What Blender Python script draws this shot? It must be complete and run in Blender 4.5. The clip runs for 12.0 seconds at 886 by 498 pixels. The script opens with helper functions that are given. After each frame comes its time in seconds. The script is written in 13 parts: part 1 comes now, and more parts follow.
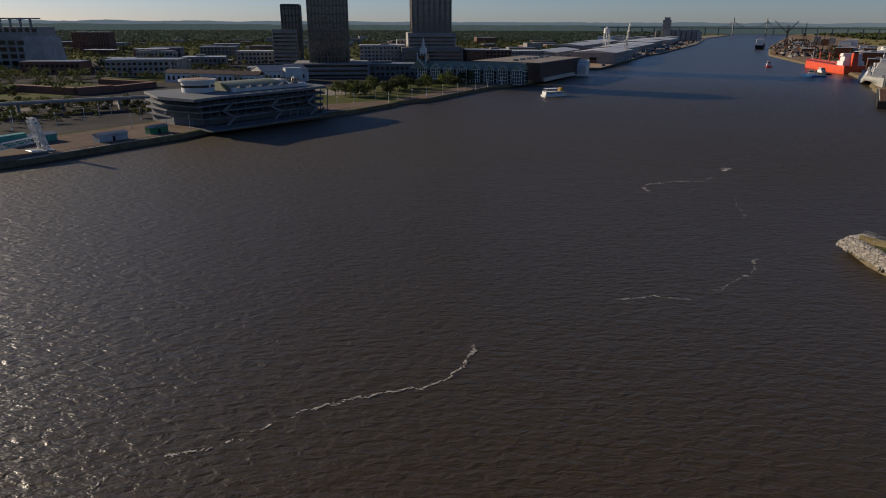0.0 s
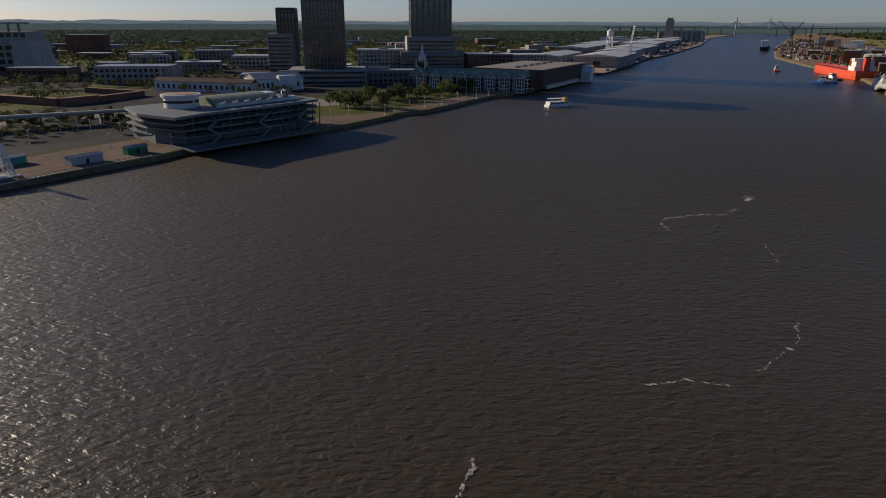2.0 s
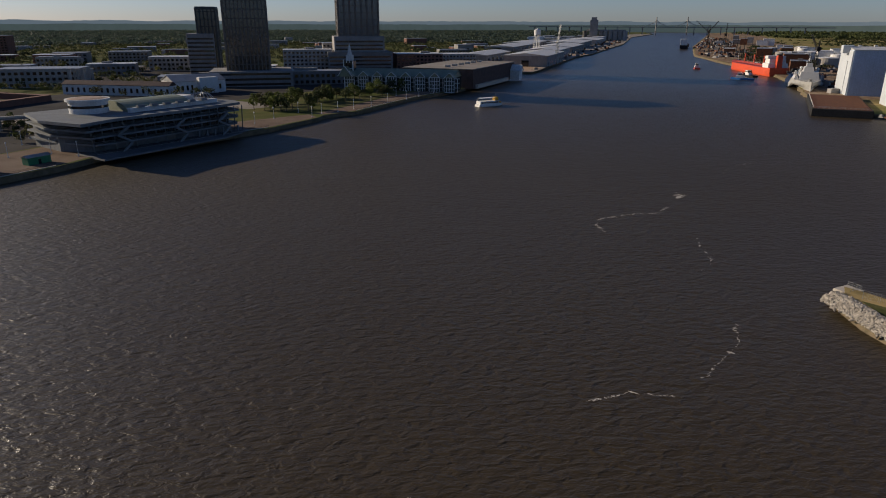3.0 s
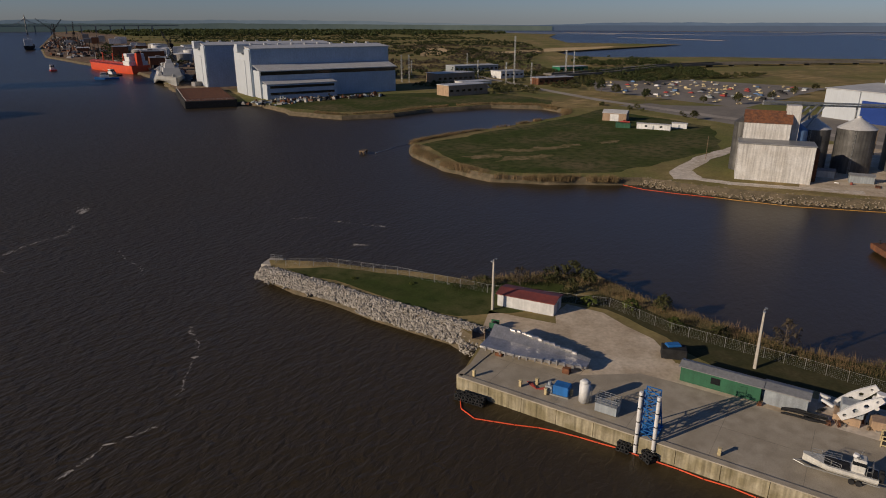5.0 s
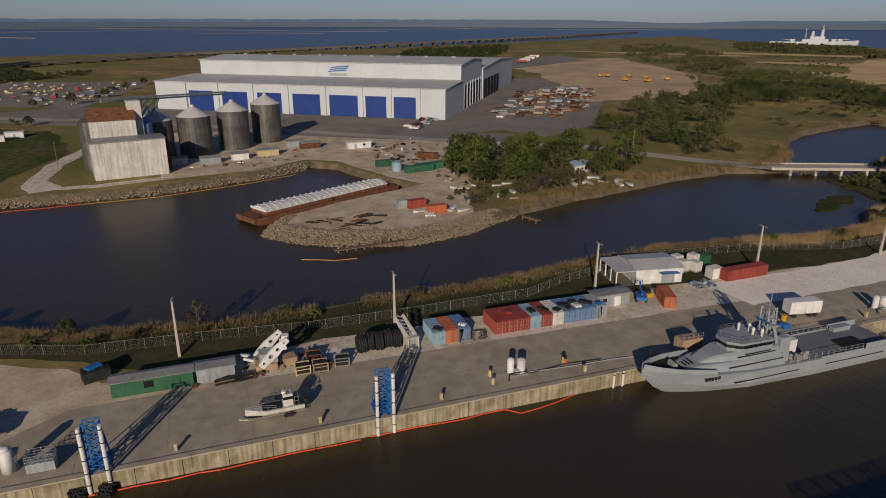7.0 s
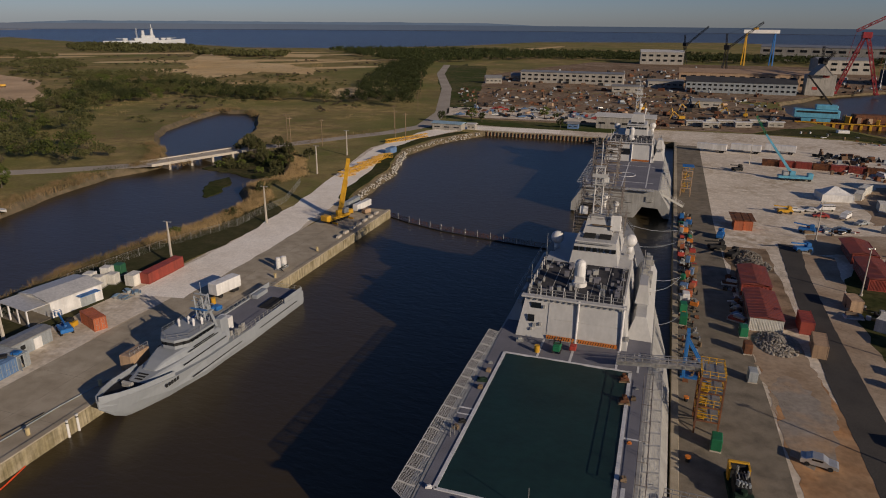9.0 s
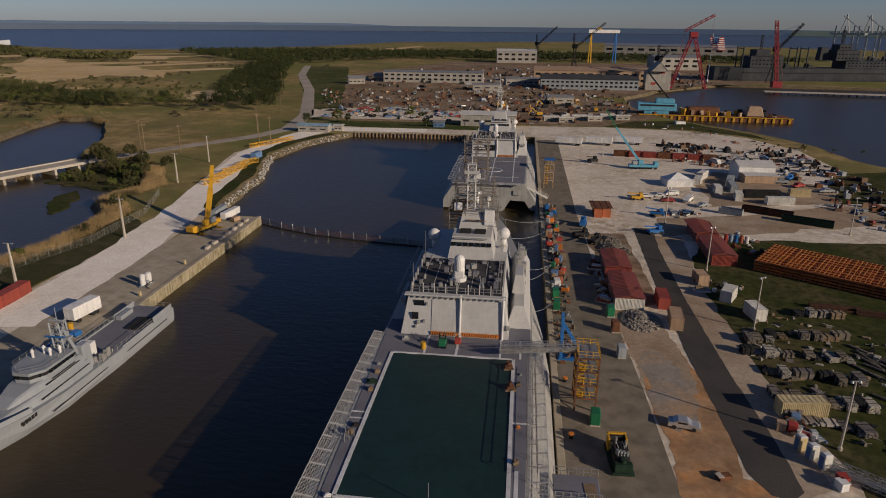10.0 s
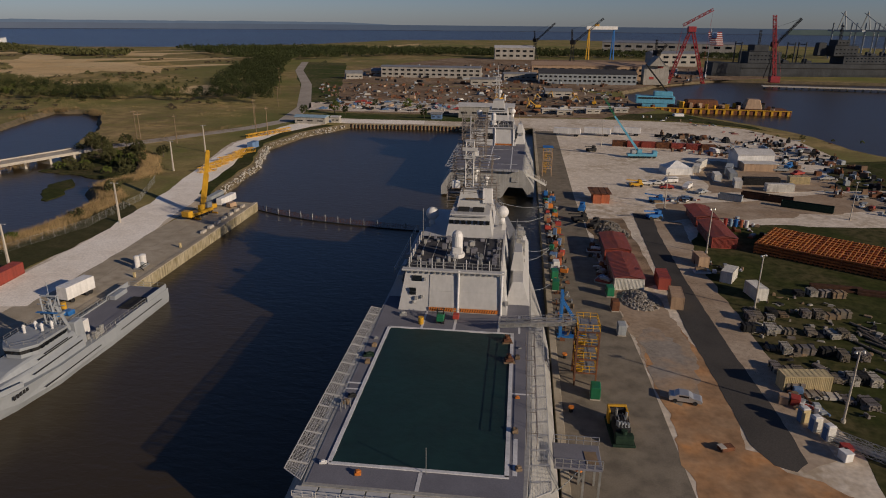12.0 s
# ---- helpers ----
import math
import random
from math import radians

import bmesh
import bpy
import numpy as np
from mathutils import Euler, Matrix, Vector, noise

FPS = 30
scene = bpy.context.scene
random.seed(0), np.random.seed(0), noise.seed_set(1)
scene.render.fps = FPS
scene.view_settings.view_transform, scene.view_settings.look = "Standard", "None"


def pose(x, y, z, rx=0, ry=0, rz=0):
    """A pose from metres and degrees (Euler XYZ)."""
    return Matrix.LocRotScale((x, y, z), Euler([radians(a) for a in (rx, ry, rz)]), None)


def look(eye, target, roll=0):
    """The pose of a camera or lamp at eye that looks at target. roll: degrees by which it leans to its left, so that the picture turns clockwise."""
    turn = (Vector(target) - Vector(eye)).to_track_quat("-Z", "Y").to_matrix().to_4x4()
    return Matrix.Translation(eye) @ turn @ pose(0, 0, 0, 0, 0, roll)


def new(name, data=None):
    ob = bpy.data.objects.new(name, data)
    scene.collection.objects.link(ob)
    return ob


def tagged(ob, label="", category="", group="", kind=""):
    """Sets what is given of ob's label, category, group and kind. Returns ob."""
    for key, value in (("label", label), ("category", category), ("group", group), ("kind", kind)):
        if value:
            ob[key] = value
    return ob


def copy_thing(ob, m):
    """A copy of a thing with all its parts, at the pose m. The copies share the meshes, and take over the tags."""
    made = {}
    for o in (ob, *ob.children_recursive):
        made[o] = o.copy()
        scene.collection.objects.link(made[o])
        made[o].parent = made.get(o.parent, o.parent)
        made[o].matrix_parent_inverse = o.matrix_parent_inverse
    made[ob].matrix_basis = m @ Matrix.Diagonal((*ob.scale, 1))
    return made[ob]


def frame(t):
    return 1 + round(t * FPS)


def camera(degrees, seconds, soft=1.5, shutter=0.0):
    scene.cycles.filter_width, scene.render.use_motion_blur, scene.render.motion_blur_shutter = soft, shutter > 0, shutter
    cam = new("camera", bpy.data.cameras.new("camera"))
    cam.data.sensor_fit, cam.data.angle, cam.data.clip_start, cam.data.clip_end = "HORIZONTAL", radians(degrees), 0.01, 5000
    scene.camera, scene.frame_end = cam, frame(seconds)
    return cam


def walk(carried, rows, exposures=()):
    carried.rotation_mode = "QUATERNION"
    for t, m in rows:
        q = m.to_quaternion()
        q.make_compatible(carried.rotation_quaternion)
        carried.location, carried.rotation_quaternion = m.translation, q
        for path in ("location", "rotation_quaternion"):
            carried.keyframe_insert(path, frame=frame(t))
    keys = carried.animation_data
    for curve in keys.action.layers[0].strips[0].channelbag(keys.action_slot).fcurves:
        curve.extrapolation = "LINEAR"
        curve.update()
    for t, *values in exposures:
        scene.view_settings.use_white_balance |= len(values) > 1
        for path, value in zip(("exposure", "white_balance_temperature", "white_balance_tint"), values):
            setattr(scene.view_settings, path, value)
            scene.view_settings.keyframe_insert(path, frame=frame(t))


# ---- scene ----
EXPOSURES = [(0.0, 0.12, 5950, 7), (2.7, 0.12, 5950, 7), (4.3, -0.27, 5900, 10), (5.5, -0.46, 5850, 10), (7.7, -0.52, 5800, 10), (9.3, -0.42, 6000, 11), (12.0, -0.42, 6000, 11)]
cam = camera(68.21, 12.0, soft=1.0, shutter=0.0)
# seconds, place, yaw, pitch, roll
ROWS = [
    (0.0, 0.00, 0.00, 53.60, 0.00, -19.00, -0.22),
    (0.5, 0.16, 6.12, 55.54, 0.01, -19.07, -0.23),
    (1.0, 0.39, 12.34, 57.38, -0.02, -19.10, -0.17),
    (1.5, 0.87, 18.45, 58.92, 0.04, -19.10, -0.19),
    (2.0, 1.17, 24.03, 59.68, 0.07, -19.11, -0.20),
    (2.5, 1.84, 28.98, 59.51, -0.16, -19.10, -0.16),
    (2.7, 2.25, 30.58, 59.35, -1.39, -19.10, -0.15),
    (3.2, 3.20, 34.30, 59.10, -10.00, -19.12, -0.10),
    (3.7, 4.30, 37.30, 58.70, -22.70, -19.15, 0.00),
    (4.3, 5.05, 39.23, 58.45, -37.76, -19.18, 0.09),
    (4.5, 4.97, 39.61, 58.47, -43.11, -19.19, 0.08),
    (5.0, 4.04, 39.80, 58.83, -56.42, -19.18, -0.02),
    (5.5, 3.93, 40.19, 59.02, -69.75, -19.25, -0.03),
    (6.0, 3.72, 40.14, 59.17, -82.95, -19.32, 0.00),
    (6.5, 3.87, 40.43, 59.08, -96.25, -19.37, -0.07),
    (7.0, 3.69, 40.73, 59.24, -109.51, -19.42, -0.15),
    (7.5, 3.83, 40.96, 59.09, -122.69, -19.38, -0.17),
    (7.7, 3.70, 41.34, 59.20, -128.04, -19.36, -0.26),
    (8.2, 4.60, 41.80, 59.25, -141.40, -19.30, -0.33),
    (8.7, 5.70, 42.00, 59.27, -154.40, -19.22, -0.40),
    (9.0, 6.40, 42.10, 59.27, -161.40, -19.18, -0.43),
    (9.3, 6.99, 42.16, 59.27, -167.02, -19.16, -0.45),
    (9.5, 7.27, 42.47, 59.44, -169.67, -19.15, -0.48),
    (10.0, 7.49, 42.65, 59.47, -173.10, -19.09, -0.52),
    (10.5, 7.47, 42.66, 58.85, -173.25, -19.10, -0.52),
    (11.0, 7.58, 42.67, 57.51, -173.26, -19.08, -0.54),
    (11.5, 7.43, 42.67, 56.34, -173.25, -19.12, -0.51),
    (12.0, 7.43, 42.66, 55.10, -173.29, -19.12, -0.52),
]
walk(cam, [(t, pose(x, y, z, 90 + pitch, roll, yaw)) for t, x, y, z, yaw, pitch, roll in ROWS], EXPOSURES)

# ---- light: low sun in the west-north-west, clear hazy sky ----
SUN_EL, SUN_AZ = radians(18.5), radians(-62)   # azimuth clockwise from +y
world = bpy.data.worlds.new("sky")
scene.world = world
world.use_nodes = True
wn = world.node_tree.nodes
wn.clear()
sky = wn.new("ShaderNodeTexSky")
sky.sky_type = "NISHITA"
sky.sun_disc = False
sky.sun_elevation, sky.sun_rotation = SUN_EL, SUN_AZ % (2 * math.pi)
sky.altitude, sky.air_density, sky.dust_density, sky.ozone_density = 1400, 1.0, 0.9, 3.6
bg = wn.new("ShaderNodeBackground")
bg.inputs["Strength"].default_value = 0.061
wout = wn.new("ShaderNodeOutputWorld")
tint = wn.new("ShaderNodeMix")
tint.data_type, tint.blend_type = "RGBA", "MULTIPLY"
tint.inputs[0].default_value = 1.0
tint.inputs[7].default_value = (0.99, 0.94, 1.09, 1)   # a touch of haze violet
world.node_tree.links.new(sky.outputs[0], tint.inputs[6])
world.node_tree.links.new(tint.outputs[2], bg.inputs[0])
world.node_tree.links.new(bg.outputs[0], wout.inputs[0])
sun = new("sun", bpy.data.lights.new("sun", "SUN"))
sun.data.energy, sun.data.angle, sun.data.color = 5.5, radians(0.6), (1.0, 0.79, 0.56)
sun_dir = Vector((math.sin(SUN_AZ) * math.cos(SUN_EL), math.cos(SUN_AZ) * math.cos(SUN_EL), math.sin(SUN_EL)))
sun.matrix_world = look(sun_dir * 100, (0, 0, 0))
from mathutils import geometry


# ---- materials ----
MATS = {}


def surf(name, c1, c2=None, big=6.0, fine=0.4, rough=0.8, bump=0.15, metal=0.0, vary=0.0, streak=0.0, amount=0.5, spec=0.4, vfine=0.13):
    """A weathered surface: two colours in patches of size big, grain of size fine; vary: random lightness per object;
    streak: dirt running down."""
    if name in MATS:
        return MATS[name]
    m = bpy.data.materials.new(name)
    m.use_nodes = True
    nt = m.node_tree
    n, l = nt.nodes, nt.links
    n.clear()
    out, b = n.new("ShaderNodeOutputMaterial"), n.new("ShaderNodeBsdfPrincipled")
    l.new(b.outputs[0], out.inputs[0])
    geo = n.new("ShaderNodeNewGeometry")
    n1, n2 = n.new("ShaderNodeTexNoise"), n.new("ShaderNodeTexNoise")
    n1.inputs["Scale"].default_value, n1.inputs["Detail"].default_value = 1.0 / big, 4
    n2.inputs["Scale"].default_value, n2.inputs["Detail"].default_value = 1.0 / fine, 8
    l.new(geo.outputs["Position"], n1.inputs["Vector"])
    l.new(geo.outputs["Position"], n2.inputs["Vector"])
    ramp = n.new("ShaderNodeMapRange")
    ramp.inputs[1].default_value, ramp.inputs[2].default_value = 0.5 - 0.2 * amount - 0.05, 0.5 + 0.2 * amount + 0.05
    l.new(n1.outputs[0], ramp.inputs[0])
    mix = n.new("ShaderNodeMix")
    mix.data_type = "RGBA"
    mix.inputs[6].default_value = (*c1, 1)
    mix.inputs[7].default_value = (*(c2 or [c * 0.78 for c in c1]), 1)
    l.new(ramp.outputs[0], mix.inputs[0])
    hsv = n.new("ShaderNodeHueSaturation")
    r2 = n.new("ShaderNodeMapRange")
    r2.inputs[1].default_value, r2.inputs[2].default_value, r2.inputs[3].default_value, r2.inputs[4].default_value = 0.3, 0.7, 1 - vfine, 1 + 0.8 * vfine
    l.new(n2.outputs[0], r2.inputs[0])
    val = r2.outputs[0]
    if vary:
        oi = n.new("ShaderNodeObjectInfo")
        rv = n.new("ShaderNodeMapRange")
        rv.inputs[3].default_value, rv.inputs[4].default_value = 1 - vary, 1 + vary
        l.new(oi.outputs["Random"], rv.inputs[0])
        mm = n.new("ShaderNodeMath")
        mm.operation = "MULTIPLY"
        l.new(val, mm.inputs[0]); l.new(rv.outputs[0], mm.inputs[1])
        val = mm.outputs[0]
    if streak:
        mp = n.new("ShaderNodeMapping")
        mp.inputs["Scale"].default_value = (2.2, 2.2, 0.12)
        n3 = n.new("ShaderNodeTexNoise")
        n3.inputs["Scale"].default_value, n3.inputs["Detail"].default_value = 0.8, 5
        l.new(geo.outputs["Position"], mp.inputs[0]); l.new(mp.outputs[0], n3.inputs["Vector"])
        r3 = n.new("ShaderNodeMapRange")
        r3.inputs[1].default_value, r3.inputs[2].default_value, r3.inputs[3].default_value, r3.inputs[4].default_value = 0.38, 0.74, 1.0, 1 - streak
        l.new(n3.outputs[0], r3.inputs[0])
        mm = n.new("ShaderNodeMath")
        mm.operation = "MULTIPLY"
        l.new(val, mm.inputs[0]); l.new(r3.outputs[0], mm.inputs[1])
        val = mm.outputs[0]
    l.new(val, hsv.inputs["Value"])
    l.new(mix.outputs[2], hsv.inputs["Color"])
    l.new(hsv.outputs[0], b.inputs["Base Color"])
    b.inputs["Roughness"].default_value, b.inputs["Metallic"].default_value = rough, metal
    b.inputs["Specular IOR Level"].default_value = spec if rough < 0.7 else spec * 0.4
    if bump:
        bp = n.new("ShaderNodeBump")
        bp.inputs["Strength"].default_value, bp.inputs["Distance"].default_value = bump, fine * 0.4
        l.new(n2.outputs[0], bp.inputs["Height"])
        l.new(bp.outputs[0], b.inputs["Normal"])
    MATS[name] = m
    return m


def paint(name, c, rough=0.5, metal=0.0, streak=0.25, big=2.5):
    return surf("paint_" + name, c, [x * 0.8 for x in c], big, 0.4, rough, 0.03, metal, 0.06, streak * 0.7, vfine=0.06)


def ground_mat(name, cols, sizes, fine=0.5, rough=0.95, bump=0.1):
    """Ground of several colours laid over one another by noise of the given sizes."""
    m = surf(name, cols[0], cols[1], sizes[0], fine, rough, bump, spec=0.06, vfine=0.16)
    nt = m.node_tree
    n, l = nt.nodes, nt.links
    hsv = next(x for x in n if x.type == "HUE_SAT")
    geo = next(x for x in n if x.type == "NEW_GEOMETRY")
    last = hsv.inputs["Color"].links[0].from_socket
    for c, s in zip(cols[2:], sizes[1:]):
        t = n.new("ShaderNodeTexNoise")
        t.inputs["Scale"].default_value, t.inputs["Detail"].default_value = 1.0 / s, 4
        off = n.new("ShaderNodeVectorMath")
        off.inputs[1].default_value = (s * 3.1, s * 1.7, 5)
        l.new(geo.outputs["Position"], off.inputs[0]); l.new(off.outputs[0], t.inputs["Vector"])
        r = n.new("ShaderNodeMapRange")
        r.inputs[1].default_value, r.inputs[2].default_value = 0.42, 0.72
        l.new(t.outputs[0], r.inputs[0])
        mx = n.new("ShaderNodeMix")
        mx.data_type = "RGBA"
        mx.inputs[7].default_value = (*c, 1)
        l.new(last, mx.inputs[6]); l.new(r.outputs[0], mx.inputs[0])
        last = mx.outputs[2]
    l.new(last, hsv.inputs["Color"])
    return m


def water_mat():
    """Silty water: a brown body under a clear rippled surface."""
    m = bpy.data.materials.new("river_water")
    m.use_nodes = True
    nt = m.node_tree
    n, l = nt.nodes, nt.links
    b = n["Principled BSDF"]
    b.inputs["Roughness"].default_value = 0.9
    b.inputs["Specular IOR Level"].default_value = 0.0
    b.inputs["Coat Weight"].default_value, b.inputs["Coat Roughness"].default_value, b.inputs["Coat IOR"].default_value = 1.0, 0.38, 1.38
    geo = n.new("ShaderNodeNewGeometry")
    t = n.new("ShaderNodeTexNoise")
    t.inputs["Scale"].default_value, t.inputs["Detail"].default_value = 1 / 90.0, 5
    l.new(geo.outputs["Position"], t.inputs["Vector"])
    mx = n.new("ShaderNodeMix")
    mx.data_type = "RGBA"
    mx.inputs[6].default_value, mx.inputs[7].default_value = (0.047, 0.0338, 0.0142, 1), (0.037, 0.0268, 0.0118, 1)
    l.new(t.outputs[0], mx.inputs[0])
    l.new(mx.outputs[2], b.inputs["Base Color"])
    # wind reaches the open river, the basins lie sheltered
    dot = n.new("ShaderNodeVectorMath")
    dot.operation = "DOT_PRODUCT"
    dot.inputs[1].default_value = (-0.9, 1.0, 0.0)
    l.new(geo.outputs["Position"], dot.inputs[0])
    calm = n.new("ShaderNodeMapRange")
    calm.inputs[1].default_value, calm.inputs[2].default_value, calm.inputs[3].default_value, calm.inputs[4].default_value = -60, 120, 0.16, 1.0
    l.new(dot.outputs["Value"], calm.inputs[0])
    ln = n.new("ShaderNodeVectorMath")
    ln.operation = "LENGTH"
    l.new(geo.outputs["Position"], ln.inputs[0])
    wide = n.new("ShaderNodeMapRange")
    wide.inputs[1].default_value, wide.inputs[2].default_value = 450, 1000
    l.new(ln.outputs["Value"], wide.inputs[0])
    near, calm = calm, n.new("ShaderNodeMath")
    calm.operation = "MAXIMUM"
    l.new(near.outputs[0], calm.inputs[0]); l.new(wide.outputs[0], calm.inputs[1])
    # the chop is roughest in the middle reach, smoother close by and far off
    rise, fall = n.new("ShaderNodeMapRange"), n.new("ShaderNodeMapRange")
    for mr, lo, hi, u, v in ((rise, 90, 280, 0.08, 0.24), (fall, 320, 800, 0.0, 0.24)):
        mr.inputs[1].default_value, mr.inputs[2].default_value, mr.inputs[3].default_value, mr.inputs[4].default_value = lo, hi, u, v
        l.new(ln.outputs["Value"], mr.inputs[0])
    sub, shel = n.new("ShaderNodeMath"), n.new("ShaderNodeMath")
    sub.operation, shel.operation = "SUBTRACT", "MULTIPLY_ADD"
    l.new(rise.outputs[0], sub.inputs[0]); l.new(fall.outputs[0], sub.inputs[1])
    l.new(sub.outputs[0], shel.inputs[0]); l.new(near.outputs[0], shel.inputs[1])
    shel.inputs[2].default_value = 0.29
    l.new(shel.outputs[0], b.inputs["Coat Roughness"])
    prev = None
    for sc, st, dist in (((1 / 10.0, 1 / 5.0, 1), 0.4, 1.0), ((1 / 2.8, 1 / 1.3, 1), 1.0, 0.55), ((1 / 1.0, 1 / 0.6, 1), 0.8, 0.20)):
        mp = n.new("ShaderNodeMapping")
        mp.inputs["Scale"].default_value = sc
        mp.inputs["Rotation"].default_value = (0, 0, radians(18))
        nn = n.new("ShaderNodeTexNoise")
        nn.inputs["Scale"].default_value, nn.inputs["Detail"].default_value, nn.inputs["Distortion"].default_value = 1.0, 3, 0.5
        l.new(geo.outputs["Position"], mp.inputs[0]); l.new(mp.outputs[0], nn.inputs["Vector"])
        bp = n.new("ShaderNodeBump")
        bp.inputs["Distance"].default_value = dist
        mm = n.new("ShaderNodeMath")
        mm.operation = "MULTIPLY"
        mm.inputs[1].default_value = st
        l.new(calm.outputs[0], mm.inputs[0]); l.new(mm.outputs[0], bp.inputs["Strength"])
        l.new(nn.outputs[0], bp.inputs["Height"])
        if prev:
            l.new(prev.outputs[0], bp.inputs["Normal"])
        if sc[0] == 1 / 2.8:
            mid = nn
        prev = bp
    l.new(prev.outputs[0], b.inputs["Coat Normal"])
    low = n.new("ShaderNodeBump")
    low.inputs["Distance"].default_value = 0.5
    l.new(calm.outputs[0], low.inputs["Strength"])
    l.new(mid.outputs[0], low.inputs["Height"])
    l.new(low.outputs[0], b.inputs["Normal"])
    return m


def leaf_mat(name, c1, c2):
    """Leaves that let some of the sun through."""
    m = surf(name, c1, c2, 2.5, 0.5, 0.7, 0, 0, 0.25)
    n, l = m.node_tree.nodes, m.node_tree.links
    b = next(x for x in n if x.type == "BSDF_PRINCIPLED")
    out = next(x for x in n if x.type == "OUTPUT_MATERIAL")
    tr, mx = n.new("ShaderNodeBsdfTranslucent"), n.new("ShaderNodeMixShader")
    mx.inputs[0].default_value = 0.3
    l.new(b.inputs["Base Color"].links[0].from_socket, tr.inputs["Color"])
    l.new(b.outputs[0], mx.inputs[1]); l.new(tr.outputs[0], mx.inputs[2]); l.new(mx.outputs[0], out.inputs[0])
    return m


def backdrop_glow(m, c, s):
    """Adds emission to a plain backdrop, standing in for the light of far haze."""
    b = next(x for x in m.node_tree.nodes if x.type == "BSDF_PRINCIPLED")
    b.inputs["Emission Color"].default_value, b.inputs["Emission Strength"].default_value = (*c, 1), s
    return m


def glass_mat(name, c, rough=0.08):
    if name not in MATS:
        m = surf(name, c, [x * 0.7 for x in c], 4, 0.6, rough, 0.0, 0.0, 0.15, 0, 0.5, 0.8)
    return MATS[name]


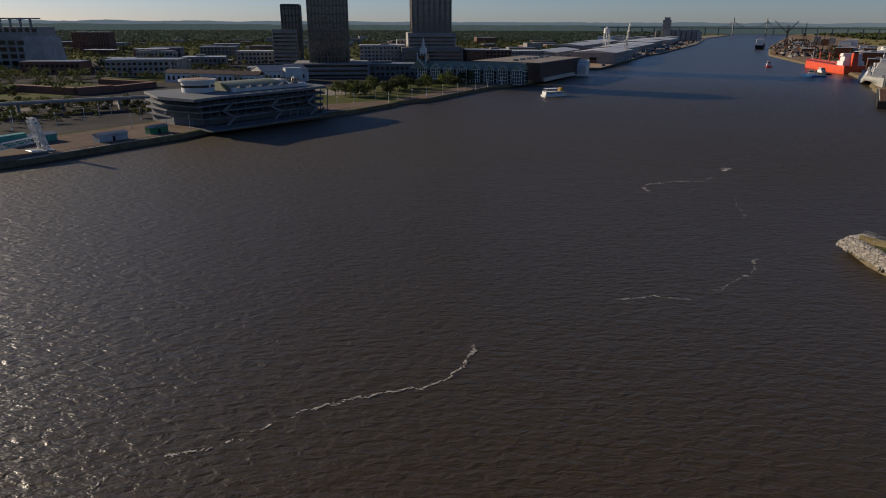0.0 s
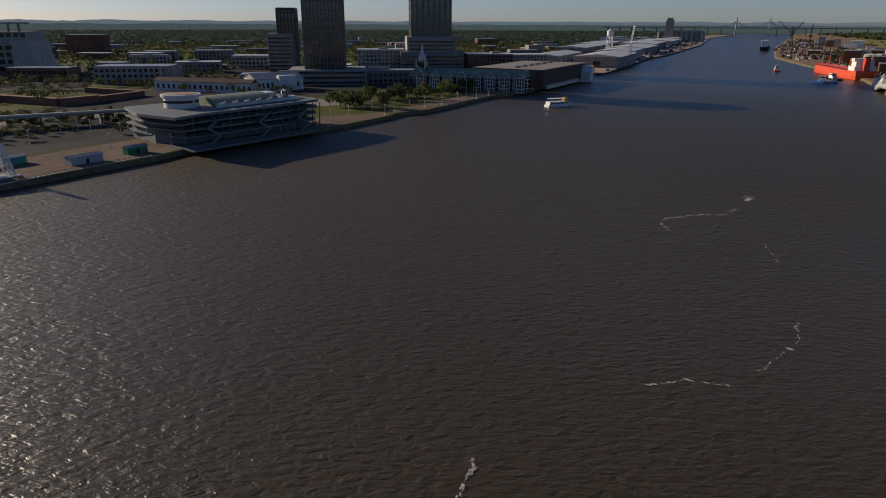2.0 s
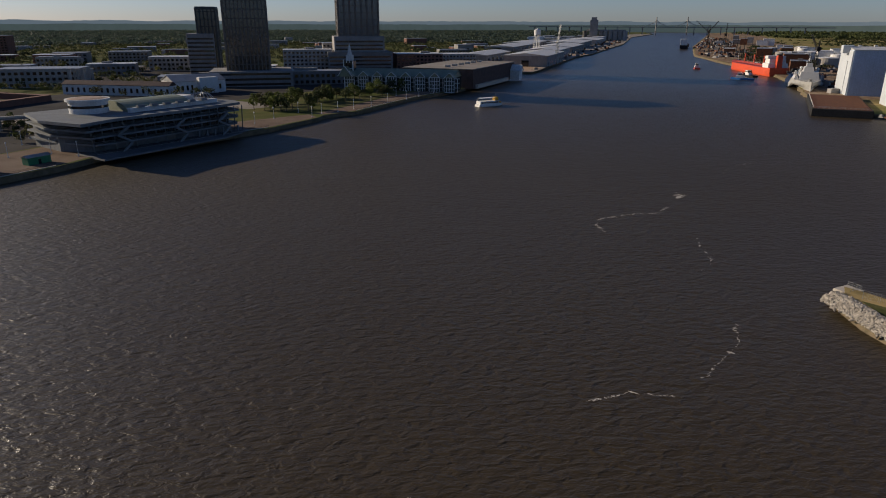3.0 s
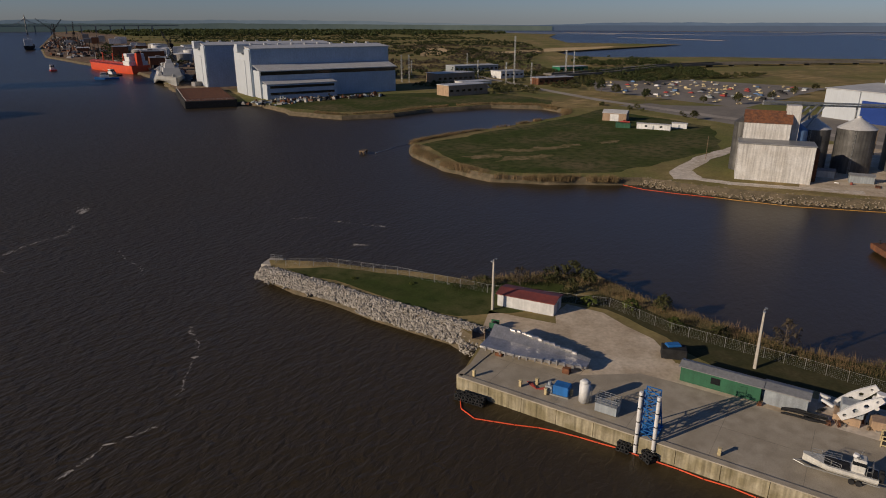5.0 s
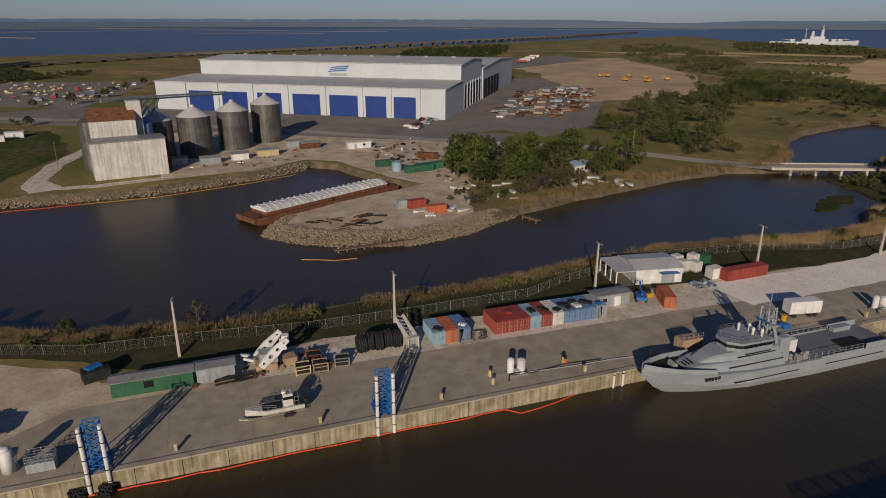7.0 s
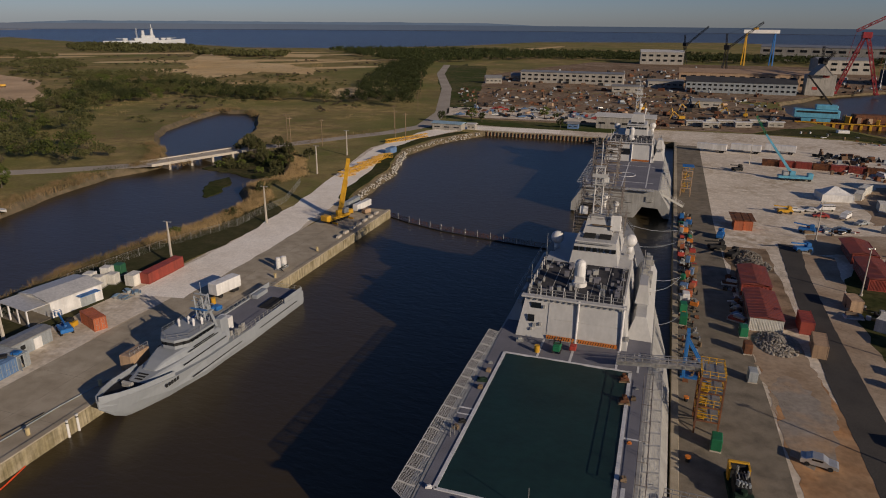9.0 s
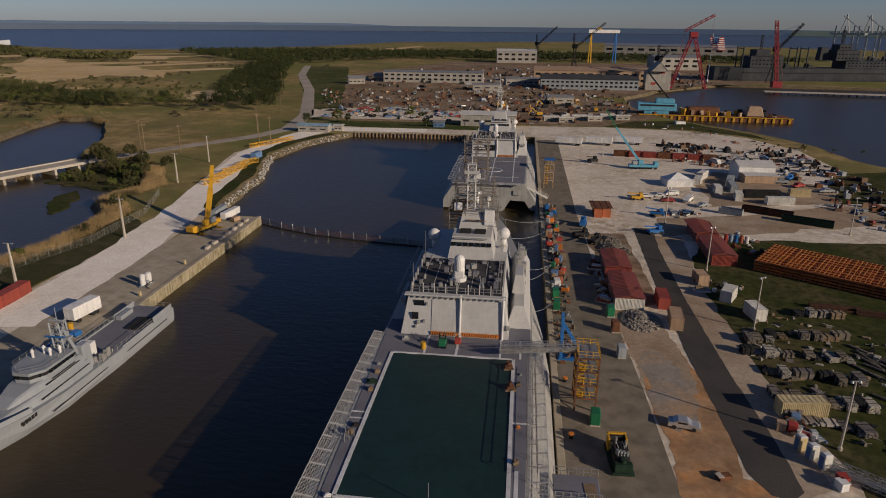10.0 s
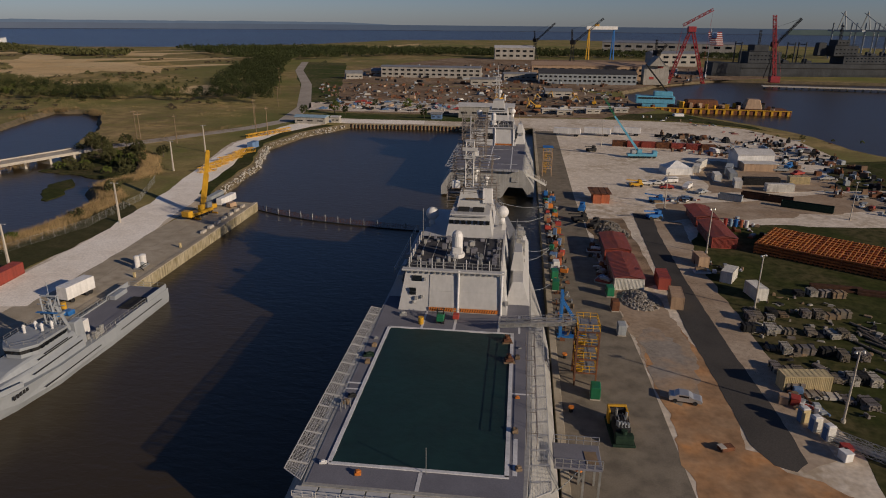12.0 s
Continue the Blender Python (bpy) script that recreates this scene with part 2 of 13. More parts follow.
# ---- building blocks for meshes ----
class MB:
    """Collects vertices and faces of one mesh."""

    def __init__(self):
        self.v, self.f = [], []

    def add(self, vs, fs):
        k = len(self.v)
        self.v += [tuple(p) for p in vs]
        self.f += [tuple(i + k for i in q) for q in fs]
        return self

    def box(self, cx, cy, z0, sx, sy, sz, rot=0.0, ch=0.0, top=1.0):
        """A box standing on z0; ch: chamfered edges; top: how much narrower it is above."""
        hx, hy = sx / 2, sy / 2
        if ch:
            c = ch
            rings = [(z0, 1, c), (z0 + c, 1, 0), (z0 + sz - c, top, 0), (z0 + sz, top, c)]
            vs = []
            for z, k, d in rings:
                a, b_ = hx * k - d, hy * k - d
                e = c * 0.7
                vs += [(-a + e, -b_, z), (a - e, -b_, z), (a, -b_ + e, z), (a, b_ - e, z), (a - e, b_, z), (-a + e, b_, z), (-a, b_ - e, z), (-a, -b_ + e, z)]
            fs = [tuple(range(7, -1, -1)), tuple(range(24, 32))]
            for r in range(3):
                for i in range(8):
                    j = (i + 1) % 8
                    fs.append((r * 8 + i, r * 8 + j, r * 8 + 8 + j, r * 8 + 8 + i))
        else:
            vs = [(-hx, -hy, z0), (hx, -hy, z0), (hx, hy, z0), (-hx, hy, z0)]
            vs += [(x * top, y * top, z0 + sz) for x, y, _ in vs]
            fs = [(3, 2, 1, 0), (4, 5, 6, 7), (0, 1, 5, 4), (1, 2, 6, 5), (2, 3, 7, 6), (3, 0, 4, 7)]
        cr, sr = math.cos(radians(rot)), math.sin(radians(rot))
        return self.add([(cx + x * cr - y * sr, cy + x * sr + y * cr, z) for x, y, z in vs], fs)

    def cyl(self, cx, cy, z0, r, h, n=12, r2=None):
        r2 = r if r2 is None else r2
        vs = [(cx + r * math.cos(2 * math.pi * i / n), cy + r * math.sin(2 * math.pi * i / n), z0) for i in range(n)]
        vs += [(cx + r2 * math.cos(2 * math.pi * i / n), cy + r2 * math.sin(2 * math.pi * i / n), z0 + h) for i in range(n)]
        fs = [tuple(range(n - 1, -1, -1)), tuple(range(n, 2 * n))]
        fs += [(i, (i + 1) % n, n + (i + 1) % n, n + i) for i in range(n)]
        return self.add(vs, fs)

    def bar(self, p, q, r, n=6, r2=None, square=False):
        """A bar from p to q."""
        p, q = Vector(p), Vector(q)
        d = (q - p)
        if d.length < 1e-6:
            return self
        d.normalize()
        a = d.orthogonal().normalized() if abs(d.z) > 0.99 else Vector((-d.y, d.x, 0)).normalized()
        b_ = d.cross(a)
        n = 4 if square else n
        off = math.pi / 4 if square else 0
        r2 = r if r2 is None else r2
        vs = [p + (a * math.cos(2 * math.pi * i / n + off) + b_ * math.sin(2 * math.pi * i / n + off)) * r for i in range(n)]
        vs += [q + (a * math.cos(2 * math.pi * i / n + off) + b_ * math.sin(2 * math.pi * i / n + off)) * r2 for i in range(n)]
        fs = [tuple(range(n)), tuple(range(2 * n - 1, n - 1, -1))]
        fs += [((i + 1) % n, i, n + i, n + (i + 1) % n) for i in range(n)]
        return self.add(vs, fs)

    def pipe(self, pts, r, n=6):
        for a, b_ in zip(pts, pts[1:]):
            self.bar(a, b_, r, n)
        return self

    def prism(self, poly, z0, z1, shrink=1.0):
        """An upright prism over a polygon (counter-clockwise), possibly concave."""
        n = len(poly)
        cx, cy = sum(p[0] for p in poly) / n, sum(p[1] for p in poly) / n
        lo = [(x, y, z0) for x, y in poly]
        hi = [(cx + (x - cx) * shrink, cy + (y - cy) * shrink, z1) for x, y in poly]
        tri = geometry.tessellate_polygon([[Vector(v) for v in lo]])
        fs = []
        for a, b_, c in tri:
            cr = (poly[b_][0] - poly[a][0]) * (poly[c][1] - poly[a][1]) - (poly[b_][1] - poly[a][1]) * (poly[c][0] - poly[a][0])
            t = (a, b_, c) if cr > 0 else (a, c, b_)
            fs.append(tuple(n + i for i in t))
            fs.append(t[::-1])
        fs += [(i, (i + 1) % n, n + (i + 1) % n, n + i) for i in range(n)]
        return self.add(lo + hi, fs)

    def loft(self, rings, closed=True, caps=True):
        """Skin over rings of equal length."""
        n, k = len(rings[0]), len(rings)
        vs = [p for r in rings for p in r]
        fs = []
        for i in range(k - 1):
            for j in range(n if closed else n - 1):
                j2 = (j + 1) % n
                fs.append((i * n + j, i * n + j2, (i + 1) * n + j2, (i + 1) * n + j))
        if caps:
            fs += [tuple(range(n - 1, -1, -1)), tuple(range((k - 1) * n, k * n))]
        return self.add(vs, fs)

    def quad(self, a, b_, c, d):
        return self.add([a, b_, c, d], [(0, 1, 2, 3)])

    def gable(self, cx, cy, z0, sx, sy, h, rot=0.0, thick=0.25, over=0.4):
        """A pitched roof with its ridge along its own x."""
        hx, hy = sx / 2 + over, sy / 2 + over
        prof = [(-hy, 0), (0, h), (hy, 0), (hy, thick), (0, h + thick), (-hy, thick)]
        cr, sr = math.cos(radians(rot)), math.sin(radians(rot))
        rings = [[(cx + x * cr - y * sr, cy + x * sr + y * cr, z0 + z) for y, z in prof] for x in (-hx, hx)]
        n = 6
        fs = [(i, (i + 1) % n, n + (i + 1) % n, n + i) for i in range(n)]
        fs += [(0, 1, 4, 5), (1, 2, 3, 4), (n + 5, n + 4, n + 1, n), (n + 4, n + 3, n + 2, n + 1)]
        self.add(rings[0] + rings[1], fs)
        g = [(-sy / 2, 0), (sy / 2, 0), (0, h * 0.98)]
        for x in (-sx / 2, sx / 2):
            self.add([(cx + x * cr - y * sr, cy + x * sr + y * cr, z0 + z) for y, z in g], [(0, 1, 2)])
        return self

    def mesh(self, name, material=None, smooth=False):
        me = bpy.data.meshes.new(name)
        me.from_pydata(self.v, [], self.f)
        if material:
            me.materials.append(material)
        if smooth:
            me.polygons.foreach_set("use_smooth", [True] * len(me.polygons))
        me.update()
        return me


def thing(name, label, category, at=(0, 0, 0), rot=0.0, group="", kind=""):
    """An empty at the base of a thing, to carry its parts."""
    ob = new(name)
    ob.empty_display_size = 0.5
    ob.matrix_basis = pose(*at, 0, 0, rot)
    return tagged(ob, label, category, group, kind)


def part(name, mb, material, parent, label="", smooth=False):
    ob = new(name, mb if isinstance(mb, bpy.types.Mesh) else mb.mesh(name, material, smooth))
    ob.parent = parent
    if label:
        ob["label"] = label
    return ob


def single(name, mb, material, label, category, group="", kind="", at=(0, 0, 0), rot=0.0, smooth=False):
    ob = new(name, mb.mesh(name, material, smooth))
    ob.matrix_basis = pose(*at, 0, 0, rot)
    return tagged(ob, label, category, group, kind)


def dense(poly, step, jitter, seed=0, closed=True):
    """A polyline with points every step metres, pushed about by noise."""
    out = []
    n = len(poly)
    for i in range(n if closed else n - 1):
        a, b_ = Vector((*poly[i][:2], 0)), Vector((*poly[(i + 1) % n][:2], 0))
        k = max(1, int((b_ - a).length / step))
        for j in range(k):
            p = a.lerp(b_, j / k)
            if j and jitter:
                q = Vector((p.x / (step * 2.5), p.y / (step * 2.5), seed))
                p = p + Vector((noise.noise(q), noise.noise(q + Vector((7, 3, 1))), 0)) * jitter * 2
            out.append((p.x, p.y))
    if not closed:
        out.append(tuple(poly[-1][:2]))
    return out


def area2(poly):
    return sum(poly[i][0] * poly[(i + 1) % len(poly)][1] - poly[(i + 1) % len(poly)][0] * poly[i][1] for i in range(len(poly)))


def ccw(poly):
    return poly if area2(poly) > 0 else poly[::-1]


def cover(name, poly, z, material, step=6.0, jitter=1.0, label="", seed=0, thick=0.05):
    """A thin layer of ground on the land."""
    p = ccw(dense(poly, step, jitter, seed))
    ob = new(name, MB().prism(p, z - thick, z).mesh(name, material))
    return tagged(ob, label, name.split("_")[0], kind="structure")


def ribbon(name, line, width, z, material, label="", step=8.0, jitter=0.0, thick=0.06, parent=None):
    """A road or path along a line."""
    pts = dense(line, step, jitter, 3, closed=False)
    lo, hi = [], []
    for i, (x, y) in enumerate(pts):
        a, b_ = pts[max(0, i - 1)], pts[min(len(pts) - 1, i + 1)]
        d = Vector((b_[0] - a[0], b_[1] - a[1])).normalized()
        w = width if not isinstance(width, (list, tuple)) else width[0] + (width[1] - width[0]) * i / max(1, len(pts) - 1)
        lo.append((x + d.y * w / 2, y - d.x * w / 2))
        hi.append((x - d.y * w / 2, y + d.x * w / 2))
    mb = MB()
    n = len(pts)
    vs = [(x, y, z) for x, y in lo] + [(x, y, z) for x, y in hi] + [(x, y, z - thick) for x, y in lo] + [(x, y, z - thick) for x, y in hi]
    fs = []
    for i in range(n - 1):
        fs += [(i, i + 1, n + i + 1, n + i), (2 * n + i + 1, 2 * n + i, i, i + 1)[::-1], (n + i, n + i + 1, 3 * n + i + 1, 3 * n + i)]
    mb.add(vs, fs)
    if parent is not None:
        return part(name, mb, material, parent)
    return tagged(new(name, mb.mesh(name, material)), label, name.split("_")[0], kind="structure")


rng = random.Random(7)

# ---- the large structure: water, land, roads, distance ----
M_WATER = water_mat()
M_GRASS = ground_mat("grass_ground", [(0.075, 0.088, 0.026), (0.12, 0.11, 0.045), (0.055, 0.07, 0.022)], [14, 40], 0.5)
M_MARSH = ground_mat("marsh_ground", [(0.225, 0.185, 0.07), (0.40, 0.29, 0.135), (0.12, 0.13, 0.045), (0.19, 0.14, 0.07), (0.15, 0.16, 0.048)], [16, 58, 7, 130], 1.2)
M_LAWN = ground_mat("lawn", [(0.055, 0.074, 0.02), (0.082, 0.086, 0.03), (0.155, 0.125, 0.065), (0.04, 0.055, 0.016)], [9, 30, 3.5], 0.5)
M_SAND = ground_mat("pale_sand_gravel", [(0.60, 0.495, 0.355), (0.51, 0.41, 0.285), (0.66, 0.565, 0.425), (0.40, 0.315, 0.21)], [4, 15, 6], 0.7)
M_SHELL = ground_mat("white_shell_gravel", [(0.66, 0.58, 0.47), (0.57, 0.495, 0.39), (0.40, 0.32, 0.222), (0.72, 0.645, 0.535)], [5, 21, 2.2], 0.8)
M_DIRT = ground_mat("red_clay_dirt", [(0.50, 0.25, 0.10), (0.46, 0.29, 0.16), (0.33, 0.22, 0.13), (0.24, 0.15, 0.085)], [3, 9, 4], 0.9)
M_BROWN = ground_mat("brown_dirt", [(0.26, 0.18, 0.115), (0.18, 0.125, 0.08), (0.35, 0.27, 0.185), (0.12, 0.085, 0.058)], [9, 30, 4], 0.5)
M_CONC = ground_mat("worn_concrete", [(0.40, 0.348, 0.262), (0.345, 0.298, 0.22), (0.45, 0.395, 0.305), (0.30, 0.258, 0.19)], [4, 13, 2.6], 0.15, 0.85, 0.1)
M_CONCD = ground_mat("grey_apron_concrete", [(0.215, 0.187, 0.142), (0.175, 0.152, 0.117), (0.25, 0.215, 0.165), (0.14, 0.122, 0.095)], [4, 15, 2.5], 0.15, 0.85, 0.1)
M_WALL = surf("stained_quay_concrete", (0.43, 0.375, 0.255), (0.26, 0.22, 0.125), 2.5, 0.3, 0.9, 0.1, 0, 0, 0.6)
M_ASPH = ground_mat("asphalt", [(0.050, 0.048, 0.046), (0.068, 0.064, 0.060), (0.085, 0.078, 0.07)], [5, 20], 0.2, 0.9, 0.1)
M_ROAD = ground_mat("grey_road", [(0.24, 0.215, 0.18), (0.20, 0.18, 0.155), (0.28, 0.25, 0.21)], [6, 25], 0.2, 0.9, 0.1)
M_BROWNY = ground_mat("dusty_brown_earth", [(0.34, 0.255, 0.175), (0.27, 0.20, 0.135), (0.44, 0.36, 0.27)], [4, 14], 0.8)
M_LAWNY = ground_mat("yard_grass", [(0.04, 0.05, 0.015), (0.06, 0.064, 0.021), (0.105, 0.085, 0.044), (0.028, 0.035, 0.012)], [4, 14, 1.8], 0.6)
M_BANK = surf("muddy_bank", (0.16, 0.125, 0.078), (0.09, 0.075, 0.045), 3, 0.4, 0.95, 0.5)
M_CLEAR = ground_mat("cleared_tan_earth", [(0.60, 0.44, 0.28), (0.50, 0.36, 0.22), (0.40, 0.29, 0.18)], [20, 60], 1.0)
M_TAN = ground_mat("dry_reed_marsh", [(0.58, 0.42, 0.22), (0.48, 0.35, 0.18), (0.64, 0.49, 0.28)], [30, 90], 1.0)

tagged(new("water", MB().cyl(0, 0, -0.4, 4880, 0.4, 96).mesh("water", M_WATER)), "brown river water with small wind ripples", "water", kind="structure")

G = 2.5   # level of the land


def land(name, shore, rest, label, material):
    """Land with a bank: shore holds (x, y, bank width), rest closes the outline far away."""
    line, widths = [], []
    for (x, y, w), (x2, y2, w2) in zip(shore, shore[1:] + [(*rest[0], 2.0)]):
        seg = dense([(x, y), (x2, y2)], 7.0, 1.3 if w > 1 else 0.0, 2, closed=False)[:-1]
        line += seg
        widths += [w] * len(seg)
    n = len(line)
    poly = line + list(rest)
    sign = 1 if area2(poly) > 0 else -1
    top = poly if sign > 0 else poly[::-1]
    mb = MB()
    tri = geometry.tessellate_polygon([[Vector((x, y, 0)) for x, y in top]])
    fs = []
    for a, b_, c in tri:
        cr = (top[b_][0] - top[a][0]) * (top[c][1] - top[a][1]) - (top[b_][1] - top[a][1]) * (top[c][0] - top[a][0])
        fs.append((a, b_, c) if cr > 0 else (a, c, b_))
    mb.add([(x, y, G) for x, y in top], fs)
    ob = tagged(new(name, mb.mesh(name, material)), label, "ground", kind="structure")
    bank = MB()
    lo = []
    for i, (x, y) in enumerate(line):
        a, b_ = line[max(0, i - 1)], line[min(n - 1, i + 1)]
        d = Vector((b_[0] - a[0], b_[1] - a[1])).normalized() * sign
        w = widths[i]
        lo.append((x + d.y * w, y - d.x * w, -1.0))
    mid = [((x + a) / 2, (y + b_) / 2, G * 0.45 if widths[i] > 1 else G / 2 - 0.5) for i, ((x, y), (a, b_, _)) in enumerate(zip(line, lo))]
    rings = [[(x, y, G) for x, y in line], mid, lo]
    if sign > 0:
        rings = rings[::-1]
    bank.loft(rings, closed=False, caps=False)
    part("bank", bank, M_BANK, ob, "muddy sloping bank at the waterline")
    return ob


EAST_SHORE = [
    (2300, 4300, 4), (1941, 3844, 4), (1500, 3000, 4), (817, 1708, 3), (600, 1250, 3), (530, 1000, 3), (505, 900, 3), (470, 780, 3), (430, 680, 2), (372, 575, 1.5), (345, 520, 1.5),
    (331, 440, 1.5), (337, 421, 2), (315, 367, 3), (318, 325, 3), (345, 305, 3), (380, 299, 3), (422, 276, 3), (436, 240, 3), (420, 214, 3), (405, 207, 3), (378, 210, 3), (340, 216, 3),
    (302, 226, 3), (266, 231, 3), (247, 216, 3), (229, 187, 3), (223, 162, 3), (231, 142, 3), (246, 119, 3), (251, 112, 4), (250, 89, 4), (253, 62, 4), (263, 31, 4), (279, 2, 3),
    (270, -8, 1.5), (241, -19, 1.5), (224, -30, 1.5), (209, 5, 2), (200, 21, 4), (190.5, 25, 6), (183, 18, 6.5), (177, 7, 6.5), (172.5, -9, 6.5), (176.5, -25, 6), (182, -34, 4.5), (188, -49, 4), (196, -74, 3),
    (198, -86, 3), (208, -121, 3), (213, -155, 3), (207, -178, 2), (222, -198, 3), (240, -212, 3), (254, -230, 3), (272, -256, 3), (284, -294, 3), (292, -335, 3), (268, -336, 3), (250, -318, 3), (228, -284, 3), (216, -262, 3),
    (207, -235, 2), (190, -213, 2), (170, -216, 3), (156, -200, 3), (141, -174, 3), (147, -153, 3), (133, -141, 3), (131, -111, 3), (136, -88, 3), (138, -67, 3), (136, -45, 3), (133, -33, 3),
    (130, -14, 3), (130, 14, 3), (128, 44, 3), (133, 70, 3), (144, 90, 3), (137, 99, 3), (124.5, 112, 2.5), (121, 128, 2), (115.5, 146, 2), (110.5, 157, 2), (108, 161, 2), (104.5, 156, 3.5), (103, 144, 4),
    (103, 128, 4), (102, 112, 4), (102, 101, 4), (99, 93.5, 3), (96, 93.5, 0.15), (86.3, 91.0, 0.15), (86.3, -142.7, 0.15), (101, -142.9, 2), (106, -158, 3), (110, -200, 3), (121, -240, 3), (117, -272, 3), (103, -303, 3),
    (99, -308.5, 0.15), (34, -308.5, 0.15), (0, -308.5, 0.15), (0, -14, 0.15), (-60, -14, 2), (-180, -16, 3), (-215, -90, 3), (-195, -180, 3), (-152, -250, 3), (-141, -270, 3), (-139, -303, 3), (-130, -327, 3), (-120, -346, 3), (-88, -392, 3),
    (-68, -432, 3), (-74, -520, 2), (-120, -600, 1), (-190, -672, 1), (-600, -640, 1), (-1300, -640, 2)]
EAST_REST = [(-1300, -1500), (-700, -1900), (-133, -2280), (392, -2001), (508, -1560), (715, -1290), (891, -1235), (1100, -1330), (1345, -1275), (1500, -1350), (1995, -1576), (1640, -800), (1310, -250),
             (1289, 63), (1253, 134), (1208, 302), (1102, 432), (1108, 501), (1249, 601), (1845, 509), (1805, 815), (2400, 1150), (2976, 1376), (3600, 2400), (4400, 2300), (3600, 3400), (2700, 4100)]
ground = land("ground", EAST_SHORE, EAST_REST, "flat coastal land of grass, marsh and yards", M_MARSH)
WEST_SHORE = [(-330, 90, 0.2), (-168, 251, 0.2), (-129, 314, 0.2), (-121, 334, 0.2), (-94, 368, 0.2), (-57, 413, 0.2), (-33, 454, 0.2), (-30, 466, 0.2), (-9, 484, 0.2), (37, 572, 0.2), (52, 590, 0.2), (83, 638, 0.2),
              (143, 761, 0.2), (155, 836, 0.3), (192, 838, 0.3), (361, 1212, 0.3), (420, 1310, 2), (528, 1541, 2), (700, 1900, 2), (1064, 2783, 4), (1500, 3600, 4), (1700, 4200, 4)]
WEST_REST = [(1500, 4560), (-1000, 4700), (-3300, 3500), (-4700, 1200), (-4800, -600), (-2500, -900), (-900, -300)]
ground_w = land("ground_west", WEST_SHORE, WEST_REST, "river bank of the old town with streets and trees", M_GRASS)

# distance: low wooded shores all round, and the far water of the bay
# Haze light over the distance is put into these colours and their emission.
M_FARWOOD = backdrop_glow(surf("far_woods_hazed", (0.045, 0.055, 0.04), (0.075, 0.085, 0.06), 260, 40, 1.0, 0), (0.06, 0.075, 0.07), 0.8)
M_FARHILL = backdrop_glow(surf("far_shore_haze", (0.055, 0.075, 0.10), (0.045, 0.062, 0.085), 700, 120, 1.0, 0), (0.085, 0.11, 0.15), 0.7)
M_FARBAY = backdrop_glow(surf("far_bay_glow", (0.02, 0.03, 0.045), (0.018, 0.026, 0.04), 900, 100, 0.6, 0), (0.055, 0.075, 0.11), 0.75)


def backdrop(name, a0, a1, r, z0, z1, rough_top, material, label, seed):
    """A low wall of distance between two bearings (degrees clockwise from +y)."""
    n = max(8, int(abs(a1 - a0) * 3))
    lo, hi = [], []
    for i in range(n + 1):
        a = radians(a0 + (a1 - a0) * i / n)
        s, c = math.sin(a), math.cos(a)
        taper = min(1.0, min(i, n - i) / (n * 0.11 + 1))
        h = z1 + rough_top * (noise.noise(Vector((i * 0.11, seed, 0))) + 0.5 * noise.noise(Vector((i * 0.6, seed, 4))))
        h = max(z0 + 1, 30 + (h - 30) * taper) if rough_top else h
        lo.append((r * s, r * c, z0))
        hi.append((r * s * 1.002, r * c * 1.002, h))
    ob = new(name, MB().loft([lo, hi], closed=False, caps=False).mesh(name, material))
    return tagged(ob, label, "backdrop", kind="structure")


backdrop("backdrop_bay", 60, 215, 4800, -2, 34, 0.0, M_FARBAY, "upright glowing strip for the far bay water at the horizon", 1)
backdrop("backdrop_woods", 200, 425, 4790, -2, 46, 5, M_FARWOOD, "far dark woods along the horizon with haze put in as glow", 2)
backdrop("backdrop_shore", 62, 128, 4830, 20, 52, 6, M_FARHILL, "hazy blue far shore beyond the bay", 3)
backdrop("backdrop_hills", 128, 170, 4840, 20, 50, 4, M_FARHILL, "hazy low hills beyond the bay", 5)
# The ridge's pale haze is likewise painted as colour plus emission.
M_RIDGE = backdrop_glow(surf("ridge_haze", (0.10, 0.12, 0.13), (0.085, 0.105, 0.12), 700, 120, 1.0, 0), (0.12, 0.14, 0.15), 0.8)
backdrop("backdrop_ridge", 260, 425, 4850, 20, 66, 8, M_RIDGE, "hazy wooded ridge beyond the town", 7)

# ---- layers on the land ----
Z1, Z2, Z3 = G + 0.009, G + 0.018, G + 0.030
cover("apron_concrete", [(86.35, 90.6), (86.35, -142.4), (101, -142.4), (103, -60), (104, 0), (104.3, 60), (104, 66), (98, 74), (97, 93.2)], Z2, M_CONC, 8, 0.0, "worn concrete quay apron with joints")
cover("gravel_peninsula", [(98, 93), (104, 97), (112, 100), (114, 86), (124, 88), (124, 80), (118, 68), (111, 62), (112, 20), (113, -60), (112, -100), (111, -130), (118, -160), (132, -220), (130, -300), (120, -308), (108, -300), (122, -262), (125, -236), (113, -200), (108, -160), (102, -140), (102, -60), (103, 60), (97, 75)], Z1, M_SAND, 5, 0.8, "pale sandy gravel yard")
cover("lawn_peninsula", [(106, 153), (106, 104), (118, 92), (126, 90), (134, 93), (132, 99), (121.5, 111), (118, 128), (112.8, 145)], Z1, M_LAWN, 4, 0.8, "rough grass on the jetty", 1)
cover("lawn_dock", [(102.5, -147), (106.5, -158), (111, -200), (122, -240), (118.5, -270), (106, -300), (111, -302), (124, -274), (127.5, -240), (117.5, -200), (112, -162), (108, -150)], Z2 + 0.0090, M_LAWNY, 4, 0.7, "green grass strip above the dock bank", 1)
M_SCRUB = ground_mat("shaded_scrub", [(0.055, 0.055, 0.026), (0.08, 0.07, 0.035), (0.045, 0.05, 0.02)], [3, 9], 0.6)
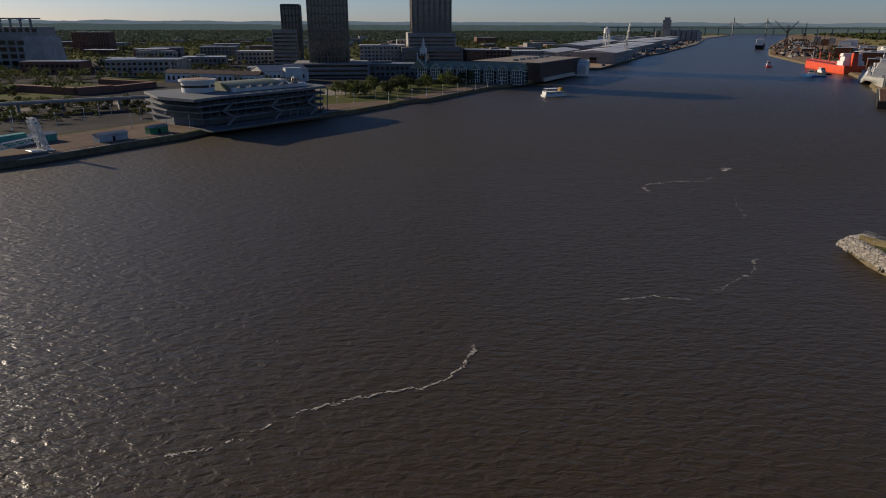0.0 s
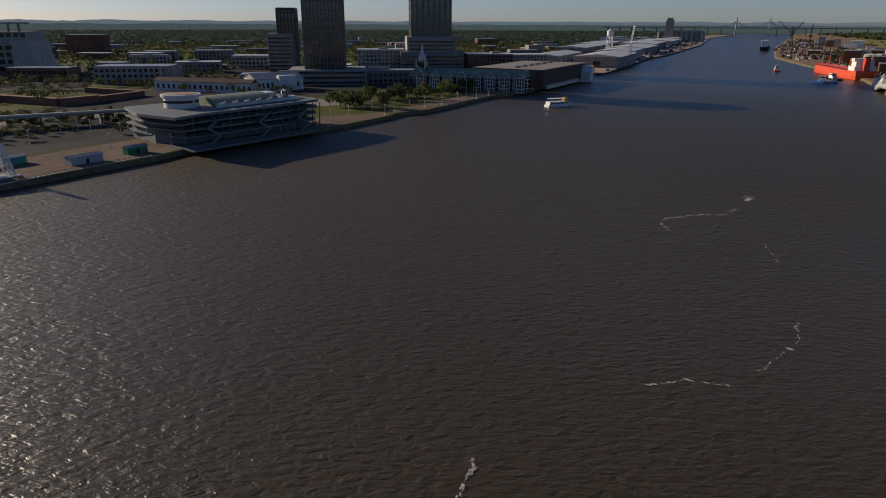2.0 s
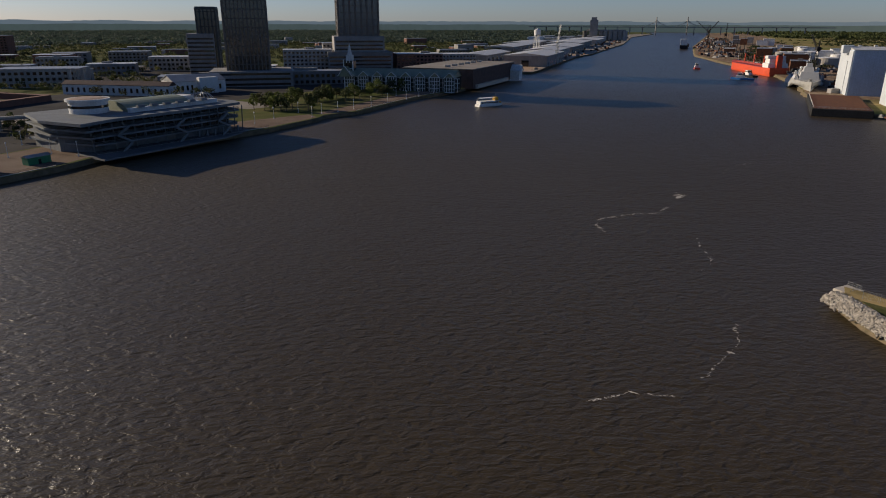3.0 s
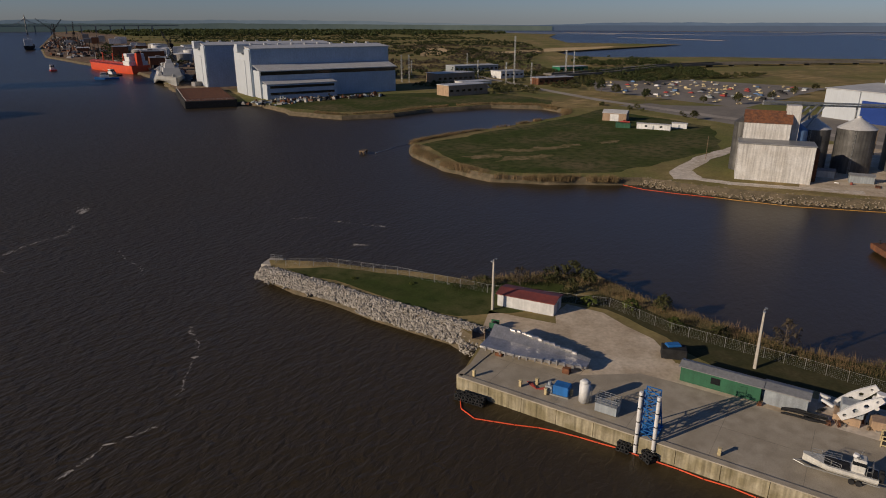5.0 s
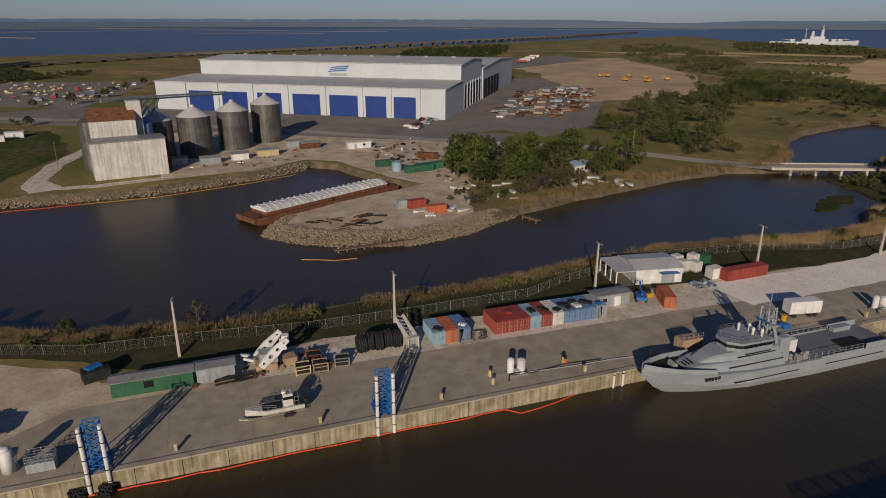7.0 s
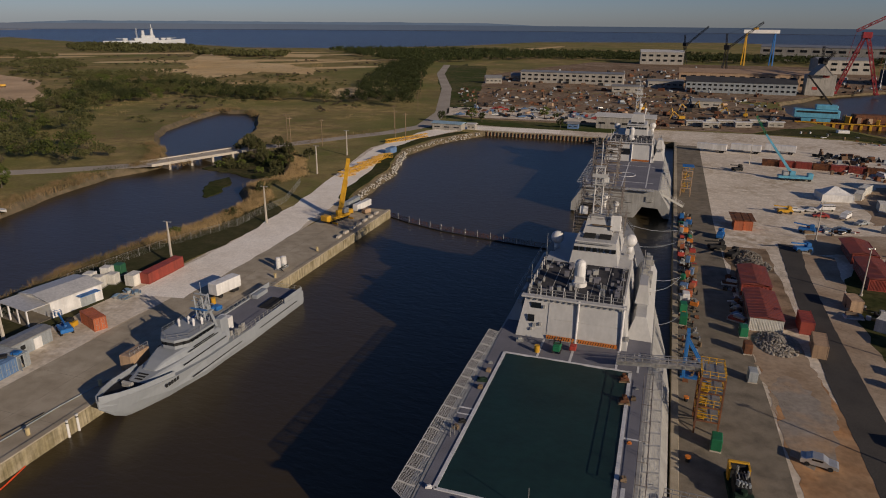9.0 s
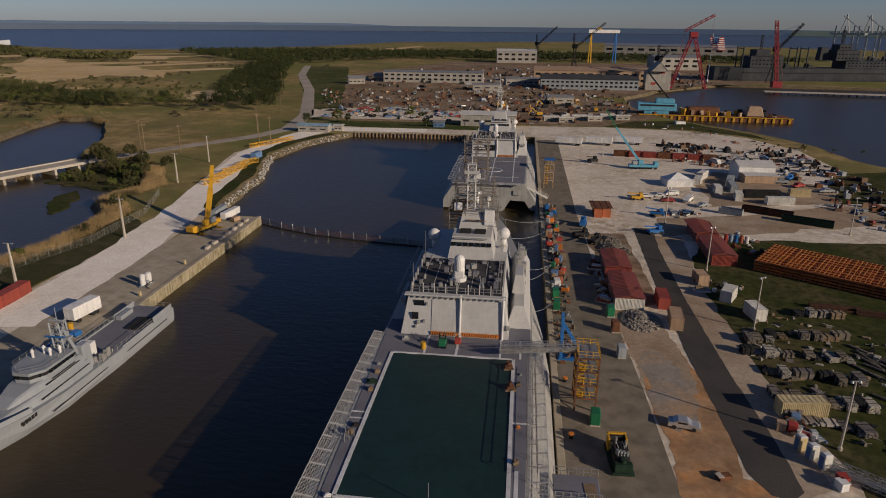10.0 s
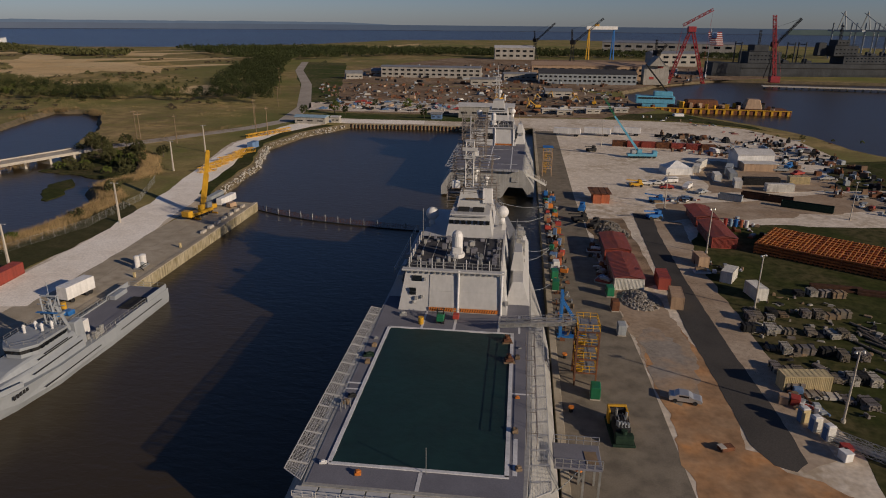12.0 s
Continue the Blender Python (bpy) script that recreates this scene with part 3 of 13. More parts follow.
cover("lawn_fence", [(115, 99), (121, 96), (133, 84), (128, 66), (128, 44), (129, 14), (129, -14), (132, -34), (136, -67), (134, -88), (129, -111), (130, -141), (114, -128), (114.5, -100), (115, -60), (114.5, 20), (113.5, 56), (120, 66), (126, 80), (125, 88)], Z2, M_SCRUB, 4, 0.8, "dark weedy ground along the fence", 1)
cover("lawn_island", [(250, 205), (235, 185), (229, 162), (238, 142), (255, 122), (330, 100), (400, 120), (440, 200), (400, 200), (300, 218), (262, 224)], Z1, M_LAWN, 6, 1.5, "green meadow beside the inlet", 2)
M_BAREGRASS = ground_mat("bare_patch_in_grass", [(0.26, 0.195, 0.105), (0.15, 0.125, 0.055), (0.09, 0.09, 0.03)], [4, 3], 0.5)
for i, (x, y, rx, ry) in enumerate(((254, 183, 9, 3), (276, 175, 7, 2.4), (287, 168, 9, 2.6), (258, 168, 10, 3), (299, 163, 6, 1.8), (268, 163, 6, 2), (320, 150, 8, 1.6), (272, 183, 5, 1.5))):
    cover("sand_patch", [(x + 0.9 * rx * math.cos(a * 0.7) * (1 + 0.4 * math.sin(a * 2.9 + i)) - ry * math.sin(a * 0.7), y - 0.3 * rx * math.cos(a * 0.7) + 2.2 * ry * math.sin(a * 0.7) * (1 + 0.4 * math.cos(a * 2.1 + i))) for a in range(9)], Z1 + 0.0060 + 0.003 * i, M_BAREGRASS, 0.9, 0.9, "bare tan earth in the meadow", i)
cover("lawn_north", [(330, 408), (326, 345), (350, 312), (425, 285), (448, 240), (470, 250), (500, 330), (440, 380), (380, 400)], Z1, M_LAWN, 8, 2, "green meadow beside the ship hall", 2)
M_BAR = surf("bay_sandbar", (0.40, 0.34, 0.27), (0.30, 0.26, 0.21), 60, 6, 0.95, 0)
for i, (a0, a1, r0, w0) in enumerate(((52, 70, 3300, 40), (66, 84, 3700, 46), (82, 104, 3500, 40), (100, 118, 3900, 50), (60, 92, 4250, 44), (108, 130, 4300, 50), (70, 78, 2500, 22), (88, 99, 2700, 24))):
    pts = [((r0 + 260 * math.sin((a0 + (a1 - a0) * k / 12) * 0.21 + i)) * math.sin(radians(a0 + (a1 - a0) * k / 12)), (r0 + 260 * math.sin((a0 + (a1 - a0) * k / 12) * 0.21 + i)) * math.cos(radians(a0 + (a1 - a0) * k / 12))) for k in range(13)]
    ribbon("sandbar", pts, w0, 0.6, M_BAR, "thin pale sandbar far out in the bay", 60, 0.0, 0.8)
cover("gravel_silo", [(262, 60), (268, 26), (282, 4), (275, -8), (240, -21), (225, -31), (209.5, 4.5), (200.5, 20), (191, 24), (184, 17), (178, 6), (173.5, -9), (177.5, -24), (183, -33), (200, -38), (230, -50), (262, -46), (300, -62), (330, -20), (330, 30), (300, 62)], Z1, M_SAND, 5, 1.0, "pale trampled sand around the silos", 3)
cover("gravel_lot", [(500, 120), (690, 85), (720, 210), (650, 290), (560, 250)], Z1, M_ROAD, 20, 1, "large grey parking lot", 3)
cover("concrete_hall", [(460, 90), (380, -90), (300, -120), (330, -170), (420, -230), (600, -290), (640, -180), (520, 60)], Z1, M_ROAD, 20, 2, "grey yard paving round the ship hall", 3)
cover("dirt_lot", [(420, -222), (440, -330), (600, -460), (900, -560), (900, -330), (650, -300), (480, -235)], Z2, M_CLEAR, 14, 5, "pale cleared earth of a building site", 4)
cover("asphalt_lot", [(700, -250), (900, -330), (1000, -520), (860, -480)], Z3, M_ROAD, 20, 1, "grey truck park", 4)
for i, (px, py, rx, ry, rot) in enumerate([(520, -640, 130, 26, 40), (620, -800, 190, 30, 35), (420, -720, 90, 16, 50), (470, -850, 120, 14, 60), (900, -900, 200, 26, 40), (700, -1050, 150, 14, 45), (560, -1050, 160, 12, 60),
                                           (1350, 640, 260, 40, -8), (1150, 820, 200, 26, 30), (400, -1250, 160, 14, 70), (300, -1500, 200, 18, 80), (430, -480, 60, 10, 30), (1000, -700, 160, 20, 40)]):
    pts = []
    for k in range(28):
        a = 2 * math.pi * k / 28
        d = 1 + 0.35 * noise.noise(Vector((math.cos(a) * 1.5, math.sin(a) * 1.5, i * 3.3)))
        x, y = rx * d * math.cos(a), ry * d * math.sin(a)
        c, s = math.cos(radians(rot)), math.sin(radians(rot))
        pts.append((px + x * c - y * s, py + x * s + y * c))
    cover("marsh_reeds", pts, Z1 + 0.0012 * i, M_TAN, 30, 2, "dry golden reed bed in the marsh", i)

ROAD_MAIN = [(640, 420), (540, 290), (491, 219), (436, 107), (368, 8), (308, -66), (270, -125), (232, -150), (206, -172), (190, -213), (167, -252), (146, -285), (137, -312), (146, -372), (195, -530), (256, -693), (300, -850)]
M_LANE = ground_mat("sunbleached_road", [(0.36, 0.32, 0.265), (0.31, 0.275, 0.23), (0.41, 0.365, 0.305)], [6, 25], 0.2, 0.9, 0.1)
ribbon("road_main", ROAD_MAIN, 9, Z3, M_LANE, "grey two-lane road across the marsh")
ribbon("road_yard", [(109, 40), (109, -60), (108, -120), (119, -180), (131, -240), (125, -290), (118, -318), (60, -322), (0, -318), (-60, -330)], 12, Z1 + 0.0045, M_SHELL, "white shell haul road along the quay", 8, 0.6)
M_WHITE_SHELL = ground_mat("bleached_shell_gravel", [(0.86, 0.79, 0.68), (0.77, 0.70, 0.59), (0.90, 0.84, 0.74)], [3, 11], 0.4)
ribbon("road_shell", [(106.5, -62), (107.5, -100), (111.5, -140), (120, -186), (129, -240), (125, -290), (116, -316), (60, -320)], 12.5, Z2 + 0.0060, M_WHITE_SHELL, "bleached white shell track along the dock", 3, 0.5)
cover("lawn_levee_east", [(268, -780), (285, -900), (190, -590), (126, -395), (134, -345), (180, -500)], Z2 + 0.0105, M_LAWN, 8, 1.0, "mown green grass along the levee", 13)
cover("marsh_gold", [(445, -520), (475, -532), (639, -731), (795, -970), (827, -1062), (640, -830), (550, -779), (502, -770), (419, -692), (380, -621), (459, -639)], Z1 + 0.0210, M_TAN, 12, 5, "golden dry reed bed in the marsh", 14)
cover("marsh_gold", [(284, -496), (254, -525), (225, -464), (243, -430), (274, -435)], Z1 + 0.0210, M_TAN, 6, 3, "golden dry reed bed in the marsh", 15)
cover("marsh_gold", [(676, -1030), (590, -1030), (555, -940), (629, -940)], Z1 + 0.0240, M_TAN, 10, 5, "golden dry reed bed in the marsh", 16)
cover("marsh_gold", [(613, -1213), (569, -1445), (489, -1287), (540, -1098)], Z1 + 0.0240, M_TAN, 14, 6, "golden dry reed bed in the marsh", 17)
ribbon("drive_silo", [(256, 98), (268, 103), (300, 102), (345, 92), (400, 84)], 7, Z3, M_SHELL, "pale gravel drive to the silos", 4, 0.6)
ribbon("drive_front", [(272, 101), (260, 94), (259, 82), (264, 62), (270, 40)], 5, Z3 - 0.003, M_SHELL, "pale gravel track before the elevator", 3, 0.5)
cover("yard_front", [(371, -91), (481, 72), (505, 130), (480, 190), (405, 62), (345, -28), (318, -76), (330, -112)], Z2 - 0.003, M_ROAD, 10, 1.0, "grey gravel yard before the ship hall", 34)
cover("gravel_silo_back", [(300, 62), (330, 30), (330, -20), (300, -62), (262, -46), (284, -92), (312, -76), (340, -28), (384, 44), (366, 66), (335, 80)], Z1 + 0.002, M_SAND, 6, 1.0, "pale sand behind the silos", 35)
ribbon("road_hall", [(480, 190), (410, 72), (350, -20), (322, -66), (300, -100)], 30, Z2, M_ROAD, "grey road before the ship hall")

# the yard west of the ships
cover("gravel_yard", [(-0.3, -300), (-0.3, -16), (-60, -16), (-120, -20), (-125, -200), (-126, -290), (-112, -325), (-85, -345), (-40, -350), (30, -345), (110, -340), (128, -312), (99, -308.2), (0, -308.2)], Z1, M_SHELL, 12, 0.5, "white shell gravel of the fitting-out yard", 5)
cover("apron_west", [(-0.3, -300), (-0.3, -15), (-15.5, -15), (-14.5, -56), (-12.5, -100), (-11, -164), (-11, -300)], Z2, M_CONCD, 10, 0.0, "grey concrete apron beside the ships", 5)
M_STRIP = ground_mat("crushed_stone_on_clay", [(0.30, 0.265, 0.225), (0.25, 0.22, 0.185), (0.40, 0.27, 0.16)], [3, 6], 0.7)
cover("dirt_yard", [(-15.8, -15), (-15, -56), (-14.5, -74), (-23, -72), (-26, -50), (-24, -34), (-36, -24), (-34, -15)], Z3 - 0.0060, M_DIRT, 1.6, 0.9, "orange clay ground with tyre tracks", 6)
cover("dirt_tan", [(-15.2, -56), (-14.0, -74), (-13.6, -84), (-22.5, -84), (-23.6, -70), (-23.8, -58), (-20, -60), (-17, -64)], Z3 - 0.002, M_BROWNY, 1.2, 0.7, "tan earth with thin weeds", 16)
cover("gravel_strip", [(-15.4, -66), (-15.4, -46), (-18, -43.5), (-21, -46), (-23.5, -56), (-21.5, -66), (-18, -70)], Z3 + 0.0036, M_STRIP, 1.0, 0.8, "grey crushed stone where a car is parked", 6)
cover("dirt_strip", [(-13.5, -84), (-12.5, -140), (-23, -142), (-24, -92)], Z2, M_BROWN, 3, 0.8, "brown trampled earth between the containers", 6)
cover("dirt_verge", [(-30, -30), (-35, -33), (-36, -60), (-35.5, -100), (-39, -140), (-30, -142), (-28, -90)], Z2 + 0.0036, M_BROWNY, 2, 0.6, "brown worn verge beside the asphalt", 6)
cover("road_asphalt", [(-25, -35), (-26.6, -31), (-29, -30), (-31, -32), (-31.2, -42), (-30.3, -62), (-30, -94), (-30.6, -129), (-32.3, -148), (-26.7, -148), (-24.9, -100), (-24.5, -68), (-24.9, -50)], Z3 + 0.0180, M_ASPH, 1.0, 0.10, "fresh dark asphalt road through the yard", 6)
cover("lawn_yard", [(-38, -20), (-38, -42), (-34.5, -60), (-34, -84), (-35.5, -103), (-38, -124), (-46, -138), (-66, -142), (-120, -142), (-122, -30), (-70, -18)], Z2, M_LAWNY, 4, 0.9, "patchy green grass of the storage field", 7)
cover("dirt_skips", [(-34, -141), (-60, -146), (-96, -160), (-122, -168), (-120, -186), (-92, -181), (-62, -166), (-36, -160)], Z2 + 0.0045, M_BROWNY, 3, 1.2, "brown trampled earth about the skips", 7)
cover("dirt_boxes", [(-56, -176), (-100, -186), (-108, -206), (-96, -232), (-70, -232), (-58, -204)], Z2 + 0.0045, M_BROWNY, 3, 1.4, "brown trampled earth among the storage boxes", 9)
cover("lawn_bank", [(-40, -352), (-84, -350), (-112, -332), (-124, -318), (-118, -340), (-88, -386), (-60, -378)], Z3, M_LAWNY, 4, 1.0, "rough grass on the river bank", 9)
cover("lawn_yard_far", [(-95, -185), (-120, -190), (-150, -150), (-185, -120), (-186, -176), (-148, -246), (-118, -236)], Z2, M_LAWNY, 6, 1.5, "green grass beside the inlet", 7)
cover("lawn_end", [(20, -326), (95, -326), (128, -330), (120, -350), (60, -352), (18, -346)], Z3, M_LAWN, 5, 1, "strip of grass behind the end of the dock", 8)
cover("dirt_works", [(-80, -400), (-40, -352), (30, -352), (130, -356), (150, -420), (200, -560), (140, -545), (-40, -520), (-70, -470)], Z2, M_BROWN, 12, 3, "brown torn-up ground of the old works", 8)
cover("shell_works", [(30, -362), (140, -360), (150, -400), (100, -420), (20, -395)], Z3, M_SHELL, 8, 2, "white gravel parking ground", 9)
cover("dirt_works_far", [(-70, -520), (-110, -585), (-180, -660), (-260, -700), (-200, -1020), (120, -1010), (220, -640), (190, -560)], Z1, M_BROWN, 25, 3, "brown trampled ground of the shipyard", 9)
cover("lawn_levee", [(150, -372), (190, -500), (260, -690), (300, -850), (240, -840), (190, -640), (140, -430), (134, -372)], Z2 + 0.0060, M_LAWN, 14, 1.0, "mown grass along the road", 10)

# ---- ships ----
M_NAVY = surf("haze_grey_paint", (0.36, 0.355, 0.33), (0.29, 0.285, 0.265), 3.0, 0.3, 0.55, 0.04, 0, 0, 0.25)
M_NAVYL = surf("light_grey_paint", (0.47, 0.465, 0.445), (0.42, 0.415, 0.40), 5.0, 0.6, 0.5, 0.02, 0, 0, 0.10, vfine=0.05)
M_PATROL = surf("blue_grey_ship_paint", (0.28, 0.30, 0.318), (0.25, 0.27, 0.288), 6.0, 0.6, 0.5, 0.0, 0, 0, 0.07, vfine=0.03)
M_DECK = surf("dark_grey_nonskid", (0.175, 0.175, 0.20), (0.145, 0.145, 0.165), 4.0, 0.15, 0.9, 0.15)
M_ROOFD = surf("black_nonskid", (0.045, 0.045, 0.05), (0.07, 0.068, 0.07), 2.0, 0.15, 0.9, 0.15)
M_SCAF = surf("weathered_scaffold_tube", (0.24, 0.215, 0.19), (0.15, 0.125, 0.105), 1.0, 0.2, 0.6, 0.05, 0.3, 0.2)
M_TARP = surf("dark_green_tarpaulin", (0.010, 0.032, 0.028), (0.008, 0.024, 0.021), 5.0, 1.2, 0.55, 0.12)
M_WHITE = paint("white", (0.72, 0.71, 0.68), 0.5)
M_LINE = surf("white_deck_line", (0.62, 0.62, 0.62), (0.5, 0.5, 0.5), 1.5, 0.2, 0.7, 0)
M_ORANGE = paint("orange", (0.62, 0.20, 0.03), 0.5)
M_BLACK = surf("black_rubber", (0.018, 0.018, 0.018), (0.03, 0.03, 0.03), 1.0, 0.2, 0.8, 0.1)
M_STEEL = surf("galvanised_steel", (0.42, 0.42, 0.40), (0.33, 0.33, 0.31), 1.5, 0.2, 0.45, 0.03, 0.6, 0.1)
M_RUST = surf("rusty_steel", (0.20, 0.085, 0.04), (0.11, 0.055, 0.035), 1.2, 0.2, 0.9, 0.2, 0, 0.15, 0.3)
M_YELLOW = paint("yellow", (0.60, 0.33, 0.02), 0.45)
M_BLUE = paint("blue", (0.03, 0.15, 0.42), 0.45)
M_GREEN = paint("green", (0.02, 0.16, 0.07), 0.5)
M_CONTGREEN_D = surf("dark_green_netting", (0.02, 0.04, 0.025), (0.012, 0.026, 0.018), 0.5, 0.1, 0.9, 0.3)
M_RED = paint("red", (0.36, 0.05, 0.035), 0.55)
M_GLASS = glass_mat("dark_window_glass", (0.012, 0.015, 0.018))
M_WOOD = surf("weathered_timber", (0.24, 0.17, 0.10), (0.16, 0.12, 0.08), 0.8, 0.1, 0.85, 0.15, 0, 0.2)


def rail(mb, pts, h=1.05, gap=2.0, r=0.035, bars=2):
    """Posts and rails along a line."""
    for a, b_ in zip(pts, pts[1:]):
        a, b_ = Vector(a), Vector(b_)
        k = max(1, round((b_ - a).length / gap))
        for i in range(k + 1):
            p = a.lerp(b_, i / k)
            mb.bar(p, p + Vector((0, 0, h)), r, square=True)
        for j in range(bars):
            z = Vector((0, 0, h * (j + 1) / bars))
            mb.bar(a + z, b_ + z, r, square=True)
    return mb


def lattice(mb, p, q, w, r=0.06, step=None, tri=False):
    """A trussed boom of square section from p to q."""
    p, q = Vector(p), Vector(q)
    d = (q - p)
    L = d.length
    d.normalize()
    a = Vector((-d.y, d.x, 0)) if abs(d.z) < 0.98 else Vector((1, 0, 0))
    a.normalize()
    b_ = d.cross(a).normalized()
    cs = [(a * sx + b_ * sy) * (w / 2) for sx, sy in ((-1, -1), (1, -1), (1, 1), (-1, 1))]
    for c in cs:
        mb.bar(p + c, q + c, r, square=True)
    k = max(2, int(L / (step or w)))
    for i in range(k):
        u, v = p + d * (L * i / k), p + d * (L * (i + 1) / k)
        for j in range(4):
            c1, c2 = cs[j], cs[(j + 1) % 4]
            mb.bar(u + c1, v + c2 if i % 2 else u + c2, r * 0.6, square=True)
            mb.bar(u + (c2 if i % 2 else c1), v + (c1 if i % 2 else c2), r * 0.6, square=True)
    return mb


def frustum(mb, x0, x1, y0, y1, z0, z1, ix, iy0, iy1):
    """A deckhouse with leaning sides."""
    lo = [(x0, y0, z0), (x1, y0, z0), (x1, y1, z0), (x0, y1, z0)]
    hi = [(x0 + ix, y0 + iy0, z1), (x1 - ix, y0 + iy0, z1), (x1 - ix, y1 - iy1, z1), (x0 + ix, y1 - iy1, z1)]
    return mb.loft([lo, hi])


def mirror_ring(half, y):
    return [(x, y, z) for x, z in half] + [(-x, y, z) for x, z in half[::-1]]


def combat_ship(at, rot, label, tarp):
    """A trimaran warship: local y runs from stern to bow."""
    s = thing("warship", label, "warship", at, rot, "warships at the fitting-out quay")
    dk = 9.5
    near = at[0] < 100
    half = {
        0: [(11.6, 9.5), (15.4, 3.4), (15.4, 0.6), (13.8, 0.6), (11.8, 3.6), (7.0, 3.8), (5.0, 0.4), (3.5, -0.8)],
        8: [(12.0, 9.5), (15.7, 3.4), (15.5, -0.6), (12.9, -0.8), (11.6, 3.2), (7.0, 3.4), (4.8, -0.8), (3.5, -0.8)],
        45: [(12.5, 9.5), (15.7, 3.6), (15.4, -0.6), (13.0, -0.8), (11.6, 3.2), (7.0, 3.4), (4.6, -0.8), (3.5, -0.8)],
        58: [(12.5, 9.5), (14.8, 4.2), (14.4, 1.0), (13.4, 0.8), (11.4, 3.3), (7.0, 3.4), (4.4, -0.8), (3.2, -0.8)],
        66: [(12.2, 9.5), (12.9, 5.2), (12.2, 4.4), (11.2, 3.8), (9.2, 3.5), (6.4, 3.3), (4.2, -0.8), (3.0, -0.8)],
        90: [(9.6, 9.6), (9.6, 6.2), (8.8, 5.2), (7.8, 4.6), (6.4, 4.0), (5.0, 3.0), (3.6, -0.8), (2.4, -0.8)],
        108: [(6.4, 9.8), (6.1, 7.0), (5.5, 6.0), (4.9, 5.2), (4.1, 4.4), (3.4, 3.0), (2.4, -0.8), (1.6, -0.8)],
        122: [(2.4, 10.1), (2.2, 8.0), (1.9, 7.0), (1.7, 6.0), (1.4, 4.6), (1.2, 3.0), (0.8, -0.8), (0.5, -0.8)],
        128: [(0.3, 10.3), (0.28, 8.2), (0.26, 7.0), (0.24, 6.0), (0.2, 4.6), (0.18, 3.0), (0.1, -0.8), (0.08, -0.8)]}
    hull = MB().loft([mirror_ring(half[y], y)[::-1] for y in sorted(half)])
    hull.box(0, -0.25, 5.0, 8, 0.35, 2.6, ch=0.05)
    for x in (-9, 9):
        hull.box(x, -0.2, 5.6, 2.2, 0.3, 1.6, ch=0.05)
    part("hull", hull, M_NAVY, s, "haze-grey aluminium hull with leaning sides")
    deck = MB().prism(ccw([(-11.3, 0.4), (11.3, 0.4), (12.2, 45), (11.9, 66), (9.3, 90), (6.2, 108), (2.2, 122), (-2.2, 122), (-6.2, 108), (-9.3, 90), (-11.9, 66), (-12.2, 45)]), dk, dk + 0.06)
    part("flight_deck", deck, M_DECK, s, "dark grey non-skid flight deck")
    if tarp:
        tp = MB()
        n, m = 24, 34
        ring = []
        for j in range(m + 1):
            row = []
            for i in range(n + 1):
                x, y = -9.6 + 19.0 * i / n, 3.9 + 33.6 * j / m
                e = 0.25 * noise.noise(Vector((x * 0.3, y * 0.3, 2)))
                x += e if i in (0, n) else 0
                y += 2 * e if j in (0, m) else 0
                row.append((x, y, dk + 0.10 + 0.04 * (noise.noise(Vector((x * 0.5, y * 0.5, 0))) + 1)))
            ring.append(row)
        tp.loft(ring, closed=False, caps=False)
        part("deck_cover", tp, M_TARP, s, "dark green protective sheet taped over the landing deck", True)
        tape = MB()
        tape.box(-9.75, 20.7, dk + 0.05, 0.5, 34, 0.14).box(9.55, 20.7, dk + 0.05, 0.5, 34, 0.14).box(0, 37.7, dk + 0.05, 19.6, 0.4, 0.14).box(0, 3.7, dk + 0.05, 19.6, 0.4, 0.14)
        part("deck_tape", tape, M_LINE, s, "white tape along the sheet's edge")
        for x, y, rz in ((-10.6, 26, 8), (-10.9, 15.5, -6), (10.4, 30, 3), (-10.7, 31, 0), (10.3, 12, 9)):
            b = MB()
            b.box(0, 0, 0, 0.7, 0.7, 0.45, ch=0.05)
            b.box(0, 0, 0.45, 0.4, 0.4, 0.15)
            bx = part("deck_box", b, M_WOOD, s, "small wooden box on the deck edge")
            bx.matrix_basis = pose(x, y, dk + 0.08, 0, 0, rz)
        for x, y, w, d in ((-10.9, 20.5, 2.2, 0.3), (10.9, 20.5, 2.2, 0.3), (-10.9, 19.0, 2.0, 0.25), (-4.7, 41.2, 0.35, 6.4), (0.4, 41.2, 0.4, 6.4), (7.4, 41.2, 0.35, 6.4), (10.6, 41.2, 0.35, 6.4), (10.4, 7.4, 0.5, 6.6), (0.4, 1.9, 0.4, 3.0)):
            part("deck_marking", MB().box(x, y, dk + 0.06, w, d, 0.03), M_LINE, s, "white painted deck line")
        for x, y, w, d, h, mt, nm, lb in ((-10.9, 28.2, 1.5, 1.0, 0.5, M_CONTGREEN_D, "net_bundle", "dark green bundle of netting"), (-10.6, 17.2, 1.0, 0.8, 0.4, M_BLACK, "hose_bundle", "dark coil of hose"),
                                          (-6.2, 2.3, 0.7, 0.7, 0.5, M_ORANGE, "orange_cap", "orange plastic cap"), (-10.4, 3.6, 0.8, 0.5, 0.4, M_WHITE, "white_fitting", "white deck fitting"), (10.8, 5.2, 0.7, 0.7, 0.5, M_WOOD, "deck_crate", "small wooden crate"),
                                          (-11.0, 33.5, 0.7, 0.5, 0.4, M_STEEL, "deck_fitting", ""), (10.7, 33.2, 0.5, 0.5, 0.3, M_STEEL, "deck_fitting", ""), (10.5, 19.5, 0.6, 0.4, 0.35, M_ORANGE, "deck_cone", "small orange marker"), (-8.4, 42.4, 1.2, 0.8, 0.7, M_STEEL, "winch", "grey deck winch")):
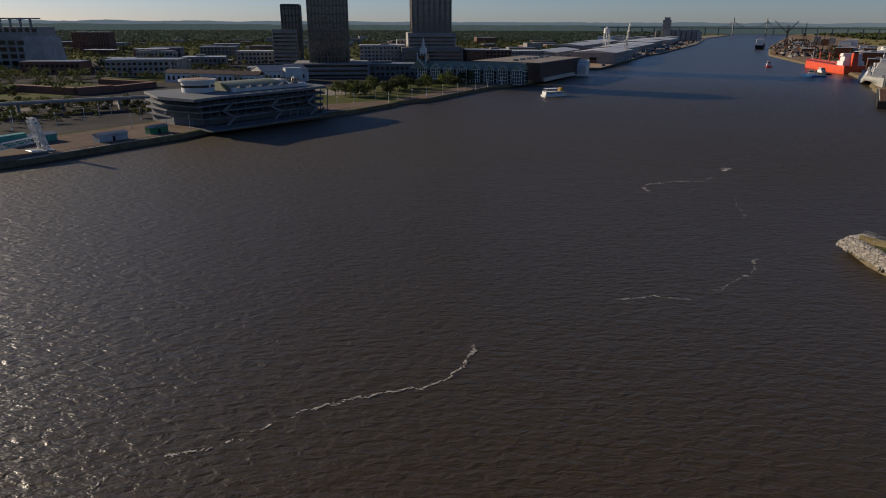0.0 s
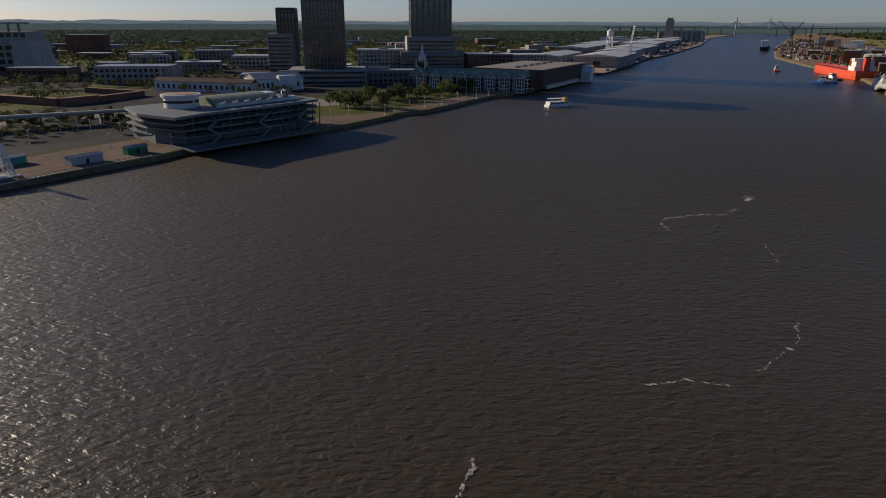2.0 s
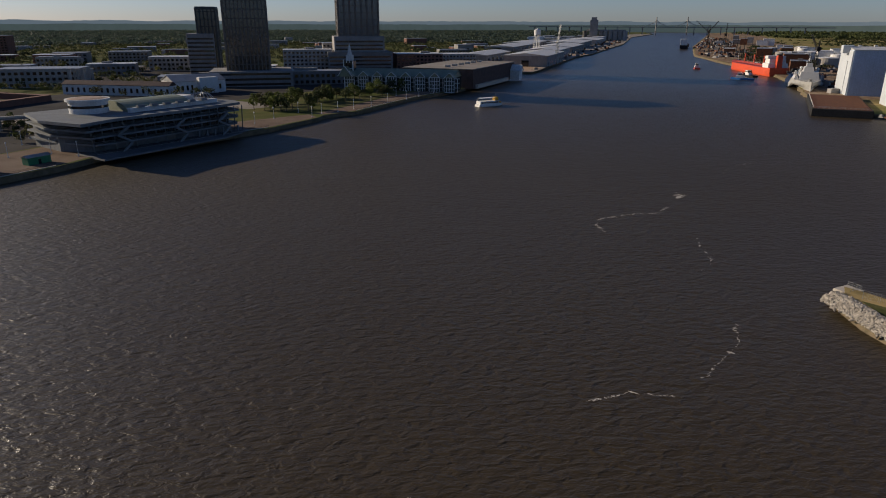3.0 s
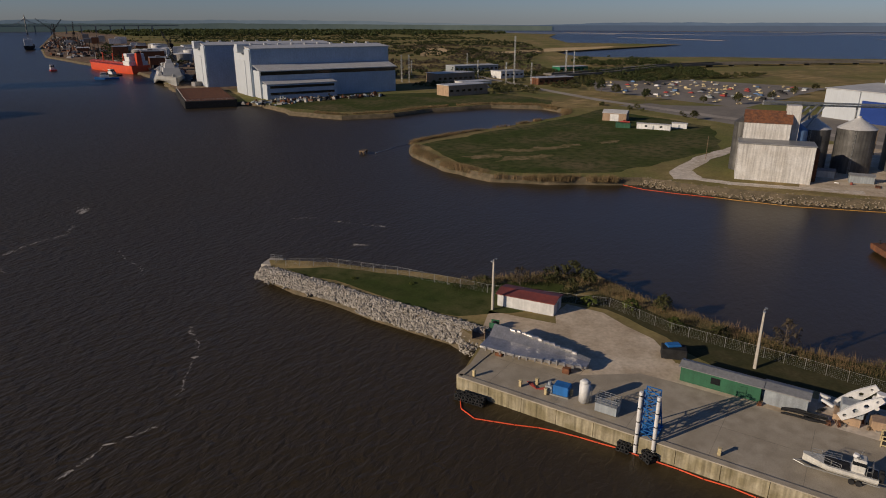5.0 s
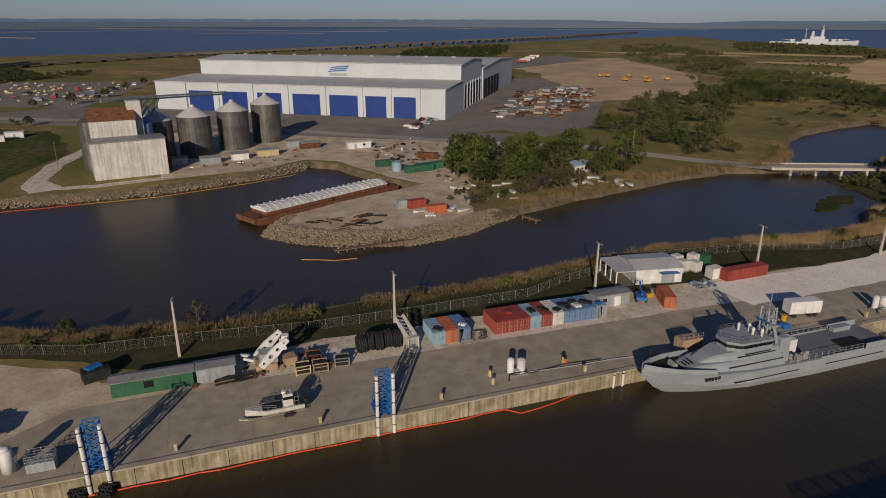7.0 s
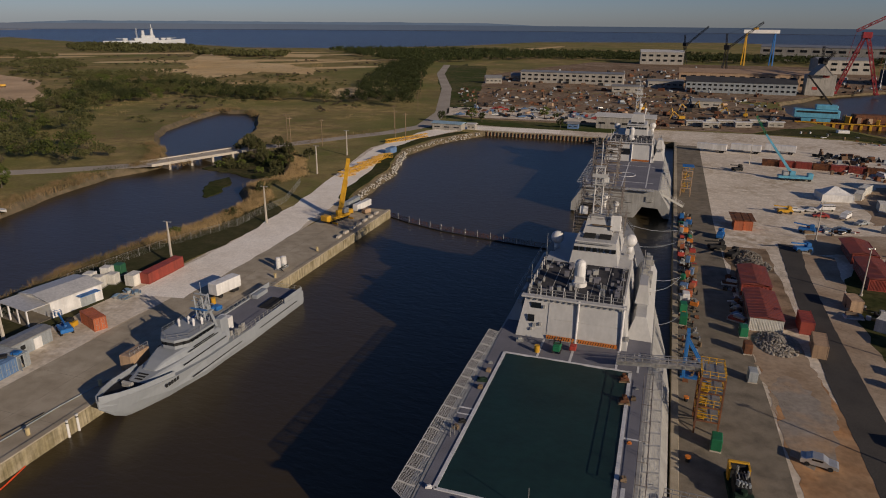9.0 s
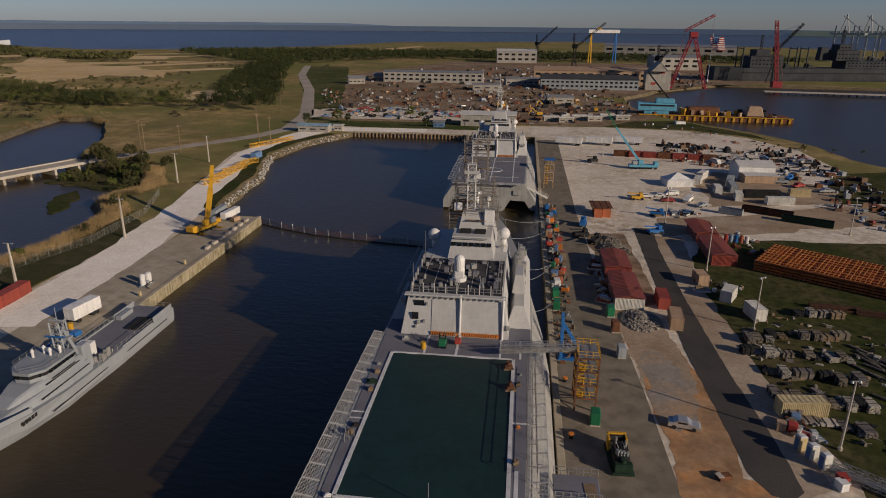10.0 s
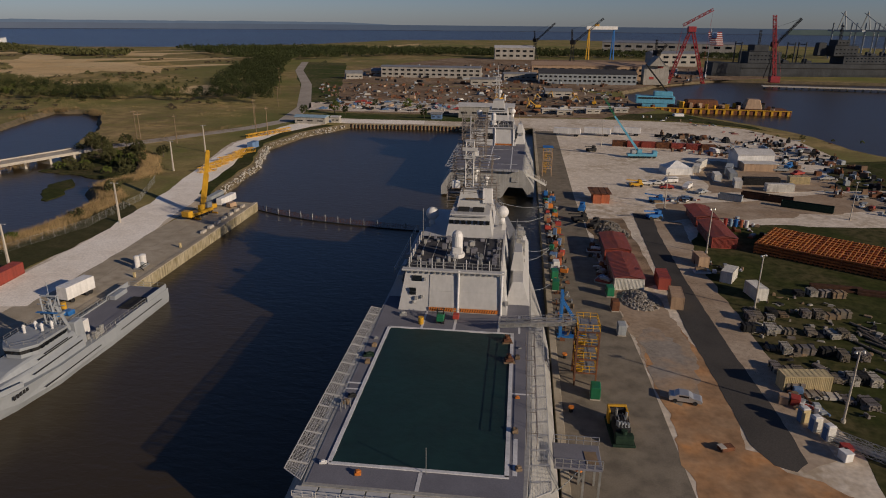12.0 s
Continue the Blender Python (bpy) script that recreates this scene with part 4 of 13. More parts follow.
            part(nm, MB().box(x, y, dk + 0.06, w, d, h * 0.6, 12, 0.05).box(x, y, dk + 0.06 + h * 0.6, w * 0.6, d * 0.6, h * 0.4, 30, 0.03), mt, s, lb)
        for x, y in ((-11.2, 14.6), (-10.7, 14.2), (-10.2, 14.8), (-11.1, 13.6)):
            part("stanchion", MB().cyl(x, y, dk + 0.06, 0.06, 1.3, 7), M_STEEL, s)
    else:
        for x, y, w, d in ((-7.5, 22, 0.35, 40), (0, 22, 0.35, 40), (7.5, 22, 0.35, 40), (0, 9, 19, 0.35), (0, 36, 19, 0.35)):
            part("deck_marking", MB().box(x, y, dk + 0.06 + (0.006 if w > 1 else 0), w, d, 0.03), M_LINE, s, "white painted deck line")
        mk = MB()
        n = 28
        for i in range(n):
            a, b_ = 2 * math.pi * i / n, 2 * math.pi * (i + 1) / n
            mk.bar((3.4 * math.cos(a), 20 + 3.4 * math.sin(a), dk + 0.07), (3.4 * math.cos(b_), 20 + 3.4 * math.sin(b_), dk + 0.07), 0.18, square=True)
        part("deck_marking", mk, M_LINE, s, "white landing circle")["kind"] = "stuff"
    for sx in (-1, 1):
        net = MB()
        k = 16
        for i in range(k):
            y = 0.8 + i * 2.75
            cut = 1.2 if i == 0 else 0.0
            a, b_ = Vector((sx * 12.0, y, dk - 0.1)), Vector((sx * 14.2, y + cut, dk + 0.25))
            c, d = Vector((sx * 14.2, y + 2.6, dk + 0.25)), Vector((sx * 12.0, y + 2.6, dk - 0.1))
            for p, q in ((a, b_), (b_, c), (c, d), (d, a)):
                net.bar(p, q, 0.06, square=True)
            if tarp:
                for j in range(1, 8):
                    net.bar(a.lerp(b_, j / 8), d.lerp(c, j / 8), 0.022, square=True)
                for j in range(1, 12):
                    net.bar(a.lerp(d, j / 12), b_.lerp(c, j / 12), 0.022, square=True)
            else:
                net.bar(a.lerp(b_, 0.5), d.lerp(c, 0.5), 0.04, square=True)
        part("safety_net", net, M_NAVYL, s, "grey steel deck-edge safety net frames")
    sternet = MB()
    for i in range(9):
        x = -11 + i * 2.5
        sternet.box(x, -0.9, dk - 0.15, 2.3, 1.6, 0.08)
        rail(sternet, [(x - 1.1, -1.7, dk - 0.1), (x + 1.1, -1.7, dk - 0.1)], 0.7, 1.1)
    part("stern_platform", sternet, M_NAVYL, s, "grey grating platforms along the stern")
    # hangar and house
    for nm, f in (("hangar", (-9.6, 8.6, 44.5, 70, dk, 16.4, 1.2, 1.6, 0.5)), ("side_house", (8.0, 12.3, 49, 84, dk, 12.8, 1.3, 2.5, 2)), ("side_house", (-12.2, -9.2, 50, 80, dk, 13.0, 1.2, 1.5, 2)),
                  ("forward_house", (-9.0, 8.0, 69.5, 86, dk, 16.4, 1.4, 0, 3)), ("bridge_house", (-3.9, 5.0, 64, 82, 16.4, 20.6, 0.7, 1.2, 3.0)), ("mast_house", (-2.4, 3.2, 70, 78, 20.6, 24.0, 0.7, 0.6, 1.0)), ("side_turret", (8.8, 11.2, 57, 63, 12.8, 16.2, 0.5, 0.5, 0.6))):
        h = MB()
        frustum(h, *f)
        part(nm, h, M_NAVYL, s, "light grey slab-sided " + nm.replace("_", " "))
    roof = MB().prism(ccw([(-8.2, 46.4), (7.2, 46.4), (7.2, 63.8), (-8.2, 63.8)]), 16.4, 16.45)
    part("roof_deck", roof, M_ROOFD, s, "dark non-skid hangar roof")
    tilt = 1.6 / 6.9
    for k, (x, w) in enumerate(((-2.1, 4.6), (3.8, 6.4))):
        d = MB()
        leaves = []
        ya, yb = 44.5 + 0.9 * tilt + 0.02, 44.5 + 6.1 * tilt + 0.02
        d.loft([[(x - w / 2 - 0.05, ya, dk + 0.9), (x + w / 2 + 0.05, ya, dk + 0.9), (x + w / 2 + 0.05, ya + 0.15, dk + 0.9), (x - w / 2 - 0.05, ya + 0.15, dk + 0.9)],
                [(x - w / 2 - 0.05, yb, dk + 6.1), (x + w / 2 + 0.05, yb, dk + 6.1), (x + w / 2 + 0.05, yb + 0.15, dk + 6.1), (x - w / 2 - 0.05, yb + 0.15, dk + 6.1)]])
        for i in range(2):
            z0 = dk + 0.9 + i * 2.6
            y0, y1 = 44.5 + (z0 - dk) * tilt - 0.10, 44.5 + (z0 + 2.58 - dk) * tilt - 0.10
            leaf = MB()
            leaves.append(leaf)
            leaf.loft([[(x - w / 2, y0, z0), (x + w / 2, y0, z0), (x + w / 2, y0 + 0.15, z0), (x - w / 2, y0 + 0.15, z0)],
                    [(x - w / 2, y1, z0 + 2.58), (x + w / 2, y1, z0 + 2.58), (x + w / 2, y1 + 0.15, z0 + 2.58), (x - w / 2, y1 + 0.15, z0 + 2.58)]])
        if not tarp and k == 0:
            # Dark panel before the solid front paints the shade of an open hangar.
            part("hangar_door", MB().box(x, 45.2, dk + 0.1, w * 0.8, 0.3, 4.6), M_GLASS, s, "dark panel standing in for the unlit open hangar doorway")
            continue
        door = part("hangar_door", d, M_NAVYL, s, "closed light grey sectional hangar door")
        for leaf in leaves:
            part("door_panel", leaf, M_NAVYL, door)
        st = MB()
        st.box(x, 44.42, dk + 0.25, w, 0.16, 0.62)
        part("warning_strip", st, M_ORANGE, door, "orange warning strip with black diagonal bars")
        bars = MB()
        for i in range(int(w * 2.4)):
            u = x - w / 2 + 0.1 + i * (w - 0.4) / int(w * 2.4)
            bars.add([(u, 44.33, dk + 0.26), (u + 0.14, 44.33, dk + 0.26), (u + 0.34, 44.33, dk + 0.86), (u + 0.2, 44.33, dk + 0.86)], [(0, 1, 2, 3)])
        part("warning_bar", bars, M_BLACK, door, "thin black diagonal bars")["kind"] = "stuff"
    for x in (0.4, 7.5):
        part("door_post", MB().bar((x, 44.3, dk), (x, 45.7, 16.6), 0.2, 10), M_WHITE, s, "white pipe up the hangar front")
    part("front_ledge", MB().box(-0.6, 46.0, 16.2, 17, 1.2, 0.3, ch=0.05), M_NAVYL, s)
    for i in range(16 if near else 0):
        part("ledge_bracket", MB().box(-7.4 + i * 0.95, 45.75, 15.85, 0.35, 0.4, 0.3, 0, 0.04), M_NAVY, s)
    part("window_hood", MB().box(-6.6, 46.0, 14.2, 2.0, 0.25, 1.3, 0, 0.05), M_NAVYL, s)
    part("window", MB().box(-6.6, 45.72, 14.4, 1.7, 0.2, 0.95), M_GLASS, s, "dark control window")
    part("window", MB().box(-7.2, 45.05, 12.2, 1.1, 0.2, 1.2), M_GLASS, s, "dark open port")
    for x, z, w in ((-6.6, 11.4, 0.5), (-5.6, 11.7, 0.4), (-7.0, 10.8, 0.35), (-5.2, 14.6, 0.4), (8.4, 11.2, 0.6)):
        part("wall_fitting", MB().box(x, 44.5 + (z - dk) * tilt - 0.15, z, w, 0.4, w * 1.2, 0, 0.04), M_NAVY, s)
    for i in range(7):
        part("window", MB().box(-2.9 + i * 1.15, 64.6, 18.9, 0.8, 0.3, 0.7), M_GLASS, s, "dark bridge window")
    for pts, gap in (([(-8.2, 46.6, 16.45), (7.2, 46.6, 16.45)], 1.6), ([(7.2, 46.6, 16.45), (7.2, 63, 16.45)], 1.6), ([(-8.2, 46.6, 16.45), (-8.2, 63, 16.45)], 1.6), ([(-11.6, 52, 13), (-11.6, 78, 13)], 2), ([(6.0, 110, 9.8), (2.2, 122, 10.1), (-2.2, 122, 10.1), (-6.0, 110, 9.8)], 2)):
        part("railing", rail(MB(), pts, 1.1, gap, 0.05), M_STEEL, s, "thin steel railing")
    for i in range(9 if near else 0):
        part("edge_post", MB().cyl(-8.0 + i * 1.9, 46.7, 16.45, 0.1, 1.7, 7), M_NAVYL, s)
    for i in range(6 if near else 0):
        part("edge_post", MB().cyl(-8.1, 49 + i * 2.4, 16.45, 0.1, 1.6, 7), M_NAVYL, s)
    for i in range(7 if near else 0):
        part("roof_seam", MB().box(-7.0 + i * 2.2, 55.5, 16.45, 0.12, 15, 0.05), M_NAVY, s)
    # weapons, domes, masts
    gun = MB()
    gun.cyl(-0.6, 53, 16.45, 1.3, 0.7, 16).box(-0.6, 53, 17.1, 1.8, 1.6, 1.3, ch=0.15).cyl(-0.6, 53, 18.4, 0.95, 1.9, 16)
    gun.loft([[(-0.6 + q * math.cos(2 * math.pi * i / 14), 53 + q * math.sin(2 * math.pi * i / 14), z) for i in range(14)] for q, z in ((0.95, 20.3), (0.8, 20.8), (0.45, 21.1), (0.1, 21.2))])
    part("missile_launcher", gun, M_WHITE, s, "white domed missile mount on the hangar roof")
    bofors = MB()
    bofors.cyl(0, 108, 9.8, 2.0, 0.5, 16).box(0, 108, 10.3, 2.6, 3.0, 1.9, ch=0.35).bar((0, 109.5, 11.6), (0, 113, 12.1), 0.1, 8)
    part("deck_gun", bofors, M_NAVY, s, "small grey turret gun on the bow")

    def ball(mb, x, y, z, q):
        mb.loft([[(x + q * math.sin(a) * math.cos(2 * math.pi * i / 14), y + q * math.sin(a) * math.sin(2 * math.pi * i / 14), z - q * math.cos(a)) for i in range(14)]
                 for a in [0.15 + k * 0.355 for k in range(9)]])
    for x, y, z, q in ((6.6, 71.5, 19.6, 1.25), (-7.5, 72, 18.6, 1.3), (0.9, 73, 27.4, 0.9), (3.0, 76, 25.4, 0.6)):
        d = MB()
        ball(d, x, y, z, q)
        d.cyl(x, y, z - q - 1.4, q * 0.45, 1.6, 10)
        part("radome", d, M_WHITE, s, "white spherical antenna dome", True)
    mast = MB()
    lattice(mast, (0, 69.5, 25), (0, 69.8, 34), 1.5, 0.11)
    mast.bar((0, 69.8, 34), (0, 69.8, 38.5), 0.12).bar((-2.6, 69.6, 31), (2.6, 69.6, 31), 0.1).bar((-2.0, 69.6, 28.5), (2.0, 69.6, 28.5), 0.1)
    mast.box(0, 69.7, 30.6, 2.2, 2.2, 0.2).box(0, 69.8, 33.8, 1.8, 1.8, 0.2)
    mast.box(0, 68.9, 32, 2.8, 0.25, 0.7, ch=0.05)
    for x in (-2.5, -1.3, 1.4, 2.5):
        mast.bar((x, 69.6, 31), (x, 69.6, 33), 0.05)
    part("mast", mast, M_NAVYL, s, "lattice mast with radar bar and aerials")
    for x in (-0.9, 2.0):
        part("intake", MB().box(x, 68.4, 20.6, 2.2, 2.6, 0.3, 0, 0.04), M_BLACK, s, "dark engine intake on the roof")
    part("catwalk", MB().box(0.4, 65.0, 20.3, 6.4, 0.9, 0.12), M_NAVY, s)
    for x, y, z, l_ in ((-7.9, 47.5, 16.4, 5), (6.9, 47.8, 16.4, 5), (9.6, 66, 12.8, 7), (-7.9, 62, 16.4, 6), (1.0, 3.2, dk, 3.4), (9.6, 72, 12.8, 5)):
        part("whip_aerial", MB().bar((x, y, z), (x, y, z + l_), 0.045), M_STEEL, s, "thin upright aerial")
    q = random.Random(5)
    for i in range(46 if tarp else 12):
        x, y = q.uniform(-7.6, 6.8), q.uniform(48.5, 63)
        if abs(x + 0.6) < 2 and abs(y - 53) < 2.2:
            continue
        part("roof_box", MB().box(x, y, 16.45, q.uniform(0.25, 0.9), q.uniform(0.3, 1.2), q.uniform(0.25, 1.0), q.choice([0, 90, 15]), 0.04), q.choice([M_NAVY, M_DECK, M_DECK, M_STEEL]), s)
    for i in range(20 if tarp else 6):
        sx = q.choice([-1, 1])
        y = q.uniform(50, 84)
        part("side_locker", MB().box(sx * q.uniform(10, 11.3), y, 13 if sx < 0 else 12.8, q.uniform(0.4, 1), q.uniform(0.5, 2), q.uniform(0.4, 1.4), 0, 0.04), M_NAVY, s)
    if tarp:
        sc = MB()
        w = random.Random(9)
        for lev in range(9):
            z = 20.6 + lev * 1.9
            a, b_ = (-4.4, 5.2) if lev < 2 else ((-3.2, 4.2) if lev < 5 else (-1.6, 2.8))
            n = 4 if lev < 5 else 3
            for i in range(n):
                x = a + (b_ - a) * i / (n - 1)
                for y in (70.5, 73.5, 76.5):
                    sc.bar((x + w.uniform(-.1, .1), y, z - 0.3), (x + w.uniform(-.1, .1), y, z + 2.3 + w.uniform(0, 0.9)), 0.055, 5)
            for y in (70.5, 73.5, 76.5):
                for dz in (0.6, 1.2, 1.9):
                    sc.bar((a - w.uniform(0, .9), y, z + dz), (b_ + w.uniform(0, .9), y, z + dz), 0.045, 5)
            for x in (a, b_):
                for dz in (1.1, 1.9):
                    sc.bar((x, 70.5, z + dz), (x, 76.5, z + dz), 0.045, 5)
                sc.bar((x, 70.5, z), (x, 76.5, z + 1.9), 0.04, 5)
            sc.bar((a, 70.5, z), (b_, 70.5, z + 1.9), 0.04, 5)
            for k in range(3):
                x = w.uniform(a, b_ - 1.5)
                part("scaffold_plank", MB().box(x + 0.8, w.choice([70.0, 72.0, 74.6]), z + 1.85, w.uniform(1.6, 3.4), 0.7, 0.08, w.uniform(-4, 4)), w.choice([M_WOOD, M_STEEL]), s)
        part("scaffolding", sc, M_SCAF, s, "tube scaffolding round the mast base")
        for x, y, z, dx, dz in ((3.6, 70.2, 21.6, 2.0, 3.0), (-2.6, 70.2, 24.4, 1.6, 1.6), (1.0, 70.2, 30.5, 1.4, 1.4)):
            part("sheeting", MB().box(x, y, z, dx, 0.5, dz, 4, 0.12), M_WHITE, s, "pale sheeting tied to the scaffold")
        sc = MB()
        for i in range(7):
            y = 9 + i * 4.2
            sc.bar((11.6, y, dk), (11.6, y, dk + 2.2), 0.04, 5).bar((12.8, y, dk - 0.8), (12.8, y, dk + 2.2), 0.04, 5).bar((11.6, y, dk + 2.2), (12.8, y, dk + 2.2), 0.04, 5)
        for z in (dk + 1.1, dk + 2.2):
            sc.bar((11.6, 9, z), (11.6, 34.2, z), 0.04, 5).bar((12.8, 9, z), (12.8, 34.2, z), 0.04, 5)
        part("side_scaffold", sc, M_SCAF, s, "tube scaffolding along the deck edge")
    return s


combat_ship((16.6, -11.6, 0), 180, "grey trimaran warship with a dark green covered flight deck", True)
combat_ship((17.2, -169.5, 0), 180, "grey trimaran warship with a bare marked flight deck and open hangar", False)
combat_ship((446, 694, 0), 150, "grey trimaran warship lying by the ship hall with its bow out", False)

# forklift, drum and cart on the near ship's deck
dk = 9.58
fl = thing("forklift", "small green forklift parked before the hangar doors", "forklift", (18.6, -52.3, dk), 0)
part("body", MB().box(0, 0, 0.35, 1.2, 1.9, 0.9, ch=0.12).box(0, 0.6, 1.2, 1.1, 0.6, 0.3, ch=0.08), M_GREEN, fl)
part("overhead_guard", rail(MB(), [(-0.5, -0.4, 1.2), (0.5, -0.4, 1.2), (0.5, 0.5, 1.2), (-0.5, 0.5, 1.2), (-0.5, -0.4, 1.2)], 1.0, 1, 0.05), M_BLACK, fl)
part("fork", MB().box(-0.3, -1.5, 0.1, 0.12, 1.1, 0.06).box(0.3, -1.5, 0.1, 0.12, 1.1, 0.06).box(-0.35, -0.98, 0.1, 0.1, 0.1, 2.1).box(0.35, -0.98, 0.1, 0.1, 0.1, 2.1), M_STEEL, fl)
for x, y in ((-0.55, -0.6), (0.55, -0.6), (-0.55, 0.65), (0.55, 0.65)):
    part("wheel", MB().bar((x - 0.12, y, 0.35), (x + 0.12, y, 0.35), 0.35, 12), M_BLACK, fl)
dr = thing("drum", "yellow plastic drum standing on the deck", "drum", (21.6, -51.2, dk))
part("barrel", MB().cyl(0, 0, 0, 0.42, 1.1, 16).cyl(0, 0, 0.35, 0.45, 0.06, 16).cyl(0, 0, 0.75, 0.45, 0.06, 16), M_YELLOW, dr)
part("lid", MB().cyl(0, 0, 1.1, 0.43, 0.06, 16), M_YELLOW, dr)
ct = thing("tool_cart", "small red steel cart beside the hangar door", "cart", (16.2, -53.4, dk))
part("tray", MB().box(0, 0, 0.3, 1.0, 1.3, 0.7, ch=0.06), M_RED, ct)
part("frame", rail(MB(), [(-0.5, -0.6, 0.9), (0.5, -0.6, 0.9), (0.5, 0.6, 0.9)], 0.9, 0.6, 0.03), M_STEEL, ct)
for x, y in ((9.4, -44, ), (9.0, -38)):
    ld = thing("machine_crate", "rusty brown machine part on a pallet on the deck", "crate", (x - 1.6, y - 2.5, dk), 12, "crates on the deck")
    part("pallet", MB().box(0, 0, 0, 1.6, 1.4, 0.18, ch=0.02), M_WOOD, ld)
    part("machine", MB().box(0, 0, 0.18, 1.2, 1.0, 0.5, ch=0.1).cyl(0, 0, 0.68, 0.35, 0.5, 12), M_RUST, ld)


def supply_ship():
    s = thing("patrol_vessel", "blue-grey crewed utility vessel moored at the quay", "ship", (81.9, -74.4, 0))
    half = {0: [(4.2, 3.0), (4.2, 1.0), (3.9, -0.7), (0.4, -0.8)], 20: [(4.3, 3.0), (4.3, 1.0), (4.0, -0.7), (0.4, -0.8)], 33: [(4.3, 3.3), (4.2, 1.0), (3.4, -0.7), (0.3, -0.8)],
            41: [(4.0, 3.9), (3.3, 1.4), (2.0, -0.7), (0.2, -0.8)], 47: [(2.9, 4.6), (2.1, 2.6), (0.9, 0.3), (0.1, -0.6)], 50: [(1.75, 4.95), (1.2, 3.6), (0.5, 2.0), (0.08, 1.3)], 52.6: [(0.2, 5.3), (0.15, 4.7), (0.1, 4.2), (0.05, 3.9)]}
    part("hull", MB().loft([mirror_ring(half[y], y)[::-1] for y in sorted(half)]), M_PATROL, s, "long low light grey hull")
    part("cargo_deck", MB().prism([(-3.9, 0.3), (3.9, 0.3), (4.0, 26), (-4.0, 26)], 3.0, 3.05), M_DECK, s, "dark grey open after deck")
    bw = MB()
    for sx in (-1, 1):
        bw.box(sx * 4.1, 4, 3.0, 0.18, 7, 1.1, ch=0.04)
        bw.box(sx * 4.15, 13, 3.0, 0.14, 10, 0.3)
    part("bulwark", bw, M_PATROL, s)
    st = MB()
    for y in (10, 30):
        st.box(-4.33, y, 1.7, 0.05, 14, 0.16)
    part("rubbing_strake", st, M_BLACK, s, "thin dark rubbing strake")
    def tier(rows):
        return MB().loft([[(w, y, z0), (w - 0.25, y, z0 + (z1 - z0) * 0.8), (w - 0.6, y, z1), (0.6 - w, y, z1), (0.25 - w, y, z0 + (z1 - z0) * 0.8), (-w, y, z0)] for y, w, z0, z1 in rows])
    part("forecabin", tier(((26, 3.75, 3.0, 5.0), (33, 3.7, 3.2, 5.1), (38, 3.4, 3.5, 5.1), (42, 2.7, 3.9, 4.95), (44.6, 1.9, 4.1, 4.55), (45.6, 1.4, 4.2, 4.35))), M_PATROL, s, "blue-grey forward cabin with leaning sides")
    part("upper_cabin", tier(((27, 3.2, 5.0, 6.35), (34, 3.1, 5.0, 6.4), (37.5, 2.6, 5.0, 6.35), (40, 2.0, 4.9, 5.9), (42, 1.4, 4.8, 5.15))), M_PATROL, s)
    # Thin black strips along the cabin sides.
    for y0, y1, z, w in ((26.5, 38, 4.35, 3.66), (28, 36, 5.7, 3.14), (29, 34.5, 6.0, 3.1)):
        for sx in (-1, 1):
            part("side_vent", MB().box(sx * w, (y0 + y1) / 2, z, 0.1, y1 - y0, 0.14), M_BLACK, s, "thin dark line along the cabin side")
    ring = [(-2.75, 28.4), (2.75, 28.4), (2.6, 35.0), (1.2, 36.9), (-1.2, 36.9), (-2.6, 35.0)]
    part("deckhouse", MB().loft([[(x, y, 6.3) for x, y in ring], [(x * 1.02, y, 7.0) for x, y in ring], [(x * 1.1, y + 0.2, 7.9) for x, y in ring]]), M_PATROL, s, "blue-grey bridge with leaning windows")
    part("window_band", MB().loft([[(x * 1.035, y + 0.08, 7.0) for x, y in ring], [(x * 1.10, y + 0.16, 7.6) for x, y in ring]]), M_BLACK, s, "black band round the bridge windows")
    for i in range(6):
        for sx in (-1, 1):
            part("window", MB().box(sx * 2.96, 29.3 + i * 1.0, 7.08, 0.14, 0.72, 0.45), M_GLASS, s, "dark bridge window")
    for x in (-1.9, -0.65, 0.65, 1.9):
        part("window", MB().box(x, 37.0 - max(0, abs(x) - 1.0) * 1.25, 7.08, 0.9, 0.25, 0.45), M_GLASS, s)
    part("bridge_roof", MB().prism([(x * 1.14, y + 0.15) for x, y in ring], 7.9, 8.1), M_PATROL, s)
    part("foredeck", MB().loft([[(x, y, z), (-x, y, z)] for y, x, z in ((43.2, 2.9, 4.26), (47, 2.35, 4.68), (50, 1.3, 5.03), (52, 0.35, 5.3))], closed=False, caps=False), M_BLACK, s, "dark foredeck")
    for sx in (-1, 1):
        part("bow_bulwark", MB().loft([[(sx * (x + 0.12), y, z - 0.1), (sx * (x + 0.16), y, z + 0.75), (sx * x, y, z + 0.75), (sx * (x - 0.05), y, z - 0.1)] for y, x, z in ((40.5, 3.75, 3.95), (43.2, 3.35, 4.26), (47, 2.7, 4.68), (50, 1.62, 5.03), (52.5, 0.2, 5.35))]), M_PATROL, s)
    part("roof_rail", rail(MB(), [(-2.8, 29, 8.1), (-2.8, 35, 8.1), (0, 37.2, 8.1), (2.8, 35, 8.1), (2.8, 29, 8.1)], 0.8, 1.5, 0.03), M_STEEL, s)
    for sx in (-2.2, 2.2):
        part("funnel", MB().box(sx, 25.6, 3.0, 1.6, 2.4, 4.6, 0, 0.15, 0.85), M_PATROL, s)
    part("roof_canopy", MB().box(0, 28.6, 10.1, 3.6, 0.5, 0.12, 0, 0.03), M_BLUE, s, "blue cover on the roof frame")
    m = MB()
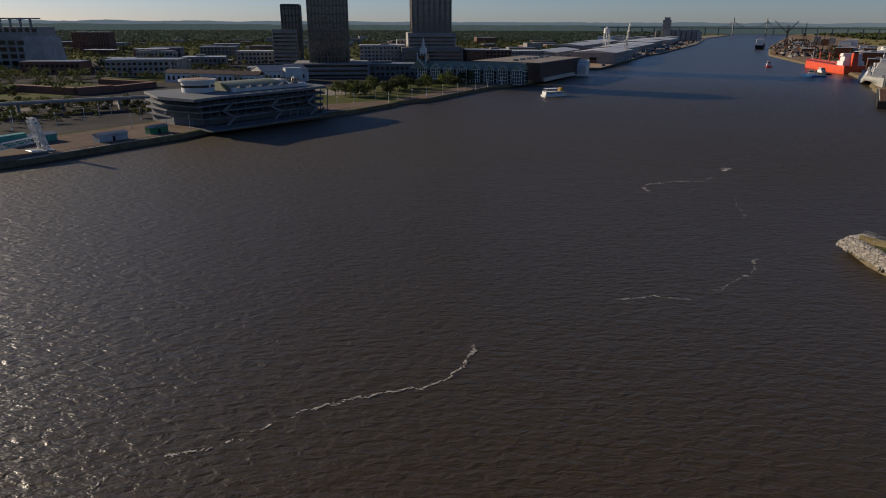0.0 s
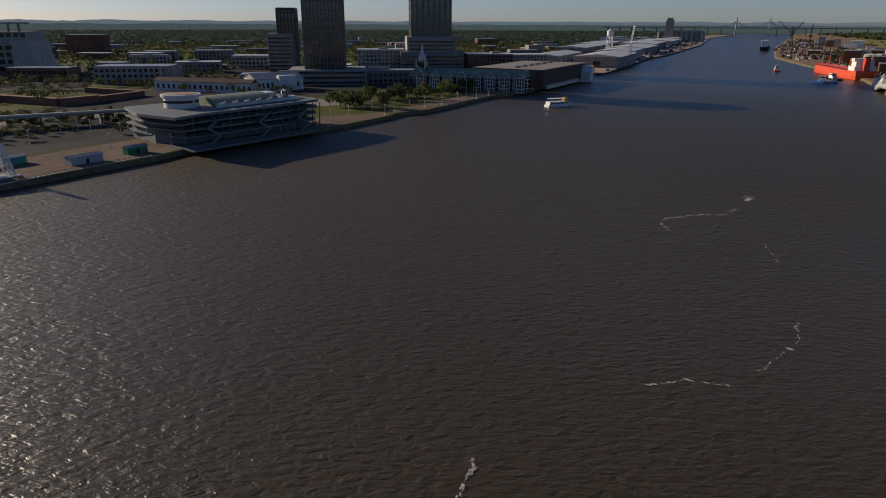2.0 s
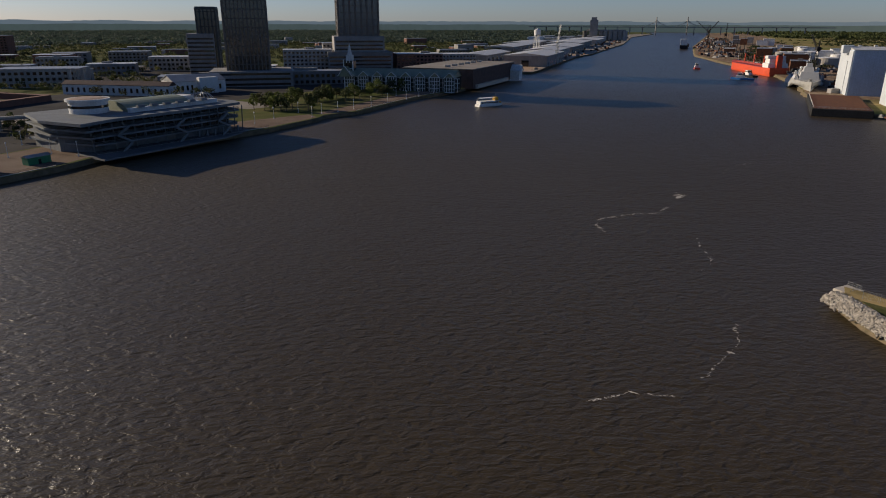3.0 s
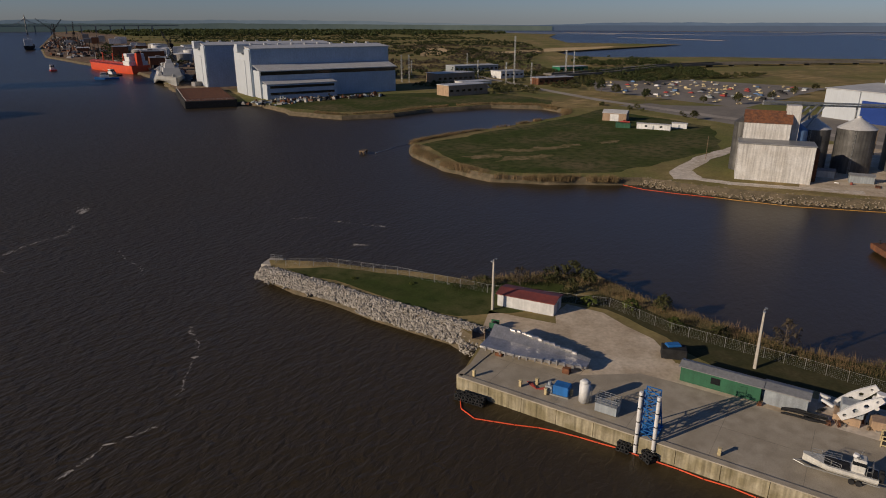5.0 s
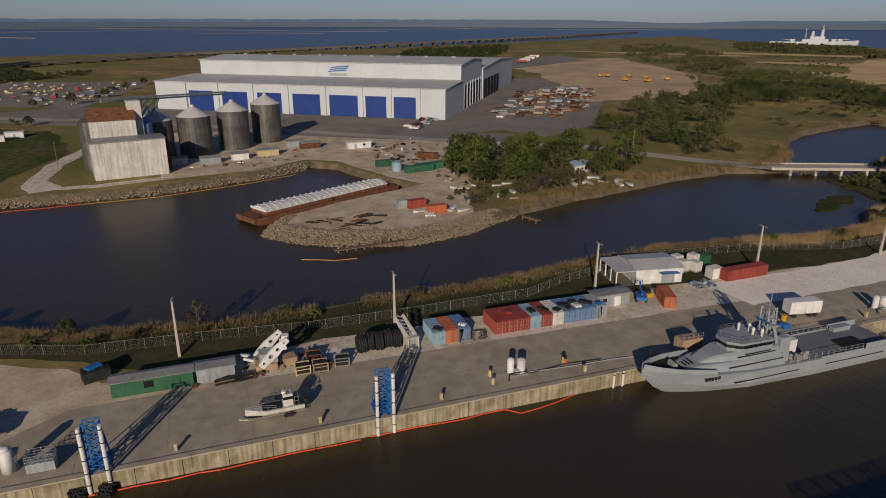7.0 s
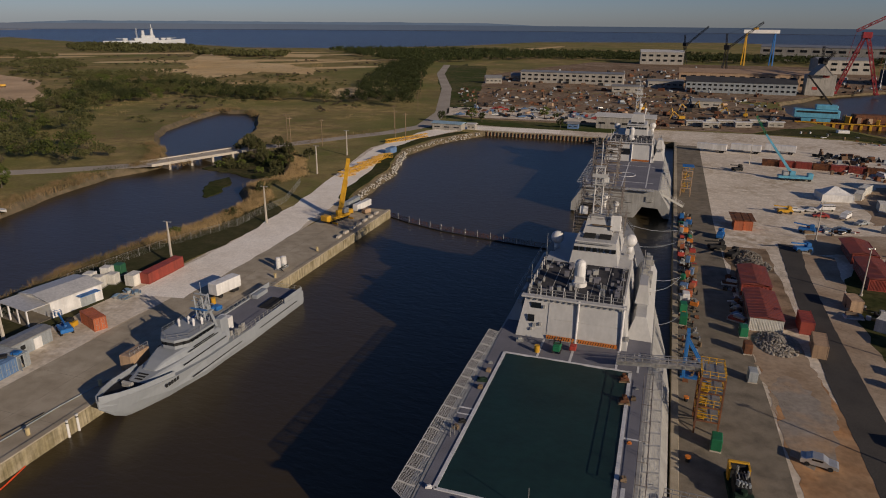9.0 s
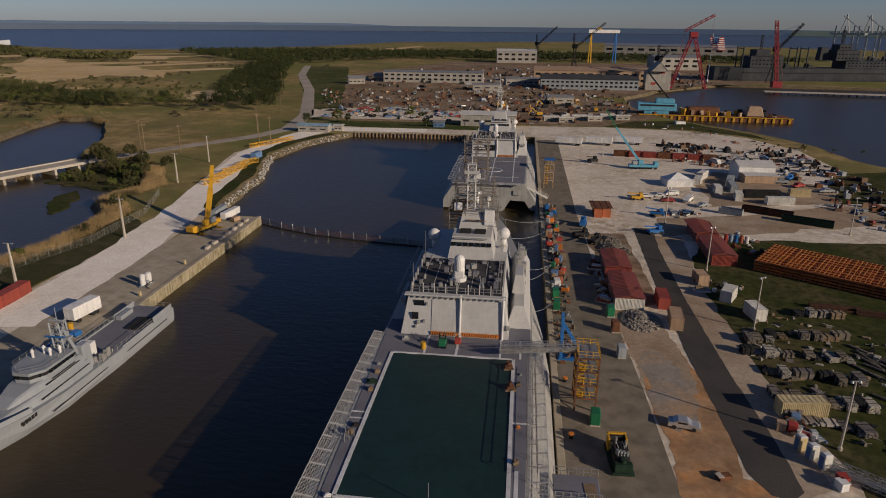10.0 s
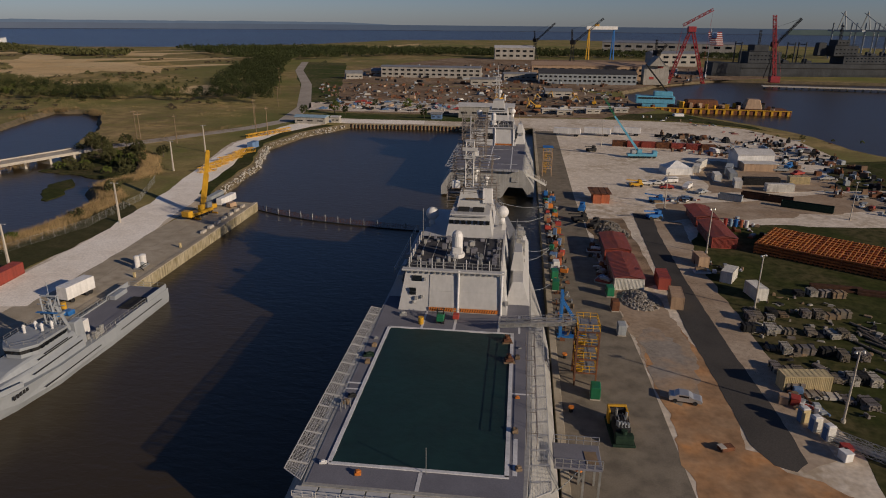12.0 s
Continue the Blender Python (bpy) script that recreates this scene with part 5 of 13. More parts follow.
    lattice(m, (0, 27.2, 6.6), (0, 27.6, 12.6), 1.7, 0.16)
    m.bar((-2.4, 27.4, 11), (2.4, 27.4, 11), 0.09).bar((-1.6, 27.5, 12.6), (1.6, 27.5, 12.6), 0.08).bar((0, 27.5, 12.6), (0, 27.5, 15), 0.06).box(0, 27.6, 12.5, 2.6, 0.3, 0.3, ch=0.05)
    for sx in (-1, 1):
        m.bar((sx * 2.2, 26.4, 5.3), (sx * 0.5, 27.3, 11.5), 0.3, square=True).box(sx * 1.2, 27.4, 9.4, 1.2, 1.2, 0.3)
    part("mast", m, M_PATROL, s, "lattice mast with radar and aerials")
    for x, y in ((-1.6, 30), (-0.6, 31), (0.9, 30.4), (1.7, 32)):
        part("aerial_dome", MB().cyl(x, y, 8.1, 0.22, 1.0, 10).cyl(x, y, 9.1, 0.34, 0.4, 10, 0.1), M_WHITE, s, "small white aerial dome")
    r = MB()
    for sx in (-1, 1):
        rail(r, [(sx * 4.0, 8, 3.05), (sx * 4.05, 25, 3.05)], 1.1, 1.4)
    rail(r, [(-3.9, 0.4, 3.05), (3.9, 0.4, 3.05)], 1.1, 1.5)
    part("railing", r, M_STEEL, s)
    q = random.Random(3)
    for i in range(16):
        sx = q.choice([-1, 1])
        part("deck_locker", MB().box(sx * q.uniform(2.6, 3.6), q.uniform(20.5, 26), 3.05, q.uniform(0.4, 0.9), q.uniform(0.5, 1.2), q.uniform(0.6, 1.6), 0, 0.05), M_NAVY, s)
    part("deck_hatch", MB().box(-1.8, 8.5, 3.05, 3.0, 5.2, 0.35, ch=0.06), M_BLACK, s, "low black hatch cover")
    van = part("deck_container", MB().box(0.3, 23.0, 3.06, 2.5, 4.8, 2.5, ch=0.05), M_WHITE, s, "white container on the deck")
    part("door", MB().box(0.3, 20.57, 3.2, 2.2, 0.06, 2.2), M_WHITE, van)
    bars = MB()
    for i in range(5):
        bars.box(-3.35 + i * 0.0 - 0.02 * i - 0.55, 42.6 - i * 0.62, 2.9 + 0.02 * i, 0.1, 0.42, 0.55)
    part("name_bar", bars, M_BLACK, s, "plain dark bars where the name is painted")
    part("foredeck_winch", MB().box(0, 46.6, 4.6, 1.5, 1.0, 0.6, 0, 0.08).bar((-0.9, 46.6, 5.1), (0.9, 46.6, 5.1), 0.35, 10), M_NAVY, s, "grey winch on the foredeck")
    for i in range(3):
        part("grating", MB().box(0, 43.2 + i * 0.55, 4.9 - i * 0.16, 1.9 - i * 0.25, 0.34, 0.06), M_BLACK, s, "dark foredeck grating")
    part("deck_chest", MB().box(3.1, 5.5, 3.05, 1.2, 4.2, 0.9, 0, 0.06), M_PATROL, s, "grey deck locker")


supply_ship()


def hopper_barge():
    b = thing("hopper_barge", "rusty brown hopper barge with rows of white covers", "barge", (217.5, 7.2, 0), 28)
    L, W = 60, 10.6
    half = [(5.3, 2.3), (5.3, 0.2), (5.0, -0.8), (0.3, -0.9)]
    rings = [[(x * 0.97, y, z if z > 0.5 else z + 1.6) for x, y, z in mirror_ring(half, -30)]] + [mirror_ring(half, y) for y in (-26, 26)] + [[(x * 0.97, y, z if z > 0.5 else z + 1.6) for x, y, z in mirror_ring(half, 30)]]
    part("hull", MB().loft([r[::-1] for r in rings]), M_RUST, b, "rust-streaked steel hull")
    part("coaming", MB().box(0, 0, 2.3, 8.6, 50, 1.1, ch=0.08), M_RUST, b)
    for i in range(22):
        y = -24.2 + i * 2.3
        ring = [[(x, y - 1.0, z) for x, z in prof] for prof in ([(-4.3, 3.4), (4.3, 3.4), (4.3, 3.6), (2.4, 4.3), (0, 4.6), (-2.4, 4.3), (-4.3, 3.6)],)]
        c = MB().loft([ring[0], [(x, y + 0.75, z) for x, _, z in ring[0]]][::-1])
        c.box(0, y + 0.95, 3.4, 8.4, 0.35, 0.7)
        part("hatch_cover", c, M_WHITE, b)
    for x, y in ((-4.6, -28), (4.6, -28), (-4.6, 28), (4.6, 28), (-4.9, 0), (4.9, 10)):
        part("bollard", MB().cyl(x, y, 2.3, 0.25, 0.8, 10).cyl(x, y, 3.0, 0.34, 0.12, 10), M_BLACK, b)


hopper_barge()


def black_barge():
    b = thing("deck_barge", "low black deck barge with a brown deck by the ship hall", "barge", (338, 487, 0), -32)
    part("hull", MB().box(0, 0, -0.8, 36, 105, 6.0, ch=0.4), M_BLACK, b, "black steel hull")
    part("deck", MB().box(0, 0, 5.2, 34, 102, 0.1), M_RUST, b, "rust-brown deck")
    r = MB()
    rail(r, [(-17, -51, 5.3), (17, -51, 5.3)], 1.2, 3, 0.06)
    rail(r, [(-17, -51, 5.3), (-17, 51, 5.3)], 1.2, 3, 0.06)
    part("railing", r, M_STEEL, b)


black_barge()


def tanker():
    t = thing("tanker", "orange-red tanker with a white aft deckhouse moored upriver", "tanker", (474, 780, -1.5), -11)
    t.scale = (0.85, 0.85, 0.85)
    o = paint("tanker_orange", (0.62, 0.075, 0.02), 0.45)
    half = {0: [(13, 13), (12.5, 5), (11, -1), (1, -1)], 20: [(16, 12.5), (16, 4), (15, -1), (1, -1)], 150: [(16, 12.5), (16, 4), (15, -1), (1, -1)], 172: [(10, 14), (8, 5), (6, -1), (0.5, -1)], 184: [(0.8, 15), (0.6, 6), (1.2, -1), (0.1, -1)]}
    part("hull", MB().loft([mirror_ring(half[y], y)[::-1] for y in sorted(half)]), o, t, "bright orange-red hull")
    part("main_deck", MB().box(0, 88, 12.5, 28, 125, 0.15), M_RED, t, "dark red deck")
    h = MB().box(0, 18, 12.5, 26, 22, 6, ch=0.3).box(0, 18, 18.5, 22, 16, 6, ch=0.3).box(0, 20, 24.5, 24, 11, 4, ch=0.3)
    part("deckhouse", h, M_WHITE, t, "white deckhouse")
    for z in (15, 18, 21, 26):
        for i in range(7):
            part("window", MB().box(-9 + i * 3, 29.05 if z < 18 else (26.05 if z < 24 else 25.55), z, 1.6, 0.1, 1.2), M_GLASS, t)
    part("funnel", MB().box(0, 6, 12.5, 8, 8, 17, ch=0.6, top=0.8), o, t, "orange funnel")
    part("funnel_cap", MB().box(0, 6, 29.5, 6, 6, 1.6, ch=0.3), M_BLACK, t)
    for y in (60, 100, 140):
        part("cargo_crane", MB().cyl(0, y, 12.6, 0.9, 14, 10).bar((0, y, 25), (9, y + 8, 22), 0.5), o, t)
    p = MB()
    for x in (-6, -3, 3, 6):
        p.bar((x, 32, 13.6), (x, 160, 13.6), 0.5)
    part("deck_pipe", p, M_RED, t)
    part("foremast", MB().cyl(0, 172, 14, 0.4, 12, 8), M_WHITE, t)


tanker()


def tug(at, rot, hullmat, label):
    t = thing("tugboat", label, "tugboat", at, rot, "tugs beside the tanker")
    half = {0: [(3.5, 1.6), (3.2, 0), (2, -0.8), (0.2, -0.9)], 14: [(3.8, 1.8), (3.6, 0), (2, -0.8), (0.2, -0.9)], 24: [(0.5, 2.8), (0.4, 1), (0.2, -0.8), (0.1, -0.9)]}
    part("hull", MB().loft([mirror_ring(half[y], y)[::-1] for y in sorted(half)]), hullmat, t)
    part("wheelhouse", MB().box(0, 14, 1.7, 5, 9, 2.6, ch=0.2).box(0, 15, 4.3, 4, 5, 2.6, ch=0.2).box(0, 15, 6.9, 4.6, 5.6, 0.2), M_WHITE, t)
    part("window", MB().box(0, 15, 5.4, 4.06, 5.06, 0.8), M_GLASS, t)
    for sx in (-1.2, 1.2):
        part("funnel", MB().cyl(sx, 10.5, 4.2, 0.5, 3, 10), M_BLACK, t)
    part("mast", MB().bar((0, 14, 7), (0, 14, 11), 0.1), M_STEEL, t)


tug((440, 770, 0), 5, M_BLACK, "small white-topped tug with a black hull")
tug((436, 905, 0), -20, M_RED, "small white-topped tug with a red hull")
tug((418, 735, 0), 60, M_BLUE, "small white-topped tug with a blue hull")


def ferry():
    f = thing("ferry_boat", "small yellow and white passenger ferry under way", "ferry", (88, 526, 0), -64)
    part("hull", MB().loft([mirror_ring(h, y)[::-1] for y, h in ((-11, [(3.2, 1.6), (3, 0), (2, -0.6), (0.2, -0.7)]), (5, [(3.3, 1.7), (3.1, 0), (2, -0.6), (0.2, -0.7)]), (11, [(1.6, 2.2), (1.2, 0.6), (0.6, -0.6), (0.1, -0.7)]))]), M_WHITE, f, "white hull")
    part("lower_deckhouse", MB().box(0, -1.5, 1.6, 5.6, 17, 2.3, ch=0.1), M_WHITE, f)
    for i in range(7):
        for sx in (-1, 1):
            part("window", MB().box(sx * 2.8, -8 + i * 2.2, 2.3, 0.1, 1.5, 1.0), M_GLASS, f)
    part("canopy", MB().box(0, -3, 6.0, 5.4, 12, 0.15, ch=0.04), M_WHITE, f, "white awning over the open upper deck")
    pst = MB()
    for x in (-2.5, 2.5):
        for y in (-8.5, -4.5, -0.5, 2.8):
            pst.bar((x, y, 3.9), (x, y, 6.0), 0.06)
    part("canopy_post", rail(pst, [(-2.6, -9.5, 3.9), (2.6, -9.5, 3.9), (2.6, 3, 3.9)], 1.0, 1.5), M_STEEL, f)
    part("wheelhouse", MB().box(0, 5.5, 3.9, 3.4, 3, 2.5, ch=0.1), M_YELLOW, f, "yellow wheelhouse")
    part("bow_fender", MB().box(0, 8.6, 1.9, 3.8, 3.2, 1.4, ch=0.2, top=0.7), M_YELLOW, f, "yellow bow")
    part("mast", MB().bar((0, 5.5, 6.4), (0, 5.5, 9), 0.08), M_STEEL, f)


ferry()


M_FADED = surf("faded_grey_boat", (0.16, 0.165, 0.17), (0.12, 0.125, 0.13), 3, 0.4, 0.7, 0.05)


def grey_hulk():
    n = thing("naval_auxiliary", "large dark grey naval cargo ship laid up at a pier", "ship", (-345, -752, 0), 97)
    g = surf("old_navy_grey", (0.055, 0.06, 0.066), (0.036, 0.04, 0.045), 10, 1, 0.7, 0.05, 0, 0, 0.3)
    half = {-150: [(12, 17), (11, 6), (9, -1), (1, -1)], -120: [(15, 16), (15, 5), (14, -1), (1, -1)], 90: [(15, 16), (15, 5), (14, -1), (1, -1)], 128: [(8, 19), (6, 6), (4, -1), (0.5, -1)], 142: [(1, 21), (0.6, 8), (0.4, 2), (0.1, 1)]}
    part("hull", MB().loft([mirror_ring(half[y], y)[::-1] for y in sorted(half)]), g, n)
    part("main_deckhouse", MB().box(0, 20, 16, 26, 60, 8, ch=0.5).box(0, -8, 24, 24, 26, 11, ch=0.5).box(0, -10, 35, 16, 14, 6, ch=0.4), g, n)
    part("after_house", MB().box(0, -95, 16, 24, 36, 12, ch=0.5).box(0, -98, 28, 16, 16, 7, ch=0.4), g, n)
    part("funnel", MB().box(0, -30, 24, 9, 10, 14, ch=0.8, top=0.85), g, n)
    for y in (50, 62, 78, -50, -62, -120):
        part("kingpost", MB().bar((-8, y, 16), (-8, y, 38), 0.7).bar((8, y, 16), (8, y, 38), 0.7).bar((-8, y, 36), (8, y, 36), 0.5), g, n)
    part("mast", lattice(MB(), (0, -10, 41), (0, -10, 56), 2.2, 0.2), g, n)
    part("mast", lattice(MB(), (0, -98, 35), (0, -98, 50), 1.8, 0.2), g, n)
    part("rubbing_strake", MB().box(-15.2, -15, 11, 0.5, 210, 0.7).box(15.2, -15, 11, 0.5, 210, 0.7), M_BLACK, n)
    for z, y0, y1, hw in ((18.5, -8, 48, 13.05), (21.5, -8, 48, 13.05), (26.5, -20, 4, 12.05), (30.5, -20, 4, 12.05), (37.5, -16, -4, 8.05), (19.5, -112, -78, 12.05), (23.5, -112, -78, 12.05)):
        for k in range(int((y1 - y0) / 4)):
            for sx in (-1, 1):
                part("window", MB().box(sx * hw, y0 + 2 + 4 * k, z, 0.3, 1.5, 1.2), M_GLASS, n)
    for z, y, hw, L in ((24, 20, 13, 58), (35, -8, 12, 25), (28, -95, 12, 35), (16, -60, 15, 34), (16, 75, 15, 40)):
        part("railing", rail(MB(), [(-hw, y - L / 2, z), (-hw, y + L / 2, z)], 1.4, 4, 0.12), g, n)
        part("railing", rail(MB(), [(hw, y - L / 2, z), (hw, y + L / 2, z)], 1.4, 4, 0.12), g, n)
    for y in (-70, -45, 8, 24, 40, 58, 84):
        part("deck_gear", MB().box(7, y, 16 if y < 0 or y > 50 else 24, 5, 6, 3.2, 0, 0.3).box(-6, y + 3, 16 if y < 0 or y > 50 else 24, 4, 4, 4.4, 0, 0.3), g, n)
    for y in (12, 30):
        part("lifeboat", MB().bar((-13.6, y - 4, 22), (-13.6, y + 4, 22), 1.2, 8), M_FADED, n)


grey_hulk()


def museum_ship():
    b = thing("battleship", "pale grey old battleship far off across the marsh", "battleship", (1285, -1376, 0), 153)
    g = paint("battleship_grey", (0.55, 0.57, 0.58), 0.6)
    half = {-103: [(5, 8), (4, 2), (3, -1), (0.5, -1)], -60: [(15, 8), (15, 2), (14, -1), (1, -1)], 40: [(16, 8.5), (16, 2), (14, -1), (1, -1)], 85: [(6, 10), (5, 3), (4, -1), (0.5, -1)], 104: [(0.5, 11.5), (0.4, 4), (0.3, -1), (0.1, -1)]}
    part("hull", MB().loft([mirror_ring(half[y], y)[::-1] for y in sorted(half)]), g, b)
    part("deckhouse", MB().box(0, 0, 8, 22, 60, 6, ch=0.3).box(0, 6, 14, 14, 34, 6, ch=0.3), g, b)
    part("fire_control_tower", MB().cyl(0, 18, 20, 4.5, 16, 12, 3.2).box(0, 18, 36, 8, 3, 2.5, ch=0.3).cyl(0, 18, 38.5, 1, 8, 8), g, b)
    part("funnel", MB().cyl(0, -4, 20, 4, 12, 14, 3.4), g, b)
    part("main_mast", lattice(MB(), (0, -20, 14), (0, -20, 38), 2.5, 0.25), g, b)
    for y, z, d in ((45, 8.6, 1), (60, 8.8, 1), (-50, 8.2, -1)):
        tr = MB().cyl(0, y, z, 6, 2, 14).box(0, y, z + 2, 10, 12, 3.4, ch=0.8)
        for x in (-2.6, 0, 2.6):
            tr.bar((x, y + 5 * d, z + 3.8), (x, y + 20 * d, z + 5), 0.5, 8)
        part("gun_turret", tr, g, b)


museum_ship()

# ---- kinds of things used in several places ----
M_CONTRED = surf("container_red", (0.30, 0.055, 0.035), (0.24, 0.05, 0.035), 2.0, 0.2, 0.6, 0.05, 0, 0.12, 0.3)
M_CONTORANGE = surf("container_orange", (0.46, 0.13, 0.05), (0.36, 0.11, 0.05), 2.0, 0.2, 0.6, 0.05, 0, 0.1, 0.3)
M_CONTBLUE = surf("container_blue", (0.13, 0.22, 0.38), (0.10, 0.17, 0.30), 2.0, 0.2, 0.6, 0.05, 0, 0.12, 0.25)
M_CONTSKY = surf("container_pale_blue", (0.26, 0.38, 0.47), (0.21, 0.31, 0.39), 2.0, 0.2, 0.6, 0.05, 0, 0.1, 0.25)
M_CONTWHITE = surf("container_white", (0.66, 0.64, 0.58), (0.55, 0.53, 0.47), 2.0, 0.2, 0.6, 0.05, 0, 0.06, 0.3)
M_CONTYEL = surf("container_cream", (0.58, 0.47, 0.25), (0.48, 0.39, 0.21), 2.0, 0.2, 0.6, 0.05, 0, 0.06, 0.3)
M_CONTGREY = surf("container_grey", (0.33, 0.36, 0.37), (0.27, 0.29, 0.30), 2.0, 0.2, 0.6, 0.05, 0, 0.1, 0.3)
M_CONTTAN = surf("container_tan", (0.42, 0.29, 0.18), (0.35, 0.24, 0.15), 2.0, 0.2, 0.6, 0.05, 0, 0.1, 0.3)
M_CONTGREEN = surf("container_green", (0.035, 0.13, 0.065), (0.028, 0.10, 0.05), 2.0, 0.2, 0.6, 0.05, 0, 0.1, 0.25)
M_ROOFR = surf("red_metal_roof", (0.23, 0.06, 0.045), (0.16, 0.05, 0.04), 3.0, 0.3, 0.5, 0.05, 0.1, 0, 0.2)
M_ROOFG = surf("grey_metal_roof", (0.30, 0.30, 0.29), (0.24, 0.24, 0.235), 5.0, 0.4, 0.45, 0.04, 0.3, 0, 0.2)
M_ROOFW = surf("white_metal_roof", (0.60, 0.585, 0.55), (0.52, 0.51, 0.48), 5.0, 0.4, 0.45, 0.04, 0.1, 0, 0.2)
M_ALU = surf("bare_aluminium", (0.62, 0.60, 0.58), (0.48, 0.47, 0.45), 2.0, 0.3, 0.38, 0.05, 0.75, 0, 0.2)
M_CONCP = surf("pale_concrete_pole", (0.47, 0.43, 0.36), (0.40, 0.36, 0.30), 1.5, 0.2, 0.85, 0.05)
M_STONE = surf("pale_riprap_stone", (0.33, 0.30, 0.255), (0.19, 0.17, 0.14), 1.0, 0.2, 0.9, 0.3, 0, 0.35)
M_STONEW = surf("bleached_riprap_stone", (0.58, 0.55, 0.49), (0.40, 0.375, 0.33), 1.0, 0.2, 0.9, 0.3, 0, 0.3)
M_STONEB = surf("brown_riprap_stone", (0.38, 0.31, 0.215), (0.28, 0.225, 0.155), 1.2, 0.2, 0.9, 0.3, 0, 0.35)
M_REED = surf("dry_reeds", (0.25, 0.17, 0.085), (0.15, 0.115, 0.055), 6.0, 0.6, 0.9, 0)
M_LEAF = [leaf_mat("leaves_" + n, c, d) for n, c, d in (
    ("fresh", (0.115, 0.135, 0.03), (0.08, 0.10, 0.024)), ("dark", (0.058, 0.07, 0.022), (0.042, 0.052, 0.018)),
    ("olive", (0.098, 0.096, 0.036), (0.068, 0.07, 0.026)), ("bare", (0.10, 0.078, 0.05), (0.07, 0.058, 0.04)))]
M_BARK = surf("grey_bark", (0.14, 0.11, 0.08), (0.09, 0.07, 0.055), 0.8, 0.1, 0.95, 0.4)
CONT_CACHE = {}


def container(at, rot, material, label, length=6.06, group="shipping containers", high=2.6, open_door=False):
    """A shipping container with corrugated sides; its doors face local -x."""
    c = thing("shipping_container", label, "container", at, rot, group)
    key = (length, high)
    if key not in CONT_CACHE:
        w = 2.44
        body = MB()
        n = int(length / 0.28)
        for sy in (-1, 1):
            prof = []
            for i in range(n):
                x0 = -length / 2 + 0.12 + i * (length - 0.24) / n
                d = (length - 0.24) / n
                prof += [(x0, 0.0), (x0 + d * 0.35, 0.0), (x0 + d * 0.5, 0.06), (x0 + d * 0.85, 0.06)]
            lo = [(x, sy * (w / 2 - 0.02 - y), 0.15) for x, y in prof]
            hi = [(x, y, high - 0.1) for x, y, _ in lo]
            body.loft([lo, hi] if sy < 0 else [hi, lo], closed=False, caps=False)
        body.box(length / 2 - 0.05, 0, 0.15, 0.06, w - 0.2, high - 0.25)
        k = int(length / 0.9)
        prof = [(-length / 2 + 0.05, -0.04)]
        for i in range(k):
            x0, d = -length / 2 + 0.3 + i * (length - 0.6) / k, (length - 0.6) / k
            prof += [(x0 + d * 0.2, -0.04), (x0 + d * 0.3, 0.0), (x0 + d * 0.7, 0.0), (x0 + d * 0.8, -0.04)]
        prof += [(length / 2 - 0.05, -0.04), (length / 2 - 0.05, -0.12), (-length / 2 + 0.05, -0.12)]
        roof = MB().loft([[(x, y, high + z) for x, z in prof] for y in (w / 2 - 0.05, -w / 2 + 0.05)])
        fr = MB()
        for sx in (-1, 1):
            for sy in (-1, 1):
                fr.box(sx * (length / 2 - 0.06), sy * (w / 2 - 0.06), 0, 0.14, 0.14, high)
            fr.box(sx * (length / 2 - 0.06), 0, 0, 0.12, w, 0.16).box(sx * (length / 2 - 0.06), 0, high - 0.14, 0.12, w, 0.14)
        for sy in (-1, 1):
            fr.box(0, sy * (w / 2 - 0.05), 0, length, 0.1, 0.16).box(0, sy * (w / 2 - 0.05), high - 0.12, length, 0.1, 0.12)
        door = MB().box(0, 0, 0.16, 0.06, 1.1, high - 0.34, ch=0.02)
        bars = MB()
        for y in (-0.28, 0.25):
            bars.bar((-0.06, y, 0.2), (-0.06, y, high - 0.22), 0.03)
        bars.box(-0.07, 0, high * 0.45, 0.05, 0.5, 0.06)
        CONT_CACHE[key] = [m_.mesh(nm) for m_, nm in ((body, "body"), (roof, "roof"), (fr, "frame"), (door, "door"), (bars, "lock_bar"))]
    ck = (key, material.name)
    if ck not in CONT_CACHE:
        out = []
        for me, mt in zip(CONT_CACHE[key], (material, material, material, material, M_STEEL)):
            me2 = me.copy()
            me2.materials.clear()
            me2.materials.append(mt)
            out.append(me2)
        CONT_CACHE[ck] = out
    ms = CONT_CACHE[ck]
    for nm, me in zip(("body", "roof", "frame"), ms):
        part(nm, me, None, c)
    for sy in (-1, 1):
        d = part("door", ms[3], None, c)
        d.matrix_basis = pose(-length / 2 + 0.02, sy * 0.57, 0) if not (open_door and sy > 0) else pose(-length / 2 - 0.5, 1.2, 0, 0, 0, 80)
        part("lock_bar", ms[4], None, d)
    return c


LIGHT_POLE = None


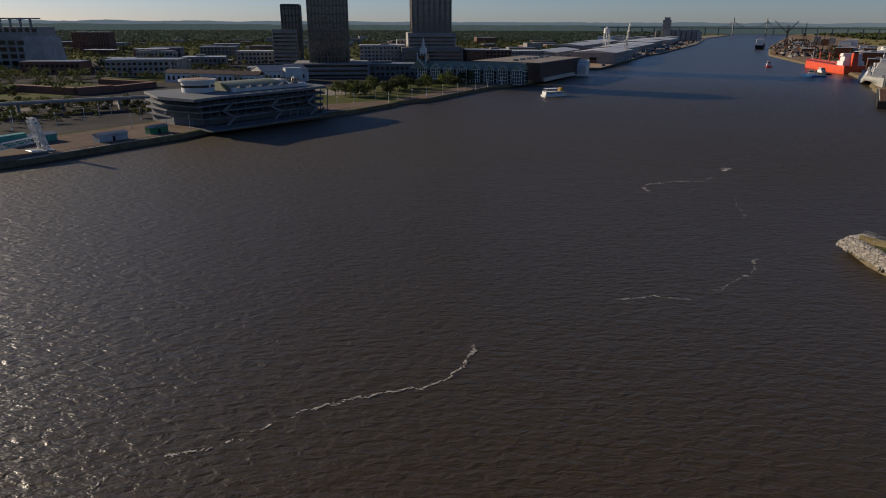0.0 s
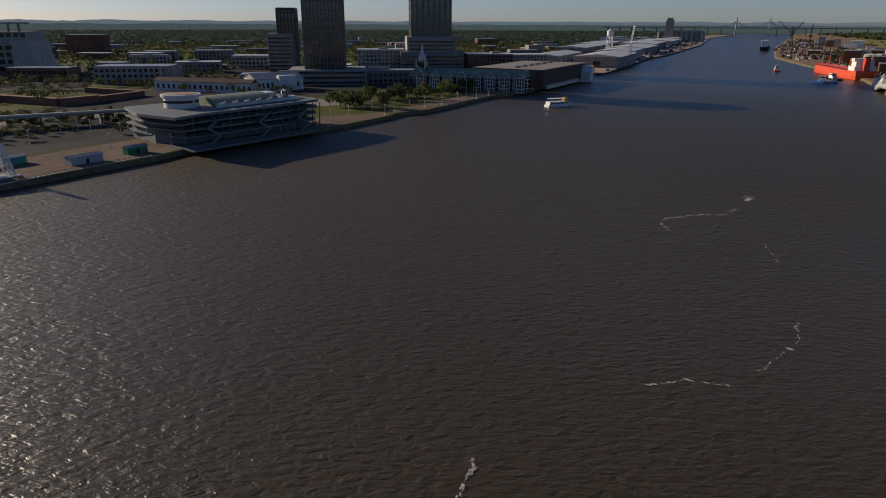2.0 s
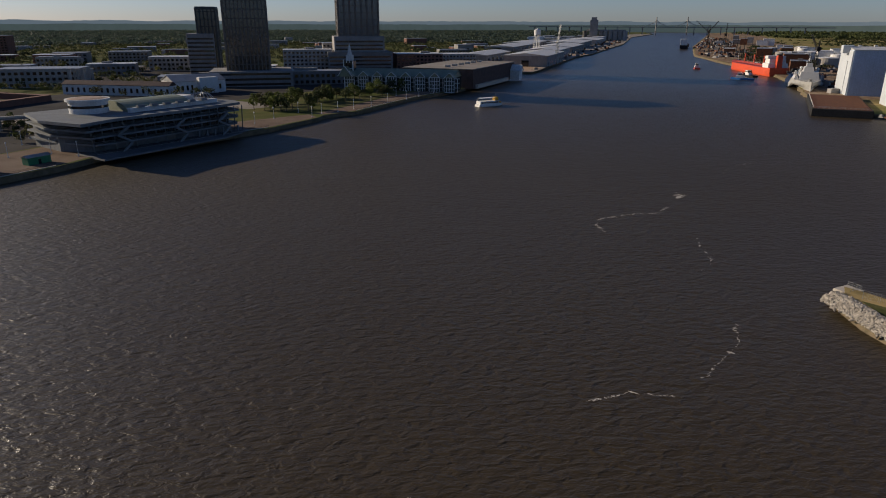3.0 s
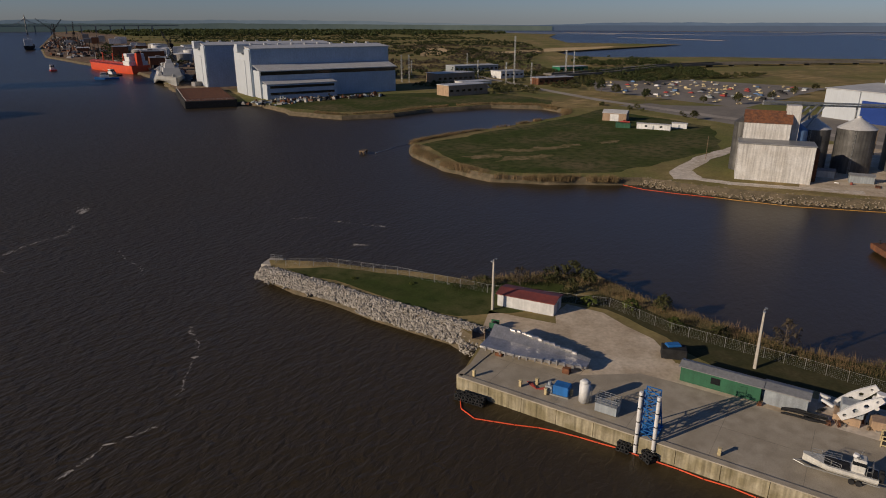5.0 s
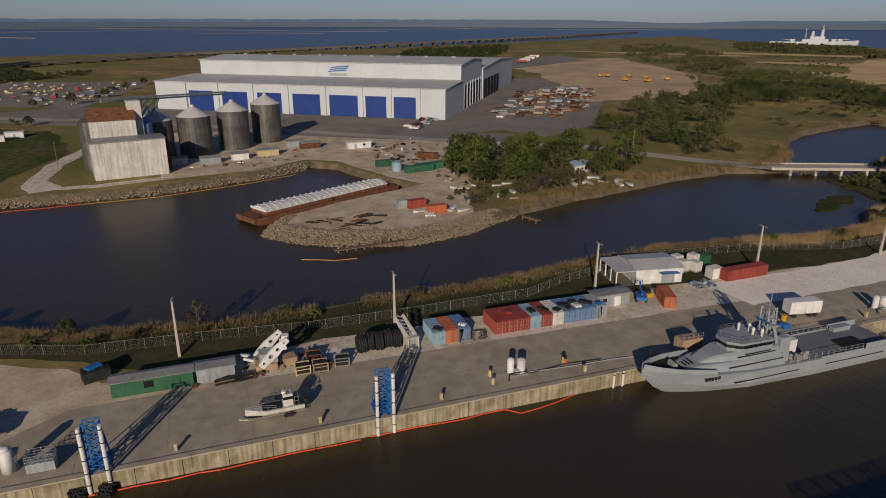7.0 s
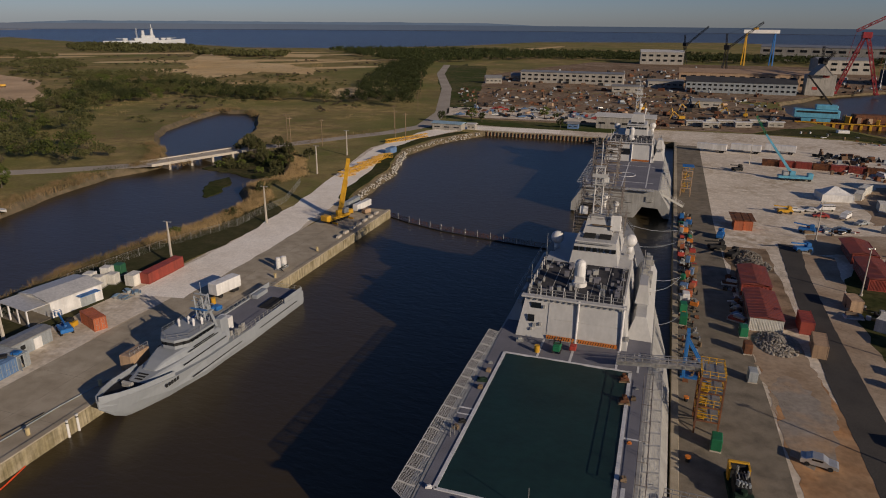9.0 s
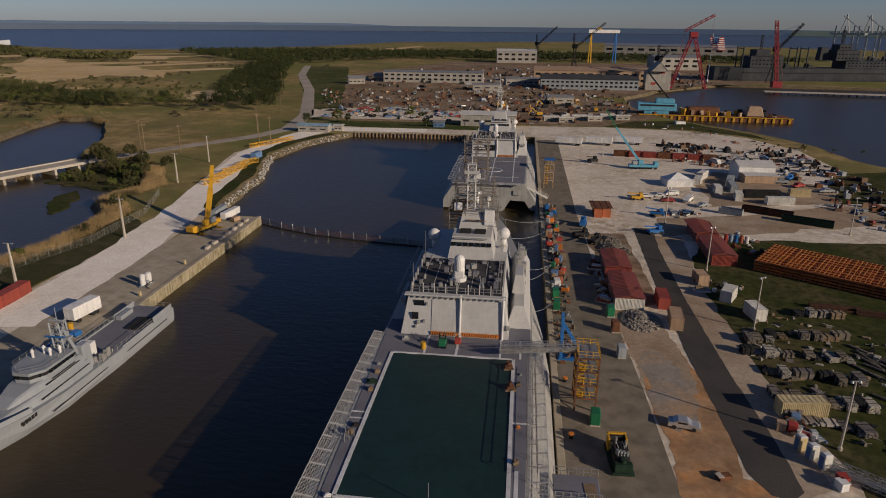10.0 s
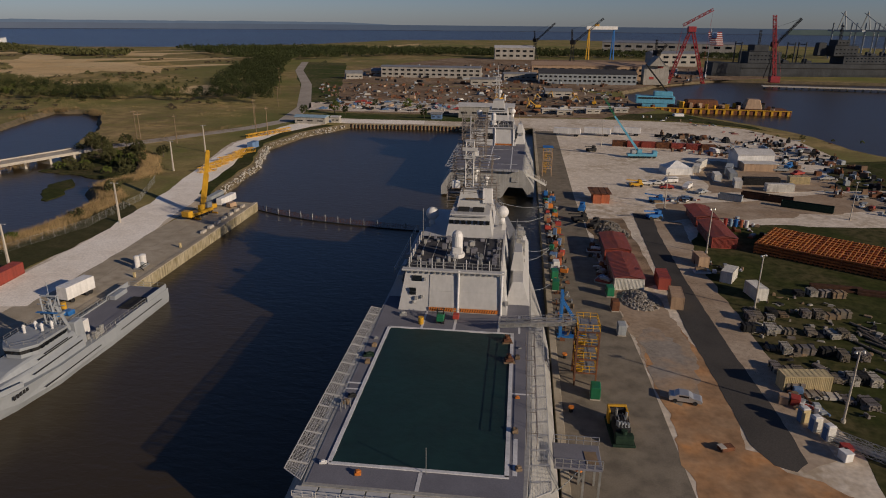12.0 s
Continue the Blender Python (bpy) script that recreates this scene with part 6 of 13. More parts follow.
def light_pole(x, y, h=11.4, z=G, lean=0.0):
    global LIGHT_POLE
    if LIGHT_POLE is None:
        LIGHT_POLE = thing("light_pole", "tall pale concrete yard light pole with twin lamps", "light pole", (x, y, z), lean, "yard light poles")
        part("pole", MB().box(0, 0, -0.3, 0.52, 0.52, 11.4, ch=0.06, top=0.58), M_CONCP, LIGHT_POLE)
        part("arm", MB().box(0, 0, 10.95, 1.7, 0.12, 0.12), M_STEEL, LIGHT_POLE)
        for sx in (-1, 1):
            part("lamp", MB().box(sx * 0.85, -0.1, 10.85, 0.55, 0.45, 0.22, ch=0.05), M_STEEL, LIGHT_POLE, "flat grey floodlight")
        return LIGHT_POLE
    return copy_thing(LIGHT_POLE, pose(x, y, z, 0, 0, lean))


WOOD_POLE = None


def wood_pole(x, y, h=14.0):
    global WOOD_POLE
    if WOOD_POLE is None:
        WOOD_POLE = thing("utility_pole", "tall wooden utility pole with crossarm", "utility pole", (x, y, G), 0, "utility poles")
        part("pole", MB().cyl(0, 0, -0.3, 0.2, 14.3, 8, 0.13), M_WOOD, WOOD_POLE)
        part("crossarm", MB().box(0, 0, 12.9, 2.6, 0.14, 0.18), M_WOOD, WOOD_POLE)
        for sx in (-1.1, 0, 1.1):
            part("insulator", MB().cyl(sx, 0, 13.08, 0.06, 0.22, 6), M_STEEL, WOOD_POLE)
        return WOOD_POLE
    c = copy_thing(WOOD_POLE, pose(x, y, G, 0, 0, rng.uniform(0, 90)))
    c.scale = (h / 14, h / 14, h / 14)
    return c


def fence(line, label, h=2.0, bay=3.0):
    f = thing("chain_link_fence", label, "fence")
    post = MB().cyl(0, 0, 0, 0.045, h + 0.1, 6).mesh("post", M_STEEL)
    wire = MB()
    for i in range(11):
        wire.bar((i * bay / 11, 0, 0.05), (i * bay / 11, 0, h), 0.007, 3)
    for i in range(7):
        wire.bar((0, 0, 0.1 + i * (h - 0.1) / 6), (bay, 0, 0.1 + i * (h - 0.1) / 6), 0.006 if i < 6 else 0.03, 3)
    panel = wire.mesh("mesh_panel", M_STEEL)
    pts = dense(line, bay, 0.0, 0, closed=False)
    for a, b_ in zip(pts, pts[1:]):
        p = part("post", post, None, f)
        p.matrix_basis = pose(a[0], a[1], G)
        d = Vector((b_[0] - a[0], b_[1] - a[1]))
        w = part("mesh_panel", panel, None, f)
        w.matrix_basis = pose(a[0], a[1], G, 0, 0, math.degrees(math.atan2(d.y, d.x))) @ Matrix.Diagonal((d.length / bay, 1, 1, 1))
    return f


def boom(name, line, material, label, r=0.11, z=0.05):
    b = thing(name, label, "boom")
    pts = dense(line, 3.0, 0.35, 4, closed=False)
    seg = MB().bar((0, 0, 0), (1, 0, 0), r, 8).mesh("float", material)
    for a, c in zip(pts, pts[1:]):
        d = Vector((c[0] - a[0], c[1] - a[1]))
        f = part("float", seg, None, b)
        f.matrix_basis = pose(a[0], a[1], z, 0, 0, math.degrees(math.atan2(d.y, d.x))) @ Matrix.Diagonal((d.length * 0.97, 1, 1, 1))
    return b


# -- trees: a few shapes, many copies --
def crown_mesh(name, h, w, base, material, seed, clumps, leaves, leaf, flat=1.0):
    q = random.Random(seed)
    vs, fs = [], []
    for c in range(clumps):
        u, v = q.uniform(0, 2 * math.pi), q.uniform(-0.75, 1)
        rad = (1 - v * v) ** 0.5 * q.uniform(0.55, 1.0)
        cx, cy = rad * math.cos(u) * w / 2, rad * math.sin(u) * w / 2
        cz = base + (h - base) * (0.5 + 0.5 * v * q.uniform(0.8, 1.0)) * flat
        cr = w * q.uniform(0.10, 0.20)
        for k in range(leaves):
            d = Vector((q.gauss(0, 1), q.gauss(0, 1), q.gauss(0, 0.8))).normalized() * cr * q.uniform(0.4, 1.0)
            p = Vector((cx, cy, cz)) + d
            n = (d.normalized() + Vector((q.uniform(-.7, .7), q.uniform(-.7, .7), q.uniform(-.2, .9)))).normalized()
            a = n.orthogonal().normalized() * leaf * q.uniform(0.6, 1.3)
            b_ = n.cross(a).normalized() * leaf * q.uniform(0.4, 1.0)
            i = len(vs)
            vs += [p - a, p + b_ * 0.6, p + a, p - b_]
            fs.append((i, i + 1, i + 2, i + 3))
    me = bpy.data.meshes.new(name)
    me.from_pydata([tuple(v) for v in vs], [], fs)
    me.materials.append(material)
    me.update()
    return me


def trunk_mesh(h, base, w, seed):
    q = random.Random(seed)
    mb = MB()
    x = y = 0.0
    z, r = -0.2, h * 0.022 + 0.08
    for i in range(4):
        nx, ny, nz, nr = x + q.uniform(-.2, .2), y + q.uniform(-.2, .2), z + h * 0.19, r * 0.78
        mb.bar((x, y, z), (nx, ny, nz), r, 7, nr)
        x, y, z, r = nx, ny, nz, nr
        if i:
            for k in range(3):
                a = q.uniform(0, 6.28)
                mb.bar((x, y, z), (x + math.cos(a) * w * 0.32, y + math.sin(a) * w * 0.32, z + h * q.uniform(0.08, 0.22)), r * 0.5, 5, r * 0.15)
    return mb.mesh("trunk", M_BARK)


TREE_KINDS = []
for i, (h, w, base, mi, cl, lv, lf, lab) in enumerate([
        (9, 7.5, 2.0, 0, 46, 20, 0.42, "leafy tree with fresh green spring leaves"), (11, 8, 2.5, 0, 52, 20, 0.45, "broad leafy tree with bright green crown"),
        (10, 7, 2.2, 1, 46, 20, 0.42, "dark green evergreen oak"), (8, 6.5, 1.5, 2, 40, 20, 0.40, "olive green scrub tree"),
        (12, 6, 3.5, 1, 44, 20, 0.42, "tall dark green pine"), (7, 5.5, 1.2, 3, 30, 14, 0.30, "nearly bare grey-brown tree"),
        (3.2, 4.2, 0.1, 2, 26, 16, 0.28, "low olive green bush"), (2.4, 3.2, 0.0, 0, 22, 16, 0.25, "low fresh green bush")]):
    TREE_KINDS.append((crown_mesh("crown", h, w, base, M_LEAF[mi], 100 + i, cl, lv, lf), trunk_mesh(h, base, w, 50 + i), lab, "bush" if h < 4 else "tree"))


def tree(x, y, kind, s=1.0, z=G, group="trees on the shore"):
    crown, trunk, lab, cat = TREE_KINDS[kind]
    t = thing(cat, lab, cat, (x, y, z - 0.02), rng.uniform(0, 360), group)
    t.scale = (s * rng.uniform(0.9, 1.1), s * rng.uniform(0.9, 1.1), s * rng.uniform(0.85, 1.15))
    if cat == "tree":
        part("trunk", trunk, None, t)
    part("crown", crown, None, t)
    return t


def clutter(name, poly, n, seed, mats, smin, smax, hmin, hmax, label, turn=None):
    """Loose goods past counting: boxes and bars of many sizes, one mesh for each colour."""
    w = random.Random(seed)
    spots = scatter(poly, n, seed)
    for k, m in enumerate(mats):
        mb = MB()
        for x, y in spots[k::len(mats)]:
            a, b_, h = w.uniform(smin, smax), w.uniform(smin, smax) * 0.6, w.uniform(hmin, hmax)
            r = w.uniform(0, 180) if turn is None else turn + w.uniform(-5, 5)
            mb.box(x, y, G, a, b_, h, r, 0, w.uniform(0.7, 1.0))
            if w.random() < 0.5:
                mb.box(x + w.uniform(-a, a) / 2, y + w.uniform(-a, a) / 2, G + (0 if w.random() < 0.5 else h * 0.9), a * 0.5, b_ * 0.5, h * 0.7, r + w.uniform(-20, 20))
            if w.random() < 0.3:
                mb.bar((x - a, y, G + 0.2), (x + a, y + w.uniform(-a, a), G + h * w.uniform(0.1, 1.2)), 0.06 * max(1, smin), square=True)
        tagged(new(name, mb.mesh(name, m)), label, "clutter", kind="stuff")


def inside(p, poly):
    x, y = p
    c = False
    for i in range(len(poly)):
        (x1, y1), (x2, y2) = poly[i], poly[i - 1]
        if (y1 > y) != (y2 > y) and x < (x2 - x1) * (y - y1) / (y2 - y1) + x1:
            c = not c
    return c


def scatter(poly, n, seed):
    q = random.Random(seed)
    xs, ys = [p[0] for p in poly], [p[1] for p in poly]
    out = []
    while len(out) < n:
        p = (q.uniform(min(xs), max(xs)), q.uniform(min(ys), max(ys)))
        if inside(p, poly):
            out.append(p)
    return out


GOLD = [[(445, -520), (475, -532), (639, -731), (795, -970), (827, -1062), (640, -830), (550, -779), (502, -770), (419, -692), (380, -621), (459, -639)], [(284, -496), (254, -525), (225, -464), (243, -430), (274, -435)], [(676, -1030), (590, -1030), (555, -940), (629, -940)]]


def patchy(poly, n, seed, size, least=0.0):
    """Scattered spots that gather in thickets of the given size."""
    return [p for p in scatter(poly, n, seed) if noise.noise(Vector((p[0] / size, p[1] / size, seed * 1.3))) > least and not any(inside(p, g) for g in GOLD)]


def woods(name, spots, material, label, seed, h=8.0, w=7.0, leaf=1.1, per=26, z=G):
    """Woods far off: many small crowns of loose leaf tufts in one mesh."""
    q = np.random.default_rng(seed)
    p = np.array(spots, float)
    n = len(p)
    hs = h * q.uniform(0.7, 1.35, n)
    ws = w * q.uniform(0.7, 1.3, n)
    lobes = 7
    lc = q.normal(size=(n, lobes, 3))
    lc /= np.linalg.norm(lc, axis=2, keepdims=True)
    lc[..., 2] = np.abs(lc[..., 2]) * 0.9 - 0.35
    lc *= q.uniform(0.35, 0.68, (n, lobes, 1))
    which = q.integers(0, lobes, (n, per))
    o = q.normal(size=(n, per, 3))
    o /= np.linalg.norm(o, axis=2, keepdims=True)
    d = np.take_along_axis(lc, which[..., None].repeat(3, 2), 1) + o * q.uniform(0.28, 0.46, (n, per, 1))
    c = np.empty((n, per, 3))
    c[..., 0] = p[:, None, 0] + d[..., 0] * ws[:, None] / 2
    c[..., 1] = p[:, None, 1] + d[..., 1] * ws[:, None] / 2
    c[..., 2] = z + hs[:, None] * (0.50 + 0.45 * d[..., 2])
    side = q.normal(size=(n, per, 3)) * 0.55 + o
    a = np.cross(side, q.normal(size=(n, per, 3)))
    a /= np.linalg.norm(a, axis=2, keepdims=True) + 1e-6
    b_ = np.cross(side, a)
    b_ /= np.linalg.norm(b_, axis=2, keepdims=True) + 1e-6
    a *= leaf * q.uniform(0.6, 1.4, (n, per, 1))
    b_ *= leaf * q.uniform(0.7, 1.5, (n, per, 1))
    v = np.stack([c - a, c + b_, c + a - b_ * 0.5], 2).reshape(-1, 3)
    me = bpy.data.meshes.new(name)
    k = n * per
    me.vertices.add(3 * k)
    me.vertices.foreach_set("co", v.ravel())
    me.loops.add(3 * k)
    me.loops.foreach_set("vertex_index", np.arange(3 * k, dtype=np.int32))
    me.polygons.add(k)
    me.polygons.foreach_set("loop_start", np.arange(0, 3 * k, 3, dtype=np.int32))
    me.materials.append(material)
    me.update(calc_edges=True)
    me.validate()
    return tagged(new(name, me), label, "woods", kind="stuff")


def reeds(name, spots, label, seed, h=1.8, material=None, blades=20, spread=1.2):
    q = np.random.default_rng(seed)
    keep = [s for s in spots if noise.noise(Vector((s[0] / 14, s[1] / 14, seed))) > -0.22]
    p = np.repeat(np.array(keep, float), blades, 0)
    n = len(p)
    base = p + q.normal(size=(n, 2)) * spread * 0.5
    top = base + q.normal(size=(n, 2)) * 0.35
    hh = h * q.uniform(0.5, 1.2, n)
    a = q.uniform(0, np.pi, n)
    wd = np.stack([np.cos(a), np.sin(a)], 1) * 0.055
    v = np.zeros((n, 3, 3))
    v[:, 0, :2], v[:, 1, :2], v[:, 2, :2] = base - wd, base + wd, top
    v[:, :2, 2], v[:, 2, 2] = G - 1.2, G + hh
    me = bpy.data.meshes.new(name)
    me.from_pydata(v.reshape(-1, 3).tolist(), [], np.arange(3 * n).reshape(-1, 3).tolist())
    me.materials.append(material or M_REED)
    me.update()
    return tagged(new(name, me), label, "reeds", kind="stuff")


def rock_mesh(seed, material):
    q = random.Random(seed)
    bm = bmesh.new()
    bmesh.ops.create_icosphere(bm, subdivisions=1, radius=0.5)
    for v in bm.verts:
        v.co = Vector((v.co.x * q.uniform(0.8, 1.3), v.co.y * q.uniform(0.7, 1.1), v.co.z * q.uniform(0.4, 0.65)))
    me = bpy.data.meshes.new("stone")
    bm.to_mesh(me)
    bm.free()
    me.materials.append(material)
    return me


def stones(name, spots, seed, smin, smax, material, label):
    """Loose stones past counting, as one mesh; spots are (x, y, z)."""
    q = random.Random(seed)
    base = [rock_mesh(seed + k, material) for k in range(4)]
    vs, fs = [], []
    for x, y, z in spots:
        me = q.choice(base)
        m = pose(x, y, z, q.uniform(-40, 40), q.uniform(-40, 40), q.uniform(0, 360)) @ Matrix.Scale(q.uniform(smin, smax), 4)
        k = len(vs)
        vs += [tuple(m @ v.co) for v in me.vertices]
        fs += [tuple(k + i for i in p.vertices) for p in me.polygons]
    me = bpy.data.meshes.new(name)
    me.from_pydata(vs, [], fs)
    me.materials.append(material)
    me.update()
    return tagged(new(name, me), label, "stones", kind="stuff")


def gable_shed(name, at, rot, sx, sy, h, roof_h, wall, roof, label, category="shed", doors=(), windows=(), group="", thick=0.2):
    """A shed whose ridge runs along its own x. doors: (side, offset, width, height, material)."""
    s = thing(name, label, category, at, rot, group)
    part("wall", MB().box(0, 0, 0, sx, sy, h), wall, s)
    part("roof", MB().gable(0, 0, h, sx, sy, roof_h, 0, thick, 0.3), roof, s)
    for side, off, w, dh, mat in doors:
        mb = MB()
        if side in "ns":
            mb.box(off, (sy / 2 + 0.04) * (1 if side == "n" else -1), 0, w, 0.12, dh, ch=0.02)
        else:
            mb.box((sx / 2 + 0.04) * (1 if side == "e" else -1), off, 0, 0.12, w, dh, ch=0.02)
        part("door", mb, mat, s)
    for side, off, z, w, wh in windows:
        mb = MB()
        if side in "ns":
            mb.box(off, (sy / 2 + 0.03) * (1 if side == "n" else -1), z, w, 0.1, wh)
        else:
            mb.box((sx / 2 + 0.03) * (1 if side == "e" else -1), off, z, 0.1, w, wh)
        part("window", mb, M_GLASS, s)
    return s


CAR_CACHE = {}


def car(x, y, rot, material, label, kind="car", z=None, group="parked vehicles"):
    z = G + 0.02 if z is None else z
    c = thing("pickup_truck" if kind == "pickup" else ("van" if kind == "van" else "car"), label, kind if kind != "pickup" else "pickup truck", (x, y, z), rot, group)
    key = (kind, material.name)
    if key not in CAR_CACHE:
        prof = {"car": [(-2.3, 0.35), (2.3, 0.35), (2.35, 0.7), (2.1, 0.85), (1.1, 0.98), (0.4, 1.42), (-0.9, 1.45), (-1.6, 1.05), (-2.25, 0.98)],
                "pickup": [(-2.8, 0.5), (2.7, 0.5), (2.75, 0.95), (1.6, 1.12), (0.9, 1.75), (-0.7, 1.78), (-0.9, 1.15), (-2.75, 1.15)],
                "van": [(-2.6, 0.45), (2.6, 0.45), (2.65, 1.0), (2.2, 1.2), (1.5, 2.0), (-2.55, 2.05)]}[kind]
        body = MB().loft([[(px, y0, pz if y0 in (-0.9, 0.9) or pz < 1.1 else pz) for px, pz in prof] for y0 in (0.9, 0.78, -0.78, -0.9)])
        top = max(p[1] for p in prof)
        roofx = [p[0] for p in prof if p[1] > top - 0.1]
        gl = MB().box((min(roofx) + max(roofx)) / 2, 0, top - 0.48, max(roofx) - min(roofx) + 0.1, 1.84, 0.34, ch=0.05)
        wheels = MB().bar((0, -0.11, 0), (0, 0.11, 0), 0.33, 12)
        CAR_CACHE[key] = (body.mesh("body", material), gl.mesh("window", M_GLASS), wheels.mesh("wheel", M_BLACK), 1.4 if kind == "car" else 1.7)
    b, g, w, wx = CAR_CACHE[key]
    part("body", b, None, c)
    part("window", g, None, c)
    if math.hypot(x, y) > 230:
        if (kind, "wheels") not in CAR_CACHE:
            m4 = MB()
            for sx in (-1, 1):
                m4.bar((sx * wx, -0.9, 0.33), (sx * wx, 0.9, 0.33), 0.33, 10)
            CAR_CACHE[(kind, "wheels")] = m4.mesh("wheels", M_BLACK)
        if math.hypot(x, y) < 300:
            part("wheels", CAR_CACHE[(kind, "wheels")], None, c)
        return c
    for sx in (-1, 1):
        for sy in (-1, 1):
            o = part("wheel", w, None, c)
            o.matrix_basis = pose(sx * wx, sy * 0.82, 0.33)
    return c

# ---- the east quay and the jetty ----
def quay_wall(name, x, y0, y1, face, label, along="y", step=6.0):
    """Concrete facing in separate panels with open joints; face: side of the water (-1 or 1)."""
    q = tagged(new(name), label, "quay wall", kind="structure")
    n = max(1, round(abs(y1 - y0) / step))
    L = abs(y1 - y0) / n
    me = MB().box(0, 0, -1.0, 0.5, L - 0.06, 3.5, ch=0.05).mesh("panel", M_WALL)
    for i in range(n):
        c = min(y0, y1) + (i + 0.5) * L
        p = part("panel", me, None, q)
        p.matrix_basis = pose(x + face * 0.25, c, 0.0 + rng.uniform(-0.01, 0.01)) if along == "y" else pose(c, x + face * 0.25, rng.uniform(-0.01, 0.01), 0, 0, 90)
    cap = MB().box(x + face * -0.1, (y0 + y1) / 2, G - 0.02, 1.1, abs(y1 - y0), 0.2, ch=0.04) if along == "y" else MB().box((y0 + y1) / 2, x + face * -0.1, G - 0.02, abs(y1 - y0), 1.1, 0.2, ch=0.04)
    part("coping", cap, M_CONC, q)
    return q


quay_wall("quay_wall_east", 86.3, 91.2, -142.8, -1, "stained concrete quay wall with vertical joints")
quay_wall("quay_wall_north", 91.2, 86.3, 97.5, 1, "short stained concrete return wall", "x")
quay_wall("quay_wall_west", 0.0, -308, -14.5, 1, "stained concrete quay wall beside the ships")
eq = quay_wall("quay_wall_end", -308.5, 33, 99, 1, "old concrete wall at the head of the dock", "x")
for i in range(33):
    part("pile", MB().cyl(34 + i * 2, -307.6, -1, 0.25, 3.4 + rng.uniform(-0.2, 0.3), 7), M_RUST, eq)

# joints of the apron slabs
jn = MB()
for i in range(20):
    y = 86 - i * 11.6
    jn.box(94.5, y, G + 0.016, 15.5, 0.05, 0.006)
jn.box(95.2, -25, G + 0.016, 0.05, 230, 0.006)
tagged(new("apron_joints", jn.mesh("apron_joints", M_CONCD)), "thin dark joints between the apron slabs", "joints", kind="structure")

for x, y in ((112.8, 99.7), (116.6, 50.2), (116, 10.8), (118.5, -35.8), (116.7, -79.2), (114.9, -117.6), (133, -181), (139, -219)):
    light_pole(x, y)

for x, y in ((87.6, 89), (89, 81), (89, 76.5), (91, 73), (88, 50), (88, 30), (88, 11), (89.5, 1.5), (92, 1), (91.6, -5), (92, -13), (88.2, -15), (89, -29), (88.3, -80), (88.3, -100), (91, 79)):
    b = thing("mooring_bollard", "small yellow-capped steel bollard on the quay", "bollard", (x, y, G + 0.05), 0, "quay bollards")
    part("post", MB().box(0, 0, 0, 0.45, 0.45, 1.0, ch=0.05), M_CONTYEL, b)
    part("head", MB().box(0, 0, 1.0, 0.55, 0.55, 0.16, ch=0.05), M_CONTYEL, b)

gable_shed("shed", (118.6, 94.2, G), 97, 12.2, 5.2, 2.6, 0.55, M_WHITE, M_ROOFR, "long white metal shed with a red roof", doors=(("w", 0, 1.2, 2.1, M_CONTGREY),))
gable_shed("office_container", (106.7, 53.8, G + 0.02), 90, 12.2, 2.6, 2.6, 0.5, M_CONTGREEN, M_ROOFG, "dark green office container with a grey pitched roof", "office container", (("n", -3.6, 1.0, 2.0, M_CONTGREEN),), (("n", 0.6, 1.0, 1.4, 1.1),), "", 0.12)
gable_shed("storage_box", (107.0, 44.2, G + 0.02), 90, 6.0, 2.8, 2.5, 0.45, M_CONTGREY, M_ROOFG, "grey steel storage box with a pitched roof", "storage box")
sk = thing("skip", "black steel skip full of scrap beside the fence", "skip", (113, 63, G), 20)
part("bin", MB().box(0, 0, 0.1, 2.6, 4.2, 1.9, ch=0.08), M_BLACK, sk)
part("load", MB().box(0.2, 0.2, 2.0, 1.6, 2.6, 0.5, 20, 0.2), M_BLUE, sk)


def fender_tower(y):
    t = thing("gangway_tower", "blue lattice tower with two white fender columns on the quay edge", "gangway tower", (86.2, y, 0), 0, "blue gangway towers")
    for dy in (-1.25, 1.25):
        c = part("fender_column", MB().cyl(-0.55, dy, -0.8, 0.27, 10.9, 12), M_WHITE, t, "white tubular fender column")
        for z in (1.4, 3.2, 5.2, 7.4, 9.4):
            part("band", MB().cyl(-0.55, dy, z, 0.29, 0.16, 12), M_BLACK, c)
    lat = MB()
    for dy in (-1.0, 1.0):
        for dx in (0.1, 1.3):
            lat.box(dx, dy, G, 0.16, 0.16, 7.7)
    for i in range(6):
        z = G + i * 1.28
        for dx in (0.1, 1.3):
            lat.bar((dx, -1, z), (dx, 1, z + 1.28), 0.07, square=True).bar((dx, 1, z), (dx, -1, z + 1.28), 0.07, square=True).box(dx, 0, z + 1.2, 0.12, 2.0, 0.12)
        for dy in (-1, 1):
            lat.bar((0.1, dy, z), (1.3, dy, z + 1.28), 0.06, square=True)
    part("lattice", lat, M_BLUE, t, "blue cross-braced lattice")
    br = MB()
    for dy in (-1, 1):
        br.bar((1.3, dy, G + 6.5), (4.2, dy, G + 0.03), 0.11, square=True).bar((1.3, dy, G + 3), (3, dy, G + 2.8), 0.08, square=True)
    br.box(2.7, 0, G + 0.02, 3.2, 2.4, 0.25)
    part("back_brace", br, M_BLUE, t)
    part("tarp", MB().box(2.0, -0.9, G + 2.0, 1.6, 0.1, 2.6, 0, 0.03), M_BLUE, t)


fender_tower(59.5)
fender_tower(20.6)


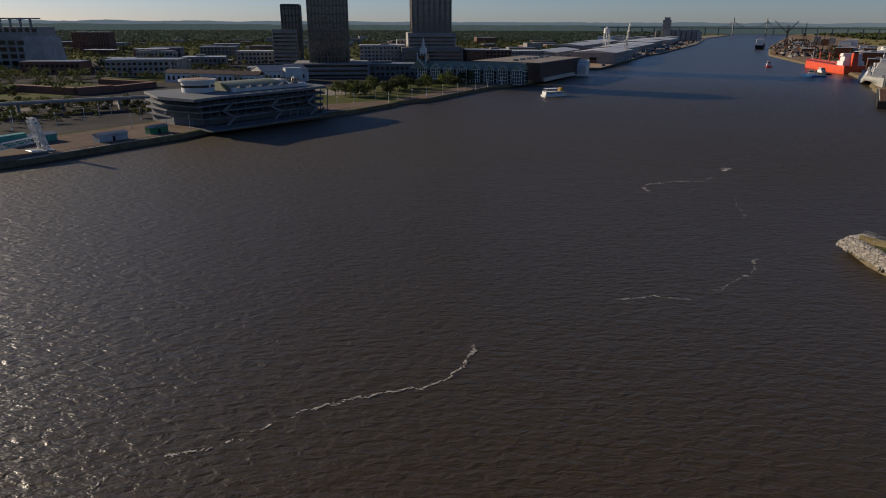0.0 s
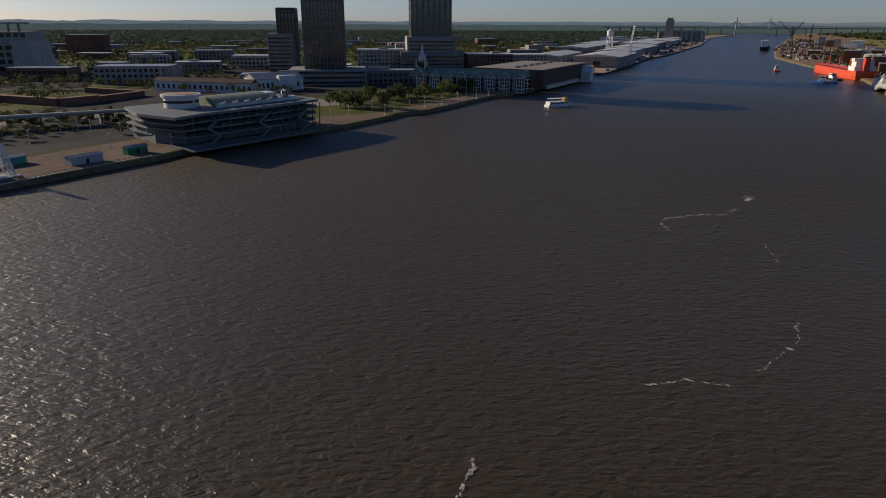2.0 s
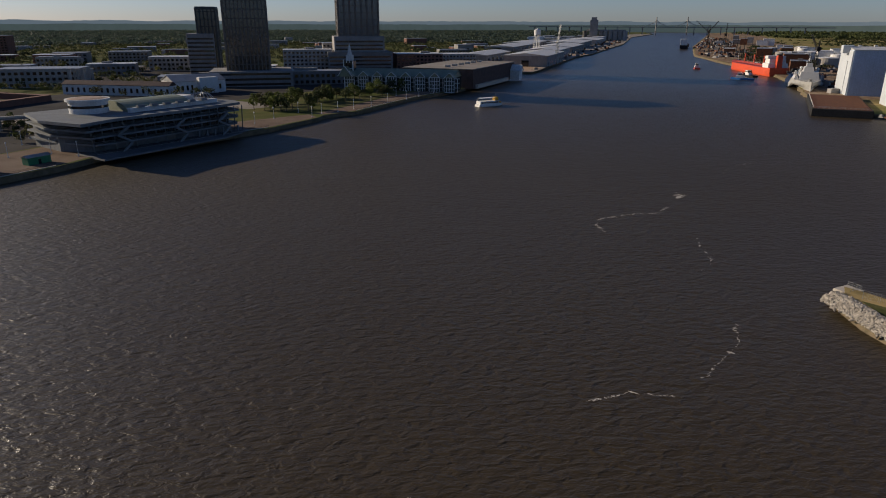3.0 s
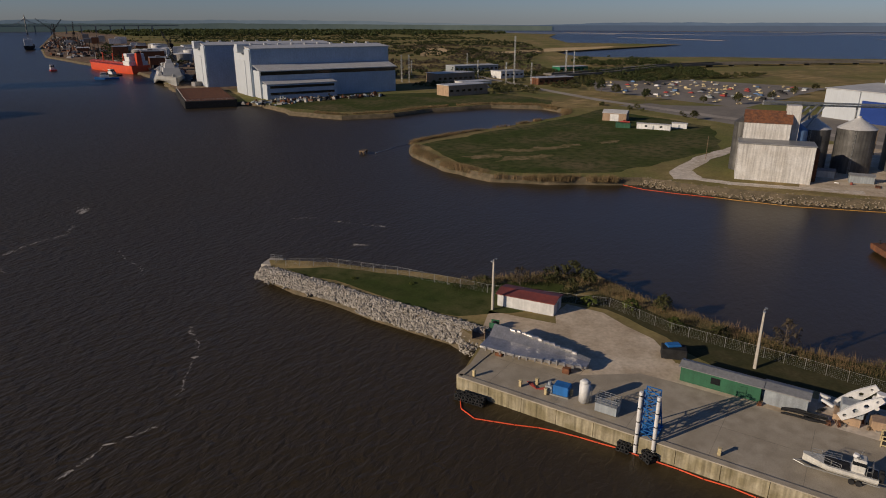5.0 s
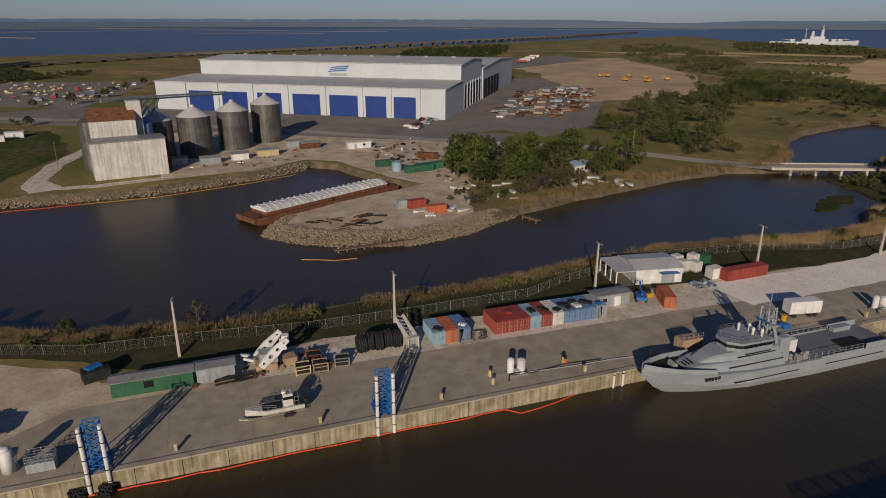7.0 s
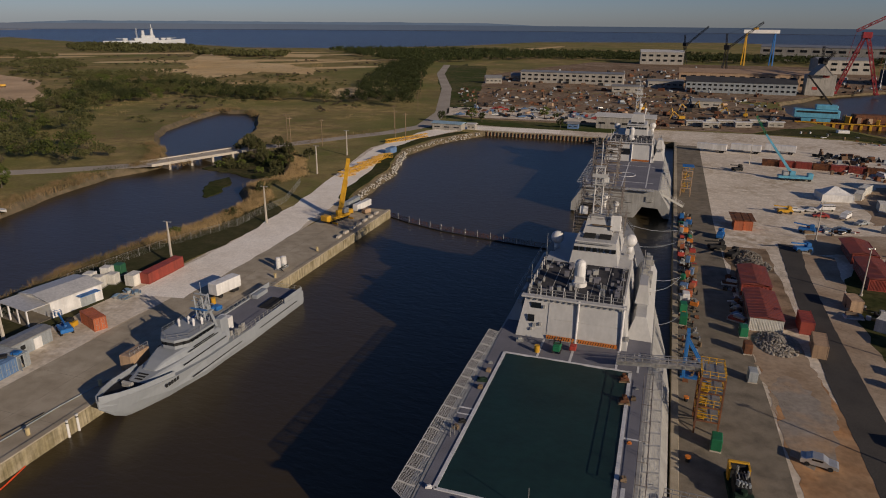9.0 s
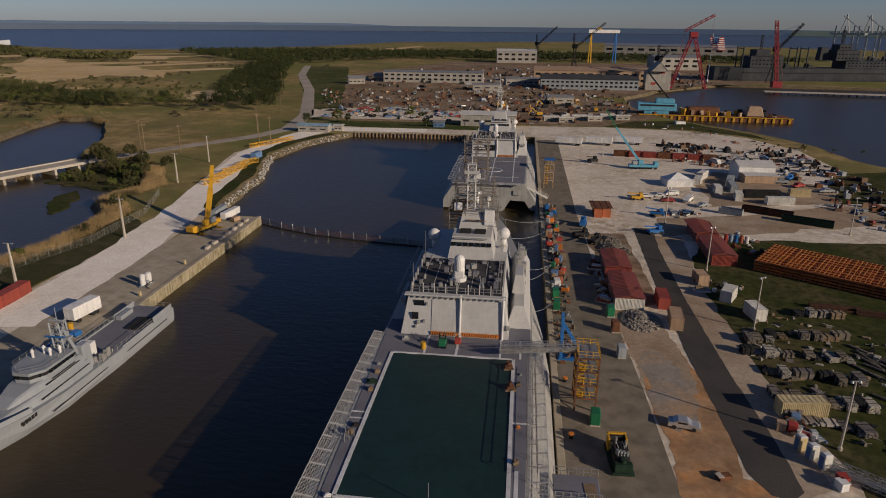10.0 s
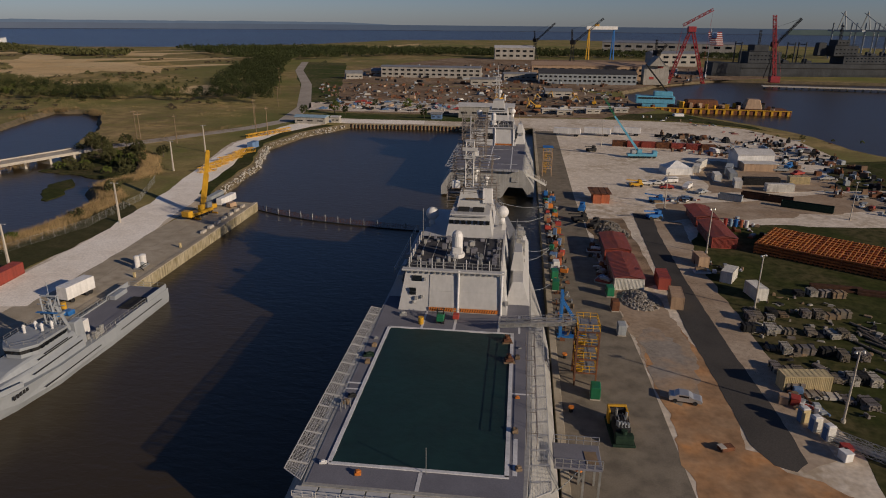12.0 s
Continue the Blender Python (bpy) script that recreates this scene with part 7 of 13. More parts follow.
def tyre_fender(x, y, rot, n, label):
    f = thing("tyre_fender", label, "fender", (x, y, 0.35), rot, "floating rubber fenders")
    part("core", MB().bar((-n * 0.32, 0, 0), (n * 0.32, 0, 0), 0.55, 10), M_BLACK, f)
    for i in range(n):
        a0 = -n * 0.32 + i * 0.64 + 0.3
        for k in range(6):
            a = k * math.pi / 3 + (i % 2) * 0.5
            part("tyre", TYRE, None, f).matrix_basis = Matrix.Translation((a0, 0.85 * math.cos(a), 0.85 * math.sin(a))) @ pose(0, 0, 0, math.degrees(a) + 90, 0, 0)


tb = MB()
rings = []
for i in range(12):
    a = 2 * math.pi * i / 12
    rings.append([((0.30 + 0.13 * math.cos(u)) * math.cos(a), (0.30 + 0.13 * math.cos(u)) * math.sin(a), 0.13 * math.sin(u)) for u in (0.78, 2.35, 3.92, 5.5)])
tb.loft(rings + [rings[0]], caps=False)
TYRE = tb.mesh("tyre", M_BLACK)
tyre_fender(84.2, 87.6, 95, 8, "large black floating fender of old tyres")
tyre_fender(85.6, 62.3, 90, 3, "small black floating fender of old tyres")
tyre_fender(85.2, 58.6, 60, 3, "small black floating fender of old tyres")

M_BOOM = surf("orange_boom_cloth", (0.70, 0.085, 0.02), (0.55, 0.07, 0.02), 2, 0.3, 0.6, 0.1)
M_BOOMY = surf("faded_yellow_boom", (0.55, 0.30, 0.05), (0.45, 0.22, 0.05), 2, 0.3, 0.6, 0.1)
boom("oil_boom", [(85.4, 90.4), (81.4, 87.6), (80.2, 84.4), (83.5, 75), (85.3, 63), (85.1, 51), (85.3, 38), (85.4, 24.5)], M_BOOM, "bright orange floating oil boom along the quay")
boom("oil_boom", [(85.6, 23), (85.4, 12), (85.6, 1), (83.8, -1), (85.8, -12)], M_BOOM, "bright orange floating oil boom along the quay")
boom("oil_boom", [(246, 122), (242, 108), (243, 92), (244, 84)], M_BOOM, "orange floating oil boom by the silos")
boom("oil_boom", [(244, 84), (246, 60), (256, 30), (266, 10)], M_BOOMY, "faded yellow floating oil boom by the silos")


def hull_module():
    h = thing("hull_section", "bare aluminium ship hull section on timber blocks", "hull section", (99.3, 83.2, G + 0.02), 4)
    L = 19.0
    rings = []
    for i in range(9):
        u = i / 8
        y = -L / 2 + L * u
        w = 1.3 + 2.2 * min(1, u * 1.5) ** 0.8 - 0.6 * max(0, u - 0.8)
        z = 0.9 + 0.2 * u
        rings.append([(-w, y, z), (-w * 0.55, y, z + 0.1), (0.3, y, z + 0.25), (w * 0.8, y, z + 2.0 * (0.4 + 0.6 * u)), (w * 0.8 + 0.1, y, z + 2.1 * (0.4 + 0.6 * u)), (0.5, y, z + 0.55), (-w * 0.5, y, z + 0.5), (-w, y, z + 0.45)])
    part("plating", MB().loft(rings), M_ALU, h, "smooth bare aluminium shell")
    q = random.Random(8)
    for i in range(14):
        y = -L / 2 + 0.8 + i * 1.3
        wx = 1.1 + 2.2 * min(1, (i + 0.6) / 14 * 1.5) ** 0.8
        part("rib", MB().box(-wx, y, 0.8, 0.9, 0.25, 0.5 + q.uniform(0, 0.6), q.uniform(-25, 25), 0.04).box(-wx + 0.3, y + 0.5, 0.95, 0.5, 0.8, 0.5, 0, 0.06), M_ALU, h)
    for i in range(12):
        y = -L / 2 + 3 + i * 1.1
        u = (y + L / 2) / L
        w = 1.3 + 2.2 * min(1, u * 1.5) ** 0.8 - 0.6 * max(0, u - 0.8)
        part("bracket", MB().box(w * 0.8 - 0.25, y, 0.75 + 0.2 * u + 2.1 * (0.4 + 0.6 * u), 0.5, q.uniform(0.7, 1.3), q.uniform(0.25, 0.5), q.uniform(-20, 20), 0.05), M_ALU, h)
    for x, y in ((-2.5, -6.5), (2.0, -6.5), (-2.5, 6), (2.0, 6)):
        part("block", MB().box(x, y, 0, 1.0, 1.2, 0.95, 0, 0.03), M_RUST, h)


hull_module()
pb = thing("pipe_crate", "open brown timber crate by the stone bank", "crate", (101.2, 96.2, G), 30)
part("side", MB().box(0, 1.2, 0, 3.6, 0.12, 1.0, 0, 0.02).box(0, -1.2, 0, 3.6, 0.12, 1.0, 0, 0.02), M_WOOD, pb)
part("base", MB().box(0, 0, 0, 3.6, 2.4, 0.1), M_WOOD, pb)
ex = thing("winch_machine", "small dark deck winch standing on the gravel", "winch", (105.2, 95.0, G), 15)
part("drum", MB().bar((-0.7, 0, 0.9), (0.7, 0, 0.9), 0.55, 12), M_BLACK, ex)
part("frame", MB().box(-0.8, 0, 0, 0.15, 1.6, 1.6, 0, 0.03).box(0.8, 0, 0, 0.15, 1.6, 1.6, 0, 0.03).box(0, 0, 0, 1.9, 1.8, 0.15), M_CONTGREEN, ex)

tk = thing("vertical_tank", "white upright gas tank on the quay", "tank", (90.3, 70.6, G + 0.02))
part("vessel", MB().cyl(0, 0, 0.3, 0.85, 3.3, 18).cyl(0, 0, 3.6, 0.85, 0.35, 18, 0.45), M_WHITE, tk, "", True)
part("leg", MB().cyl(0, 0, 0, 0.6, 0.3, 10), M_STEEL, tk)
part("ladder", rail(MB(), [(0.1, -1.0, 0), (0.6, -1.0, 0)], 3.0, 0.5, 0.03, 8), M_STEEL, tk)
cg = thing("pump_set", "bright blue pump skid with grey hoses", "pump", (90.6, 74.4, G + 0.02), 5)
part("casing", MB().box(0, 0, 0.2, 2.0, 2.5, 1.6, ch=0.1), M_BLUE, cg)
part("skid", MB().box(0, 0.3, 0, 2.2, 3.4, 0.2), M_STEEL, cg)
part("grey_motor", MB().box(-0.3, 2.0, 0.2, 1.3, 1.2, 1.1, ch=0.1).cyl(-0.3, 2.0, 1.3, 0.3, 0.6, 10), M_CONTGREY, cg)
hs = MB()
for k in range(3):
    hs.pipe([(-0.5 + 0.4 * k, 2.6, 0.4), (-0.8, 4, 0.2), (0.4 * k, 5.4, 0.15), (0.8, 6.2, 0.12)], 0.08)
part("hose", hs, M_RED, cg)
gc = thing("gangway_cage", "grey open-topped aluminium gangway basket", "cage", (89.8, 66.6, G + 0.02))
part("base_box", MB().box(0, 0, 0.1, 1.9, 3.4, 1.4, ch=0.05), M_CONTGREY, gc)
part("rail", rail(MB(), [(-0.95, -1.7, 1.5), (0.95, -1.7, 1.5), (0.95, 1.7, 1.5), (-0.95, 1.7, 1.5), (-0.95, -1.7, 1.5)], 1.2, 0.9, 0.04, 3), M_STEEL, gc)


def trailer_boat():
    b = thing("patrol_boat", "small grey aluminium workboat on a road trailer", "boat", (92.2, 35.8, G + 0.02), 92)
    half = {-4: [(1.25, 1.7), (1.2, 1.2), (0.8, 0.75), (0.1, 0.65)], 1.5: [(1.3, 1.75), (1.2, 1.2), (0.8, 0.75), (0.1, 0.6)], 4.6: [(0.3, 2.1), (0.2, 1.6), (0.1, 1.1), (0.05, 0.95)]}
    part("hull", MB().loft([[(y, x, z) for x, _, z in mirror_ring(half[y], y)] for y in sorted(half)]), M_CONTWHITE, b, "pale aluminium hull")
    part("deck", MB().box(0.9, 0, 1.72, 3.4, 1.9, 0.1).box(-3.2, 0, 1.72, 1.4, 2.0, 0.06), M_BLACK, b, "dark open cockpit floor")
    part("cabin", MB().box(-1.7, 0, 1.6, 1.5, 1.5, 2.0, ch=0.1), M_CONTWHITE, b)
    part("window", MB().box(-1.7, 0, 2.75, 1.56, 1.56, 0.5), M_GLASS, b)
    part("radar_dome", MB().cyl(-1.2, 0, 3.6, 0.42, 0.35, 12, 0.3), M_WHITE, b)
    part("roll_bar", rail(MB(), [(-3.2, -1, 1.7), (-3.2, 1, 1.7), (-2.6, 1, 1.7)], 1.5, 1, 0.04), M_STEEL, b)
    part("foredeck_rail", rail(MB(), [(0.2, 1.2, 1.75), (3.6, 0.5, 2.0), (3.6, -0.5, 2.0), (0.2, -1.2, 1.75)], 0.7, 1, 0.03), M_STEEL, b)
    part("outboard_motor", MB().box(-4.3, -0.4, 1.0, 0.6, 0.5, 1.3, ch=0.1).box(-4.3, 0.4, 1.0, 0.6, 0.5, 1.3, ch=0.1), M_BLACK, b)
    part("trailer", MB().box(0, 0.7, 0.45, 8.6, 0.12, 0.14).box(0, -0.7, 0.45, 8.6, 0.12, 0.14).bar((4, 0.7, 0.5), (5.6, 0, 0.5), 0.07).bar((4, -0.7, 0.5), (5.6, 0, 0.5), 0.07), M_STEEL, b)
    for x in (-1.2, -2.0):
        for sy in (-1, 1):
            part("wheel", MB().bar((x, sy * 1.05 - 0.12, 0.36), (x, sy * 1.05 + 0.12, 0.36), 0.36, 12), M_BLACK, b)
    part("aerial", MB().bar((-1.6, 0, 3.5), (-1.8, 0.2, 5.0), 0.03).cyl(-1.5, 0.4, 3.5, 0.3, 0.25, 10), M_STEEL, b)


trailer_boat()


def holed_plate(cells, size, thick, taper):
    """A flat bar along x, pierced by round holes, narrower at both ends."""
    mb = MB()
    for i in range(cells):
        x0, x1 = i * size, (i + 1) * size
        def half(x):
            u = x / (cells * size)
            return size * 0.55 * (1 - taper * abs(2 * u - 0.9) ** 1.5)
        h0, h1 = half(x0), half(x1)
        cx, r = (x0 + x1) / 2, min(h0, h1) * 0.52
        outer = [(x0, -h0), (cx, -(h0 + h1) / 2), (x1, -h1), (x1, 0), (x1, h1), (cx, (h0 + h1) / 2), (x0, h0), (x0, 0)]
        inner = [(cx + r * math.cos(a), r * math.sin(a)) for a in [math.pi * (1.25 + 0.25 * k) for k in range(8)]]
        vs = [(x, y, z) for y in (-thick / 2, thick / 2) for x, z in outer + inner]
        fs = []
        for k in range(8):
            j = (k + 1) % 8
            fs += [(k, j, 8 + j, 8 + k), (16 + j, 16 + k, 24 + k, 24 + j), (8 + k, 8 + j, 24 + j, 24 + k), (j, k, 16 + k, 16 + j)]
        mb.add(vs, fs)
    return mb


def steel_frame_arm():
    a = thing("davit_arm", "white steel crane arm with round lightening holes", "crane part", (107.4, 34.6, G), 0)
    for k, (dx, dy) in enumerate(((-1.7, 2.4), (1.7, 3.2))):
        p = part("side_plate", holed_plate(4, 1.6, 0.4, 0.45), M_WHITE, a, "white pierced steel plate")
        p.matrix_basis = pose(dx, dy, 1.2, 0, -42, -84)
    part("cross_box", MB().box(0.2, 1.0, 1.2, 2.6, 3.0, 1.9, 4, 0.12), M_CONTGREY, a, "grey box between the plates")
    part("cross_tube", MB().bar((-1.4, -1.8, 3.9), (1.9, -1.5, 3.9), 0.35, 12), M_WHITE, a)
    part("cylinder", MB().cyl(1.3, -2.2, 3.6, 0.65, 1.5, 14), M_WHITE, a, "white upright cylinder")
    part("end_fork", MB().bar((-0.6, 3.4, 2.0), (-0.2, 5.0, 2.5), 0.3, square=True).bar((1.6, 4.0, 2.0), (1.4, 5.4, 2.4), 0.3, square=True), M_WHITE, a)
    part("base", MB().box(0.2, 1.4, 0, 3.0, 3.6, 1.2, 0, 0.08).box(0.4, -2.6, 0, 2.4, 2.2, 1.5, 8, 0.08), M_CONTTAN, a, "tan timber support blocks")


steel_frame_arm()
cc = thing("cable_coil", "flat heap of black hoses on the ground", "hoses", (104.6, 41.5, G), 5)
q = random.Random(4)
for i in range(14):
    m = MB()
    y0 = q.uniform(-0.6, 0.6)
    m.pipe([(y0, -3.2, 0.12 + 0.05 * i), (y0 + q.uniform(-.4, .4), -1, 0.15 + 0.05 * i), (y0 + q.uniform(-.4, .4), 1, 0.15 + 0.05 * i), (y0, 3.0, 0.1 + 0.04 * i)], 0.09)
    part("hose", m, M_BLACK, cc)
for i, (x, y, mm, lab) in enumerate([(103.6, 30.4, M_CONTYEL, "cream open steel rack with black gear"), (103.6, 27.4, M_CONTTAN, "tan open steel rack"), (104.2, 23.6, M_STEEL, "grey open steel rack with tubes"), (107.0, 28.0, M_RUST, "rust-red steel trestle in the yard")]):
    k = thing("steel_rack", lab, "rack", (x, y, G), q.uniform(-8, 8), "racks on the quay")
    for sx in (-1, 1):
        for sy in (-1, 1):
            part("post", MB().box(sx * 0.9, sy * 1.2, 0, 0.18, 0.18, 1.7), mm, k)
        for z in (0.2, 1.0, 1.6):
            part("beam", MB().box(sx * 0.9, 0, z, 0.14, 2.4, 0.14), mm, k)
    part("load", MB().box(0.2, 0, 0.3, 1.9, 2.2, 0.7, 4, 0.06).box(0.4, 0, 1.0, 1.8, 2.0, 0.6, -6, 0.06), M_BLACK, k)
for i in range(5):
    r = thing("hose_reel", "large black coil of floating hose", "hose coil", (107.4 + (i % 2) * 0.5, 19.4 - i * 1.62, G), 90 + q.uniform(-8, 8), "hose coils")
    part("core", MB().bar((-0.55, 0, 1.78), (0.55, 0, 1.78), 1.2, 14), M_BLACK, r)
    for k in range(4):
        R = 1.62 - 0.16 * (k % 2)
        ring = [[(0.36 * (k - 1.5) + 0.2 * math.sin(u), (R + 0.16 * math.cos(u)) * math.cos(t), 1.78 + (R + 0.16 * math.cos(u)) * math.sin(t)) for u in [math.pi * n / 3 for n in range(6)]] for t in [2 * math.pi * j / 20 for j in range(21)]]
        m = MB().loft(ring, caps=False)
        part("loop", m, M_BLACK, r)
M_CREAM = surf("chalky_cream_paint", (0.52, 0.49, 0.42), (0.42, 0.39, 0.32), 1.5, 0.2, 0.6, 0.05, 0, 0.1)
wa = thing("hydraulic_arm", "heavy cream hydraulic arm leaning back on its base", "crane part", (106.6, 10.4, G), 14)
part("base", MB().box(0, -1.05, 0.3, 2.4, 0.25, 1.9, 0, 0.08).box(0, 1.05, 0.3, 2.4, 0.25, 1.9, 0, 0.08).box(0, 0, 0.2, 2.6, 2.4, 0.3, 0, 0.06).box(0, 0, 2.1, 2.4, 2.4, 0.2, 0, 0.06), M_CREAM, wa)
part("inner_box", MB().box(0.2, 0, 0.5, 1.8, 1.8, 1.6), M_CONTGREY, wa)
for sy in (-0.85, 0.85):
    part("arm_plate", MB().bar((-0.2, sy, 2.2), (3.0, sy + 0.7, 5.2), 0.42, square=True, r2=0.28), M_CREAM, wa)
for k in range(5):
    part("cross_plate", MB().bar((0.2 + 0.6 * k, -0.8 + 0.14 * k, 2.6 + 0.56 * k), (0.5 + 0.6 * k, 0.85 + 0.14 * k, 3.2 + 0.56 * k), 0.12, square=True), M_CONTGREY, wa)
part("ram", MB().bar((0.6, 0, 1.8), (2.6, 0.5, 4.2), 0.16, 8), M_STEEL, wa)
part("skid", MB().box(0, 0, 0, 2.8, 2.6, 0.2, 0, 0.05), M_CONTGREY, wa)

for i, (m, lab) in enumerate(((M_CONTSKY, "pale blue shipping container with a ladder on its roof"), (M_CONTORANGE, "orange shipping container with worn paint"), (M_CONTBLUE, "blue shipping container with an open white door"))):
    container((108.6, 5.2 - i * 2.5, G), 0, m, lab, open_door=i == 2)
for i, (m, lab) in enumerate(((M_CONTRED, "red shipping container with worn paint"), (M_CONTRED, "red shipping container with worn paint"), (M_CONTRED, "red shipping container with worn paint"), (M_CONTSKY, "pale blue shipping container with worn paint"), (M_CONTRED, "red shipping container with worn paint"),
                              (M_CONTWHITE, "white shipping container with worn paint"), (M_CONTBLUE, "blue shipping container with worn paint"), (M_CONTBLUE, "blue shipping container with worn paint"), (M_CONTBLUE, "blue shipping container with worn paint"), (M_CONTGREY, "grey shipping container with an open door"))):
    container((108.9, -7.4 - i * 2.45, G), rng.uniform(-1, 1), m, lab, open_door=i == 9)
for i, (x, y, s1, s2, m) in enumerate([(106.6, 5.2, 1.8, 1.0, M_BLACK), (106.8, 0.2, 1.4, 1.0, M_WHITE), (108.9, -10, 1.4, 1.2, M_RED), (108.2, -14.7, 1.8, 1.2, M_BLACK), (108.0, -17.2, 2.4, 1.0, M_BLACK), (106.9, -19.7, 1.4, 1.2, M_BLACK), (108.6, -22.1, 2.4, 1.4, M_BLACK), (107, -22.3, 1.2, 1.0, M_BLACK), (107.4, -24.5, 1.8, 1.4, M_WHITE), (109.4, -24.6, 1.6, 1.2, M_BLACK), (108.2, -27.0, 2.6, 1.3, M_BLACK), (106.8, -29.2, 1.4, 1.2, M_BLUE)]):
    jb = thing("roof_bundle", "bundle of covered gear lying on a container roof", "bundle", (x, y, G + 2.62), rng.uniform(0, 90), "gear on the containers")
    part("pack", MB().box(0, 0, 0, s1, s2, 0.4, 0, 0.1), m, jb)
    part("strap", MB().box(0.2, 0, 0, 0.08, s2 + 0.06, 0.43), M_BLACK, jb)
for i, (x, y) in enumerate(((106, -1.4), (107.8, -2.8), (105.4, -3.6), (106.8, -4.0))):
    jk = thing("scrap_heap", "small heap of timber and scrap steel", "scrap", (x, y, G), rng.uniform(0, 90), "scrap heaps")
    for k in range(5):
        part("plank", MB().box(rng.uniform(-.4, .4), rng.uniform(-.6, .6), 0.12 * k, 0.3, rng.uniform(1.2, 2.4), 0.1, rng.uniform(-40, 40), 0.01), rng.choice([M_WOOD, M_RUST, M_STEEL]), jk)
gable_shed("site_trailer", (111.4, -34.8, G), 90, 8.0, 3.0, 2.6, 0.25, M_CONTGREY, M_ROOFG, "grey site office trailer with a white door", "trailer", (("n", -1.0, 1.6, 2.1, M_WHITE),), (("n", 2.0, 1.1, 0.9, 0.8),))
bl = thing("boom_lift", "blue folded boom lift parked beside the shed", "boom lift", (110.6, -42.2, G), 60)
part("chassis", MB().box(0, 0, 0.5, 2.2, 3.6, 0.8, 0, 0.1), M_BLUE, bl)
part("boom", MB().bar((0, -1.6, 1.6), (0.2, 2.6, 2.4), 0.25, square=True).bar((0.2, 2.6, 2.4), (0.2, -2.4, 3.2), 0.22, square=True), M_BLUE, bl)
part("basket", rail(MB(), [(-0.4, -2.4, 2.4), (0.8, -2.4, 2.4), (0.8, -3.3, 2.4), (-0.4, -3.3, 2.4), (-0.4, -2.4, 2.4)], 1.1, 0.6, 0.04), M_BLUE, bl)
for x in (-1, 1):
    for y in (-1.2, 1.2):
        part("wheel", MB().bar((x - 0.2, y, 0.5), (x + 0.2, y, 0.5), 0.5, 12), M_BLACK, bl)
yt = thing("yellow_skid", "yellow steel equipment skid", "skid", (112, -44.8, G), 10)
part("frame", MB().box(0, 0, 0, 2.2, 1.6, 0.9, 0, 0.1), M_YELLOW, yt)
part("engine", MB().box(0, 0, 0.9, 1.2, 1.0, 0.7, 0, 0.1), M_BLACK, yt)
container((107.8, -46.4, G), -22, M_CONTORANGE, "orange-red shipping container standing askew")
# white shed with open lean-to
ws = thing("boat_shed", "low white metal shed with an open lean-to", "shed", (121.8, -52.4, G), 80)
part("wall", MB().box(0, 0, 0, 11.2, 9.5, 3.5), M_WHITE, ws)
part("roof", MB().gable(0, 0, 3.5, 11.2, 9.5, 0.8, 0, 0.15, 0.4), M_ROOFW, ws)
part("awning_roof", MB().box(8.0, 0, 3.3, 4.8, 9.8, 0.14), M_ROOFW, ws, "cream lean-to roof")
for y in (-4.6, -1.5, 1.5, 4.6):
    part("post", MB().box(10.2, y, 0, 0.25, 0.25, 3.3), M_WHITE, ws)
part("floor_slab", MB().box(8.0, 0, 0, 4.8, 9.6, 0.1), M_CONCD, ws)
part("door", MB().box(-2.2, 4.78, 0, 3.2, 0.1, 2.7), M_CONTGREY, ws)
part("canopy", MB().box(-2.0, 5.6, 2.8, 4.4, 1.7, 0.1), M_BLUE, ws, "blue canopy over the door")
for i, (x, y, h, m) in enumerate(((122, -62, 2.6, M_CONTWHITE), (121, -65, 2.3, M_CONTWHITE), (124, -66.5, 3.0, M_CONTWHITE), (124, -70, 2.4, M_CONTGREEN), (125.5, -63, 2.6, M_CONTWHITE))):
    bx = thing("chemical_tank", "boxy pale plastic tank in a steel frame" if m is M_CONTWHITE else "green steel switch cabinet", "tank" if m is M_CONTWHITE else "cabinet", (x, y, G), 12, "tanks by the fence")
    part("body", MB().box(0, 0, 0.15, 2.2, 2.2, h, 0, 0.12), m, bx)
    part("base", MB().box(0, 0, 0, 2.4, 2.4, 0.15), M_STEEL, bx)
container((114.2, -73.0, G), 92, M_CONTRED, "long red shipping container beside the fence", 12.19)
container((116.2, -66.2, G), 92, M_CONTWHITE, "small white container with open doors", 3.0, open_door=True)
for i in range(4):
    pt = thing("picnic_table", "blue-grey folding table on the gravel", "table", (111.5 + (i % 2) * 2.4, -58.5 - (i // 2) * 3.2, G), 20 * i, "tables on the gravel")
    part("top", MB().box(0, 0, 0.7, 0.8, 1.9, 0.06, 0, 0.01), M_CONTSKY, pt)
    for sy in (-1, 1):
        part("leg", MB().box(0, sy * 0.7, 0, 0.7, 0.08, 0.7), M_STEEL, pt)
        part("bench", MB().box(sy * 0.75, 0, 0.42, 0.3, 1.9, 0.05), M_CONTSKY, pt)
van = thing("box_trailer", "white box trailer parked on the quay", "trailer", (93.4, -68.3, G + 0.02), 80)
part("box", MB().box(0, 0, 0.9, 7.0, 2.5, 2.6, ch=0.06), M_WHITE, van)
part("chassis", MB().box(0, 0, 0.6, 7.4, 1.2, 0.3), M_BLACK, van)
for x in (-2.4, -1.4, 2.2):
    part("wheel", MB().bar((x, -1.1, 0.5), (x, 1.1, 0.5), 0.5, 12), M_BLACK, van)
gw = thing("boarding_stair", "tan boarding block beside the vessel's bow", "stair", (88.6, -36.5, G + 0.02), 0)
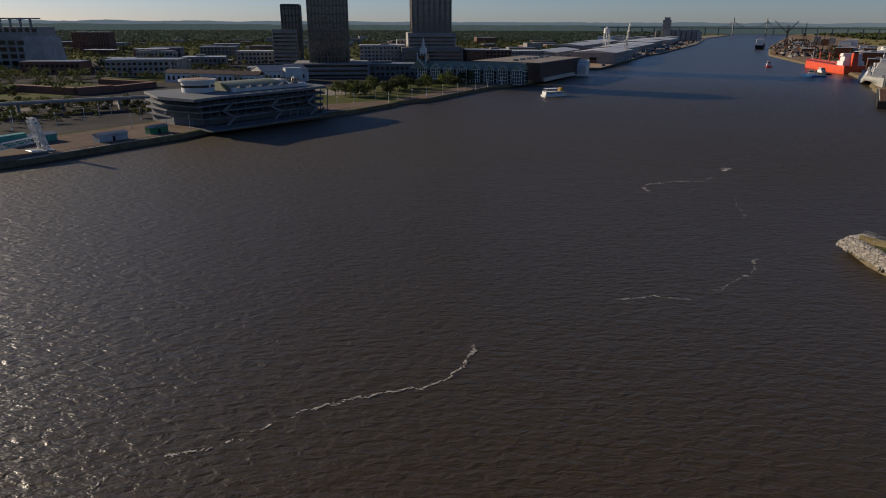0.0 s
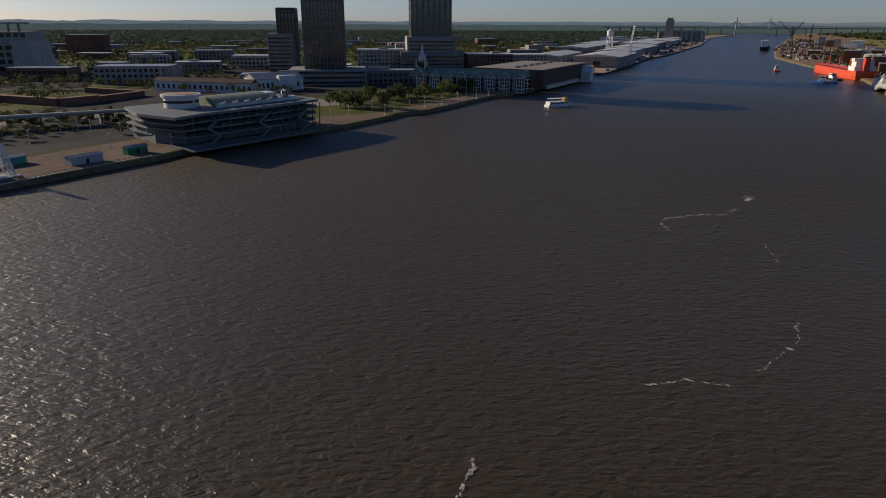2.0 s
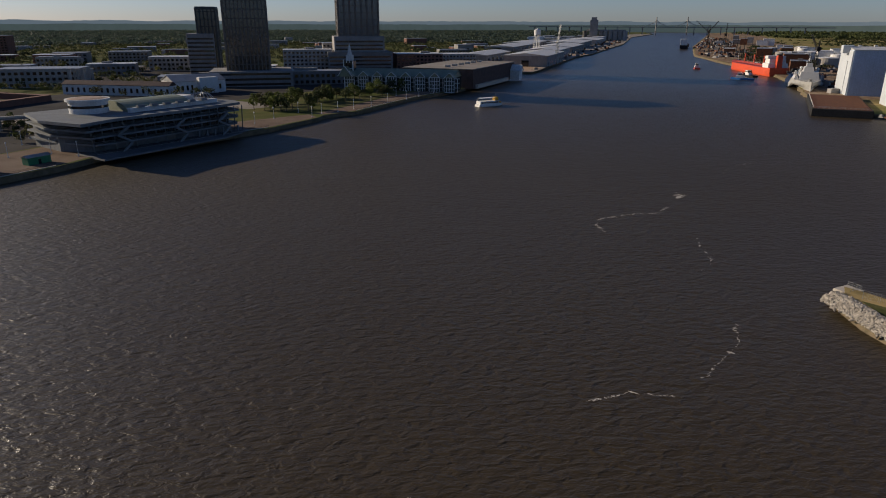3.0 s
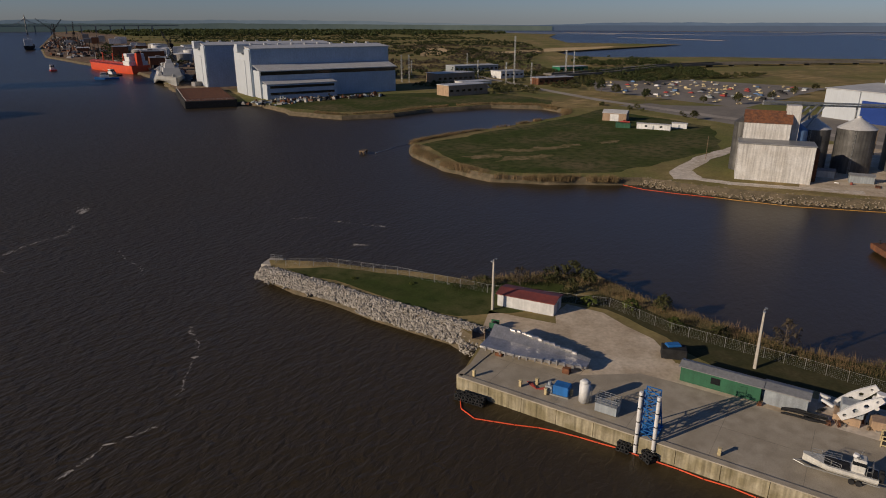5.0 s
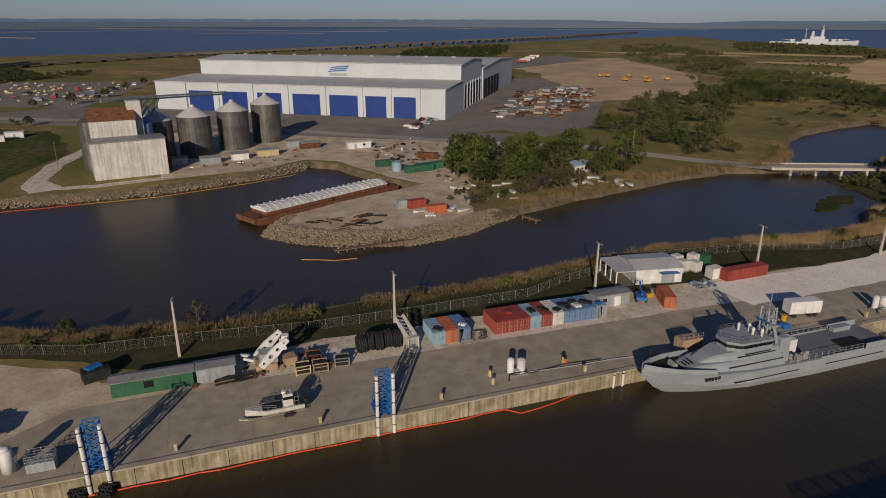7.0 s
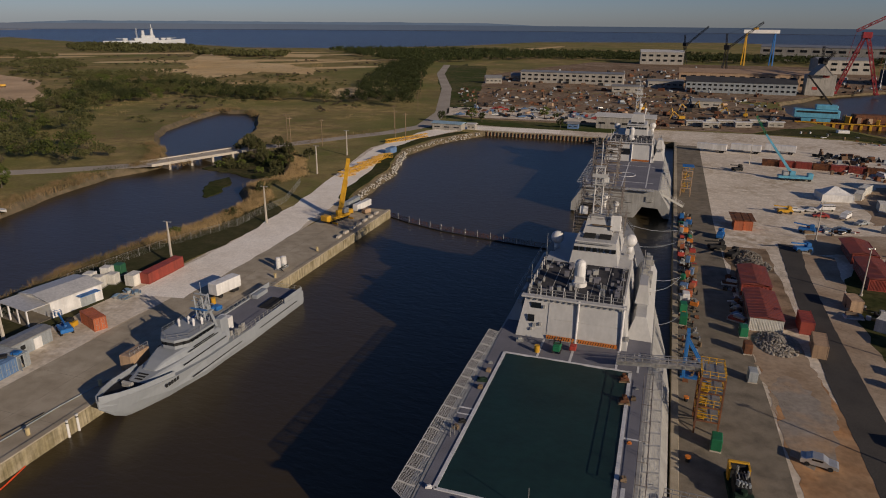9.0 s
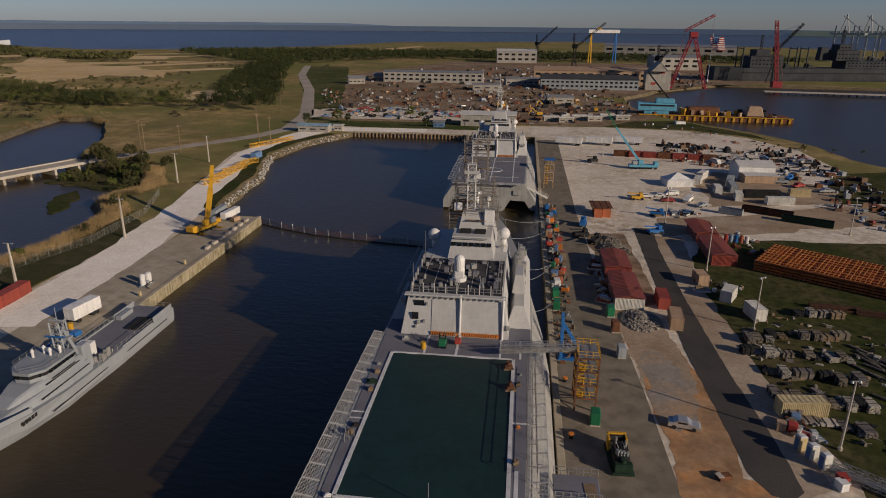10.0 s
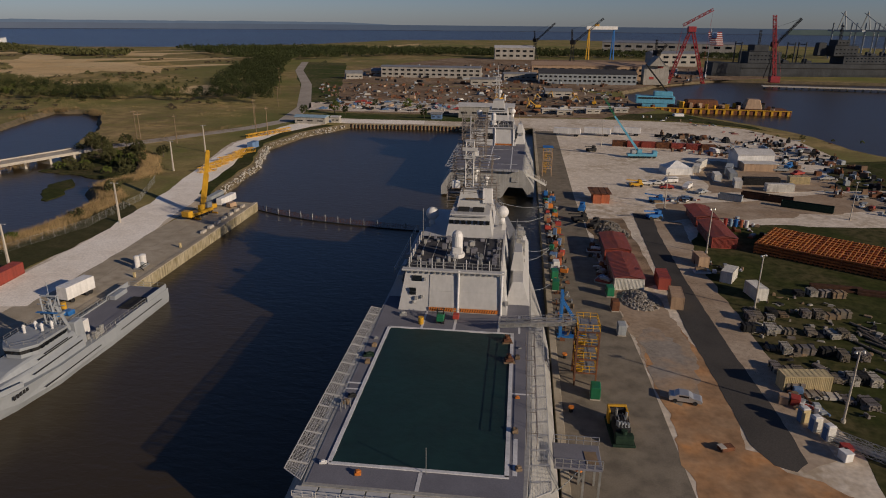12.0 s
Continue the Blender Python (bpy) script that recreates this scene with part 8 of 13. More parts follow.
part("block", MB().box(0, 0, 0, 2.4, 4.4, 2.8, 0, 0.06), M_CONTTAN, gw)
part("rail", rail(MB(), [(-1.1, -2.1, 2.8), (-1.1, 2.1, 2.8)], 1.0, 1, 0.04), M_STEEL, gw)
bj = thing("knuckle_boom", "blue hydraulic boom lying on the quay", "boom", (90.6, -57.5, G + 0.02), 78)
part("arm", MB().bar((-3.6, 0, 0.5), (1.6, 0, 1.0), 0.3, square=True).bar((1.6, 0, 1.0), (4.4, 0.6, 0.6), 0.22, square=True), M_BLUE, bj)
part("base", MB().box(-3.2, 0, 0, 1.6, 1.6, 0.9, 0, 0.1), M_BLUE, bj)
yb = thing("waste_drum", "yellow waste drum on the quay", "drum", (92.6, -63, G + 0.02))
part("barrel", MB().cyl(0, 0, 0, 0.5, 1.2, 14).cyl(0, 0, 0.6, 0.53, 0.08, 14), M_YELLOW, yb)
part("lid", MB().cyl(0, 0, 1.2, 0.52, 0.08, 14), M_YELLOW, yb)


def tank_skid(x, y, label):
    s = thing("pump_skid", label, "pump", (x, y, G + 0.02), 0, "pump skids on the quay")
    part("skid", MB().box(0, 0, 0, 1.8, 3.6, 0.35, 0, 0.05), M_STEEL, s)
    part("tank", MB().cyl(0, -0.8, 0.4, 0.75, 2.3, 14).cyl(0, -0.8, 2.7, 0.75, 0.2, 14, 0.3), M_WHITE, s)
    part("tank", MB().cyl(0.3, 1.0, 0.4, 0.6, 2.5, 14).cyl(0.3, 1.0, 2.9, 0.6, 0.2, 14, 0.3), M_WHITE, s)
    part("pipe", MB().pipe([(-0.6, -1.6, 0.6), (-0.8, 0, 0.8), (-0.6, 1.6, 0.6), (-1.8, 2.2, 0.2)], 0.1), M_BLACK, s)
    part("motor", MB().box(-0.3, 0.1, 0.4, 0.8, 0.7, 0.8, 0, 0.1), M_CONTGREY, s)


tank_skid(91.2, -3.6, "twin white tanks on a pump skid")
tank_skid(90.2, -86, "twin white tanks on a pump skid with pipework")
hose = thing("quay_hose", "pale hose lying along the quay", "hose")
part("line", MB().pipe([(91, -6, G + 0.12), (90.4, -14, G + 0.12), (90.2, -22, G + 0.12), (89.2, -31, G + 0.12)], 0.09), M_CONTGREY, hose)
part("line", MB().pipe([(90.6, -6, G + 0.12), (91.5, -13, G + 0.12), (90.9, -20, G + 0.12)], 0.07), M_BLACK, hose)
cn = thing("channel_marker", "orange and white striped marker post on the quay", "marker", (91.9, -13.2, G + 0.02))
part("post", MB().cyl(0, 0, 0, 0.35, 0.9, 10), M_ORANGE, cn)
part("top", MB().cyl(0, 0, 0.9, 0.33, 0.5, 10), M_BLACK, cn)
for dy in (-19.2, -21.0):
    fp = thing("fender_pile", "white fender pile on the quay face", "pile", (85.6, dy, -0.8), 0, "fender piles")
    part("pile", MB().cyl(0, 0, 0, 0.2, 3.7, 10), M_WHITE, fp)
    part("band", MB().cyl(0, 0, 3.2, 0.22, 0.2, 10), M_BLACK, fp)

# the end of the quay: mobile crane and boom sections
mc = thing("mobile_crane", "yellow all-terrain mobile crane with its boom raised", "crane", (96.5, -126.5, G + 0.02), 75)
part("carrier", MB().box(0, 0, 0.8, 9.6, 2.7, 0.9, 0, 0.08).box(4.4, 0, 1.0, 1.9, 2.6, 1.6, 0, 0.15), M_YELLOW, mc)
part("cab", MB().box(-0.2, 1.0, 1.8, 1.8, 1.0, 1.7, 0, 0.12), M_YELLOW, mc)
part("counterweight", MB().box(-3.2, 0, 1.9, 2.0, 2.7, 1.5, 0, 0.1), M_CONTGREY, mc)
for i in range(5):
    for sy in (-1, 1):
        part("wheel", MB().bar((-3.6 + i * 1.7, sy * 1.1 - 0.2, 0.65), (-3.6 + i * 1.7, sy * 1.1 + 0.2, 0.65), 0.65, 14), M_BLACK, mc)
part("main_boom", MB().bar((-2.0, 0, 2.6), (-7.2, -2.2, 10.6), 0.85, square=True).bar((-6.4, -1.86, 9.4), (-10.8, -3.9, 16.5), 0.66, square=True), M_YELLOW, mc)
part("outrigger", MB().box(3, 0, 0.1, 0.4, 6.4, 0.4).box(-4, 0, 0.1, 0.4, 6.4, 0.4), M_YELLOW, mc)
for i in range(7):
    s = thing("boom_section", "yellow lattice crane boom section lying on the grass", "boom section", (120.6 + 0.9 * (i % 2), -182 - i * 6.2, G), 58 + 9 * (i % 3), "crane boom sections")
    part("lattice", lattice(MB(), (-3.4, 0, 1.0), (3.4, 0, 1.0), 1.7, 0.12, 1.4), M_YELLOW, s)
    part("foot", MB().box(-2.6, 0, 0, 0.3, 2, 0.15).box(2.6, 0, 0, 0.3, 2, 0.15), M_WOOD, s)
for i in range(4):
    s = thing("boom_section", "yellow lattice crane boom section lying by the road", "boom section", (133.5 - i * 3, -257 - i * 6.2, G), 66, "crane boom sections")
    part("lattice", lattice(MB(), (-3.8, 0, 0.9), (3.8, 0, 0.9), 1.5, 0.14, 1.6), M_YELLOW, s)
    part("foot", MB().box(-2.6, 0, 0, 0.3, 2, 0.15).box(2.6, 0, 0, 0.3, 2, 0.15), M_WOOD, s)
container((122.8, -231, G), 85, M_CONTBLUE, "dark blue container beside the boom sections")
for x, y, m, lab in ((95, -141.5, M_WHITE, "white counterweight box on timbers"), (99.5, -143.5, M_CONTGREY, "grey counterweight box on timbers"), (91.5, -137, M_CONTTAN, "tan crane counterweight slab"), (96.4, -134.5, M_YELLOW, "yellow crane hook block")):
    k = thing("counterweight", lab, "counterweight", (x, y, G + 0.02), rng.uniform(60, 100), "crane gear at the quay end")
    part("slab", MB().box(0, 0, 0.25, 8.6 if m in (M_WHITE, M_CONTGREY) else 2.4, 1.8, 2.0 if m in (M_WHITE, M_CONTGREY) else 1.2, 0, 0.08), m, k)
    part("timber", MB().box(-0.8, 0, 0, 0.3, 2.2, 0.25).box(0.8, 0, 0, 0.3, 2.2, 0.25), M_WOOD, k)
for i in range(7):
    k = thing("concrete_block", "pale concrete kerb block on the quay edge", "block", (88.2, -112 - i * 4.2, G + 0.02), rng.uniform(85, 95), "kerb blocks")
    part("block", MB().box(0, 0, 0, 2.2, 0.8, 0.7, 0, 0.08), M_CONCP, k)
    part("eye", MB().cyl(0, 0, 0.7, 0.1, 0.12, 6), M_STEEL, k)

# floating barrier across the dock
fb = thing("floating_barrier", "floating security barrier with red netting across the dock", "barrier")
line = [(87, -143.5), (78, -139), (66, -134.5), (54, -132), (42, -130), (33.5, -129)]
pts = dense(line, 3.4, 0, 0, closed=False)
for a, b_ in zip(pts, pts[1:]):
    d = Vector((b_[0] - a[0], b_[1] - a[1]))
    m = MB().bar((0, 0, 0), (d.length, 0, 0), 0.22, 8).mesh("float", M_BLACK)
    f = part("float", m, None, fb)
    f.matrix_basis = pose(a[0], a[1], 0.1, 0, 0, math.degrees(math.atan2(d.y, d.x)))
    part("post", MB().bar((0, 0, 0), (0, 0, 2.2), 0.09), M_STEEL, fb).matrix_basis = pose(a[0], a[1], 0.1)
    net = MB()
    for j in range(7):
        net.bar((0, 0, 0.4 + 0.2 * j), (d.length, 0, 0.4 + 0.2 * j), 0.022, 4)
    for j in range(9):
        net.bar((d.length * j / 9, 0, 0.3), (d.length * j / 9, 0, 1.7), 0.02, 4)
    part("net", net, M_RUST, fb).matrix_basis = pose(a[0], a[1], 0.1, 0, 0, math.degrees(math.atan2(d.y, d.x)))

fence([(107, 154), (113, 146), (117.6, 128), (120, 105), (124.5, 90), (127.5, 80), (122.5, 66), (121, 43), (119, 27), (119, 4), (120, -20), (124, -30), (127, -42), (131, -62), (128, -88), (121, -112), (122, -140), (131, -165)], "grey chain-link security fence behind the quay")

# rocks along the jetty
stone_sets = [rock_mesh(900 + k, M_STONE) for k in range(5)]
rb = tagged(new("riprap_jetty"), "pale grey broken stone bank of the jetty", "riprap", kind="structure")
q = random.Random(12)
for i in range(290):
    y = q.uniform(94, 158)
    u = q.random()
    x = 104.0 - 4.9 * u + (0.8 if y > 125 else 0)
    o = part("stone", stone_sets[i % 5], None, rb)
    s = q.uniform(0.8, 1.3)
    o.matrix_basis = pose(x, y, 2.60 - (0.44 if y < 125 else 0.60) * max(0, 102.8 - x), q.uniform(0, 360), q.uniform(0, 360), q.uniform(0, 360)) @ Matrix.Scale(s, 4)
spots = []
for i in range(7200):
    y = q.uniform(93.5, 158)
    u = q.random()
    edge = 104.4 + 1.0 * noise.noise(Vector((y * 0.2, 3, 0)))
    x = edge - (edge - 98.6 - (1.6 if y > 125 else 0)) * u
    spots.append((x, y, 2.60 - (0.44 if y < 125 else 0.60) * max(0, 102.8 - x) + q.uniform(-.05, .25)))
spots += [(q.uniform(96.4, 101.5), q.uniform(93.8, 97.5), q.uniform(0.3, 1.9)) for _ in range(260)]
stones("riprap_stones", spots, 31, 0.35, 0.85, M_STONE, "pale grey broken stones of the jetty bank")
stones("riprap_tip", [(107.5 + q.uniform(-3, 3), 158.5 + q.uniform(-3, 2), q.uniform(-0.2, 1.8)) for _ in range(160)], 33, 0.4, 1.0, M_STONEB, "brown broken stones at the jetty's tip")
stones("riprap_dock", [(x + q.uniform(-3.4, 0.4), y + q.uniform(-1, 1), q.uniform(-0.3, 2.2)) for x, y in dense([(103, -143), (107, -158), (111, -200), (122, -240), (118, -272), (104, -303)], 0.12, 0, 0, False)], 34, 0.4, 1.0, M_STONEW, "pale stones along the dock's shore")
sp = []
for x, y in dense([(250, 112), (249, 89), (252, 62), (262, 31), (276, 4)], 0.14, 0, 0, False):
    u = q.random()
    sp.append((x - 3.5 + 5.5 * u, y + q.uniform(-.6, .6), -0.2 + 2.7 * u))
stones("riprap_silos", sp, 35, 0.5, 1.2, M_STONEB, "brown broken stones below the silos")
sp = []
for x, y in dense([(200, 21), (190.5, 25), (183, 18), (177, 7), (172.5, -9), (176.5, -25), (182, -34), (185, -42)], 0.016, 0, 0, False):
    d = Vector((x, y)) - Vector((200, -8))
    d.normalize()
    u = q.uniform(-2.2, 5.4)
    sp.append((x + d.x * u + q.uniform(-.5, .5), y + d.y * u + q.uniform(-.5, .5), G if u < 0 else G - 0.5 * u + 0.1))
stones("riprap_point", sp, 36, 0.5, 1.1, M_STONEB, "tan broken stones round the landing point")
tp = thing("jetty_block", "concrete navigation block at the jetty's tip", "block", (108.0, 159.6, 0.8), 20)
part("block", MB().box(0, 0, 0, 5.0, 4.0, 1.6, 0, 0.1), M_CONCP, tp)
part("rail", rail(MB(), [(-2, -1.6, 1.6), (2, -1.6, 1.6), (2, 1.6, 1.6)], 1.0, 1, 0.04), M_STEEL, tp)

# reeds and scrub behind the fence
back = [(124, 113), (137, 99), (142, 90), (134, 72), (129, 44), (131, 14), (131, -14), (134, -34), (137, -50), (139, -67), (137, -88), (132, -111), (134, -141), (147, -156), (142, -176), (157, -202), (172, -217)]
sp = [(x + q.uniform(-5.0, 0.8), y + q.uniform(-1.5, 1.5)) for x, y in dense(back, 0.16, 0, 0, False)]
reeds("reeds_quay", sp, "dry tan reeds along the back of the quay", 41, 1.0)
sp = [(x + q.uniform(-8, -1), y + q.uniform(-1.5, 1.5)) for x, y in dense(back, 0.12, 0, 0, False)]
reeds("scrub_grass", sp, "green weeds and grass along the fence", 42, 1.0, M_LEAF[2], 10, 1.2)
M_REEDB = surf("sunlit_dry_reeds", (0.44, 0.31, 0.15), (0.28, 0.20, 0.095), 6.0, 0.6, 0.9, 0)
sp = [(x + q.uniform(-6.5, 0.5), y + q.uniform(-1.5, 1.5)) for x, y in dense([(136, -92), (132, -111), (134, -141), (147, -156), (142, -176), (157, -202), (172, -217)], 0.10, 0, 0, False)]
reeds("reeds_creek", sp, "tall golden reeds between the fence and the creek", 47, 1.5, M_REEDB)
isl = [(378, 211), (340, 217), (302, 227), (266, 232), (247, 217), (229, 187), (223, 162), (231, 142), (244, 120)]
sp = [(x + q.uniform(-1.5, 3.0), y + q.uniform(-2.5, 0.5)) for x, y in dense(isl, 0.12, 0, 0, False)]
sp = [p for p in sp if noise.noise(Vector((p[0] * 0.045, p[1] * 0.045, 2))) + q.uniform(-0.25, 0.25) > -0.08]
reeds("reeds_island", sp, "dry tan reeds round the meadow", 43, 1.5)
nsh = [(318, 360), (320, 327), (346, 307), (380, 301), (422, 279), (438, 242), (424, 216), (404, 208)]
sp = [(x + q.uniform(-2, 4), y + q.uniform(0, 5)) for x, y in dense(nsh, 0.14, 0, 0, False)]
reeds("reeds_north", sp, "dry tan reeds along the north inlet", 44, 1.5)
ssh = [(188, -49), (196, -74), (198, -86), (208, -121), (213, -155), (207, -176), (222, -198), (240, -212)]
pond = [(284, -294), (292, -335), (268, -336), (250, -318)]
sp = [(x + q.uniform(-1.5, 5), y + q.uniform(-3, 3)) for x, y in dense(ssh, 0.22, 0, 0, False) + dense(pond, 0.5, 0, 0, False)]
reeds("weeds_channel", [(x + 1.5, y) for x, y in sp], "green weeds along the creek", 46, 1.1, M_LEAF[2], 10, 2.0)
reeds("reeds_channel", sp, "dry tan reeds along the creek", 45, 1.7)
for x, y, k, s in [(128, 101, 5, 0.8), (134, 96, 6, 1.1), (123, 108, 6, 0.8), (130, 90, 6, 1.0), (136, 88, 3, 0.5), (141, 94, 6, 1.2), (126, 84, 7, 1.0), (129, 76, 7, 1.1), (131, 70, 3, 0.5), (125, 66, 7, 1.0), (126, 58, 6, 0.9), (127, 47, 5, 0.8), (129, 30, 6, 0.8),
                   (125, 25, 7, 0.8), (128, 2, 6, 0.8), (127, -18, 7, 0.9), (132, -44, 6, 0.8), (133, -100, 7, 0.9), (129, -120, 6, 0.9), (136, -148, 6, 1.3), (146, -170, 6, 1.2), (152, -192, 3, 0.7), (160, -205, 3, 0.8), (166, -212, 6, 1.4), (150, -205, 3, 0.7), (176, -222, 3, 0.8), (184, -220, 6, 1.3),
                   (115, 122, 7, 0.4), (110, 135, 7, 0.35)]:
    tree(x, y, k, s, G - 0.3)

# ---- the yard west of the ships ----
q = random.Random(21)
YG = G + 0.02


def stair_tower(x, y, h, label, frame_mat, rail_mat):
    s = thing("stair_tower", label, "stair tower", (x, y, YG), 0, "access towers on the quay")
    for dx in (-1.6, 1.6):
        for dy in (-2.2, 2.2):
            part("post", MB().box(dx, dy, 0, 0.24, 0.24, h), frame_mat, s)
    n = round(h / 2.6)
    for i in range(1, n + 1):
        z = h * i / n
        b = MB().box(0, -2.2, z - 0.2, 3.4, 0.2, 0.24).box(0, 2.2, z - 0.2, 3.4, 0.2, 0.24).box(-1.6, 0, z - 0.2, 0.2, 4.4, 0.24).box(1.6, 0, z - 0.2, 0.2, 4.4, 0.24)
        b.bar((-1.6, -2.2, z - h / n), (-1.6, 2.2, z), 0.08, square=True).bar((1.6, 2.2, z - h / n), (1.6, -2.2, z), 0.08, square=True)
        part("frame", b, frame_mat, s)
        part("landing", MB().box(-0.8 if i < n else 0, 0, z, 1.6 if i < n else 3.3, 4.4, 0.08), M_STEEL, s)
        part("rail", rail(MB(), [(-1.6, -2.2, z), (1.6, -2.2, z), (1.6, 2.2, z), (-1.6, 2.2, z), (-1.6, -2.2, z)], 1.1, 1.1, 0.05), rail_mat, s)
        for k in range(9):
            u = k / 9
            part("step", MB().box(0.8, (-1.7 + 3.2 * u) * (1 if i % 2 else -1), z - h / n + h / n * (u + 0.11), 1.4, 0.34, 0.07), rail_mat, s)
    return s


stair_tower(-4.3, -49.6, 9.2, "rust-red and yellow steel access stair tower", M_RUST, M_YELLOW)
stair_tower(-3.2, -196, 9.0, "tan and yellow steel access tower with a blue top", M_CONTTAN, M_YELLOW)
cap = thing("tower_cover", "blue sheet roof on the access tower", "cover", (-3.2, -196, YG + 10.3))
part("sheet", MB().box(0, 0, 0, 3.8, 4.8, 0.12, 0, 0.03), M_BLUE, cap)
part("frame", MB().box(0, -2.2, -0.15, 3.4, 0.1, 0.15).box(0, 2.2, -0.15, 3.4, 0.1, 0.15), M_STEEL, cap)
gg = thing("gangway", "aluminium truss gangway from tower to ship", "gangway", (0, 0, 0))
part("walkway", MB().bar((-3, -50.4, 11.7), (9.2, -49.6, 10.9), 0.5, square=True), M_STEEL, gg)
for dy in (-0.65, 0.65):
    part("truss", lattice(MB(), (-3, -50.4 + dy, 12.2), (9.2, -49.6 + dy, 11.4), 0.12, 0.05, 1.2), M_ALU, gg)
    part("handrail", rail(MB(), [(-3, -50.4 + dy, 11.7), (9.2, -49.6 + dy, 10.9)], 1.15, 1.2, 0.045, 3), M_ALU, gg)
gg = thing("gangway", "grey aluminium gangway up to the far ship", "gangway", (0, 0, 0))
part("walkway", MB().bar((-2.2, -176, 3.4), (5, -171, 8.2), 0.5, square=True), M_STEEL, gg)
part("handrail", rail(MB(), [(-2.6, -176.4, 3.4), (4.6, -171.4, 8.2)], 1.1, 1.2, 0.045, 3), M_ALU, gg)
af = thing("gangway_tower", "blue steel fender frame with diagonal braces", "gangway tower", (-1.4, -64.5, YG), 0, "blue gangway towers")
part("column", MB().box(0, -0.8, 0, 0.5, 0.5, 8.4, 0, 0.04).box(0, 0.8, 0, 0.5, 0.5, 8.4, 0, 0.04), M_BLUE, af)
part("brace", MB().bar((0, -0.8, 7), (-4.2, -0.8, 0.3), 0.2, square=True).bar((0, 0.8, 7), (-4.2, 0.8, 0.3), 0.2, square=True).bar((-0.2, 0, 3), (-3, 0, 1.8), 0.15, square=True), M_BLUE, af)
part("base", MB().box(-2, 0, 0, 5, 2.2, 0.3), M_BLUE, af)
for i in range(6):
    part("rung", MB().box(0, 0, 1 + i * 1.25, 0.3, 1.6, 0.2), M_BLUE, af)
bp = thing("brow_platform", "dark steel boarding platform on legs beside the ship", "platform", (-0.6, -22.2, YG), 0)
part("deck", MB().box(-0.3, 0, 5.2, 5.4, 4.6, 0.3, 0, 0.05), M_DECK, bp)
for x in (-2.8, -1.0):
    for y in (-2, 2):
        part("leg", MB().box(x, y, 0, 0.25, 0.25, 5.2), M_STEEL, bp)
for yy in (-2.25, 2.25):
    part("rail", rail(MB(), [(-3.0, yy, 5.5), (2.3, yy, 5.5)], 1.1, 0.9, 0.05, 2), M_ALU, bp)
part("plywood", MB().box(-1.9, 0.3, 5.5, 1.4, 2.4, 0.06, 4), M_WOOD, bp)
part("diagonal", MB().bar((-2.8, -2, 5), (-1.0, -2, 0.2), 0.1, square=True), M_STEEL, bp)
en = thing("power_unit", "large black diesel power unit with a yellow end", "machine", (-8.0, -35.4, YG), 3)
part("skid", MB().box(0, -0.2, 0, 3.0, 6.8, 0.4, 0, 0.06), M_CONTGREEN_D, en)
part("engine", MB().box(0, 0.4, 0.4, 2.0, 3.2, 1.7, 0, 0.2).box(0, 0.4, 2.1, 1.2, 2.6, 0.5, 0, 0.1), M_BLACK, en)
part("radiator", MB().box(0, -2.8, 0.4, 2.6, 0.8, 2.0, 0, 0.08), M_BLACK, en)
part("end_frame", MB().box(0, -3.1, 2.2, 2.7, 0.5, 0.4, 0, 0.08).box(-1.2, -2.4, 0.4, 0.25, 1.4, 2.1).box(1.2, -2.4, 0.4, 0.25, 1.4, 2.1), M_YELLOW, en, "yellow end frame")
for k in range(5):
    part("pipe", MB().pipe([(-0.9 + 0.4 * k, -1.6, 2.2), (-0.8 + 0.42 * k, 0.2, 2.75), (-0.9 + 0.4 * k, 1.6, 2.0)], 0.09, 6), M_STEEL if k % 2 else M_BLACK, en)
part("exhaust", MB().cyl(0.6, -0.4, 2.5, 0.16, 1.2, 8).cyl(-0.6, 0.2, 2.5, 0.16, 1.0, 8), M_STEEL, en)
part("tank", MB().box(0, 2.6, 0.4, 2.4, 1.0, 1.3, 0, 0.1).cyl(0, 2.4, 1.7, 0.4, 0.5, 12), M_CONTGREEN_D, en)
for k in range(4):
    part("valve_block", MB().box(-0.7 + 0.45 * k, 1.4, 2.1, 0.3, 0.6, 0.5 + 0.1 * k, 10 * k, 0.04), M_CONTGREY, en)
for x, y, m, lab in ((-5.6, -44.5, M_GREEN, "green electrical cabinet at the tower's foot"), (-12.5, -84.2, M_GREEN, "green generator beside the containers"), (-12.6, -77, M_RUST, "rust-brown steel box on the apron"), (-12.4, -66.5, M_CONTGREY, "grey cable cabinet on the apron"),
                  (-1.6, -86, M_GREEN, "green shore-power box on the quay"), (-1.6, -92, M_GREEN, "green shore-power box on the quay"), (-2.2, -98, M_WHITE, "white shore-power box on the quay")):
    b = thing("power_cabinet", lab, "cabinet", (x, y, YG), q.uniform(-6, 6), "cabinets along the quay")
    part("body", MB().box(0, 0, 0.15, 1.4, 2.2, 1.9, 0, 0.08), m, b)
    part("door", MB().box(-0.72, 0, 0.3, 0.05, 1.8, 1.5), m, b)
    part("plinth", MB().box(0, 0, 0, 1.5, 2.3, 0.15), M_CONCP, b)
cr_mats = [M_ORANGE, M_CONTORANGE, M_CONTTAN, M_CONTBLUE, M_BLUE, M_RED, M_CONTGREY, M_GREEN, M_WOOD]
